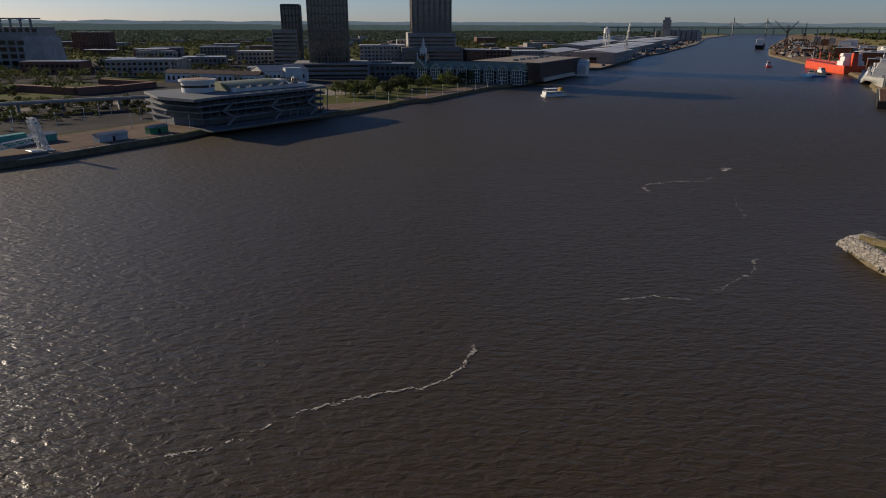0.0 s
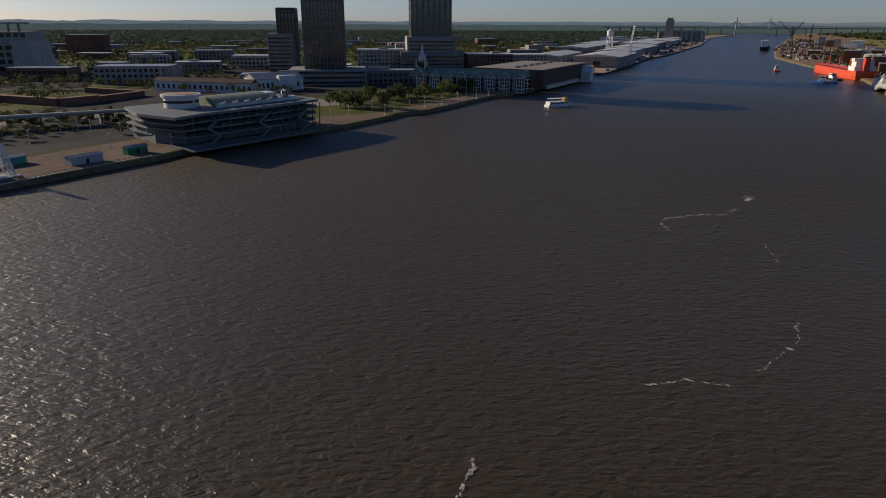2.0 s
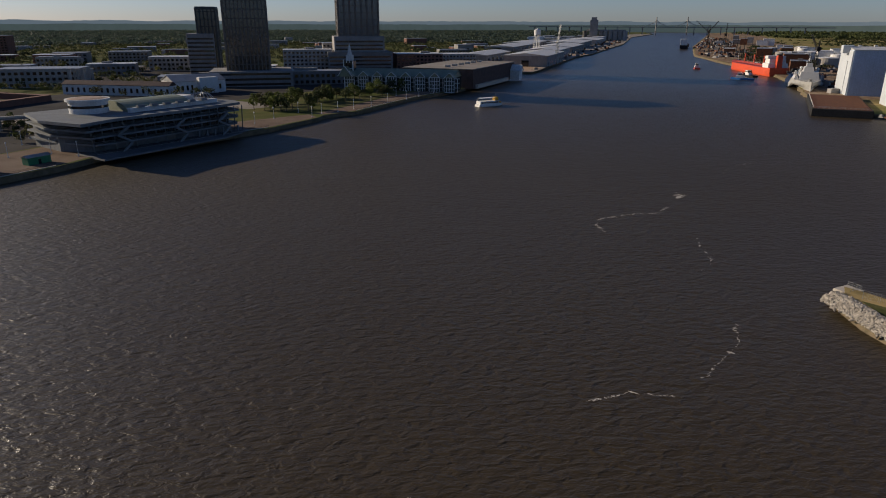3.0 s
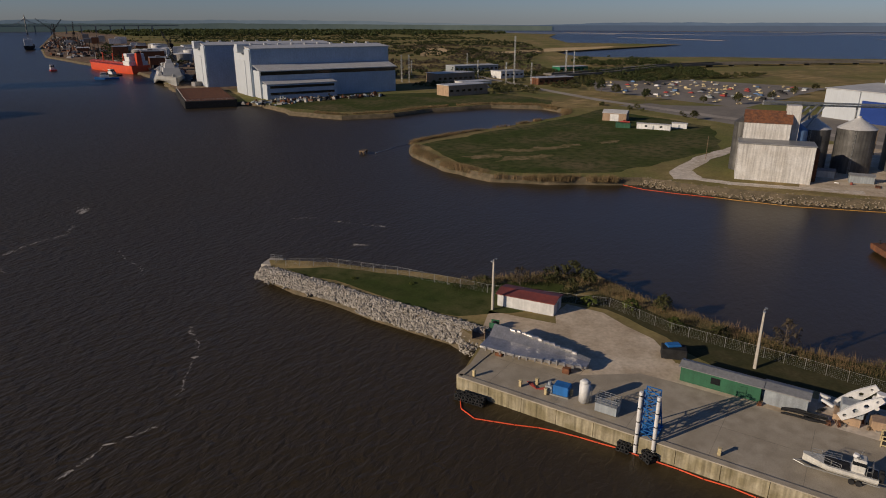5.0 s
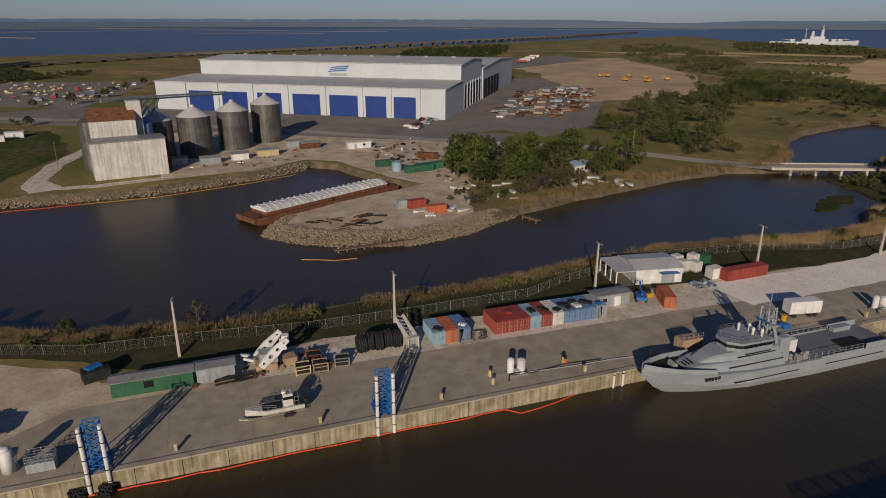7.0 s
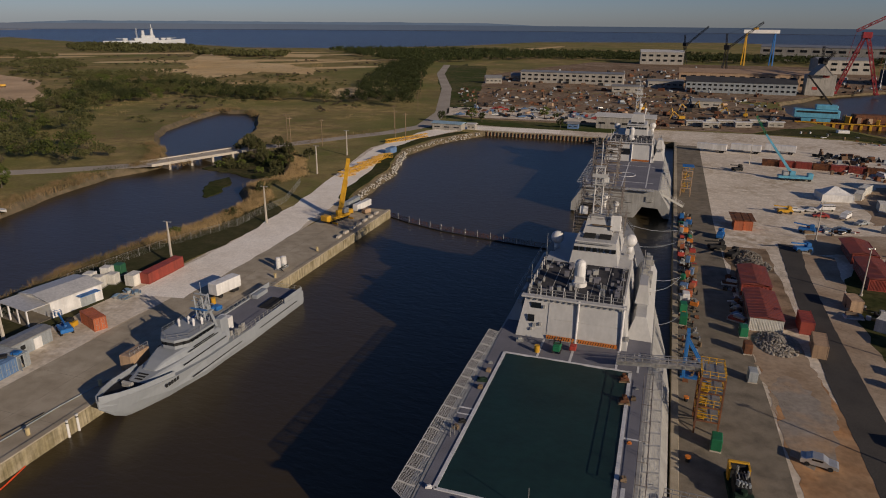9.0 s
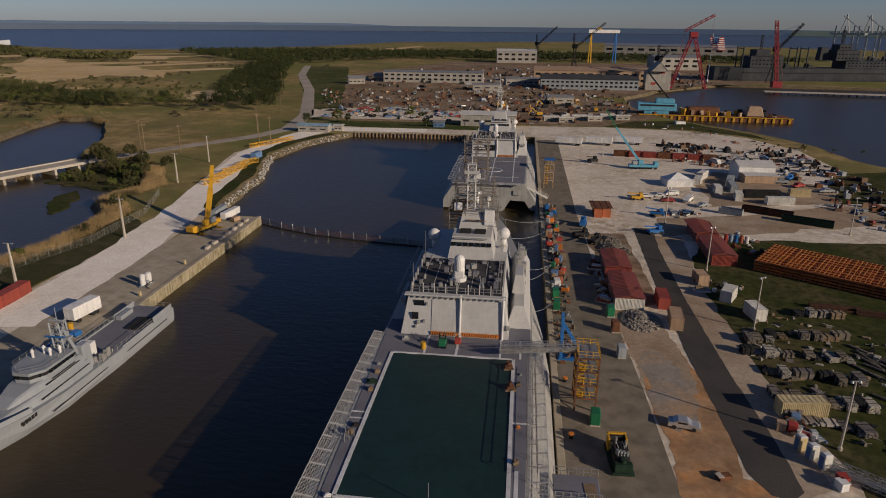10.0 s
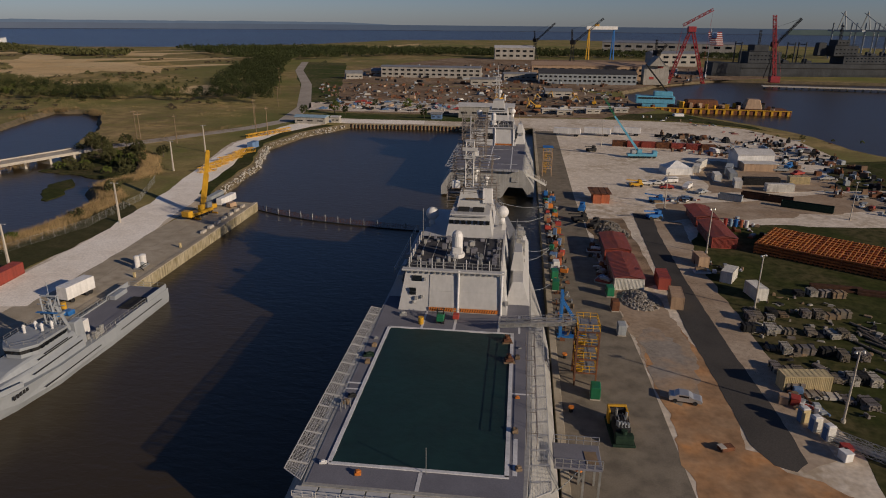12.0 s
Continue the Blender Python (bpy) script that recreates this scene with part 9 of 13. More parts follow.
for i in range(34):
    y = -96 - i * 2.1 + q.uniform(-0.6, 0.6)
    x = q.choice([-1.6, -2.8, -4.0]) + q.uniform(-.3, .3)
    m = q.choice(cr_mats)
    c = thing("equipment_crate", "small crate of ship fitting gear on the quay", "crate", (x, y, YG), q.uniform(-15, 15), "crates along the quay")
    part("box", MB().box(0, 0, 0.15, q.uniform(0.9, 1.7), q.uniform(0.9, 1.9), q.uniform(0.7, 1.7), 0, 0.06), m, c)
    part("pallet", MB().box(0, 0, 0, 1.2, 1.3, 0.15), M_WOOD, c)
    if i % 3 == 0:
        part("gear", MB().cyl(0.1, 0.1, 0.8, 0.3, 0.9, 8).box(-0.3, 0.3, 1, 0.5, 0.4, 0.6, 20, 0.05), M_STEEL, c)
for x, y in ((-1.8, -26), (-1.8, -40), (-1.8, -56), (-1.8, -72), (-1.8, -90), (-1.8, -112), (-1.8, -140)):
    b = thing("mooring_bollard", "orange-capped mooring bollard on the west quay", "bollard", (x, y, YG), 0, "quay bollards")
    part("post", MB().cyl(0, 0, 0, 0.3, 0.6, 12), M_BLACK, b)
    part("head", MB().cyl(0, 0, 0.6, 0.42, 0.25, 12), M_ORANGE, b)
ml = thing("mooring_lines", "pale mooring ropes between ship and quay", "ropes")
for a, b_ in (((-1.8, -90, 3.2), (4.5, -70, 8.6)), ((-1.8, -112, 3.2), (6, -92, 9)), ((-1.8, -140, 3.2), (9.5, -112, 9.2)), ((-1.8, -26, 3.2), (4.5, -14, 8)), ((-1.8, -112, 3.2), (5, -86, 8.5)), ((-1.8, -150, 3.2), (12, -128, 9.6))):
    a, b_ = Vector(a), Vector(b_)
    part("rope", MB().pipe([a.lerp(b_, u) - Vector((0, 0, 1.0 * math.sin(math.pi * u))) for u in (0, 0.2, 0.4, 0.6, 0.8, 1)], 0.05, 5), M_CONTGREY, ml)

# container rows under red roofs
for y0, n, xc, white in ((-88.4, 12, -16.8, True), (-119.5, 12, -44.4, False)):
    for i in range(n):
        if i == 6:
            continue
        container((xc - (0 if xc > -30 else 0.08 * i), y0 - i * 2.62, G + 0.012), 180, M_CONTWHITE if white and i == 0 else M_CONTRED, "white corrugated container at the row's end" if white and i == 0 else "dark red container in a roofed row", group="roofed container rows")
    for k, (a, b_) in enumerate(((0, 5), (7, 11))):
        r = thing("container_roof", "low red metal roof over a row of containers", "roof", (xc, y0 - 2.62 * (a + b_) / 2, G + 2.65), 90, "red roofs over containers")
        L = (b_ - a + 1) * 2.62
        part("sheet", MB().gable(0, 0, 0.1, L - 0.4, 6.0, 0.55, 0, 0.1, 0.2), M_ROOFR, r)
        rb2 = MB()
        for j in range(int(L / 0.8)):
            for s in (-1, 1):
                rb2.bar((-L / 2 + 0.5 + j * 0.8, s * 3.1, 0.24), (-L / 2 + 0.5 + j * 0.8, 0, 0.80), 0.05, square=True)
        part("seam", rb2, M_ROOFR, r)
container((-17.4, -160.5, G + 0.012), 90, M_CONTORANGE, "orange container with a rusty lean-to roof", 6.06)
container((-20.0, -161.0, G + 0.012), 90, M_CONTORANGE, "orange container with a rusty lean-to roof", 6.06)
rr = thing("container_roof", "rusty tin roof over the orange containers", "roof", (-18.6, -163, G + 2.75), 2, "red roofs over containers")
part("sheet", MB().box(0, 0, 0, 6.6, 9, 0.12, 0, 0.03), M_RUST, rr)
part("seam", MB().box(0, 0, 0.12, 0.1, 9, 0.06).box(2, 0, 0.12, 0.1, 9, 0.06).box(-2, 0, 0.12, 0.1, 9, 0.06), M_RUST, rr)
container((-24.3, -91.6, G + 0.03), 88, M_CONTRED, "small red container with a dark doorway", open_door=True)
container((-25.0, -81.6, G + 0.03), 84, M_CONTTAN, "tan wooden-faced container by the stone heap")
container((-35.6, -105.6, G + 0.03), 96, M_CONTTAN, "tan container beside the asphalt road", 4.5)
container((-39.4, -96.6, G + 0.03), 60, M_CONTWHITE, "white container on the grass", 5.0)
container((-42.2, -87.8, G + 0.03), 100, M_CONTWHITE, "white container on the grass beside a lamp pole", 5.0)
container((-37.6, -51.2, G + 0.03), 6, M_CONTYEL, "cream corrugated container on the grass edge", 7.2)
for i, (x, y) in enumerate(((-33.9, -41.6), (-34.7, -39.6), (-35.6, -37.6))):
    p = thing("portable_toilet", "white portable toilet cubicle" if i else "cream portable toilet cubicle", "toilet", (x, y, G + 0.02), 15, "portable toilets")
    part("cabin", MB().box(0, 0, 0.1, 1.2, 1.2, 2.1, 0, 0.06), M_CONTWHITE if i else M_CONTYEL, p)
    part("roof", MB().box(0, 0, 2.2, 1.25, 1.25, 0.2, 0, 0.08, 0.8), M_WHITE, p)
    part("door", MB().box(0.62, 0, 0.2, 0.04, 0.8, 1.8), M_CONTBLUE, p)
for x, y, m, lab in ((-33, -46.4, M_CONTTAN, "tan plywood box beside the container"), (-34.6, -46.2, M_RED, "red waste bin beside the container"), (-36.6, -34.6, M_RED, "dark red tool bin"), (-36.0, -33.4, M_WHITE, "small white wash stand")):
    b = thing("waste_bin", lab, "bin", (x, y, G + 0.03), q.uniform(-20, 20), "bins at the road side")
    part("body", MB().box(0, 0, 0, 1.2, 1.4, 1.2, 0, 0.08), m, b)
    part("rim", MB().box(0, 0, 1.2, 1.3, 1.5, 0.1, 0, 0.03), m, b)
car(-18.7, -45.0, 170, paint("silver", (0.50, 0.50, 0.49), 0.3, 0.5, 0.05), "silver saloon car parked on the crushed stone", "car", G + 0.035)
lp = thing("ground_box", "low brown steel box half sunk in red clay", "box", (-21.4, -33.6, G + 0.03), 20)
part("box", MB().box(0, 0, 0, 1.9, 1.1, 0.6, 0, 0.05), M_RUST, lp)
part("plate", MB().box(0.7, 0, 0.6, 0.8, 1.1, 0.06), M_CONCP, lp)
for i, (x, y, r_, n) in enumerate(((-18.4, -82.4, 3.9, 640), (-18.4, -127, 4.2, 420), (-17.8, -134, 3.4, 260))):
    sp = []
    for k in range(n):
        a, u = q.uniform(0, 6.28), q.random() ** 0.5
        sp.append((x + r_ * u * math.cos(a), y + r_ * 1.4 * u * math.sin(a), G + 1.3 * (1 - u) + 0.1))
    stones("stone_heap", sp, 60 + i, 0.35, 0.7, M_STONE, "heap of pale grey crushed stone")

# storage field
M_PLANK = surf("weathered_grey_planks", (0.40, 0.375, 0.32), (0.29, 0.265, 0.22), 0.8, 0.1, 0.9, 0.1, 0, 0.25)


def bundle(x, y, rot, s=1.0, mat=None):
    b = thing("scaffold_bundle", "strapped bundle of grey scaffold planks", "bundle", (x, y, G + 0.02), rot, "scaffold bundles on the field")
    m = mat or q.choice([M_PLANK, M_SCAF, M_PLANK, M_WOOD, M_CONCD, M_SCAF, M_BLACK])
    n = q.choice([1, 2, 3, 3])
    h = 0.45 * n
    w = q.uniform(1.1, 1.5)
    for k in range(n):
        lay = MB()
        for j in range(5):
            for i in range(3):
                lay.box(q.uniform(-.12, .12), w * (j / 4 - 0.5), 0.15 + (3 * k + i) * 0.15, 2.6 * s * q.uniform(0.9, 1.05), w / 4 - 0.05, 0.11, q.uniform(-1, 1))
        part("layer", lay, m, b)
    for u in (-0.6, 0.6):
        part("strap", MB().box(u * s, 0, 0.1, 0.08, w + 0.45, h + 0.08), M_BLACK, b)
    for u in (-0.7, 0.7):
        part("skid", MB().box(u * s, 0, 0, 0.15, 1.1, 0.15), M_WOOD, b)


for row, (x0, y0, x1, y1, n) in enumerate(((-42, -77.8, -55, -79, 7), (-35.5, -76, -41, -76.6, 4), (-35.5, -70.6, -53, -70.2, 11), (-35.5, -63.4, -51, -61.8, 10), (-35.5, -56, -49, -53.5, 9), (-36, -50, -45, -47, 5), (-51.5, -89.6, -59, -88.8, 4))):
    for i in range(n):
        u = i / max(1, n - 1)
        if q.random() < 0.8:
            bundle(x0 + (x1 - x0) * u + q.uniform(-.3, .3), y0 + (y1 - y0) * u + q.uniform(-.5, .5), q.choice([92, 92, 92, 4]) + q.uniform(-7, 7), q.uniform(0.75, 1.2))
for i in range(14):
    b = thing("pipe_bundle", "bundle of long grey scaffold tubes", "tubes", (-53.5 - q.uniform(0, 6), -76 + q.uniform(0, 22), G + 0.02), q.uniform(100, 135), "scaffold bundles on the field")
    for k in range(7):
        part("tube", MB().bar((-3, (k % 4) * 0.16, 0.15 + 0.16 * (k // 4)), (3, (k % 4) * 0.16, 0.15 + 0.16 * (k // 4)), 0.07), M_CONCD, b)
M_RUSTD = surf("dark_rusted_steel", (0.075, 0.036, 0.022), (0.045, 0.026, 0.018), 1.2, 0.2, 0.9, 0.2, 0, 0.15, 0.3)
tr = thing("truss_gangway", "long galvanised truss gangway lying on the grass", "gangway", (-41.5, -33.6, G + 0.03), -38)
for dy in (-0.7, 0.7):
    part("side_truss", lattice(MB(), (-7, dy, 0.6), (7, dy, 0.6), 0.9, 0.06, 1.0), M_STEEL, tr)
part("deck", MB().box(0, 0, 0.2, 14, 1.3, 0.08), M_STEEL, tr)
for i in range(3):
    t = thing("steel_beams", "stack of rusty dark steel beams on the grass", "beams", (-60.4 - i * 8.5, -94.2 + i * 2.4, G + 0.02), -6 - 5 * i, "steel stacks")
    for k in range(5):
        part("beam", MB().box(0, (k % 3) * 0.7, (k // 3) * 0.5, 10, 0.35, 0.45, q.uniform(-2, 2), 0.03), M_RUSTD, t)

# the big stack of orange frames
M_LUG = paint("bright_orange_lug", (0.62, 0.25, 0.05), 0.5)
M_FRAME = surf("orange_frame_paint", (0.50, 0.15, 0.03), (0.30, 0.09, 0.025), 1.5, 0.2, 0.6, 0.08, 0, 0.15, 0.3)
M_FRAMEY = surf("faded_yellow_frame_paint", (0.42, 0.33, 0.05), (0.24, 0.19, 0.04), 1.5, 0.2, 0.6, 0.08, 0, 0.15, 0.3)


def frame_stack(x, y, mat, lug_mat, label, group):
    f = thing("frame_stack", label, "frame", (x, y, G + 0.02), -33, group)
    for z in (0.0, 0.72, 1.44, 2.16):
        for yy in (-1.95, 0.0, 1.95):
            part("beam", MB().box(0, yy, z + 0.22, 6.1, 0.3, 0.3), mat, f)
        cb = MB()
        for k in range(7):
            cb.box(-2.9 + 5.8 * k / 6, 0, z, 0.4, 4.05, 0.22)
        part("crossbeam", cb, mat, f)["kind"] = "stuff"
    part("bottom_plate", MB().box(0, 0, 0.12, 5.6, 3.6, 0.05), M_RUSTD, f)
    lugs = MB()
    for k in range(6):
        for yy in (-1.5, -0.5, 0.5, 1.5):
            lugs.box(-2.4 + 4.8 * k / 5, yy, 2.66, 0.2, 0.7, 0.16)
    part("lug", lugs, lug_mat, f)["kind"] = "stuff"
    return f


fr = fy = None
for j in range(4):
    for i in range(6):
        x, y = -54.4 - i * 5.25 - j * 2.3, -116.2 + i * 3.42 - j * 3.45
        if i >= 4 and j == 3 or i == 5 and j == 2:
            if fy is None:
                fy = frame_stack(x, y, M_FRAMEY, M_YELLOW, "stacked faded yellow steel frames on the grass", "stacked yellow frames")
            else:
                copy_thing(fy, pose(x, y, G + 0.02, 0, 0, -33))
        elif fr is None:
            fr = frame_stack(x, y, M_FRAME, M_LUG, "stacked orange steel frames with upright lugs", "stacked orange frames")
        else:
            copy_thing(fr, pose(x, y, G + 0.02, 0, 0, -33 + q.uniform(-.6, .6)))


def steel_lamp(x, y):
    s = thing("light_pole", "slender pale steel light pole with two round lamps", "light pole", (x, y, G), q.uniform(0, 40), "yard light poles")
    part("pole", MB().cyl(0, 0, 0, 0.17, 11.2, 10, 0.1), M_CONCP, s)
    part("arm", MB().box(0, 0, 11.1, 1.3, 0.1, 0.1), M_STEEL, s)
    for sx in (-1, 1):
        part("lamp", MB().cyl(sx * 0.6, 0, 10.95, 0.26, 0.3, 10, 0.15), M_STEEL, s)
    part("base", MB().cyl(0, 0, 0, 0.32, 0.5, 10), M_CONCP, s)


for x, y in ((-39.6, -42.2), (-40, -81.2), (-39.2, -114.2), (-37, -154), (-88, -150), (-30, -262), (20, -330)):
    steel_lamp(x, y)

# vehicles and boxes in the back of the yard
tc = thing("truck_crane", "pale blue truck crane with its boom raised", "crane", (-43.5, -235, G + 0.02), 4)
M_PBLUE = paint("pale_blue", (0.14, 0.40, 0.55), 0.4)
part("carrier", MB().box(0, 0, 0.8, 12, 2.8, 1.0, 0, 0.1).box(-5.2, 0, 1.6, 1.8, 2.6, 1.4, 0, 0.15), M_PBLUE, tc)
part("cab", MB().box(1.2, 0.8, 1.9, 2.0, 1.2, 1.8, 0, 0.15), M_PBLUE, tc)
part("boom", MB().bar((1.6, -0.3, 3.0), (12.5, -0.3, 17), 0.7, square=True, r2=0.45), M_PBLUE, tc)
part("jib", lattice(MB(), (12.5, -0.3, 17), (17, -0.3, 24), 0.6, 0.08), M_GREEN, tc)
part("counterweight", MB().box(3.6, 0, 1.9, 1.8, 2.8, 1.4, 0, 0.1), M_CONTGREY, tc)
for i in range(6):
    for sy in (-1, 1):
        part("wheel", MB().bar((-5 + i * 1.9, sy * 1.15 - 0.2, 0.65), (-5 + i * 1.9, sy * 1.15 + 0.2, 0.65), 0.65, 12), M_BLACK, tc)
tn = thing("frame_tent", "white peaked frame tent on the gravel", "tent", (-51.5, -207.5, G + 0.012), 8)
part("canopy", MB().loft([[(-5, -4, 2.3), (5, -4, 2.3), (5, 4, 2.3), (-5, 4, 2.3)], [(-3.4, -2.7, 2.9), (3.4, -2.7, 2.9), (3.4, 2.7, 2.9), (-3.4, 2.7, 2.9)], [(-0.6, -0.5, 4.6), (0.6, -0.5, 4.6), (0.6, 0.5, 4.6), (-0.6, 0.5, 4.6)]]), M_WHITE, tn)
part("side_wall", MB().box(0, 3.9, 0, 10, 0.06, 2.4).box(-4.9, 0, 0, 0.06, 8, 2.4).box(4.9, 0, 0, 0.06, 8, 2.4), M_WHITE, tn)
for x in (-4.9, 0, 4.9):
    part("pole", MB().cyl(x, -3.9, 0, 0.06, 2.4, 6), M_STEEL, tn)
gable_shed("storage_building", (-84, -226, G), 4, 14, 10, 5.0, 1.6, M_WHITE, M_ROOFW, "white metal storage building in the yard", "building", (("s", 0, 4, 3.6, M_CONTGREY),))
gable_shed("annex", (-84, -217.6, G), 4, 12, 5.5, 2.8, 0.3, M_CONTTAN, M_ROOFW, "low cream annex before the storage building", "building", (("s", 2, 1.2, 2.1, M_WHITE),), (("s", -3, 1, 1.5, 1), ("s", 0, 1, 1.5, 1)))
for x, y, L, m, r_, lab in ((-77, -192, 12.19, M_BLACK, 4, "black box trailer with a pale mark"), (-91, -196, 7, M_CONTYEL, 4, "cream container in the yard"), (-68, -188, 6.06, M_CONTWHITE, 80, "white container with dark doors"), (-63.5, -197, 6.06, M_CONTWHITE, 84, "white container beside the trailer"),
                         (-70, -202, 9, M_CONTGREY, 84, "grey container with a pale roof"), (-60, -211, 6.06, M_CONTWHITE, 70, "white container near the tent"), (-80, -183, 9, M_CONTWHITE, 4, "low white container in the yard"), (-64, -221, 8, M_CONTWHITE, 60, "white container by the storage building"), (-72, -212, 9, M_CONTGREY, 70, "grey container by the annex")):
    container((x, y, G + 0.012), r_, m, lab, L, "boxes in the yard")
for i in range(7):
    container((-38 - i * 6.3, -262 + i * 0.8, G + 0.012), q.uniform(-6, 4), M_CONTRED if i % 3 else M_RUST, "weathered red container with a rusty roof", 6.06, "red containers at the back")
for i, (x, y) in enumerate(((-16, -287), (-31, -290), (-46, -294))):
    t = thing("semi_trailer", "long white road trailer at the yard's edge", "trailer", (x, y, G + 0.012), -12, "white road trailers")
    part("box", MB().box(0, 0, 1.1, 13, 2.6, 2.8, 0, 0.08), M_WHITE, t)
    part("chassis", MB().box(0, 0, 0.8, 12.6, 1.2, 0.3), M_BLACK, t)
    for wx in (-5, -3.9):
        part("wheel", MB().bar((wx, -1.2, 0.5), (wx, 1.2, 0.5), 0.5, 12), M_BLACK, t)
    part("landing_leg", MB().box(4, 0, 0, 0.2, 1.8, 1.0), M_STEEL, t)
for x, y, L, m, lab in ((-80, -159.8, 14, M_CONTGREEN_D, "dark green ribbed steel skip"), (-68.5, -171.2, 8, M_RUSTD, "rusty open steel skip"), (-60, -168, 7, M_CONTGREY, "dark open skip with scrap"), (-75.0, -167.5, 7, M_RUSTD, "long rusty scrap skip")):
    s = thing("roll_off_skip", lab, "skip", (x, y, G + 0.012), -27, "steel skips")
    part("floor", MB().box(0, 0, 0.15, L, 2.4, 0.15), m, s)
    part("side", MB().box(0, 1.2, 0.15, L, 0.1, 1.8), m, s)
    part("side", MB().box(0, -1.2, 0.15, L, 0.1, 1.8), m, s)
    part("end", MB().box(L / 2, 0, 0.15, 0.1, 2.4, 1.8), m, s)
    part("end", MB().box(-L / 2, 0, 0.15, 0.1, 2.4, 1.8), m, s)
    for k in range(int(L / 0.8)):
        part("rib", MB().box(-L / 2 + 0.4 + k * 0.8, -1.3, 0.15, 0.12, 0.12, 1.8), m, s)
for x, y, r_, m, kd, lab in ((-46, -190, 20, M_WHITE, "van", "white van parked in the yard"), (-50, -182, 60, M_WHITE, "van", "white van parked in the yard"), (-53, -176, 40, M_CONTGREY, "car", "grey car parked in the yard"), (-41, -187, 0, M_WHITE, "car", "white car parked in the yard"), (-36, -185, 5, M_WHITE, "pickup", "white pickup truck parked in the yard"),
                          (-43, -181, 0, M_RED, "car", "dark red car parked in the yard"), (-103, -203, 10, paint("silver", (0.5, 0.5, 0.49), 0.3, 0.5, 0.05), "pickup", "silver pickup on the grass edge"), (-96, -210, 30, M_RED, "pickup", "red truck in the yard"), (-92, -216, 0, M_CONTGREY, "pickup", "grey pickup in the yard")):
    car(x, y, r_, m, lab, kd)
for x, y, r_, m, lab in ((-33, -182, 10, M_YELLOW, "yellow road plate trolley"), (-36, -162, -10, M_BLUE, "blue boom lift folded on the gravel"), (-12, -148, 80, M_BLUE, "pale blue boom lift on the apron"), (-97, -222, 50, M_BLUE, "blue scissor lift stack"), (-32, -143, 20, M_BLUE, "blue low loader on the asphalt"), (-24, -246, 30, M_BLACK, "dark wheeled yard crane"), (-14, -132, 60, M_BLACK, "black wheeled yard tractor"), (-10.5, -137, 20, M_BLACK, "black wheeled yard tractor")):
    t = thing("yard_machine", lab, "machine", (x, y, G + 0.02), r_, "machines in the yard")
    part("body", MB().box(0, 0, 0.5, 4.4, 1.9, 0.9, 0, 0.12).box(-1.2, 0, 1.4, 1.2, 1.5, 1.1, 0, 0.12), m, t)
    part("boom", MB().bar((-1.4, 0.4, 2.2), (3.6, 0.4, 2.6), 0.22, square=True), m, t)
    for wx in (-1.5, 1.5):
        for sy in (-1, 1):
            part("wheel", MB().bar((wx, sy * 0.85 - 0.2, 0.5), (wx, sy * 0.85 + 0.2, 0.5), 0.5, 12), M_BLACK, t)
for i in range(5):
    d = thing("chemical_drum", "upright plastic drum on the gravel", "drum", (-50.5 - i * 1.3, -139 + i * 0.3, G + 0.012), 0, "drums by the containers")
    m = (M_RED, M_CONTSKY, M_BLUE, M_CONTORANGE, M_WHITE)[i]
    part("barrel", MB().cyl(0, 0, 0, 0.55, 1.9, 12).cyl(0, 0, 1.0, 0.58, 0.1, 12), m, d)
    part("lid", MB().cyl(0, 0, 1.9, 0.5, 0.12, 12), m, d)
scrap_mats = [M_RUST, M_STEEL, M_WOOD, M_CONTGREY, M_BLACK, M_CONTRED, M_CONTBLUE, M_WHITE]
SCRAP = [[(MB().box(0, 0, 0, 1.8, 0.5, 0.35, 0, 0.04)), MB().box(0.2, 0.4, 0.1, 2.6, 0.25, 0.25, 25, 0.02), MB().box(-0.4, -0.4, 0, 0.9, 0.9, 0.8, 10, 0.06)],
         [MB().cyl(0, 0, 0, 0.4, 0.9, 8), MB().box(0.8, 0.2, 0, 1.2, 0.7, 0.5, 30, 0.05), MB().bar((-1.2, -0.5, 0.2), (1.0, 0.8, 0.5), 0.1)],
         [MB().box(0, 0, 0, 2.4, 1.2, 0.2, 0, 0.02), MB().box(0, 0, 0.2, 2.2, 1.0, 0.3, 4, 0.04), MB().box(0.3, 0.1, 0.5, 1.6, 0.8, 0.3, -8, 0.04)]]


def scrap(poly, n, seed, label, grp):
    w = random.Random(seed)
    for x, y in scatter(poly, n, seed):
        s = thing("scrap_pile", label, "scrap", (x, y, G + 0.05), w.uniform(0, 180), grp)
        s.scale = [w.uniform(0.7, 1.5)] * 3
        for mb in w.choice(SCRAP)[:3 if y > -170 and x < 60 else 1]:
            part("piece", mb, w.choice(scrap_mats), s)


scrap([(-60, -262), (-120, -240), (-116, -225), (-92, -232), (-60, -250)], 40, 71, "heap of steel offcuts and machine parts", "scrap in the yard")
scrap([(-96, -140), (-120, -150), (-118, -200), (-100, -190)], 26, 72, "heap of rusty beams and pipes", "scrap on the grass")
scrap([(-36, -160), (-50, -162), (-48, -168), (-34, -166)], 14, 73, "heap of timber and pipes on gravel", "scrap in the yard")
scrap([(-40, -128), (-60, -128), (-66, -146), (-50, -150)], 10, 74, "small heap of fittings on brown earth", "scrap in the yard")
scrap([(-33, -96), (-46, -98), (-48, -108), (-36, -110)], 8, 75, "small heap of fittings on the grass", "scrap in the yard")
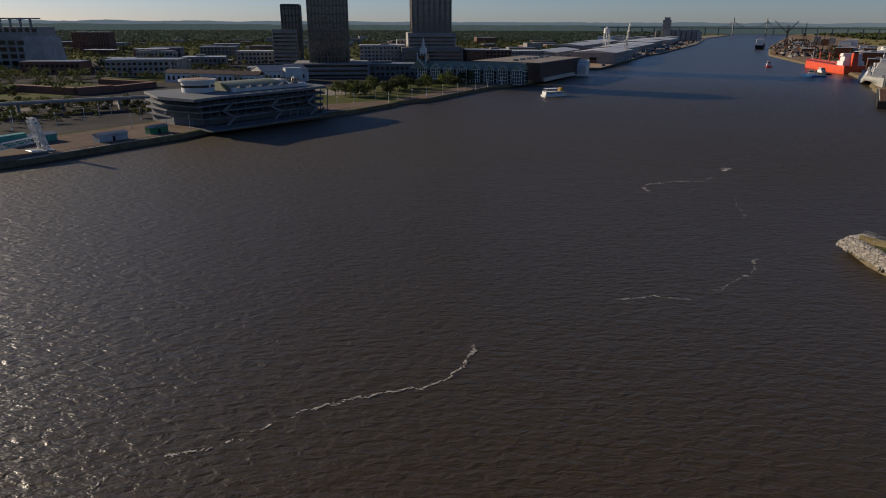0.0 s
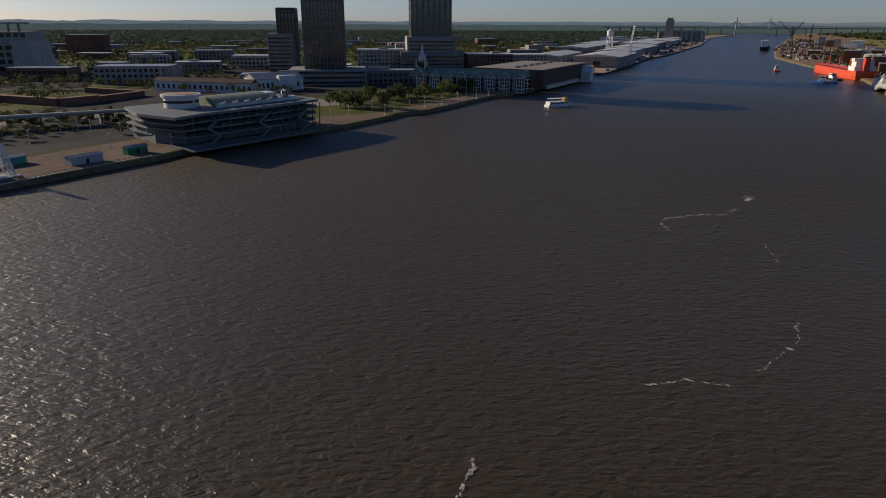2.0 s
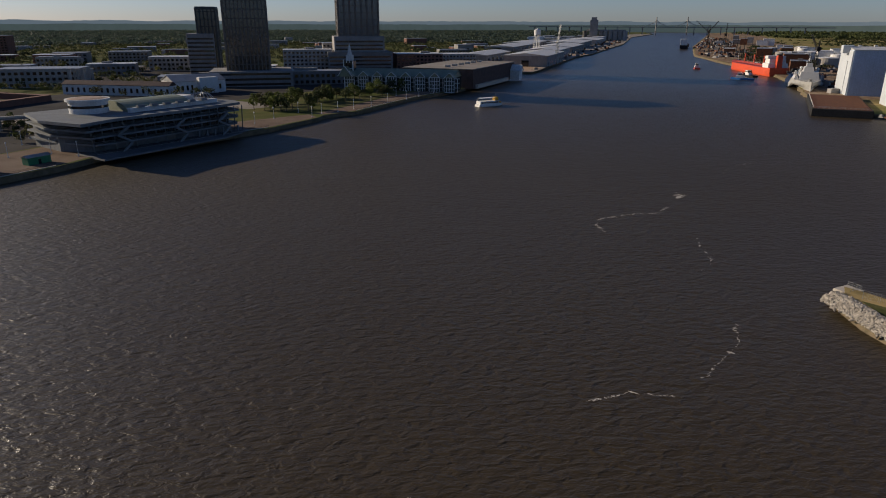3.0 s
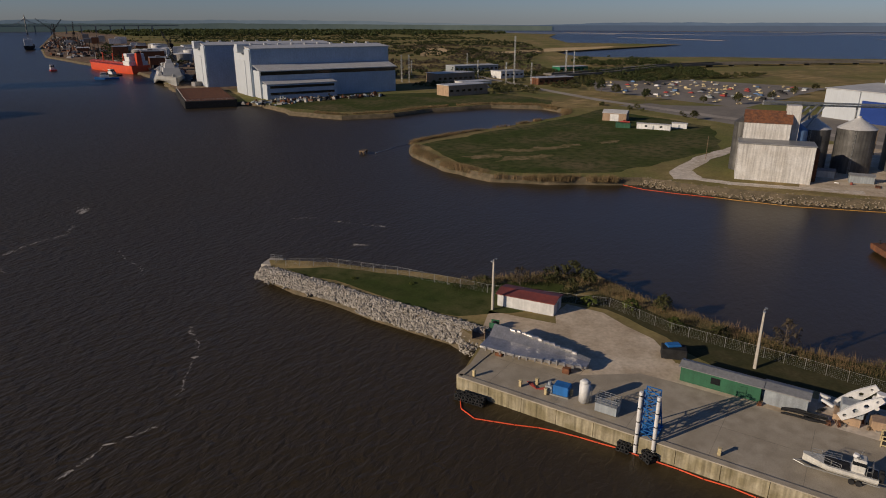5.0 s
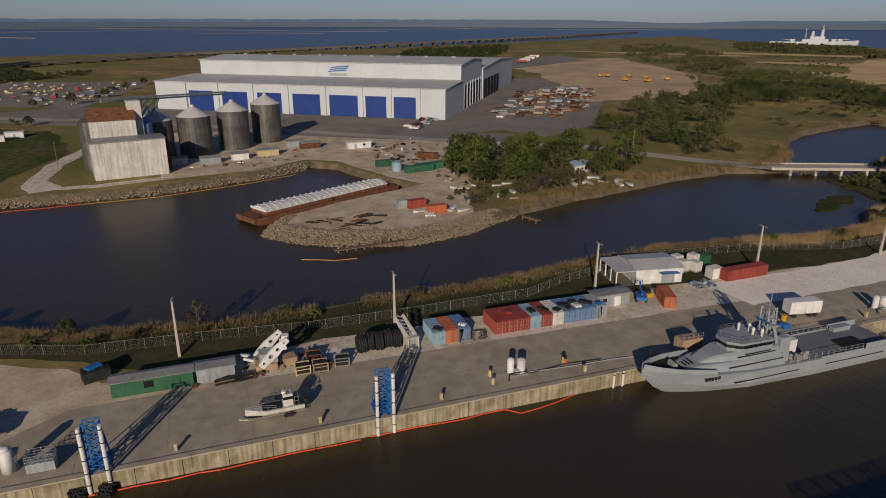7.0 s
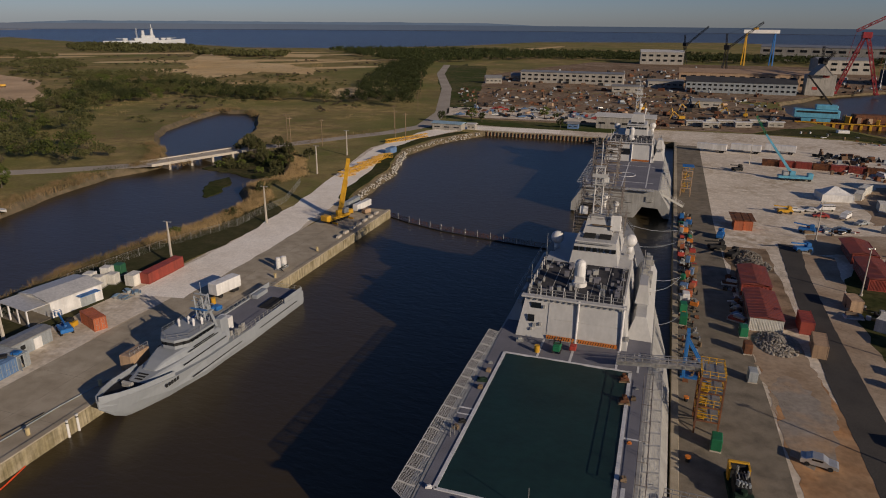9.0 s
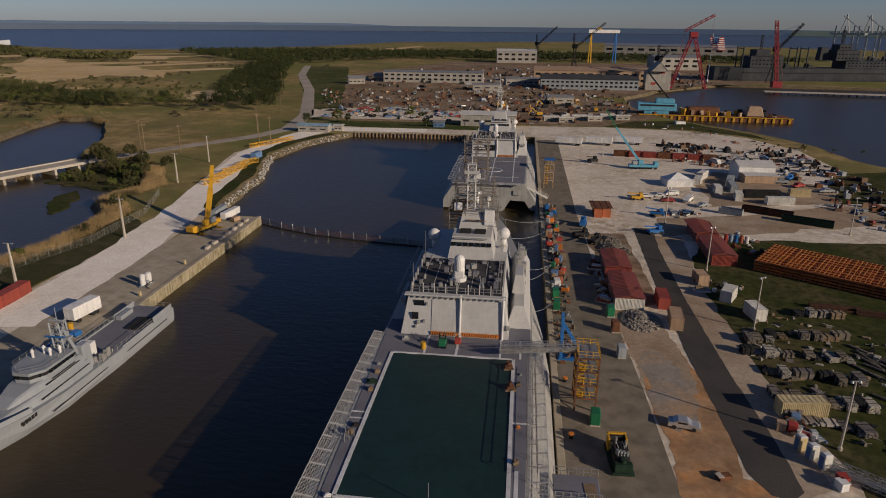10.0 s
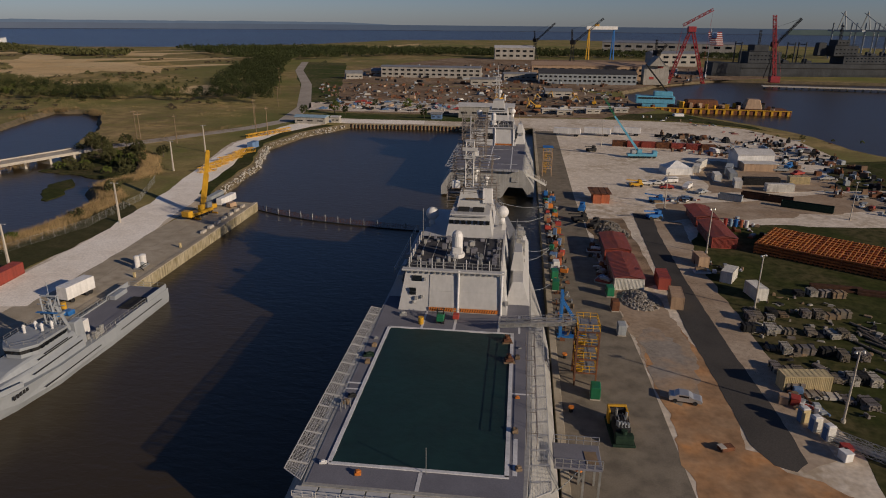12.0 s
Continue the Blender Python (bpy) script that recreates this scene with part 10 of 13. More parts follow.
scrap([(-34, -46), (-38, -43), (-37, -48), (-34, -50)], 8, 76, "heap of coloured waste and rags", "scrap in the yard")
scrap([(-11, -86), (-13, -86), (-13, -118), (-11, -118)], 16, 77, "boxes and gear beside the containers", "gear beside the containers")

# ---- the east shore: ship halls, silos, landing point, woods ----
q = random.Random(31)
M_HALLW = surf("white_hall_cladding", (0.49, 0.52, 0.54), (0.455, 0.48, 0.50), 14, 2.0, 0.5, 0.0, 0, 0, 0.07, vfine=0.03)
# Shade on the northern halls' long sides is painted in as this blue.
M_HALLSHADE = surf("shade_blue_cladding", (0.42, 0.50, 0.60), (0.37, 0.44, 0.53), 12, 1.0, 0.5, 0.03, 0, 0, 0.12)
M_DOORB = surf("deep_blue_door", (0.02, 0.05, 0.22), (0.015, 0.04, 0.18), 6, 0.5, 0.4, 0.02)
M_SILO = surf("galvanised_silo", (0.155, 0.148, 0.135), (0.10, 0.096, 0.088), 4, 0.5, 0.5, 0.05, 0.4, 0.1, 0.45)
M_TIN = surf("streaked_white_tin", (0.62, 0.60, 0.56), (0.50, 0.47, 0.42), 5, 0.5, 0.6, 0.05, 0, 0, 0.4)


M_ROOFP = surf("pale_membrane_roof", (0.50, 0.495, 0.48), (0.44, 0.435, 0.42), 14, 2, 0.7, 0.02, 0, 0, 0.1)
# Near-black sheets in this colour stand in for the shade inside open doorways.
M_DOORSHADE = surf("doorway_shade", (0.03, 0.03, 0.032), (0.02, 0.02, 0.022), 4, 0.5, 0.8, 0)


def hall_big():
    # local x runs along the front (north to south), local y into the building
    h = thing("assembly_hall", "huge white ship assembly hall with blue roller doors", "hall", (371, -91, G), math.degrees(math.atan2(-0.83, -0.56)))
    part("annex_wall", MB().box(-98, 24, 0, 196, 48, 17.5), M_HALLW, h)
    part("annex_roof", MB().loft([[(-196.6, -0.6, 17.5), (0.6, -0.6, 17.5), (0.6, 46, 18.8), (-196.6, 46, 18.8)], [(-196.6, -0.6, 17.9), (0.6, -0.6, 17.9), (0.6, 46, 19.3), (-196.6, 46, 19.3)]]), M_ROOFP, h, "pale grey lean-to roof")
    part("main_wall", MB().box(-96, 79, 0, 190, 68, 28.5), M_HALLW, h)
    part("main_roof", MB().gable(-96, 79, 28.5, 190, 68, 2.2, 0, 0.4, 0.8), M_ROOFP, h)
    part("rear_wall", MB().box(-95, 183, 0, 190, 140, 22), M_HALLW, h)
    part("rear_roof", MB().gable(-95, 183, 22, 190, 140, 3, 0, 0.4, 0.8), M_ROOFP, h)
    for a, b_ in ((17.3, 32.6), (35.8, 50.6), (54, 74.1), (78.8, 98.7), (104.9, 123), (128.6, 148), (153, 172)):
        d = part("roller_door", MB().box(-(a + b_) / 2, -0.15, 0, b_ - a - 1.6, 0.3, 12.5), M_DOORB, h, "deep blue roller door")
        n = 9
        for i in range(n):
            part("slat", MB().box(-(a + b_) / 2, -0.34, 0.6 + i * 12 / n, b_ - a - 1.8, 0.1, 12 / n - 0.25), M_DOORB, d)
    for a in (16, 34.2, 52.3, 76.5, 101.5, 125.8, 150.5, 174):
        part("pier", MB().box(-a, -0.5, 0, 2.2, 1.0, 17.4, 0, 0.1), M_HALLW, h)
    for i in range(6):
        part("side_door", MB().box(0.2 if i < 0 else (-0.8), 56 + i * 9.6, 0, 0.3, 7.6, 15), M_DOORSHADE, h, "near-black sheet standing in for an unlit open hall doorway")
    for i in range(5):
        part("rear_door", MB().box(0.2, 122 + i * 13, 0, 0.5, 9, 14), M_DOORSHADE, h, "near-black sheet standing in for an unlit open hall doorway")
    for i in range(8):
        part("side_pier", MB().box(-0.2 if i < 3 else -0.6, 51 + i * 9.6, 0, 0.5, 1.8, 17, 0, 0.05), M_HALLW, h)
    for i in range(9):
        part("roof_vent", MB().box(-14 - i * 20, 79, 30.9, 3, 2.4, 1.2, 0, 0.1), M_ROOFG, h)
    lg = MB()
    for i in range(3):
        lg.add([(-93 + i, 44.6, 22.5 + i * 1.3), (-80 + i, 44.6, 23.6 + i * 1.3), (-80 + i, 44.6, 24.3 + i * 1.3), (-93 + i, 44.6, 23.1 + i * 1.3)], [(0, 1, 2, 3)])
    part("sign_stripe", lg, M_BLUE, h, "three plain blue sweeping stripes")
    part("sign_bar", MB().box(-86, 44.8, 20.2, 13, 0.3, 1.4), M_CONTGREY, h, "plain grey bar where a name stands")


hall_big()


def hall_north(at, label, with_annex):
    h = thing("ship_hall", label, "hall", at, -24.5, "northern ship halls")
    # local x along the long side eastwards, local y into the building
    part("main_wall", MB().box(60, 44, 0, 120, 44, 36), M_HALLSHADE, h)
    part("main_roof", MB().gable(60, 44, 36, 120, 44, 2, 0, 0.5, 0.8), M_ROOFW, h)
    # The sunlit end gets the white cladding, the shaded sides the blue.
    part("end_wall", MB().box(-0.4, 44, 0, 1.0, 43, 35.5), M_HALLW, h, "white end wall, coloured lighter as the sunlit side")
    part("end_door", MB().box(-1.1, 46, 0, 0.5, 22, 27, 0, 0.1), M_HALLW, h)
    part("vent_tower", MB().box(-2, 40, 33, 8, 8, 6.5, 0, 0.3), M_HALLW, h)
    if with_annex:
        part("mid_wall", MB().box(60, 14, 0, 116, 16, 20), M_HALLSHADE, h)
        part("mid_roof", MB().loft([[(1, 5.5, 20), (119, 5.5, 20), (119, 23, 24), (1, 23, 24)], [(1, 5.5, 20.5), (119, 5.5, 20.5), (119, 23, 24.6), (1, 23, 24.6)]]), M_ROOFW, h)
        part("mid_band", MB().box(60, 5.85, 17.2, 116, 0.3, 2.6), M_GLASS, h, "dark ribbon of windows")
        part("mid_end", MB().box(1.5, 14, 0, 0.8, 15.5, 20.4), M_HALLW, h)
        part("low_wall", MB().box(31, 0.5, 0, 56, 11, 11), M_HALLSHADE, h)
        part("low_roof", MB().loft([[(2.4, -5.5, 11), (59.6, -5.5, 11), (59.6, 6, 12.4), (2.4, 6, 12.4)], [(2.4, -5.5, 11.4), (59.6, -5.5, 11.4), (59.6, 6, 12.9), (2.4, 6, 12.9)]]), M_ROOFW, h)
        for z in (3.2, 8.2):
            part("low_band", MB().box(31, -5.15, z, 52, 0.3, 1.8), M_GLASS, h, "dark ribbon of windows")
        part("low_end", MB().box(2.8, 0.5, 0, 0.6, 10.8, 11), M_HALLW, h)
    for i in range(10):
        part("roof_vent", MB().box(8 + i * 11.4, 44, 38.4, 2.4, 2, 1.2, 0, 0.1), M_ROOFW, h)


hall_north((352, 436, G), "tall ship hall, shaded long side painted blue, sunlit end painted white", True)
hall_north((383, 531, G), "second ship hall behind the first, its shaded side painted blue", False)

for i in range(5):
    for k in range(6):
        ps = thing("plate_row", "stack of pale metal plates in the hall yard", "plates", (372 + k * 24 + i * 4, -128 - i * 15 - k * 14, G + 0.05), -38, "plate stacks beside the hall")
        part("plate", MB().box(0, 0, 0.3, q.uniform(10, 17), q.uniform(4, 7), q.uniform(0.6, 1.8), 0, 0.08), q.choice([M_CONTWHITE, M_CONTGREY, M_CONTTAN, M_RUST, M_RUST]), ps)
        part("timber", MB().box(0, 0, 0, 1, 6, 0.3), M_WOOD, ps)
# silos
for x, y, r_, h_ in ((303, 62, 6.6, 16.5), (307.5, 47, 6.9, 17.0), (319.5, 30.5, 6.9, 17.2), (334, 14.5, 6.9, 18)):
    s = thing("grain_silo", "weathered galvanised grain silo with a conical roof", "silo", (x, y, G), 0, "grain silos")
    for i in range(8):
        part("ring", MB().cyl(0, 0, i * h_ / 8, r_, h_ / 8 - 0.06, 36).cyl(0, 0, (i + 1) * h_ / 8 - 0.12, r_ + 0.07, 0.12, 36), M_SILO, s)
    part("roof", MB().cyl(0, 0, h_, r_ + 0.25, 4.0, 28, 0.8).cyl(0, 0, h_ + 4.0, 0.8, 0.7, 12), M_ROOFW, s, "pale conical metal roof")
    part("ladder", rail(MB(), [(-r_ - 0.25, -0.3, 0), (-r_ - 0.25, 0.3, 0)], h_, 0.6, 0.05, 30), M_STEEL, s)
el = thing("elevator_house", "streaked white tin elevator house with a rusty roof", "elevator", (276.5, 71, G), 101)
part("front_wall", MB().box(0, 1, 0, 25.5, 11, 13.5), M_TIN, el)
part("front_roof", MB().box(0, 1, 13.5, 26.2, 11.6, 0.5, 0, 0.1), M_ROOFG, el)
part("tower_wall", MB().box(3.5, -9, 0, 16, 10, 20), M_TIN, el)
part("tower_roof", MB().gable(3.5, -9, 20, 16, 10, 4.0, 0, 0.3, 0.4), M_RUST, el, "rusty corrugated pitched roof")
part("head_house", MB().box(-5, -10, 13.5, 5, 5, 13, 0, 0.1), M_TIN, el)
part("rust_stair", MB().box(-13.6, -1, 0, 2.2, 4.5, 12, 0, 0.1), M_RUST, el, "rusty ribbed bucket leg")
for i in range(10):
    part("rib", MB().box(-13.6, -1, 0.6 + i * 1.15, 2.6, 4.9, 0.25), M_RUST, el)
part("dark_bin", MB().cyl(-7, -13, 0, 4.4, 17, 20).cyl(-7, -13, 17, 4.4, 3, 20, 0.6), M_CONTBLUE, el, "dark blue steel bin")
cv = MB()
for z, y0 in ((23.5, 0), (24.6, 2)):
    cv.bar((6, -10 + y0, z + 3), (-50, -54 + y0, z - 1), 0.5, square=True)
part("conveyor", cv, M_STEEL, el, "long covered conveyor over the silos")
part("conveyor_prop", MB().bar((-12, -24, 2), (-12, -24, 24), 0.3, square=True).bar((-30, -38, 18), (-30, -38, 24), 0.3, square=True), M_STEEL, el)
for i in range(4):
    part("spout", MB().bar((-8 - i * 3, -18 - i * 3, 25), (4 - i * 5, -9 - i * 3, 17), 0.4, 8), M_STEEL, el)
part("round_bin", MB().cyl(11, -14, 0, 4, 19, 20).cyl(11, -14, 19, 4, 2.5, 20, 0.5), M_SILO, el)
for i, (x, y, L, m, lab) in enumerate(((287, 42, 8, M_CONTGREY, "low grey shed below the silos"), (292, 30, 7, M_WHITE, "white truck box below the silos"), (297, 18, 9, M_CONTYEL, "yellow-brown farm machine shed"), (315, 4, 8, M_CONTGREY, "grey corrugated shed below silos"), (308, -2, 9, M_RUST, "rusty hopper wagon below silos"), (290, 54, 6, M_CONTWHITE, "white pickup camper below silos"))):
    gable_shed("work_shed", (x, y, G), 100, L, 3.2, 2.6, 0.7, m, M_ROOFG, lab, "shed", (("s", 0, 1.2, 2, M_CONTGREY),), (), "sheds below the silos")
scrap([(272, 30), (280, 55), (300, 26), (310, -4), (290, 0)], 24, 81, "farm machinery and pipes lying on sand", "scrap below the silos")
scrap([(258, -20), (300, -30), (320, -60), (262, -40)], 22, 82, "rusty steel scrap on the sand", "scrap behind the basin")
gable_shed("office_trailer", (301.5, -23.5, G), 96, 11, 3.4, 2.8, 0.4, M_WHITE, M_ROOFW, "white office trailer on the sand", "trailer", (("n", 2, 1.1, 2.1, M_CONTGREY),), (("n", -2, 1.2, 1.2, 0.9),))
gable_shed("site_office", (276, -84, G), 108, 12, 4, 3.0, 0.4, M_WHITE, M_ROOFW, "white site office beside the road", "trailer", (("n", 2, 1.1, 2.1, M_CONTGREY),), (("n", -2, 1.2, 1.2, 0.9),))
for x, y, L, m, r_, lab in ((258.5, -24, 6.06, M_CONTGREEN, 95, "green container on the sand"), (245, -35, 12.19, M_CONTGREEN, 100, "long green container on the sand"), (248, -40, 12.19, M_CONTGREEN, 100, "long green container on the sand"), (196, -18.5, 6.06, M_CONTRED, 95, "red container on the landing point"), (188, -22.5, 6.06, M_CONTORANGE, 95, "orange container on the landing point"), (197, -14, 3, M_CONTGREY, 95, "grey box on the landing point"), (268, -46, 9, M_RUST, 60, "rusty brown container on sand")):
    container((x, y, G), r_, m, lab, L, "containers on the landing point")
pt = thing("water_tank", "pale blue round water tank", "tank", (249, -27, G))
part("vessel", MB().cyl(0, 0, 0, 2.0, 3.4, 18), M_CONTSKY, pt)
part("lid", MB().cyl(0, 0, 3.4, 2.05, 0.4, 18, 0.6), M_CONTSKY, pt)
# timber pier, piles and salvage on the point
pr = thing("timber_pier", "old timber landing pier at the stony point", "pier", (165.5, 1.0, 0), 96)
part("deck", MB().box(0, -3, 1.1, 24, 1.8, 0.2), M_WOOD, pr)
for i in range(10):
    part("pile", MB().cyl(-11 + i * 2.4, -3.6, -1.2, 0.22, 3.0 + q.uniform(-.3, .6), 8), M_WOOD, pr)
for sx in (-3.6, -2.4):
    part("stringer", MB().bar((sx, -3, 1.3), (sx, -13, 2.7), 0.12, square=True), M_WOOD, pr)
for k in range(12):
    part("tread", MB().box(-3, -3.4 - 0.84 * k, 1.44 + 0.117 * k, 1.5, 0.55, 0.07), M_WOOD, pr)
boom("oil_boom", [(166.0, 22), (162.6, 14), (162.4, 8)], M_BOOMY, "faded yellow boom beside the timber pier")
for i in range(18):
    x, y = 183 + q.uniform(-4, 10), q.uniform(-6, 16)
    t = thing("timber_stack", "stack of dark old pilings on the stones", "timber", (x, y, G + 0.03), q.uniform(60, 130), "old pilings on the point")
    for k in range(3):
        part("piling", MB().bar((-2.4, k * 0.4, 0.25), (2.4, k * 0.4 + q.uniform(-.3, .3), 0.3 + 0.15 * k), 0.2, 7), q.choice([M_BLACK, M_RUST, M_WOOD]), t)
for i in range(34):
    if i < 8:
        x, y = 187 + q.uniform(-5, 4), -22 + q.uniform(-10, 6)
    elif i < 20:
        x, y = 205 + q.uniform(-12, 12), -48 + q.uniform(-14, 10)
    else:
        x, y = 205 + q.uniform(-8, 8), -90 + q.uniform(-14, 16)
    b = thing("old_boat", "small white boat hull laid up on land", "boat", (x, y, G + 0.03), q.uniform(0, 180), "laid-up boats")
    w = q.uniform(0.8, 1.2)
    b.scale = [q.uniform(0.6, 0.9)] * 3
    part("hull", MB().loft([[(yy, xx * w, zz) for xx, _, zz in mirror_ring([(1.0 * k, 0.9 + 0.25 * k2), (0.7 * k, 0.3), (0.1, 0.1)], 0)] for yy, k, k2 in ((-2.4, 1.0, 0), (1.0, 1.0, 0.2), (2.8, 0.15, 1))]), M_WHITE, b)
    part("thwart", MB().box(-0.6, 0, 0.8, 0.4, 1.7 * w, 0.08), M_CONTGREY, b)
gable_shed("cottage", (226, -94, G), 100, 10, 7, 2.8, 1.3, M_WHITE, M_CONTSKY, "small white cottage with a blue-grey roof", "house", (("s", 0, 1, 2, M_CONTGREY),), (("n", -2, 1, 1.2, 1), ("n", 2, 1, 1.2, 1)))
dk2 = thing("small_dock", "small grey timber dock in the creek", "dock", (177.6, -50, 0), 20)
part("deck", MB().box(0, 0, 0.8, 6.5, 1.6, 0.2), M_WOOD, dk2)
for x in (-2.8, 0, 2.8):
    part("pile", MB().cyl(x, 0.8, -1, 0.14, 2.6, 6), M_WOOD, dk2)

# meadow buildings
gable_shed("barn", (395, 174, G), 100, 14, 10, 4.5, 1.6, M_CONTTAN, M_ROOFW, "tan metal barn with a white roof", "barn", (("n", 0, 5, 4, M_WHITE),))
gable_shed("farm_trailer", (372, 144, G), 98, 18, 3.2, 2.8, 0.3, M_WHITE, M_ROOFW, "long white trailer in the meadow", "trailer", (("n", 0, 1, 2, M_CONTGREY),), (("n", -4, 1.2, 1.4, 0.9), ("n", 4, 1.2, 1.4, 0.9)))
gable_shed("farm_trailer", (383, 133, G), 98, 8, 3.2, 2.8, 0.3, M_WHITE, M_ROOFW, "short white trailer in the meadow", "trailer", (("n", 0, 1, 2, M_CONTGREY),))
container((368, 160, G), 98, M_CONTGREEN, "pale green container in the meadow", 8)
container((386, 96, G), 60, M_CONTSKY, "pale blue tank box by the drive", 5)
car(386, 165, 100, M_RED, "red truck beside the barn", "pickup")
dp = thing("mooring_dolphin", "dark timber mooring dolphin in the inlet", "dolphin", (238, 240, 0), 15)
part("cap", MB().box(0, 0, 1.2, 4, 3, 0.5, 0, 0.05), M_WOOD, dp)
for x, y in ((-1.5, -1), (1.5, -1), (-1.5, 1), (1.5, 1)):
    part("pile", MB().cyl(x, y, -1, 0.25, 2.4, 8), M_WOOD, dp)
boom("pipe_line", [(242, 236), (262, 238), (300, 236), (340, 226), (372, 216)], M_STEEL, "thin grey floating pipe across the inlet", 0.25)

# parking lots full of cars
car_mats = [M_WHITE, M_CONTGREY, M_BLACK, paint("silver", (0.5, 0.5, 0.49), 0.3, 0.5, 0.05), M_CONTBLUE, M_RED]
for i in range(48):
    x, y = scatter([(505, 125), (685, 92), (712, 205), (648, 280), (565, 245)], 1, 400 + i)[0]
    car(x, y, 62 + q.uniform(-3, 3), q.choice(car_mats), "car on the large parking lot", q.choice(["car", "car", "pickup", "van"]), group="cars on the lot")
for i in range(26):
    u = q.random()
    car(400 - 60 * u + q.uniform(-3, 3), -100 + 40 * u + q.uniform(-6, 6), q.choice([55, 145]), q.choice(car_mats), "car parked before the ship hall", q.choice(["car", "pickup"]), group="cars by the hall")
for i in range(30):
    x, y = scatter([(405, -150), (430, -165), (520, -240), (470, -250), (400, -190)], 1, 500 + i)[0]
    s = thing("plate_stack", "stack of steel plates and beams in the yard", "stack", (x, y, G + 0.012), 145 + q.uniform(-6, 6), "steel stacks by the hall")
    m = q.choice([M_RUST, M_STEEL, M_WHITE, M_CONTGREY, M_RUST])
    for k in range(3):
        part("plate", MB().box(q.uniform(-.5, .5), q.uniform(-.4, .4), 0.4 * k, q.uniform(8, 14), q.uniform(2, 3.4), 0.3, q.uniform(-3, 3), 0.03), m, s)
for i in range(10):
    t = thing("semi_trailer", "white box trailer on the truck park", "trailer", (840 + i * 13, -370 - i * 9, G + 0.03), -34, "trailers on the truck park")
    part("box", MB().box(0, 0, 1.1, 3.0, 13, 2.9, 0, 0.1), M_WHITE if i % 3 else M_CONTRED, t)
    part("chassis", MB().box(0, 0, 0.4, 2.2, 12, 0.7), M_BLACK, t)
for i in range(8):
    t = thing("earth_mover", "yellow earth-moving machine on cleared ground", "excavator", (560 + q.uniform(-40, 60), -330 - q.uniform(0, 60), G + 0.03), q.uniform(0, 180), "machines on cleared ground")
    part("body", MB().box(0, 0, 0.8, 4, 2.8, 1.8, 0, 0.2), M_YELLOW, t)
    part("arm", MB().bar((1, 0, 2), (4, 0, 4.4), 0.3, square=True).bar((4, 0, 4.4), (6, 0, 1), 0.25, square=True), M_YELLOW, t)
    part("track", MB().box(0, 1.2, 0, 4.2, 0.6, 0.9, 0, 0.2).box(0, -1.2, 0, 4.2, 0.6, 0.9, 0, 0.2), M_BLACK, t)

# road bridge over the creek
rbg = thing("road_bridge", "low white concrete road bridge over the creek", "bridge", (198.5, -192.5, 0), 68.4)
part("deck", MB().box(0, 0, 2.3, 46, 10, 0.55), M_CONCP, rbg)
for sy in (-1, 1):
    part("parapet", MB().box(0, sy * 4.8, 2.85, 46, 0.35, 0.5, 0, 0.05), M_CONCP, rbg)
for x in (-15, -5, 5, 15):
    part("pier", MB().box(x, 0, -1, 1.0, 9, 3.3, 0, 0.1), M_CONCP, rbg)

# elevated highway along the bay
hw = thing("causeway", "long low concrete highway viaduct along the bay", "viaduct")
pts = dense([(640, 330), (735, 299), (860, 280), (955, 233), (1124, 70), (1344, -238), (1616, -574), (1983, -1068), (2600, -1800)], 110, 0, 0, False)
for off in (0, 26):
    for a, b_ in zip(pts, pts[1:]):
        d = Vector((b_[0] - a[0], b_[1] - a[1]))
        m = pose((a[0] + b_[0]) / 2 + off, (a[1] + b_[1]) / 2 + off * 0.6, 0, 0, 0, math.degrees(math.atan2(d.y, d.x)))
        part("deck", MB().box(0, 0, 5.2, d.length + 0.5, 12, 1.2), M_ROAD, hw).matrix_basis = m
        part("parapet", MB().box(0, -6, 6.4, d.length + 0.5, 0.3, 0.9), M_CONCD, hw).matrix_basis = m
        pr = MB()
        for k in range(3):
            pr.box((k - 1) * d.length / 3, 0, -1, 2, 9, 6.2)
        part("piers", pr, M_CONCD, hw).matrix_basis = m

for i, (x, y, w, d, h_, m, lab) in enumerate([(470, 330, 40, 16, 8, M_CONTTAN, "brown brick office beyond the meadow"), (520, 350, 30, 14, 6, M_WHITE, "low white building beyond the meadow"), (560, 400, 44, 20, 9, M_CONTTAN, "tan flat-roofed building by trees"), (600, 310, 40, 14, 6, M_RUST, "low red-brown building by trees"), (640, 380, 30, 18, 7, M_WHITE, "low white shed among trees"),
                                              (700, 460, 60, 22, 7, M_CONTGREY, "grey flat shed among trees"), (620, 560, 50, 24, 8, M_WHITE, "white flat-roofed shed among trees"), (760, 360, 40, 16, 6, M_GREEN, "green low building among trees"), (560, 500, 36, 18, 8, M_CONTGREY, "grey low building among trees")]):
    b = thing("low_building", lab, "building", (x, y, G), q.uniform(-40, -20), "buildings beyond the meadow")
    part("wall", MB().box(0, 0, 0, w, d, h_), m, b)
    part("roof", MB().box(0, 0, h_, w + 0.8, d + 0.8, 0.5, 0, 0.1), M_ROOFW, b)
    for k in range(int(w / 6)):
        part("window", MB().box(-w / 2 + 3 + k * 6, -d / 2 - 0.05, h_ * 0.4, 3, 0.15, 1.6), M_GLASS, b)
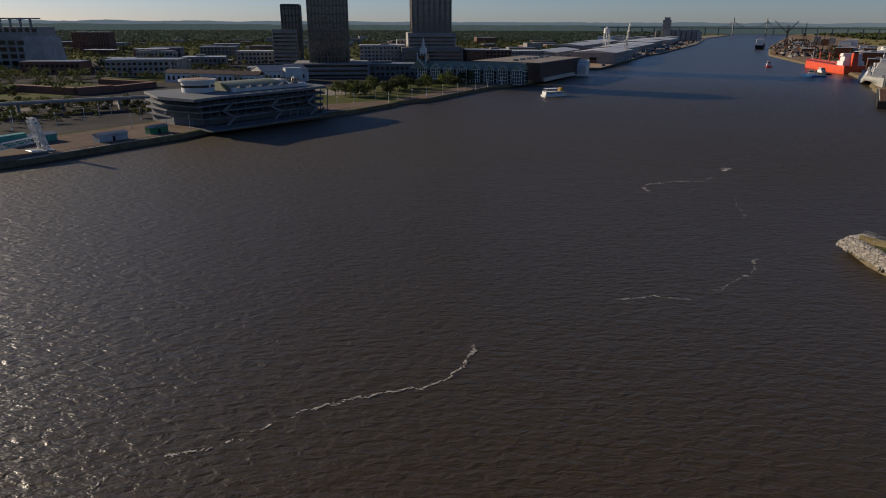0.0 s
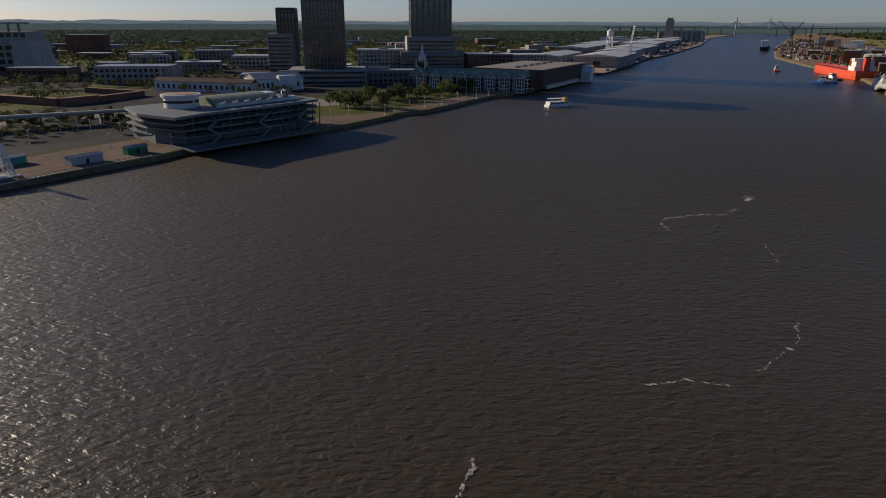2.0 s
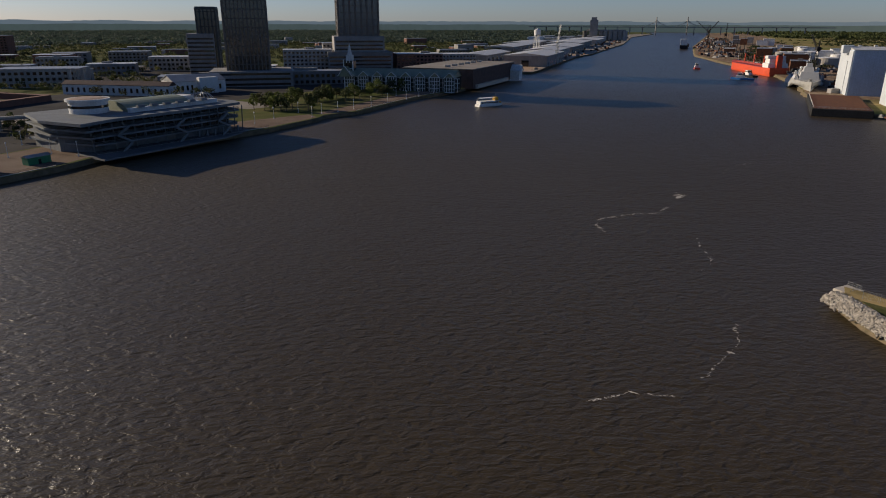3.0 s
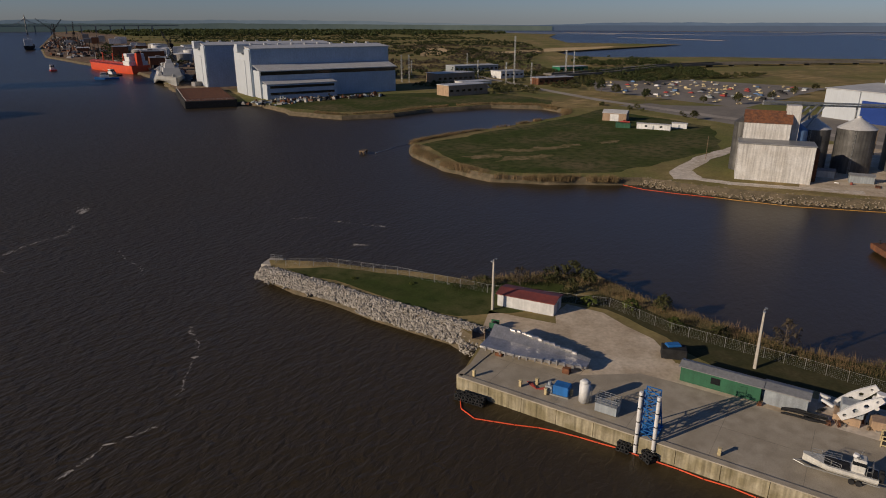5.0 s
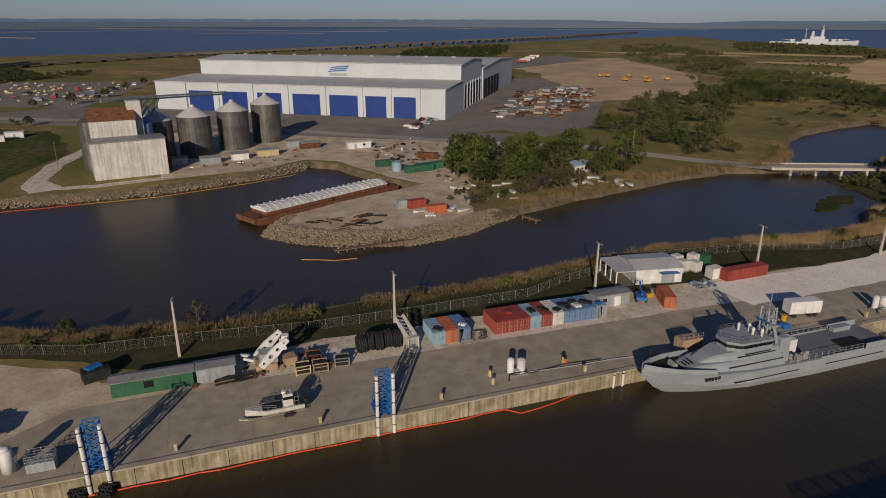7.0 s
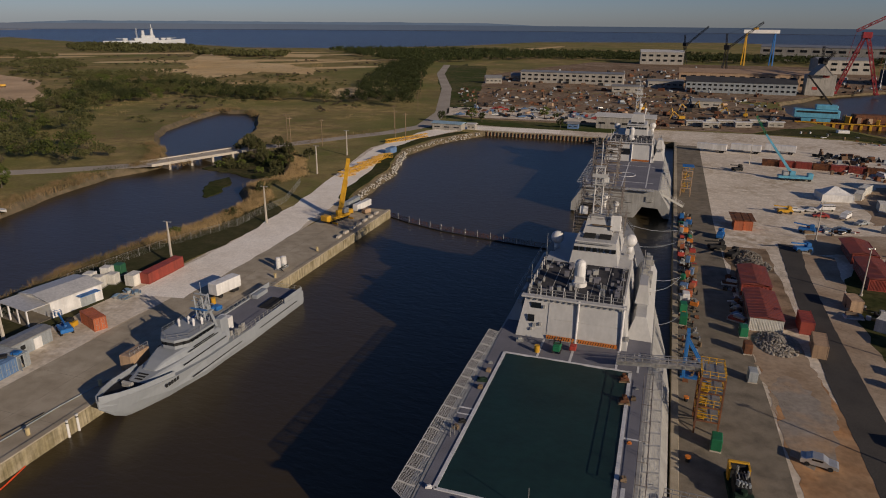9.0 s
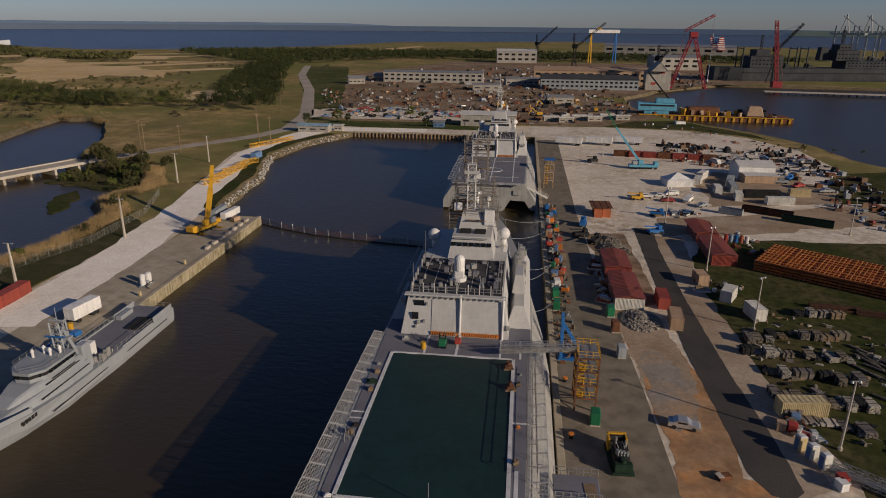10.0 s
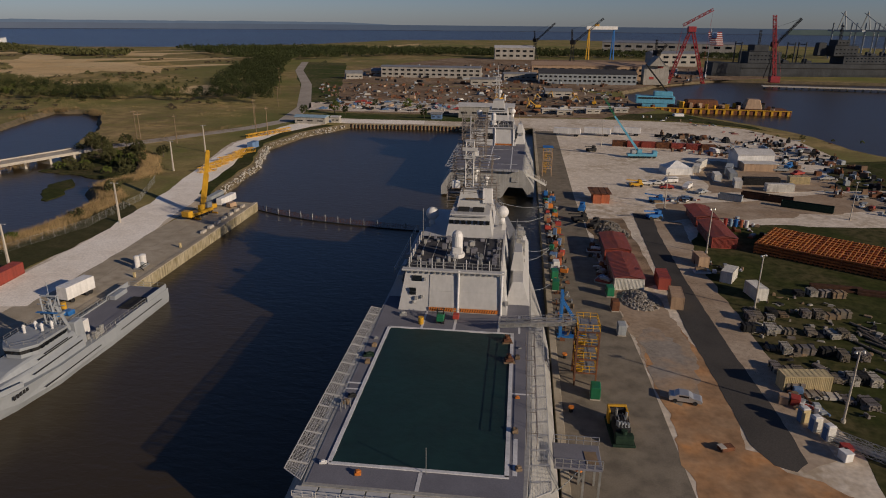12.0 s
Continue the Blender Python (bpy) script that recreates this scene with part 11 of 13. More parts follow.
for i in range(14):
    t = thing("transmission_tower", "slim grey lattice power mast", "power mast", (540 + q.uniform(-80, 200), 420 + q.uniform(-120, 200), G), 0, "power masts")
    part("mast", lattice(MB(), (0, 0, 0), (0, 0, q.choice([16, 20, 26])), 1.0, 0.10, 2.5), M_STEEL, t)
    part("arm", MB().box(0, 0, 14, 5, 0.2, 0.2), M_STEEL, t)
rt = thing("radio_mast", "tall thin radio mast beyond the halls", "mast", (560, 330, G), 0)
part("mast", lattice(MB(), (0, 0, 0), (0, 0, 44), 1.0, 0.12, 2), M_STEEL, rt)
part("dish", MB().cyl(0, 0, 40, 0.8, 0.4, 10), M_WHITE, rt)

for x, y, h_ in ((232, -124, 25), (171, -225, 15), (182, -240, 14), (137, -270, 14), (128, -262, 14), (150, -300, 13), (163, -372, 13), (190, -450, 13), (225, -545, 13), (330, 60, 12), (352, 40, 12), (300, 100, 10), (118, -356, 12), (160, -235, 13)):
    wood_pole(x, y, h_)

# trees of the point and creek
spots = scatter([(205, -44), (232, -44), (262, -56), (262, -100), (236, -112), (214, -78)], 34, 91)
for i, (x, y) in enumerate(spots):
    tree(x, y, q.choice([0, 0, 1, 3, 3, 2]), q.uniform(0.75, 1.35), group="trees at the landing point")
spots = scatter([(262, -140), (300, -150), (330, -170), (400, -250), (430, -330), (380, -330), (320, -262), (270, -200), (235, -186), (220, -150)], 150, 92)
woods("trees_creek", spots[:64], M_LEAF[2], "olive scrub trees along the creek", 92, 10, 10, 0.45, 190)
woods("trees_creek_dark", spots[64:84], M_LEAF[1], "dark scrub trees along the creek", 93, 11, 10, 0.45, 190)
woods("trees_creek_fresh", spots[84:126], M_LEAF[0], "fresh green trees along the creek", 94, 10, 9, 0.45, 190)
woods("trees_creek_bare", spots[126:], M_LEAF[3], "nearly bare brown trees along the creek", 95, 9, 6, 0.3, 120)
for x, y in scatter([(150, -186), (160, -206), (176, -217), (194, -216), (186, -204), (166, -190)], 20, 191):
    tree(x, y, q.choice([6, 3, 7, 6]), q.uniform(0.7, 1.1), group="bushes by the road bridge")
for x, y in scatter([(196, -62), (214, -70), (236, -108), (262, -124), (256, -134), (228, -128), (206, -100)], 22, 192):
    tree(x, y, q.choice([0, 3, 3, 5, 6]), q.uniform(0.6, 1.0), group="trees at the landing point")
for x, y in scatter([(190, -33), (204, -30), (216, -48), (236, -70), (222, -84), (206, -80), (198, -72), (191, -50)], 34, 193):
    tree(x, y, q.choice([6, 7, 6, 3, 5]), q.uniform(0.5, 1.0), group="brush at the landing point")
for i, (x, y) in enumerate(scatter([(410, 215), (450, 230), (520, 300), (480, 240), (440, 120), (420, 130)], 14, 93)):
    tree(x, y, q.choice([3, 6, 6]), q.uniform(0.6, 1.0), group="bushes in the meadow")
for i, (x, y) in enumerate([(640, 230), (600, 262), (560, 255), (545, 240), (530, 222), (505, 190), (512, 150), (520, 128), (560, 112), (610, 102), (660, 92)]):
    tree(x, y, q.choice([2, 3]), q.uniform(0.8, 1.2), group="trees round the parking lot")

woods("woods_bay", patchy([(640, 235), (760, 190), (900, 250), (1050, 360), (1090, 480), (900, 420), (700, 330)], 1100, 1, 60, -0.08), M_LEAF[1], "dark scrub woods along the bay shore", 1, 6, 8, 0.7, 44)
woods("scrub_lot", patchy([(470, 300), (560, 262), (660, 292), (720, 210), (800, 130), (900, 250), (800, 420), (600, 420), (500, 400)], 1700, 19, 40, -0.02), M_LEAF[2], "olive scrub between the roads", 19, 4.5, 6, 0.55, 50)
woods("woods_northeast", patchy([(540, 470), (640, 350), (1000, 520), (1240, 620), (1700, 900), (2300, 1500), (1700, 2600), (900, 1600), (600, 1100), (560, 800)], 4200, 2, 120, -0.05), M_LEAF[1], "dark woods stretching north-east", 2, 6, 13, 1.2, 30)
woods("woods_northeast_olive", patchy([(480, 430), (640, 330), (1000, 520), (1240, 620), (1500, 800), (1200, 1500), (600, 1100), (520, 800)], 3000, 3, 90, 0.0), M_LEAF[3], "brown and olive scrub stretching north-east", 3, 5, 11, 1.0, 30)
woods("woods_far_east", scatter([(1600, 2600), (2400, 1700), (3000, 1600), (3500, 2600), (2600, 4000), (2000, 3700)], 1500, 9), M_LEAF[1], "far dark woods up the river", 9, 12, 34, 6, 12)
woods("woods_hall", scatter([(640, -60), (760, -120), (1200, -340), (1290, -560), (1100, -470), (800, -290), (660, -200)], 620, 4), M_LEAF[1], "woods behind the ship hall", 4, 10, 11, 1, 36)
woods("woods_marsh", patchy([(640, -470), (900, -580), (1250, -800), (1300, -950), (900, -760), (620, -560)], 900, 5, 60, 0.0), M_LEAF[2], "scrub woods in the marsh", 5, 7, 10, 0.8, 50)
woods("woods_creek", patchy([(400, -300), (480, -400), (640, -520), (520, -560), (380, -460), (300, -440), (200, -430), (230, -390), (330, -380)], 900, 6, 40, -0.05), M_LEAF[2], "belt of scrub trees across the marsh", 6, 8, 8, 0.42, 110)
woods("woods_creek_dark", patchy([(400, -310), (480, -410), (440, -460), (300, -430), (200, -425), (230, -392), (330, -380)], 560, 16, 35, -0.05), M_LEAF[1], "belt of dark trees across the marsh", 16, 9, 8, 0.42, 110)
woods("woods_creek_fresh", patchy([(400, -310), (560, -480), (440, -470), (300, -430), (220, -410), (330, -380)], 260, 17, 30, 0.05), M_LEAF[0], "fresh green trees across the marsh", 17, 8, 8, 0.42, 110)
woods("marsh_shrubs", patchy([(215, -345), (330, -215), (430, -330), (620, -460), (760, -640), (620, -830), (380, -600), (230, -480), (190, -420)], 1100, 18, 55, 0.15), M_LEAF[2], "low shrubs scattered over the marsh", 18, 3.0, 4.5, 0.4, 60)
woods("marsh_shrubs_brown", patchy([(215, -345), (330, -215), (430, -330), (620, -460), (900, -640), (900, -1000), (420, -900), (230, -480)], 1300, 20, 60, 0.2), M_LEAF[3], "brown bare shrubs scattered over the marsh", 20, 2.6, 5, 0.45, 50)
woods("woods_road", scatter([(168, -378), (208, -500), (272, -690), (318, -850), (372, -850), (318, -660), (262, -480), (215, -390)], 460, 7), M_LEAF[1], "tall dark trees along the road", 7, 12, 8, 0.45, 130)
woods("woods_south", scatter([(330, -860), (220, -1030), (-120, -1050), (-420, -1040), (-420, -1180), (100, -1250), (520, -1230), (640, -1150), (420, -900)], 2000, 8), M_LEAF[1], "dark woods along the south shore", 8, 12, 13, 1.1, 40)
woods("woods_park", scatter([(800, -1000), (1000, -1200), (1300, -1220), (1200, -1050), (1000, -900)], 420, 10), M_LEAF[2], "trees of the park by the old battleship", 10, 9, 13, 2.2, 16)
woods("woods_battleship", scatter([(600, -900), (760, -900), (800, -1010), (640, -1010)], 160, 11), M_LEAF[2], "clump of trees in the marsh", 11, 9, 12, 2.2, 18)
sp = [p for p in scatter([(225, -225), (340, -250), (560, -520), (700, -800), (500, -860), (360, -640), (300, -500), (200, -420), (165, -330)], 7000, 12) if not (205 < p[0] < 330 and -345 < p[1] < -212)]
reeds("marsh_tufts", [p for p in sp if noise.noise(Vector((p[0] / 40, p[1] / 40, 3))) > 0.02], "tufts of dry grass over the marsh", 12, 1.2, M_REEDB, 16, 4.0)
reeds("marsh_tufts_green", [p for p in sp if noise.noise(Vector((p[0] / 40, p[1] / 40, 3))) < -0.08], "tufts of green sedge over the marsh", 13, 0.8, M_LEAF[2], 14, 4.0)
sp = [(x + q.uniform(-7, 7), y + q.uniform(-7, 7)) for x, y in dense([(206, -174), (190, -218), (167, -258), (150, -290)], 0.25, 0, 0, False)]
reeds("verge_reeds", sp, "dry tan reeds along the marsh road", 14, 1.0, M_REED, 14, 2.5)

cover("islet_creek", [(188, -182), (186, -200), (178, -212), (168, -214), (154, -198), (146, -182), (158, -174), (174, -180)], 0.25, M_LAWNY, 3, 1.2, "low muddy green islet in the creek", 21, 0.3)
cover("islet_creek", [(164, -151), (170, -163), (168, -173), (162, -166), (156, -150), (156, -143)], 0.2, M_LAWNY, 2, 0.8, "low muddy green islet in the creek", 22, 0.3)
for x, y in [(177, -194), (160, -182), (163, -194), (165, -203), (152, -184), (171, -187), (169, -198), (174, -204), (182, -192), (182, -186), (172, -208), (157, -190), (176, -186), (180, -200)]:
    tree(x, y, q.choice([6, 6, 7]), q.uniform(0.9, 1.5), 0.25, "bushes by the creek")

# ---- the shipyard to the south ----
q = random.Random(41)
M_DUSTY = surf("dusty_pale_wall", (0.40, 0.375, 0.33), (0.32, 0.30, 0.26), 6, 0.6, 0.85, 0.04, 0, 0.1, 0.3)


M_BROWNW = surf("brown_board_wall", (0.17, 0.11, 0.07), (0.12, 0.08, 0.055), 4, 0.4, 0.9, 0.1)


def works(name, at, rot, w, d, h_, label, wall, roof, bays, gable=2.0):
    b = thing(name, label, "building", at, rot, "shipyard buildings")
    part("wall", MB().box(0, 0, 0, w, d, h_), wall, b)
    part("roof", MB().gable(0, 0, h_, w, d, gable, 0, 0.3, 0.5), roof, b)
    for k in range(bays):
        x = -w / 2 + (k + 0.5) * w / bays
        for z in ([h_ * 0.25, h_ * 0.65] if h_ > 7 else [h_ * 0.4]):
            part("window", MB().box(x, d / 2 + 0.05, z, w / bays * 0.55, 0.15, h_ * 0.17), M_GLASS, b)
    return b


works("office_block", (98, -632, G), 0, 100, 16, 10, "two-storey pale office block with rows of windows", M_DUSTY, M_ROOFG, 16, 1.2)
works("workshop", (10, -620, G), 10, 32, 12, 6, "white end block of the office row", M_DUSTY, M_ROOFG, 6, 1.2)
works("warehouse", (27, -346.5, G), 0, 32, 11, 6.5, "white metal warehouse behind the far ship", M_DUSTY, M_ROOFW, 5, 1.6)
works("workshop", (21, -1008, G), 4, 60, 30, 17, "white workshop with a tall dark door", M_DUSTY, M_ROOFW, 6, 3)
works("long_shop", (-52, -598, G), 0, 88, 28, 9, "long dark-roofed workshop with many windows", M_CONTGREY, surf("black_roof", (0.045, 0.045, 0.048), (0.06, 0.06, 0.06), 8, 0.6, 0.7, 0.05), 20, 3.5)
works("long_shop", (-62, -655, G), 0, 120, 30, 13, "long tan-roofed workshop with windows", M_CONTTAN, M_CONTTAN, 14, 3)
works("fabrication_shop", (-240, -1185, G), -12, 215, 50, 22, "broad white fabrication shop far off", M_DUSTY, M_ROOFG, 12, 3)
works("fabrication_shop", (-190, -900, G), 8, 60, 30, 16, "cream shop with tall dark doors", M_DUSTY, M_ROOFG, 5, 3)
works("small_shed", (-20, -470, G), 8, 20, 8, 4.5, "small white shed among the works", M_DUSTY, M_ROOFG, 3, 1.5)
works("small_shed", (40, -560, G), 6, 26, 9, 5, "low white shed among the works", M_DUSTY, M_ROOFG, 3, 1.2)
works("gate_house", (120, -306.8, G + 0.02), -3, 17, 6.5, 3.4, "white gatehouse shed at the head of the dock", M_DUSTY, M_CONTSKY, 3, 0.8)
works("guard_hut", (108, -312, G + 0.02), 0, 4.5, 3.5, 2.8, "small white guard hut by the road", M_DUSTY, M_ROOFW, 2, 0.5)
works("blue_hut", (55, -335, G), 0, 6, 4, 2.8, "small blue hut behind the dock", M_CONTBLUE, M_ROOFG, 2, 0.8)
works("house", (170, -600, G), 20, 16, 10, 5, "white house at the tree line", M_DUSTY, M_ROOFG, 4, 2.5)
works("house", (150, -640, G), 10, 22, 10, 5, "white house at the tree line", M_DUSTY, M_ROOFG, 5, 2.5)
for i in range(6):
    works("site_hut", (-10 - i * 9, -372 - i * 4 + (i % 2) * 8, G), 12, 9, 3.2, 2.8, "white site hut behind the yard", M_DUSTY, M_ROOFW, 2, 0.3)


def gantry_crane(x, y, rot, span, h_):
    g = thing("gantry_crane", "tall yellow and white gantry crane far off", "gantry crane", (x, y, G), rot)
    for s in (-1, 1):
        l_ = MB()
        l_.bar((s * span / 2, -9, 0), (s * span / 2, -2, h_), 1.1, square=True).bar((s * span / 2, 9, 0), (s * span / 2, 2, h_), 1.1, square=True)
        l_.bar((s * span / 2, -6, h_ * 0.4), (s * span / 2, 6, h_ * 0.4), 0.7, square=True)
        part("leg", l_, M_YELLOW if s > 0 else M_BLUE, g)
    part("girder", MB().box(0, 0, h_, span + 10, 6, 5, 0, 0.3), M_WHITE, g)
    part("trolley", MB().box(span * 0.2, 0, h_ + 5, 6, 5, 3, 0, 0.2), M_YELLOW, g)


gantry_crane(-110, -1030, 8, 38, 44)


def tower_crane(x, y, h_, jib, az, material, label):
    c = thing("dockside_crane", label, "crane", (x, y, G), az, "dockside cranes")
    part("portal", MB().bar((-4, -4, 0), (-1.6, -1.6, h_ * 0.35), 0.5, square=True).bar((4, -4, 0), (1.6, -1.6, h_ * 0.35), 0.5, square=True).bar((-4, 4, 0), (-1.6, 1.6, h_ * 0.35), 0.5, square=True).bar((4, 4, 0), (1.6, 1.6, h_ * 0.35), 0.5, square=True), material, c)
    part("tower", lattice(MB(), (0, 0, h_ * 0.33), (0, 0, h_ * 0.75), 3.0, 0.25, 3), material, c)
    part("cab", MB().box(0, 0, h_ * 0.72, 6, 5, 5, 0, 0.3), material, c)
    part("jib", lattice(MB(), (2, 0, h_ * 0.78), (2 + jib * 0.75, 0, h_ * 0.78 + jib * 0.62), 1.8, 0.2, 2.4), material, c)
    part("mast", lattice(MB(), (-1, 0, h_ * 0.78), (-2, 0, h_ * 1.15), 1.4, 0.2, 2.4), material, c)
    part("cable", MB().bar((-2, 0, h_ * 1.15), (2 + jib * 0.75, 0, h_ * 0.78 + jib * 0.62), 0.1), M_BLACK, c)


M_CRED = paint("crane_red", (0.30, 0.03, 0.035), 0.5)
rc = thing("luffing_crane", "dark red luffing shipyard crane with lattice legs", "crane", (-147, -620, G))
for k, x in enumerate((16, -16)):
    part("leg", lattice(MB(), (x, 0, 0), (1 if x > 0 else -1, 0, 48), 2.4, 0.3, 3), M_CRED, rc)
part("jib", lattice(MB(), (8, 0, 52), (-17, 0, 66), 2.0, 0.28, 2.6), M_CRED, rc)
part("house", MB().box(0, 0, 46, 7, 6, 5, 0, 0.3), M_CRED, rc)
part("backstay", MB().bar((8, 0, 52), (14, 0, 6), 0.14).bar((-17, 0, 66), (-14, 0, 8), 0.1), M_CRED, rc)
for i in range(4):
    part("footing", MB().box(16 if i < 2 else -16, -3 + 6 * (i % 2), 0, 3, 2, 1.2, 0, 0.2), M_CRED, rc)
rc2 = thing("luffing_crane", "dark red shipyard crane with one tall lattice mast", "crane", (-236, -645, G))
part("mast", lattice(MB(), (0, 0, 4), (9, 0, 62), 2.6, 0.3, 3), M_CRED, rc2)
part("house", MB().box(0, 0, 0, 9, 7, 6, 0, 0.4), M_CRED, rc2)
part("backstay", MB().bar((9, 0, 62), (-6, 0, 6), 0.14), M_CRED, rc2)
tower_crane(-52, -800, 40, 44, 160, M_BLACK, "black dockside lattice crane")
tower_crane(-10, -1000, 36, 40, 150, M_BLACK, "black dockside lattice crane")
tower_crane(-118, -620, 34, 14, 120, M_BLACK, "black dockside lattice crane")
tower_crane(-250, -700, 44, 40, 110, M_BLACK, "black dockside lattice crane")
for i in range(6):
    c = thing("container_crane", "pale grey container crane far across the river", "crane", (-520 - i * 46, -1180 - i * 20, G), 100, "far container cranes")
    part("leg", MB().bar((-12, -8, 0), (-12, -8, 58), 1.4, square=True).bar((12, -8, 0), (12, -8, 58), 1.4, square=True).bar((-12, 8, 0), (-12, 8, 58), 1.4, square=True).bar((12, 8, 0), (12, 8, 58), 1.4, square=True), M_CONTGREY, c)
    part("boom", MB().box(10, 0, 44, 90, 5, 3).bar((-10, 0, 74), (52, 0, 47), 0.6), M_CONTGREY, c)
    part("apex", MB().bar((-12, 0, 46), (0, 0, 76), 1.0, square=True).bar((12, 0, 46), (0, 0, 76), 1.0, square=True), M_CONTGREY, c)

# floating dry dock and old workboats
dd = thing("dry_dock", "rusty floating dock with yellow fendering", "dry dock", (-118, -418, 0), -4)
part("pontoon", MB().box(0, 0, -0.8, 96, 20, 3.6, 0, 0.2), M_RUST, dd)
for i in range(20):
    part("fender", MB().box(-46 + i * 4.85, 10.2, -0.4, 1.4, 0.6, 3.0), M_YELLOW, dd)
part("edge", MB().box(0, 10.1, 2.8, 96, 0.8, 0.5), M_YELLOW, dd)
part("bow_block", MB().box(-26, 0, 2.8, 11, 9, 6.5, 0, 0.6, 0.75), M_CONTTAN, dd, "tan ship's forepart on the dock")
part("wreck", MB().box(6, -2, 2.8, 22, 9, 5, 8, 0.5, 0.9), M_RUST, dd)
part("tower", MB().box(36, 0, 4.8, 25, 9, 5, 0, 0.4).box(31, 0, 9.8, 12, 7, 3, 0, 0.4).box(36, 0, 2.8, 16, 8, 2), M_PBLUE, dd, "pale blue derrick house")
part("derrick", MB().bar((28, 0, 12), (44, 0, 30), 0.7, square=True), M_BLACK, dd)
part("stripe", MB().box(36, 4.6, 8.0, 22, 0.2, 1), M_BLACK, dd)
for i in range(30):
    part("gear", MB().box(q.uniform(-42, 42), q.uniform(-8, 8), 2.8, q.uniform(1, 4), q.uniform(1, 3), q.uniform(1, 4), q.uniform(0, 90), 0.1), q.choice([M_RUST, M_CONTTAN, M_BLACK, M_YELLOW]), dd)
hb = thing("gabled_tower_hall", "tall white gabled shipyard hall with red marks", "gabled hall", (-114, -598, G), 0)
part("house", MB().box(0, 0, 0, 22, 14, 17, 0, 0.2), M_DUSTY, hb)
part("upper_house", MB().gable(0, 0, 17, 22, 14, 8, 90, 0.3, 0.3), M_DUSTY, hb)
part("red_mark", MB().box(4, 7.1, 5, 4, 0.2, 2.2), M_RED, hb)
part("red_mark", MB().box(-3, 7.1, 15, 5, 0.2, 2.0), M_RED, hb)
wb = thing("work_boat", "small grey-green work boat by the dry dock", "boat", (-86, -373, 0), 100)
part("hull", MB().loft([mirror_ring(h2, y)[::-1] for y, h2 in ((-10, [(2.6, 1.6), (2.2, 0), (0.4, -0.6)]), (6, [(2.6, 1.8), (2.2, 0), (0.4, -0.6)]), (11, [(0.3, 2.6), (0.2, 1), (0.1, -0.4)]))]), M_CONTSKY, wb)
part("cabin", MB().box(0, 2, 1.6, 3.4, 6, 2.4, 0, 0.15), M_WHITE, wb)
fp2 = thing("flag_pole", "tall pole flying a striped flag", "flag", (-178, -671, G), 0)
part("pole", MB().cyl(0, 0, 0, 0.3, 50, 8, 0.15), M_WHITE, fp2)
for i in range(13):
    part("stripe", MB().box(-6.8 + i * 0.25, 0.3 * math.sin(i), 33 + i * 1.0, 13, 0.1, 0.96), M_RED if i % 2 == 0 else M_WHITE, fp2)
part("canton", MB().box(-3.4, 0.1, 40, 5, 1.0, 6), M_CONTBLUE, fp2)
pw = thing("concrete_pier", "long concrete pier on piles across the river", "pier", (-285, -590, 0), 172)
part("deck", MB().box(0, 0, 2.4, 150, 8, 0.8), M_CONCP, pw)
for i in range(24):
    part("pile", MB().box(-72 + i * 6.2, 3.5, -1, 1.2, 1.2, 3.4), M_CONCP, pw)

scrap([(-70, -395), (-30, -356), (20, -356), (120, -370), (140, -440), (60, -540), (-60, -540)], 150, 84, "heap of timber and scrap on torn-up ground", "scrap in the old works")
for i in range(60):
    x, y = scatter([(34, -366), (136, -362), (146, -398), (100, -416), (24, -392)], 1, 700 + i)[0]
    car(x, y, q.choice([8, 98]) + q.uniform(-4, 4), q.choice(car_mats), "car on the gravel parking ground", q.choice(["car", "car", "pickup"]), group="cars behind the dock")
for i in range(16):
    x, y = scatter([(-80, -280), (-120, -268), (-110, -230), (-60, -262)], 1, 800 + i)[0]
    car(x, y, q.uniform(0, 180), q.choice(car_mats), "truck or car at the back of the yard", q.choice(["car", "pickup", "van"]), group="vehicles at the back of the yard")
for i in range(9):
    x, y = scatter([(-60, -380), (0, -360), (60, -440), (-30, -470)], 1, 900 + i)[0]
    t = thing("earth_mover", "yellow or rusty digger on torn-up ground", "excavator", (x, y, G + 0.03), q.uniform(0, 180), "diggers in the old works")
    part("body", MB().box(0, 0, 0.8, 4, 2.8, 1.8, 0, 0.2), q.choice([M_YELLOW, M_RUST, M_BLACK]), t)
    part("arm", MB().bar((1, 0, 2), (5, 0, 5.4), 0.3, square=True).bar((5, 0, 5.4), (7, 0, 1), 0.25, square=True), M_YELLOW, t)
    part("track", MB().box(0, 1.2, 0, 4.2, 0.6, 0.9, 0, 0.2).box(0, -1.2, 0, 4.2, 0.6, 0.9, 0, 0.2), M_BLACK, t)
for i, (x, y) in enumerate([(92, -372), (100, -377), (78, -372), (70, -366), (110, -340), (132, -330), (62, -332), (40, -352), (118, -345)]):
    tree(x, y, q.choice([2, 1, 7]), q.uniform(0.5, 0.8), group="trees behind the dock")
for i in range(30):
    x, y = dense([(-120, -300), (-165, -282), (-205, -205), (-212, -100), (-180, -22)], 10, 2, 5, False)[i % 30]
    tree(x, y, q.choice([6, 7, 3]), q.uniform(0.5, 0.9), group="bushes by the inlet")
scrap([(-150, -280), (-118, -300), (-112, -330), (-80, -380), (-60, -372), (-100, -296)], 30, 85, "driftwood and rubble on the bank", "rubble on the bank")

q = random.Random(47)
M_CLUT = [M_RUST, M_BLACK, M_CONTGREY, M_BROWNW, M_CONTTAN, M_STEEL, M_DUSTY]
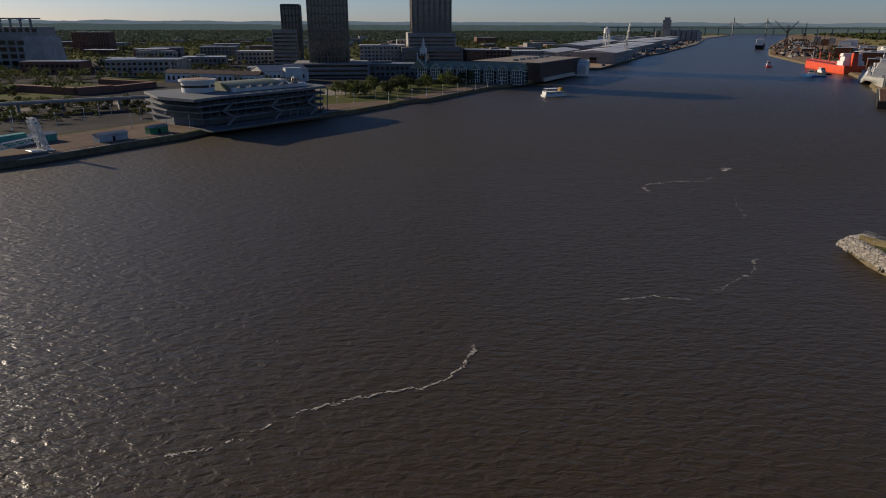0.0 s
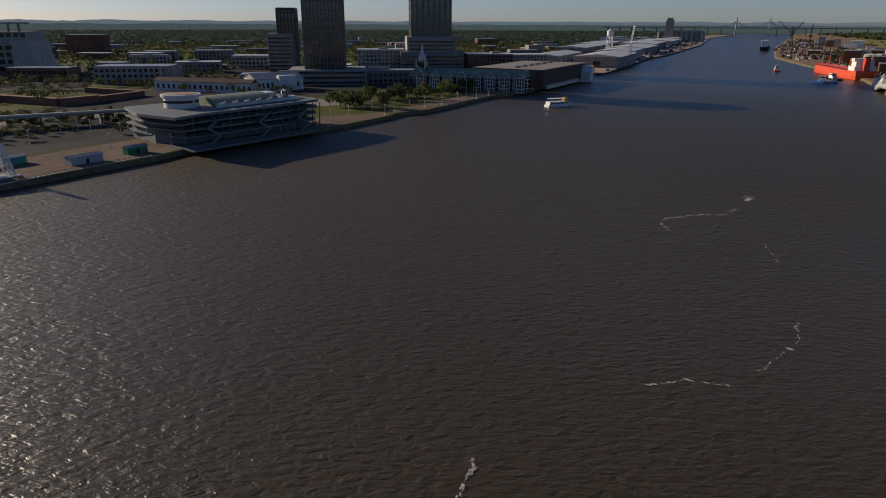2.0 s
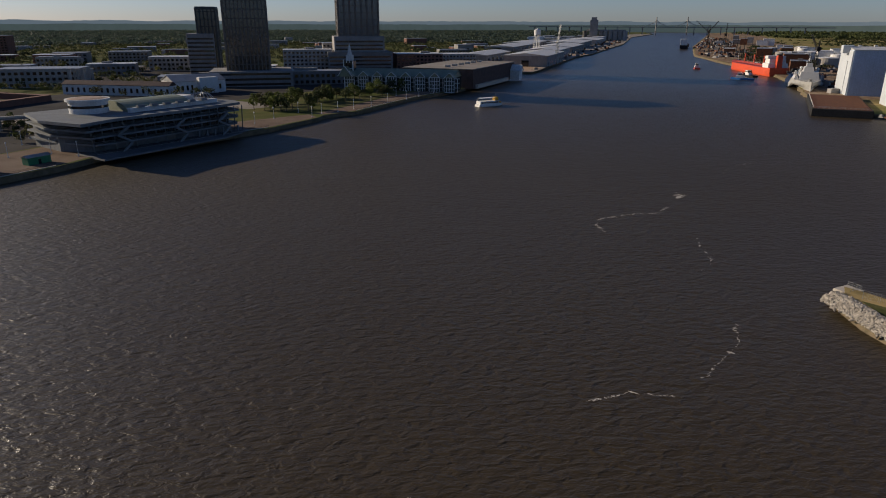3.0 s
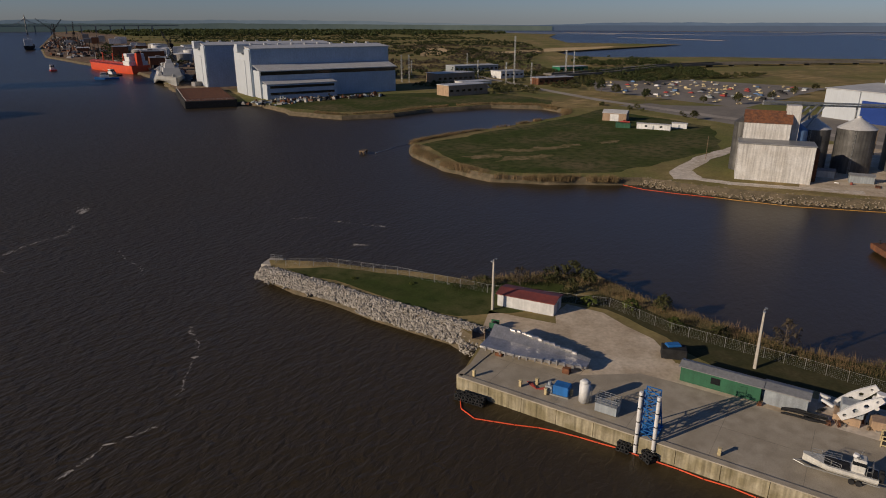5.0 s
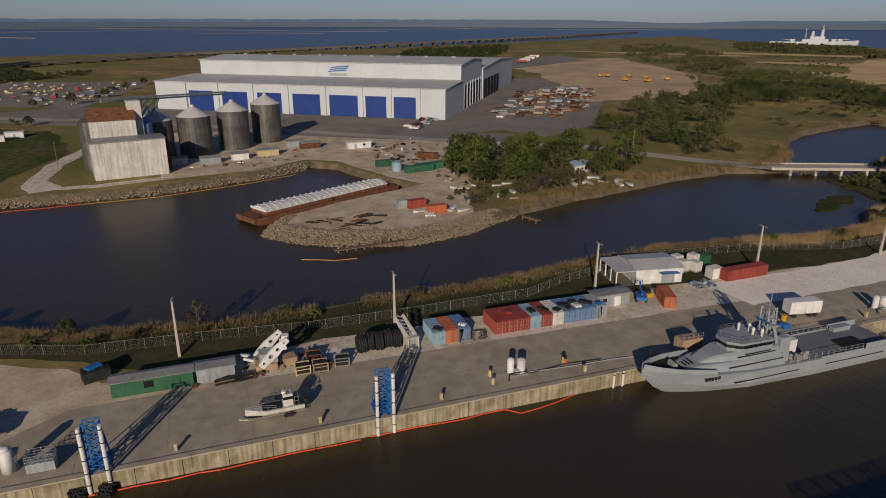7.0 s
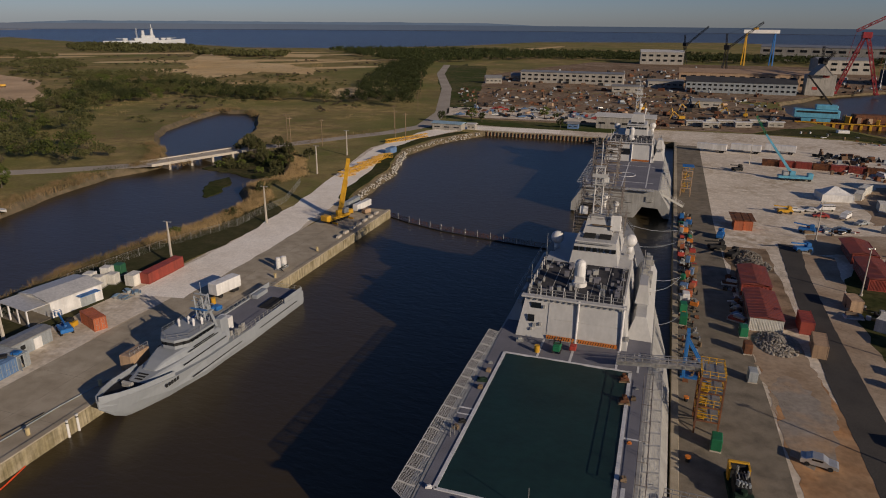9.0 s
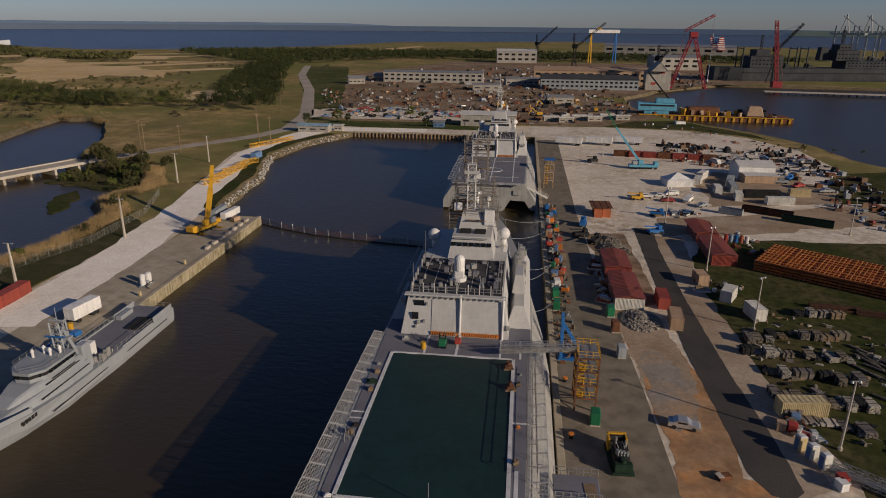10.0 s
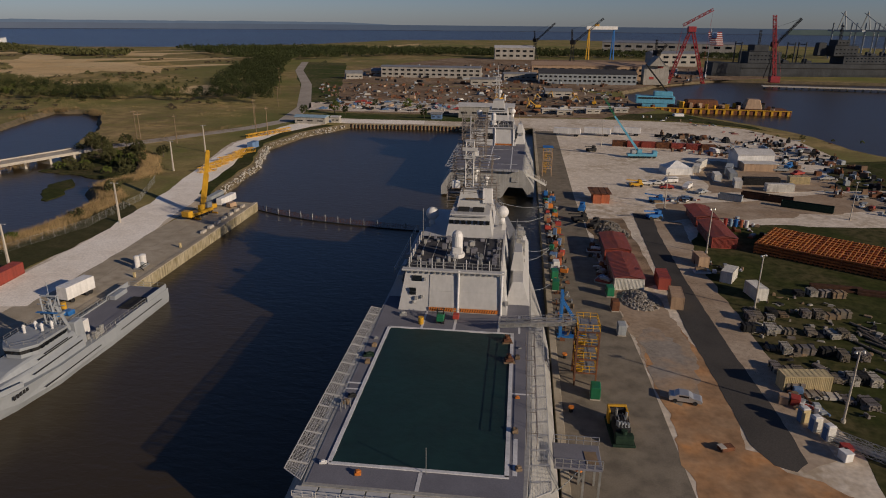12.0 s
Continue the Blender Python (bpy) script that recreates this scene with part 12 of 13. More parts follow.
for x, y in scatter([(130, -380), (150, -430), (120, -545), (-40, -545), (-75, -490), (-60, -410), (-20, -362), (60, -362)], 60, 77) + scatter([(-60, -560), (-170, -640), (-210, -760), (-20, -900), (150, -760), (120, -660)], 60, 78):
    st = thing("works_stack", "weathered stack of steel, timber or plant in the old works", "stack", (x, y, G + 0.03), q.uniform(0, 180), "stacks in the old works")
    w, d, h_ = q.uniform(2, 7), q.uniform(1.5, 4), q.uniform(0.6, 2.2)
    part("load", MB().box(0, 0, 0.2, w, d, h_, 0, 0.15, q.uniform(0.7, 1.0)), q.choice(M_CLUT), st)
    if y > -560:
        part("bearer", MB().box(0, 0, 0, w * 0.8, d * 0.9, 0.2), M_WOOD, st)

clutter("works_clutter", [(140, -372), (152, -430), (190, -540), (60, -560), (-70, -540), (-78, -480), (-64, -410), (-24, -362), (60, -358)], 520, 63, [M_RUST, M_BLACK, M_BROWNW, M_BROWNW, M_CONTGREY], 0.6, 3.6, 0.3, 1.5, "loose timber, steel and rubble of the old works")
clutter("works_clutter_far", [(150, -560), (190, -640), (150, -760), (-20, -900), (-210, -820), (-180, -650), (-70, -560)], 360, 64, [M_RUST, M_BLACK, M_BROWNW, M_CONTGREY], 1.2, 6, 0.6, 2.6, "loose plant and steel of the shipyard")
clutter("yard_goods", [(-98, -150), (-122, -165), (-126, -230), (-122, -285), (-60, -300), (-58, -252), (-92, -232), (-104, -206), (-96, -180)], 300, 65, [M_RUST, M_BLACK, M_BLACK, M_BROWNW, M_CONTGREY], 0.5, 3.4, 0.3, 1.8, "steel offcuts and goods at the yard's edge")
clutter("quay_goods", [(-1.2, -60), (-1.2, -170), (-4.8, -170), (-4.8, -66)], 200, 66, [M_BLACK, M_STEEL, M_RUST, M_WOOD], 0.2, 1.0, 0.15, 0.9, "small gear, hoses and timbers along the quay edge")
clutter("field_goods", [(-36, -48), (-36, -92), (-64, -84), (-70, -46), (-50, -40)], 150, 67, [M_SCAF, M_PLANK, M_BLACK, M_WOOD], 0.25, 1.6, 0.1, 0.6, "loose scaffold parts lying on the field")
clutter("hall_goods", [(392, -128), (420, -150), (540, -250), (500, -275), (410, -215), (360, -160)], 240, 68, [M_RUST, M_CONTTAN, M_DUSTY, M_BROWNW], 2.0, 10, 0.3, 1.0, "steel plates and beams in the hall yard", 143)
clutter("point_goods", [(262, -22), (300, -30), (310, -55), (262, -44), (240, -48), (205, -44), (214, -78), (200, -36), (230, -40)], 80, 69, [M_RUST, M_BROWNW, M_BLACK, M_DUSTY], 0.4, 2.4, 0.2, 1.0, "junk and boat parts on the landing")
clutter("north_goods", [(322, 425), (330, 400), (372, 392), (420, 372), (430, 384), (380, 412), (340, 432)], 170, 70, [M_RUST, M_DUSTY, M_CONTGREY, M_BLACK], 0.8, 4.5, 0.4, 2.2, "steel and crates before the northern hall")
clutter("apron_goods", [(104.6, 48), (111, 48), (111, 22), (104.8, 20)], 46, 71, [M_BLACK, M_RUST, M_STEEL, M_WOOD], 0.2, 1.3, 0.15, 0.8, "hoses, pallets and steel on the quay gravel")
clutter("lot_marks", [(505, 125), (685, 92), (712, 205), (648, 280), (565, 245)], 90, 72, [M_CONTYEL], 1.5, 4.0, 0.5, 1.2, "yellow barriers and machines on the lot")
sp = scatter([(-15.6, -56), (-14.6, -84), (-22.6, -84), (-23.4, -60)], 260, 73) + scatter([(-31, -36), (-34.6, -40), (-34, -84), (-31, -100)], 220, 74) + scatter([(-12.8, -100), (-12.6, -140), (-14.6, -140), (-14.4, -100)], 160, 75) + scatter([(-22, -100), (-22.4, -140), (-25.5, -140), (-24.6, -100)], 160, 76)
reeds("yard_weeds", sp, "thin green and brown weeds on the yard's bare earth", 77, 0.16, M_LEAF[2], 26, 1.6)

# ---- the town on the west bank ----
q = random.Random(51)
M_BRICK = surf("dark_brick", (0.20, 0.10, 0.07), (0.15, 0.08, 0.06), 5, 0.5, 0.9, 0.05, 0, 0.2, 0.2)
M_STUCCO = surf("pale_stucco", (0.34, 0.32, 0.29), (0.27, 0.255, 0.235), 8, 0.6, 0.85, 0.04, 0, 0.3, 0.25)
M_GREYB = surf("grey_town_wall", (0.27, 0.26, 0.25), (0.22, 0.21, 0.20), 8, 0.6, 0.85, 0.04, 0, 0.2, 0.2)
M_TOWER = surf("bronze_tower_frame", (0.12, 0.10, 0.085), (0.10, 0.085, 0.07), 10, 1, 0.5, 0.02)
M_STREET = ground_mat("town_street", [(0.055, 0.052, 0.049), (0.04, 0.038, 0.037), (0.08, 0.074, 0.068)], [12, 40], 0.5, 0.9, 0.1)
M_TOWERG = glass_mat("dark_tower_glass", (0.02, 0.022, 0.026), 0.12)
M_TOWERD = surf("dark_tower_frame", (0.05, 0.055, 0.055), (0.04, 0.043, 0.043), 10, 1, 0.5, 0.02)
M_BLUEG = glass_mat("blue_tower_glass", (0.045, 0.06, 0.085), 0.12)
M_CC = surf("pale_convention_panels", (0.17, 0.18, 0.185), (0.14, 0.15, 0.155), 6, 0.6, 0.7, 0.03, 0, 0, 0.15)
M_CCWALL = surf("shaded_recess_wall", (0.16, 0.165, 0.17), (0.12, 0.125, 0.13), 5, 0.6, 0.7, 0.03, 0, 0, 0.2)
M_CCW = surf("chalk_white_render", (0.60, 0.60, 0.585), (0.52, 0.52, 0.51), 6, 0.6, 0.8, 0.03, 0, 0, 0.15)
M_VAULT = surf("green_copper_roof", (0.20, 0.22, 0.15), (0.16, 0.18, 0.12), 4, 0.5, 0.6, 0.03)
M_TILE = surf("dark_roof_tile", (0.10, 0.07, 0.06), (0.07, 0.05, 0.045), 3, 0.4, 0.8, 0.1)
M_TEAL = paint("teal", (0.05, 0.26, 0.22), 0.5)


def tower(name, at, rot, w, d, h_, glass, frame_m, ribs, label, steps=()):
    t = thing(name, label, "tower", at, rot, "office towers")
    part("core", MB().box(0, 0, 0, w, d, h_), glass, t)
    floors = int(h_ / 4)
    for k in range(floors):
        part("floor_band", MB().box(0, 0, k * 4 + 3.1, w + 0.25, d + 0.25, 0.9), glass if k % 2 else frame_m, t) if k % 2 == 0 else None
    for i in range(ribs + 1):
        x = -w / 2 + i * w / ribs
        for sy in (-1, 1):
            part("rib", MB().box(x, sy * (d / 2 + 0.35), 0, w / ribs * 0.32, 0.9, h_), frame_m, t)
    for i in range(1, ribs):
        y = -d / 2 + i * d / ribs
        for sx in (-1, 1):
            part("rib", MB().box(sx * (w / 2 + 0.35), y, 0, 0.9, d / ribs * 0.32, h_), frame_m, t)
    for sx in (-1, 1):
        for sy in (-1, 1):
            part("corner", MB().box(sx * w / 2, sy * d / 2, 0, 2.0, 2.0, h_ + 2, 0, 0.2), frame_m, t)
    part("crown", MB().box(0, 0, h_, w + 1, d + 1, 3, 0, 0.3), frame_m, t)
    for sw, sd, sh, dx in steps:
        part("podium", MB().box(dx, 0, 0, sw, sd, sh, 0, 0.3), M_GREYB, t)
        for k in range(int(sh / 4.5)):
            part("podium_window", MB().box(dx, -sd / 2 - 0.05, 1.5 + k * 4.5, sw * 0.94, 0.3, 1.8), M_GLASS, t)
    return t


tower("hotel_tower", (-115, 694, G), 8, 38, 30, 117, M_TOWERG, M_TOWER, 11, "dark bronze hotel tower with vertical ribs", ((74, 58, 14, 2),))
tower("glass_tower", (-17, 917, G), 6, 49, 48, 227, M_BLUEG, M_TOWER, 7, "tall blue-grey glass tower with setbacks", ((80, 70, 22, 0), (62, 56, 40, 0)))
tower("dark_block", (-187, 856, G), 6, 21, 24, 70, M_TOWERG, M_TOWERD, 5, "dark office block beside the tower", ((30, 30, 44, -8),))


def town_block(x, y, w, d, h_, rot, wall, label, floors=None, cols=None):
    b = thing("town_building", label, "building", (x, y, G), rot, "town buildings")
    part("wall", MB().box(0, 0, 0, w, d, h_), wall, b)
    part("roof", MB().box(0, 0, h_, w + 0.3, d + 0.3, 0.6, 0, 0.1), M_ROOFG if q.random() < 0.8 else M_ROOFW, b)
    floors = floors or max(1, int(h_ / 4.2))
    for k in range(floors if y < 1300 else 0):
        z = 1.2 + k * (h_ - 1) / floors
        wn2 = MB()
        n = max(2, int(w / 5))
        for i in range(n):
            wn2.box(-w / 2 + (i + 0.5) * w / n, -d / 2 - 0.04, z, w / n * 0.55, 0.2, (h_ - 1) / floors * 0.5)
        part("glazing", wn2, M_GLASS, b)["kind"] = "stuff"
    if q.random() < 0.6 and y < 1000:
        part("roof_plant", MB().box(q.uniform(-.2, .2) * w, 0, h_ + 0.6, w * 0.2, d * 0.25, 2.2, 0, 0.1), M_GREYB, b)
    return b


gov = thing("government_hall", "large pale concrete hall with a square crown", "building", (-520, 812, G), 5)
part("wall", MB().box(0, 0, 0, 105, 60, 34, 0, 0.4), M_STUCCO, gov)
part("upper", MB().box(4, 4, 34, 90, 44, 12, 0, 0.3), M_STUCCO, gov)
part("lean_wing", MB().loft([[(36, -31, 0), (62, -31, 0), (62, 20, 0), (36, 20, 0)], [(36, -30, 36), (54, -30, 36), (54, 20, 36), (36, 20, 36)]]), M_STUCCO, gov)
for k in range(4):
    for i in range(9):
        part("window", MB().box(-46 + i * 10, -30.1, 4 + k * 7.5, 7, 0.4, 4.6), M_GLASS, gov)
for i in range(9):
    part("crown_arch", MB().box(-42 + i * 11, -24, 46, 1.6, 3, 9, 0, 0.1).box(-36.5 + i * 11, -24, 54, 11, 3, 1.6, 0, 0.1), M_STUCCO, gov, "square open arch of the crown")
for i in range(12):
    part("crown_opening", MB().box(-38 + i * 7.6, -18.2, 40, 4.6, 0.6, 4.2), M_GLASS, gov)
town_block(-640, 1260, 62, 40, 34, 10, M_BRICK, "dark red brick block with rows of windows")
town_block(-300, 690, 70, 36, 16, 8, M_STUCCO, "long pale hall with tall pillars")
for i in range(4):
    pc = thing("portico_column", "tall pale portico pillar of the hall", "pillar", (-268 + i * 6, 668 + i, G), 8, "portico pillars")
    part("shaft", MB().box(0, 0, 0, 1.8, 1.8, 16, 0, 0.1), M_STUCCO, pc)
    part("capital", MB().box(0, 0, 16, 2.6, 2.6, 1, 0, 0.1), M_STUCCO, pc)
for x, y, w, d, h_, m, lab in ((-410, 720, 60, 30, 12, M_BRICK, "low brown hall near the park"), (-240, 905, 60, 30, 16, M_STUCCO, "pale flat-roofed town building"), (-330, 1010, 50, 30, 18, M_STUCCO, "pale flat-roofed town building"), (-430, 1010, 46, 26, 14, M_BRICK, "brick town building with windows"), (-290, 830, 50, 26, 12, M_GREYB, "grey town building with windows"),
                            (-80, 905, 60, 30, 24, M_STUCCO, "white block between the towers"), (-50, 960, 30, 26, 30, M_STUCCO, "white block between the towers"), (-30, 1010, 40, 30, 36, M_GREYB, "grey block behind the towers"), (60, 930, 60, 40, 18, M_BRICK, "dark brick hotel behind the hall"), (110, 1010, 70, 40, 14, M_GREYB, "dark grey block by the wharf"),
                            (-170, 700, 60, 30, 8, M_GREYB, "low grey block before the tower"), (-60, 700, 110, 26, 12, M_GREYB, "long parking deck before the tower")):
    town_block(x, y, w, d, h_, q.uniform(2, 12), m, lab)
for i in range(85):
    x, y = scatter([(-1150, 850), (-560, 900), (-120, 880), (120, 1050), (320, 1500), (330, 1950), (-400, 2100), (-1300, 1700)], 1, 1200 + i)[0]
    town_block(x, y, q.uniform(20, 60), q.uniform(16, 34), q.choice([5, 6, 8, 9, 12, 15]), q.uniform(0, 14), q.choice([M_BRICK, M_STUCCO, M_GREYB, M_GREYB, M_BRICK]), "low town building among trees", 1 if y > 1300 else None)

# convention centre on the water: decks that overhang at the bow, slanted struts, round turret
cc = thing("convention_centre", "broad grey convention centre with overhanging terraces by the river", "building", (-132, 325, 1.4), 51)
# local x runs along the waterfront upriver, local y inland
part("core", MB().prism([(20, 8), (96, 7), (99, 48), (14, 48), (12, 22)], 0, 15.2), M_CCWALL, cc, "dark recessed walls behind the decks")
DECKS = ((4.6, 8.0), (8.4, 5.0), (12.0, 2.0), (15.4, -1.0))
for k, (z, o) in enumerate(DECKS):
    edge = [(4 + o * 1.0, 20 + o * 0.6), (8 + o * 1.2, -7 + o * 1.2), (25 + o * 0.2, -3 + o * 0.5), (66, -2 + o * 0.5), (100, 2 + o * 0.4), (104, 10)]
    part("terrace", MB().prism(edge + [(103, 50), (12, 50)], z, z + (0.8 if k < 3 else 1.3)), M_CC, cc, "broad grey terrace slab")
    if k < 3:
        part("terrace_rail", rail(MB(), [(x, y, z + 0.8) for x, y in edge], 1.0, 5, 0.07), M_CC, cc)
        for i in range(18):
            part("window", MB().box(22 + i * 4.2, 6.8, z + 1.2, 3.4, 0.4, 2.0), M_GLASS, cc)
for i in range(17):
    x = 14 + i * 5.3
    part("strut", MB().bar((x + 5, 6, 0.5), (x, -1.2, 15.4), 0.34, square=True), M_CC, cc, "slanted pale strut")
for i, x in enumerate((28, 58, 84)):
    part("stair", MB().bar((x, -1.5, 1), (x + 5, -2.2, 5.2), 0.7, square=True).bar((x + 5, -2.2, 5.2), (x - 2, -2.2, 9), 0.7, square=True).bar((x - 2, -2.2, 9), (x + 4, -2.2, 12.4), 0.7, square=True), M_CC, cc, "zigzag outer stair")
for i in range(6):
    part("ground_column", MB().box(72 + i * 5, 1.5, 0, 0.8, 0.8, 4.6), M_CC, cc)
part("turret", MB().cyl(31, 27, 16.7, 8.6, 5.6, 40), M_CCW, cc, "round white rooftop turret")
part("turret_window", MB().cyl(31, 27, 19.2, 8.7, 1.2, 40), M_GLASS, cc)
part("turret_rim", MB().cyl(31, 27, 22.2, 9.8, 1.1, 40), M_CCW, cc)
part("turret_roof", MB().cyl(31, 27, 23.3, 8.8, 0.4, 40, 6), M_CONTTAN, cc)
part("roof_wall", MB().box(66, 10, 16.7, 52, 2.0, 2.2, 2, 0.2), M_CCW, cc)
part("roof_block", MB().box(80, 30, 16.7, 18, 10, 3.4, 0, 0.3), M_CCW, cc)
part("roof_vault", MB().loft([[(42, 26 + 13 * math.cos(a), 16.6 + 4.6 * math.sin(a)) for a in [math.pi * i / 12 for i in range(13)]], [(78, 26 + 13 * math.cos(a), 16.6 + 4.6 * math.sin(a)) for a in [math.pi * i / 12 for i in range(13)]]][::-1]), M_VAULT, cc, "dull green vaulted roof")
for i in range(6):
    x = 44 + i * 7.2
    part("roof_vent", MB().loft([[(x, 8.2 + 1.3 * math.cos(a), 18.9 + 1.2 * math.sin(a)) for a in [math.pi * j / 6 for j in range(7)]], [(x + 3.6, 8.2 + 1.3 * math.cos(a), 18.9 + 1.2 * math.sin(a)) for a in [math.pi * j / 6 for j in range(7)]]][::-1]), M_CC, cc)
for i in range(8):
    a = math.pi * i / 8
    part("dome_rib", MB().pipe([(93 + 6.5 * math.cos(a) * math.cos(u), 24 + 6.5 * math.sin(a) * math.cos(u), 16.7 + 4.6 * math.sin(u)) for u in [math.pi * j / 10 for j in range(11)]], 0.16, 4), M_STEEL, cc, "curved rib of an open dome")
part("quay_terrace", MB().prism([(12, -13), (80, -8.5), (104, 0), (104, 8), (12, 10)], 0.6, 1.3), M_CCWALL, cc)

# white museum and long arcade behind the convention centre
ms = thing("museum", "white museum with arched front and grey hipped roof", "building", (-142, 612, G), 36)
part("wall", MB().box(0, 14, 0, 44, 28, 10, 0, 0.2), M_CCW, ms)
part("front", MB().box(6, -1, 0, 16, 6, 13, 0, 0.3), M_CCW, ms, "white entrance front")
part("arch", MB().cyl(6, -3.9, 4, 3, 0.3, 20), M_GLASS, ms)
part("roof", MB().gable(0, 14, 10, 44, 28, 4.5, 0, 0.4, 0.5), M_ROOFG, ms)
for i in range(6):
    part("window", MB().box(-19 + i * 4.0 + (16 if i > 3 else 0), -0.1, 3, 1.6, 0.3, 4), M_GLASS, ms)
ar = thing("arcade_hall", "long white two-storey hall with a dark tiled roof", "building", (-252, 612, G), -16)
part("wall", MB().box(48, 5, 0, 96, 10, 8), M_CCW, ar)
part("roof", MB().gable(48, 5, 8, 96, 10, 3, 0, 0.3, 0.5), M_TILE, ar, "dark brown tiled roof")
for i in range(18):
    part("window", MB().box(4 + i * 5.3, -0.1, 2.2, 1.8, 0.3, 3.6), M_GLASS, ar)

# white gabled festival hall
M_FHGLASS = glass_mat("green_hall_glass", (0.035, 0.055, 0.05), 0.2)
fh = thing("festival_hall", "white hall with glazed gables and a pointed tower", "building", (-22, 640, 1.6), -20)
part("wall", MB().box(48, 16, 0, 100, 30, 12), M_FHGLASS, fh, "dark green glazed wall")
part("roof", MB().gable(48, 16, 12, 100, 30, 6, 0, 0.4, 0.6), M_VAULT, fh, "dull green metal roof")
for i in range(8):
    x = 4 + i * 13
    g = part("gable_bay", MB().box(x, -0.5, 0, 9, 4, 12.6, 0, 0.1), M_FHGLASS, fh, "glazed gable bay")
    bars = MB()
    for k in range(5):
        bars.box(x - 4.4 + k * 2.2, -2.6, 0, 0.4, 0.4, 12.8)
        bars.box(x, -2.6, 0.3 + k * 3.05, 9.2, 0.4, 0.4)
    bars.bar((x - 4.8, -2.7, 12.6), (x, -2.7, 16.8), 0.3, square=True).bar((x + 4.8, -2.7, 12.6), (x, -2.7, 16.8), 0.3, square=True)
    part("white_frame", bars, M_WHITE, g, "white lattice of the gable front")
    part("gable_roof", MB().gable(x, 3, 12.6, 10, 9, 3.8, 90, 0.4, 0.3), M_VAULT, g)
for i in range(8):
    part("bay_frame", MB().box(10.5 + i * 13, 0.85, 0, 0.4, 0.4, 12).box(10.5 + i * 13, 0.85, 4, 4, 0.4, 0.4).box(10.5 + i * 13, 0.85, 8, 4, 0.4, 0.4).box(10.5 + i * 13, 0.85, 11.6, 4, 0.4, 0.5), M_WHITE, fh)
part("tower", MB().box(0, 10, 0, 8.4, 8.4, 25, 0, 0.2), M_FHGLASS, fh, "glazed tower")
for sx in (-1, 1):
    part("tower_frame", MB().box(sx * 4.3, 5.7, 0, 0.7, 0.7, 26).box(sx * 1.5, 5.7, 0, 0.5, 0.5, 25).box(0, 5.7, 12 + sx * 6, 8.6, 0.5, 0.6).bar((sx * 7, -3.2, 12), (0, -3.2, 21), 0.45, square=True), M_WHITE, fh)
part("tower_top", MB().box(0, 10, 25, 5.4, 5.4, 5, 0, 0.2), M_CCW, fh)
part("spire", MB().box(0, 10, 30, 3.2, 3.2, 10, 0, 0, 0.1), M_CCW, fh)
part("tower_gable", MB().gable(0, 2, 12, 14, 10, 8, 90, 0.5, 0.4), M_VAULT, fh)
for z in (5, 12, 19):
    part("tower_window", MB().box(0, 5.4, z, 4.6, 0.3, 4.4), M_GLASS, fh)
M_TANROOF = surf("grey_tan_roof", (0.27, 0.24, 0.205), (0.22, 0.195, 0.165), 14, 2, 0.8, 0.03, 0, 0, 0.1)
bh = thing("exhibition_hall", "broad brown flat-roofed exhibition hall", "building", (104, 706, 1.6), 62)
part("wall", MB().box(0, 14, 0, 130, 70, 17), M_TILE, bh)
part("roof", MB().box(0, 14, 17, 131, 71, 0.8, 0, 0.2), M_TANROOF, bh)
part("entry", MB().gable(58, -24, 9, 16, 12, 6, 90, 0.4, 0.3).box(58, -24, 0, 12, 14, 9), M_WHITE, bh)
for i in range(6):
    part("roof_unit", MB().box(-50 + i * 18, 10, 17.8, 5, 4, 2, 0, 0.2), M_ROOFG, bh)
part("loading_dock", MB().box(-10, -22, 0, 96, 3, 3.5), M_CONCP, bh)

# promenade: paving, lamps, trees, rails
M_PAVE = ground_mat("brick_promenade", [(0.16, 0.118, 0.09), (0.125, 0.095, 0.075), (0.19, 0.148, 0.115)], [5, 18], 0.4, 0.9, 0.1)
cover("pavement_quay", [(-300, 122), (-166, 254), (-130, 316), (-122, 338), (-95, 371), (-58, 416), (-34, 456), (-40, 470), (-80, 440), (-150, 372), (-190, 300), (-318, 170)], Z1, M_PAVE, 10, 0, "brick-paved river promenade")
cover("pavement_park", [(-31, 468), (-10, 487), (36, 574), (82, 640), (60, 640), (30, 600), (-16, 520), (-44, 482)], Z1, M_PAVE, 10, 0, "brick-paved river promenade by the park")
cover("asphalt_town", [(-330, 240), (-230, 350), (-160, 470), (-80, 590), (40, 720), (150, 900), (-200, 980), (-600, 900), (-760, 520)], Z1 - 0.0036, M_STREET, 30, 4, "dark asphalt streets and lots of the town")
cover("asphalt_quay", [(-318, 174), (-192, 303), (-152, 374), (-128, 420), (-176, 474), (-330, 410), (-430, 300)], Z1 + 0.0024, M_STREET, 12, 1, "dark street and parking behind the promenade")
cover("lawn_square", [(-330, 640), (-262, 596), (-240, 640), (-290, 720), (-340, 700)], Z2, M_LAWN, 8, 1, "green lawn of the old square")
cover("lawn_fort", [(-420, 420), (-300, 450), (-262, 500), (-250, 560), (-330, 600), (-460, 560)], Z2, M_GRASS, 10, 2, "rough grass about the brick fort")
cover("road_ramp", [(-330, 330), (-236, 420), (-180, 470), (-150, 520), (-158, 528), (-196, 480), (-250, 432), (-340, 346)], Z3, M_ROAD, 10, 0.5, "grey street behind the viaduct")
cover("road_lot", [(-112, 560), (-60, 520), (-84, 500), (-130, 530)], Z3, M_ROAD, 6, 0.5, "pale street by the park")
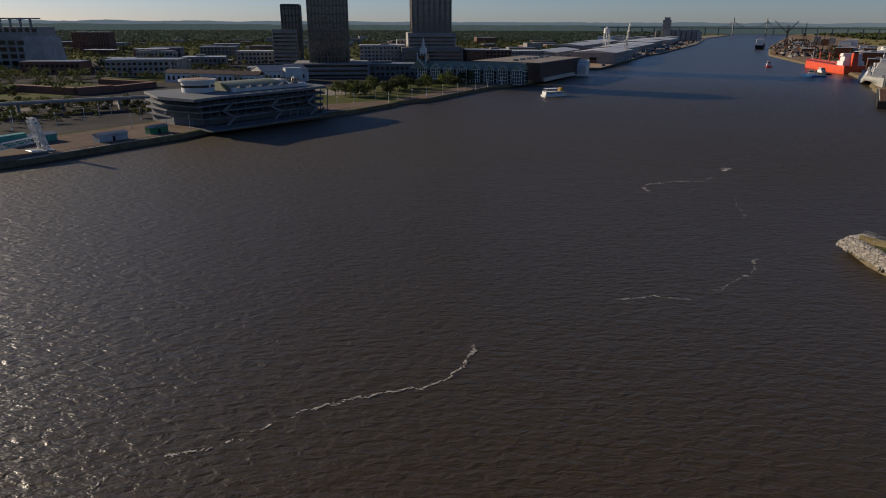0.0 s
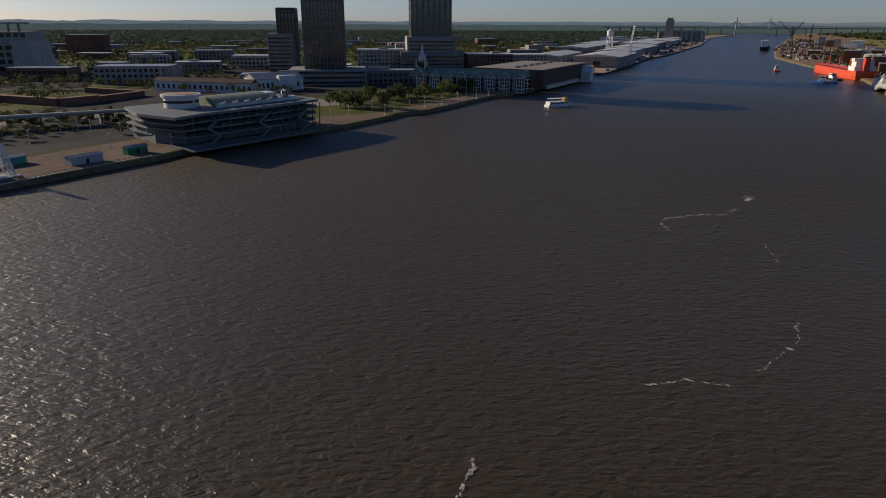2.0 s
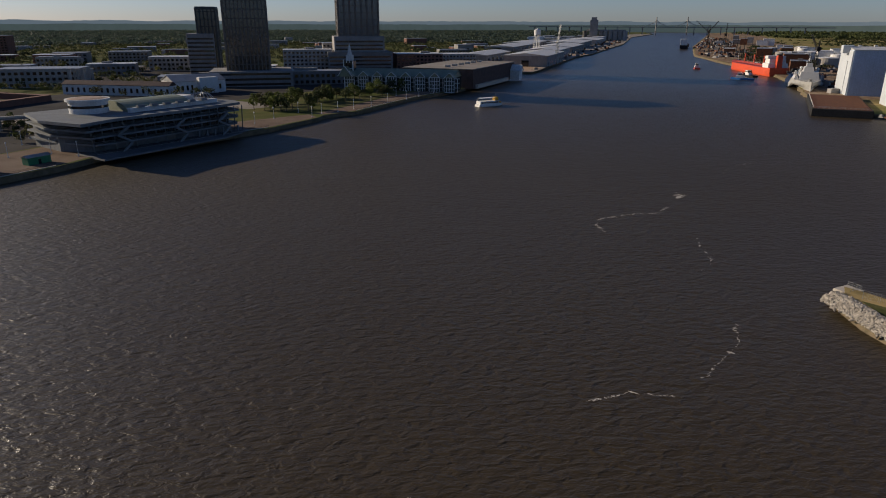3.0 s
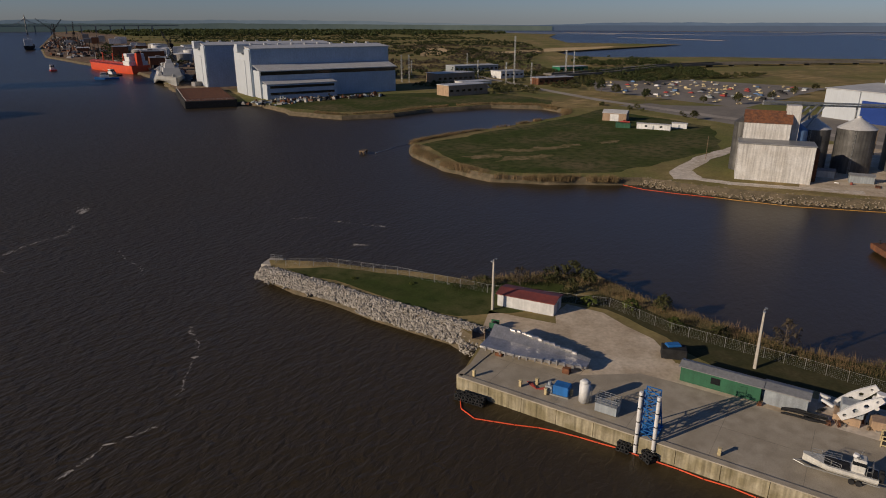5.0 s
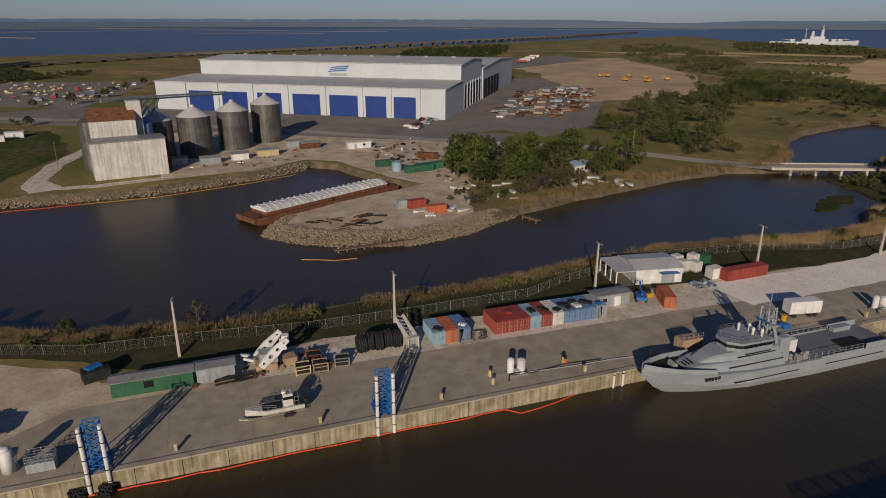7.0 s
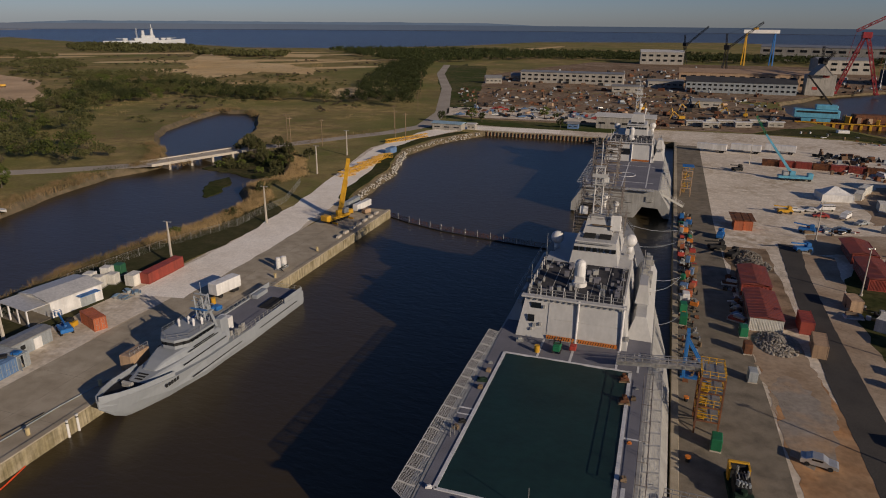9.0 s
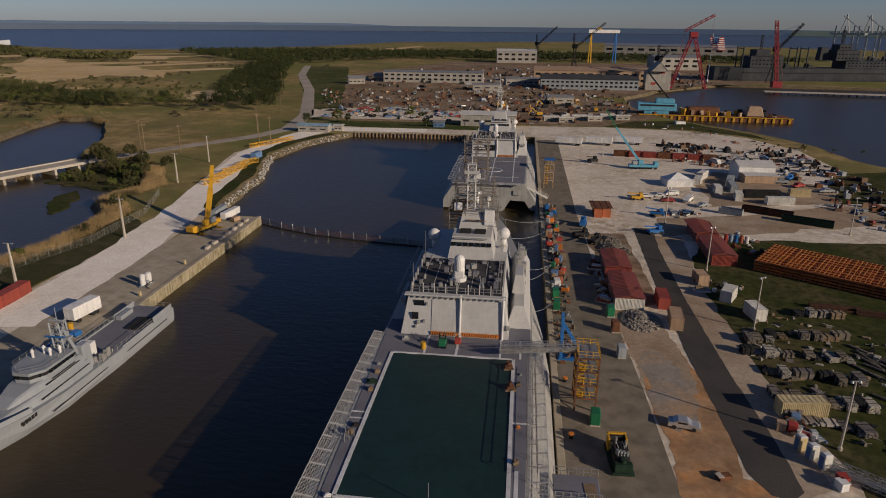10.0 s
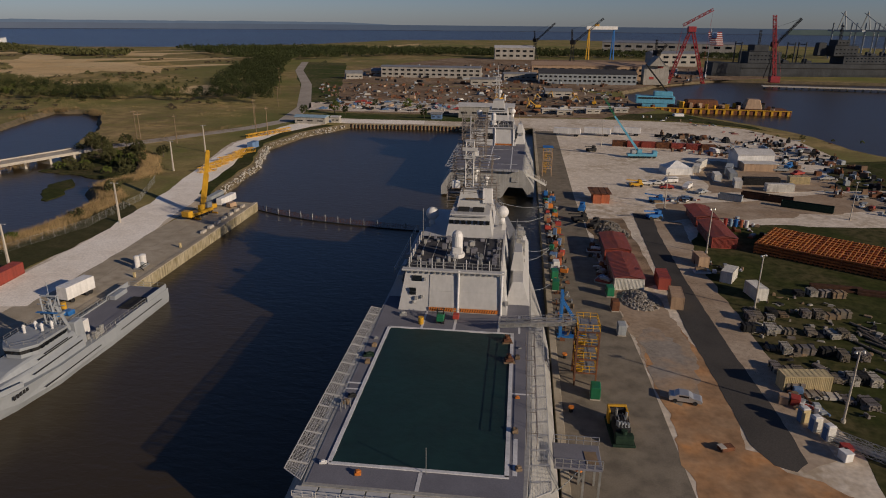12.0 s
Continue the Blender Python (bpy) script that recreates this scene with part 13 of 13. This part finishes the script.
cover("lawn_park", [(-56, 472), (-34, 478), (-12, 520), (22, 592), (46, 628), (20, 622), (-36, 560), (-78, 508)], Z2, M_LAWN, 8, 1, "shaded lawn of the river park")
fw = thing("brick_fort", "low reddish-brown brick fort walls with a corner bastion", "wall")
for a, b_, z in (((-272, 497), (-257, 521), 6), ((-257, 521), (-242, 564), 5), ((-272, 497), (-330, 520), 6), ((-242, 564), (-300, 590), 5), ((-330, 520), (-350, 480), 4)):
    part("wall", MB().bar((*a, G + z / 2 - 0.5), (*b_, G + z / 2 - 0.5), z / 1.5, square=True), M_BRICK, fw)
cover("wharf_apron", [(158, 838), (190, 841), (359, 1212), (420, 1310), (380, 1330), (300, 1240), (150, 940)], Z2, M_CONTTAN, 20, 0, "pale concrete cargo wharf")
for a, b_ in (((-166, 254), (-130, 316)), ((-122, 338), (-58, 416)), ((-10, 487), (36, 574)), ((36, 574), (82, 640))):
    rl = thing("quay_railing", "dark steel railing along the promenade", "railing")
    part("rails", rail(MB(), [(*a, G), (*b_, G)], 1.1, 4, 0.06), M_BLACK, rl)
    part("kerb", MB().bar((*a, G + 0.03), (*b_, G + 0.03), 0.3, square=True), M_CONCP, rl)
LAMP = None
for x, y in [(-201, 343), (-196, 362), (-198, 382), (-191, 382), (-144, 344), (-168, 368), (-158, 335), (-129, 336), (-48, 479), (-37, 457), (-12, 496), (0, 512), (27, 550), (20, 579), (-32, 471), (-22, 480), (12, 532), (38, 570), (52, 596), (-60, 452), (-68, 430), (-216, 330), (-228, 350), (-180, 402), (-210, 420)]:
    if LAMP is None:
        LAMP = thing("street_lamp", "white globe lamp on a pale post", "street lamp", (x, y, G), 0, "promenade lamps")
        part("post", MB().cyl(0, 0, 0, 0.16, 6.2, 8, 0.1), M_WHITE, LAMP)
        part("globe", MB().cyl(0, 0, 6.2, 0.25, 0.3, 8, 0.45).cyl(0, 0, 6.5, 0.45, 0.4, 8, 0.2), M_WHITE, LAMP)
        part("base", MB().cyl(0, 0, 0, 0.35, 0.6, 8), M_WHITE, LAMP)
    else:
        copy_thing(LAMP, pose(x, y, G))
for i, (x, y) in enumerate(scatter([(-80, 496), (-56, 470), (-40, 486), (-14, 536), (20, 586), (40, 622), (10, 616), (-40, 566), (-90, 520)], 52, 95)):
    tree(x, y, q.choice([0, 2, 2, 1, 3]), q.uniform(0.7, 1.2), group="park trees by the river")
sp = scatter([(-460, 470), (-330, 430), (-262, 470), (-290, 560), (-300, 640), (-380, 690), (-520, 640)], 130, 96)
woods("trees_fort", sp[:80], M_LEAF[1], "dark oaks round the old fort", 96, 10, 12, 0.7, 110)
woods("trees_fort_olive", sp[80:], M_LEAF[2], "olive trees round the old fort", 97, 9, 11, 0.7, 110)
for i, (x, y) in enumerate(scatter([(-250, 350), (-180, 362), (-150, 400), (-190, 450), (-270, 400)], 22, 97)):
    tree(x, y, q.choice([3, 6, 7]), q.uniform(0.5, 0.8), group="street trees of the town")
sp = scatter([(-330, 310), (-262, 330), (-190, 395), (-170, 440), (-240, 460), (-400, 400)], 150, 98)
woods("trees_ramp", sp[:90], M_LEAF[1], "dark trees between the ramps", 98, 6.5, 8, 0.5, 110)
woods("trees_ramp_olive", sp[90:], M_LEAF[2], "olive shrubs between the ramps", 99, 4, 6, 0.5, 90)
sp = scatter([(-330, 250), (-210, 330), (-176, 372), (-150, 410), (-180, 470), (-290, 400), (-420, 330)], 90, 101)
woods("trees_bank", sp[:60], M_LEAF[1], "dark trees behind the promenade", 101, 6, 7, 0.45, 110)
woods("trees_bank_olive", sp[60:], M_LEAF[2], "olive trees behind the promenade", 102, 5, 6, 0.45, 110)
sp = scatter([(-560, 560), (-400, 600), (-300, 640), (-230, 600), (-150, 560), (-110, 600), (-200, 760), (-330, 800), (-640, 760)], 260, 103)
woods("trees_square", sp[:170], M_LEAF[1], "dark oaks of the old squares", 103, 9, 11, 0.6, 90)
woods("trees_square_olive", sp[170:], M_LEAF[2], "olive trees of the old squares", 104, 8, 10, 0.6, 90)
vd = thing("freeway_viaduct", "low concrete freeway viaduct behind the promenade", "viaduct")
pts = dense([(-420, 268), (-300, 345), (-240, 393), (-217, 407), (-187, 425), (-150, 440)], 18, 0, 0, False)
for a, b_ in zip(pts, pts[1:]):
    d = Vector((b_[0] - a[0], b_[1] - a[1]))
    m = pose((a[0] + b_[0]) / 2, (a[1] + b_[1]) / 2, G, 0, 0, math.degrees(math.atan2(d.y, d.x)))
    part("deck", MB().box(0, 0, 6.0, d.length + 0.4, 11, 1.0), M_GREYB, vd).matrix_basis = m
    part("parapet", MB().box(0, -5.4, 7.0, d.length + 0.4, 0.3, 0.9), M_CONCP, vd).matrix_basis = m
    part("pier", MB().box(0, 0, 0, 1.4, 8, 6), M_GREYB, vd).matrix_basis = m
# cruise gangway
cg2 = thing("passenger_gangway", "white lattice passenger gangway on the promenade", "gangway", (-172, 268, G), 56)
part("tower", lattice(lattice(MB(), (8, -2, 0), (5, -2, 13), 1.6, 0.22, 2.4), (8, 3, 0), (5, 3, 13), 1.6, 0.22, 2.4), M_WHITE, cg2)
part("top_beam", lattice(MB(), (5, -2, 13), (5, 3, 13), 1.4, 0.2, 2), M_WHITE, cg2)
part("walkway", lattice(MB(), (6, 0.5, 5), (-26, 0.5, 2.4), 2.2, 0.2, 2.4), M_WHITE, cg2)
part("canopy", MB().bar((4, 6.5, 5.5), (-30, 8, 4.2), 2.6, square=True), M_TEAL, cg2, "teal covered walkway")
part("base", MB().box(6, 0, 0, 8, 9, 0.5, 0, 0.1), M_STEEL, cg2)
for x, y, w, d, m, lab in ((-152, 300, 14, 5, M_CONTGREY, "small grey kiosk on the promenade"), (-140, 322, 10, 4, M_GREEN, "dark green bin shelter on the promenade"), (-185, 292, 22, 7, M_TEAL, "low teal-roofed terminal shed")):
    gable_shed("kiosk", (x, y, G), 58, w, d, 3, 0.8, m, M_ROOFG, lab, "kiosk", (("s", 0, 1.2, 2.1, M_GLASS),))

# cargo wharf upriver
cover("wharf_ground", [(196, 842), (363, 1214), (422, 1312), (531, 1545), (704, 1905), (1068, 2787), (1500, 3600), (1420, 3640), (900, 2700), (520, 1900), (300, 1480), (120, 1000), (150, 850)], Z1, M_ROAD, 30, 1, "grey paved ground of the cargo wharves", 33)
clutter("wharf_goods", [(200, 860), (370, 1230), (540, 1560), (1060, 2770), (1000, 2770), (480, 1560), (300, 1230)], 220, 79, [M_GREYB, M_RUST, M_BLACK, M_STUCCO], 2, 9, 1.2, 4, "stacked cargo and sheds on the wharves")
for i, (x, y, w, d, h_) in enumerate(((268, 1010, 150, 60, 14), (330, 1180, 140, 56, 14), (210, 1120, 160, 50, 10), (420, 1420, 200, 70, 12), (330, 1500, 220, 60, 10), (520, 1700, 240, 80, 12), (420, 1750, 240, 70, 10), (640, 1960, 240, 90, 12))):
    w_ = thing("cargo_shed", "long low white cargo shed on the wharf", "warehouse", (x - 30, y, G), 66, "cargo sheds on the wharf")
    part("wall", MB().box(0, 0, 0, w, d, h_), M_STUCCO, w_)
    part("roof", MB().gable(0, 0, h_, w, d, 3, 0, 0.5, 1), M_ROOFW, w_)
    for k in range(6):
        part("door", MB().box(-w / 2 + (k + 0.5) * w / 6, -d / 2 - 0.1, 0, 7, 0.4, 6), M_GLASS, w_)
    part("end_door", MB().box(-w / 2 - 0.1, 0, 0, 0.4, 10, 8), M_GLASS, w_)
wt = thing("water_tower", "white water tower above the cargo sheds", "water tower", (300, 1260, G))
part("tank", MB().cyl(0, 0, 36, 6, 8, 16).cyl(0, 0, 44, 6, 3, 16, 0.5), M_WHITE, wt)
part("leg", MB().bar((5, 5, 0), (4, 4, 36), 0.6).bar((-5, 5, 0), (-4, 4, 36), 0.6).bar((5, -5, 0), (4, -4, 36), 0.6).bar((-5, -5, 0), (-4, -4, 36), 0.6).bar((0, 0, 0), (0, 0, 36), 1), M_WHITE, wt)
hc = thing("harbour_crane", "tall pale harbour crane on the wharf", "crane", (270, 1010, G), 40)
part("tower", lattice(MB(), (0, 0, 0), (0, 0, 30), 3, 0.3, 4), M_STEEL, hc)
part("jib", lattice(MB(), (0, 0, 28), (6, 0, 54), 1.6, 0.22, 3), M_STEEL, hc)
ge = thing("grain_elevator", "tall grey grain elevator with a row of bins", "elevator", (745, 2300, G), -20)
part("headhouse", MB().box(0, 0, 0, 26, 24, 66, 0, 0.4).box(0, 0, 66, 18, 18, 8, 0, 0.4), M_GREYB, ge)
for i in range(9):
    part("bin", MB().cyl(-28 if i < 3 else 24 + (i - 3) * 16, 0, 0, 8, 30, 16), M_STUCCO, ge)
part("gallery", MB().box(40, 0, 30, 130, 6, 5), M_GREYB, ge)
for i in range(18):
    x, y = scatter([(540, 1800), (700, 2100), (1000, 2850), (700, 2700), (420, 2000)], 1, 1500 + i)[0]
    town_block(x, y, q.uniform(40, 110), q.uniform(30, 50), q.choice([8, 10, 14]), 66, q.choice([M_STUCCO, M_GREYB, M_WHITE]), "low industrial shed up the river", 1)
# east bank upriver
cover("dirt_docks", [(346, 524), (373, 577), (431, 682), (471, 782), (506, 902), (532, 1002), (602, 1252), (819, 1710), (1502, 3002), (1941, 3846), (2250, 3900), (1500, 2500), (1080, 1700), (800, 1200), (700, 900), (620, 700), (520, 560), (440, 520)], Z1, M_BROWN, 30, 2, "dark trampled ground of the upriver docks", 31)
clutter("dock_clutter", [(380, 570), (440, 690), (480, 790), (515, 910), (545, 1010), (610, 1250), (820, 1700), (1300, 2600), (1360, 2560), (920, 1700), (720, 1200), (640, 950), (560, 740), (460, 560)], 460, 61, [M_RUST, M_TILE, M_BLACK, M_GREYB], 2, 12, 1.2, 4.5, "stacks, sheds and plant on the upriver docks")
clutter("dock_masts", [(420, 640), (480, 790), (560, 1000), (620, 1250), (850, 1700), (900, 1650), (680, 1150), (560, 760)], 34, 62, [M_BLACK], 0.8, 1.4, 10, 22, "thin masts and derricks on the upriver docks")
for i in range(24):
    x, y = scatter([(520, 760), (640, 800), (1000, 1500), (1250, 2300), (1000, 1980), (700, 1400), (560, 1020)], 1, 1600 + i)[0]
    town_block(x, y, q.uniform(20, 60), q.uniform(16, 30), q.choice([6, 8, 12, 16]), 60, q.choice([M_STUCCO, M_GREYB, M_RUST, M_WHITE]), "industrial shed on the east bank", 1)
for i in range(14):
    x, y = scatter([(560, 840), (680, 900), (900, 1400), (760, 1300), (600, 1000)], 1, 1700 + i)[0]
    t = thing("storage_tank", "pale round oil storage tank", "tank", (x, y, G), 0, "oil tanks on the east bank")
    r_ = q.uniform(8, 15)
    part("shell", MB().cyl(0, 0, 0, r_, 12, 24), q.choice([M_WHITE, M_STUCCO]), t)
    part("roof", MB().cyl(0, 0, 12, r_, 1.6, 24, 1), M_WHITE, t)
for i, (x, y, h_, jb, az) in enumerate(((820, 1560, 40, 40, 60), (900, 1800, 44, 46, 140), (980, 1960, 44, 44, 20), (600, 900, 30, 30, 80))):
    tower_crane(x, y, h_, jb, az, M_BLACK, "dark shipyard crane up the river")
hulk = thing("cargo_ship", "dark freighter moored up the river", "ship", (760, 1640, 0), -27)
part("hull", MB().loft([mirror_ring(h2, y)[::-1] for y, h2 in ((-60, [(9, 9), (8, 2), (1, -1)]), (40, [(10, 9), (9, 2), (1, -1)]), (66, [(0.8, 12), (0.6, 5), (0.2, 1)]))]), M_BLACK, hulk)
part("house", MB().box(0, -44, 9, 15, 14, 14, 0, 0.3), M_WHITE, hulk)
part("mast", MB().cyl(0, 10, 9, 0.5, 16, 8), M_STEEL, hulk)

# cable-stayed bridge up the river
cb = thing("cable_bridge", "far grey cable-stayed bridge over the river", "bridge", (1545, 3480, 0), -26)
part("deck", MB().box(0, 0, 36, 1500, 22, 4), M_GREYB, cb)
for sx in (-1, 1):
    t = MB()
    for sy in (-1, 1):
        t.bar((sx * 77, sy * 14, -1), (sx * 77, sy * 11, 88), 2.2, square=True)
    t.box(sx * 77, 0, 52, 4, 24, 4).box(sx * 77, 0, 82, 4, 22, 4)
    part("pylon", t, M_GREYB, cb)
    for k in range(10):
        part("stay", MB().bar((sx * 77, 10, 84 - k * 2.4), (sx * 77 - 10 - k * 7, 10, 40), 0.3, 4).bar((sx * 77, 10, 84 - k * 2.4), (sx * 77 + 10 + k * 7, 10, 40), 0.3, 4), M_STEEL, cb)
for i in range(22):
    x = -720 + i * 64
    if abs(x) > 110:
        part("pier", MB().box(x, 0, -1, 4, 16, 37), M_GREYB, cb)

# woods behind the town
TOWNW = [(-1200, 700), (-560, 640), (-300, 760), (-150, 950), (250, 1150), (330, 1900), (-300, 2000), (-1400, 1500)]
woods("woods_town", scatter(TOWNW, 3000, 21), M_LEAF[1], "dark street trees through the town", 21, 9, 11, 1.0, 40)
woods("woods_town_fresh", scatter(TOWNW, 1500, 22), M_LEAF[2], "olive street trees through the town", 22, 9, 11, 1.0, 40)
# Muted bluish leaf colours, with the distance haze painted into them.
M_LEAFHAZE = [leaf_mat("leaves_hazed_" + n, c, d) for n, c, d in (("grey", (0.06, 0.082, 0.06), (0.05, 0.07, 0.052)), ("deep", (0.045, 0.062, 0.047), (0.04, 0.054, 0.042)), ("pale", (0.075, 0.095, 0.064), (0.062, 0.08, 0.056)))]
WESTW = [(-1400, 1400), (-300, 1900), (380, 1900), (900, 2900), (1300, 3700), (1300, 4500), (-900, 4600), (-3200, 3400), (-4300, 1300), (-2600, 700)]
woods("woods_west", scatter(WESTW, 9000, 23), M_LEAFHAZE[0], "woods stretching west behind the town", 23, 11, 26, 3.2, 22)
woods("woods_west_dark", scatter(WESTW, 6000, 24), M_LEAFHAZE[1], "darker woods stretching west behind the town", 24, 11, 22, 3.0, 22)
woods("woods_west_fresh", scatter(WESTW, 4000, 25), M_LEAFHAZE[2], "paler woods stretching west behind the town", 25, 11, 22, 3.0, 22)

# ---- foam lines on the river ----
M_FOAM = surf("river_foam", (0.52, 0.48, 0.42), (0.36, 0.33, 0.28), 1.5, 0.3, 0.8, 0.1)


def foam(line, width, n, seed, label):
    """A ragged line of foam flecks lying on the water."""
    w = random.Random(seed)
    pts = dense(line, 0.8, 0.45, seed, False)
    mb = MB()
    for i in range(n):
        k = int(w.random() * (len(pts) - 1))
        (x, y), (x2, y2) = pts[k], pts[k + 1]
        thick = noise.noise(Vector((x * 0.16, y * 0.16, seed * 1.7)))
        if thick < -0.10 and w.random() < 0.85:
            continue
        a = math.atan2(y2 - y, x2 - x)
        u = w.random()
        sp = width * (0.35 + max(0, thick) * 1.6)
        x, y = x + (x2 - x) * u + w.gauss(0, sp), y + (y2 - y) * u + w.gauss(0, sp)
        s = (abs(w.gauss(0, 0.5)) + 0.25) * (0.12 + width * 0.22)
        c, d = math.cos(a + w.gauss(0, 0.5)), math.sin(a + w.gauss(0, 0.5))
        el = w.uniform(1.2, 3.2)
        ring = []
        for j in range(7):
            t, r_ = 2 * math.pi * j / 7, w.uniform(0.45, 1.2)
            p, q_ = s * el * math.cos(t) * r_, s * 0.6 * math.sin(t) * r_
            ring.append((x + p * c - q_ * d, y + p * d + q_ * c, 0.015 + i * 0.00025))
        mb.add(ring, [tuple(range(7))])
    return tagged(new("foam_line", mb.mesh("foam_line", M_FOAM)), label, "foam", kind="stuff")


foam([(-44, 62), (-41, 69), (-36, 72), (-30, 74), (-25, 78), (-21, 82), (-15, 85), (-8, 88), (-3, 89), (1, 92), (4, 98), (6, 104)], 0.24, 640, 1, "broken white foam line drifting on the river")
foam([(36, 124), (45, 126), (51, 124)], 0.22, 100, 2, "thin white foam line on the river")
foam([(56, 127), (60, 130), (64, 134), (72, 141), (76, 150)], 0.25, 130, 3, "thin white foam line on the river")
foam([(70, 214), (70, 222), (73, 227), (83, 231), (95, 232), (101, 240)], 0.5, 300, 4, "white foam line on the river")
foam([(109, 250), (113, 255)], 0.9, 120, 5, "white foam patch on the river")
foam([(142, 283), (157, 301), (179, 310)], 0.6, 60, 6, "thin foam streak on the river")
foam([(96, 209), (89, 185), (84, 180)], 0.6, 40, 7, "thin foam streak on the river")
foam([(134.5, 156), (136, 152)], 0.35, 90, 8, "small white foam patch in the inlet")
foam([(143, 189), (149, 182)], 0.5, 60, 9, "thin foam streak in the inlet")
foam([(148, 177), (152, 159)], 0.5, 80, 10, "thin foam streak in the inlet")
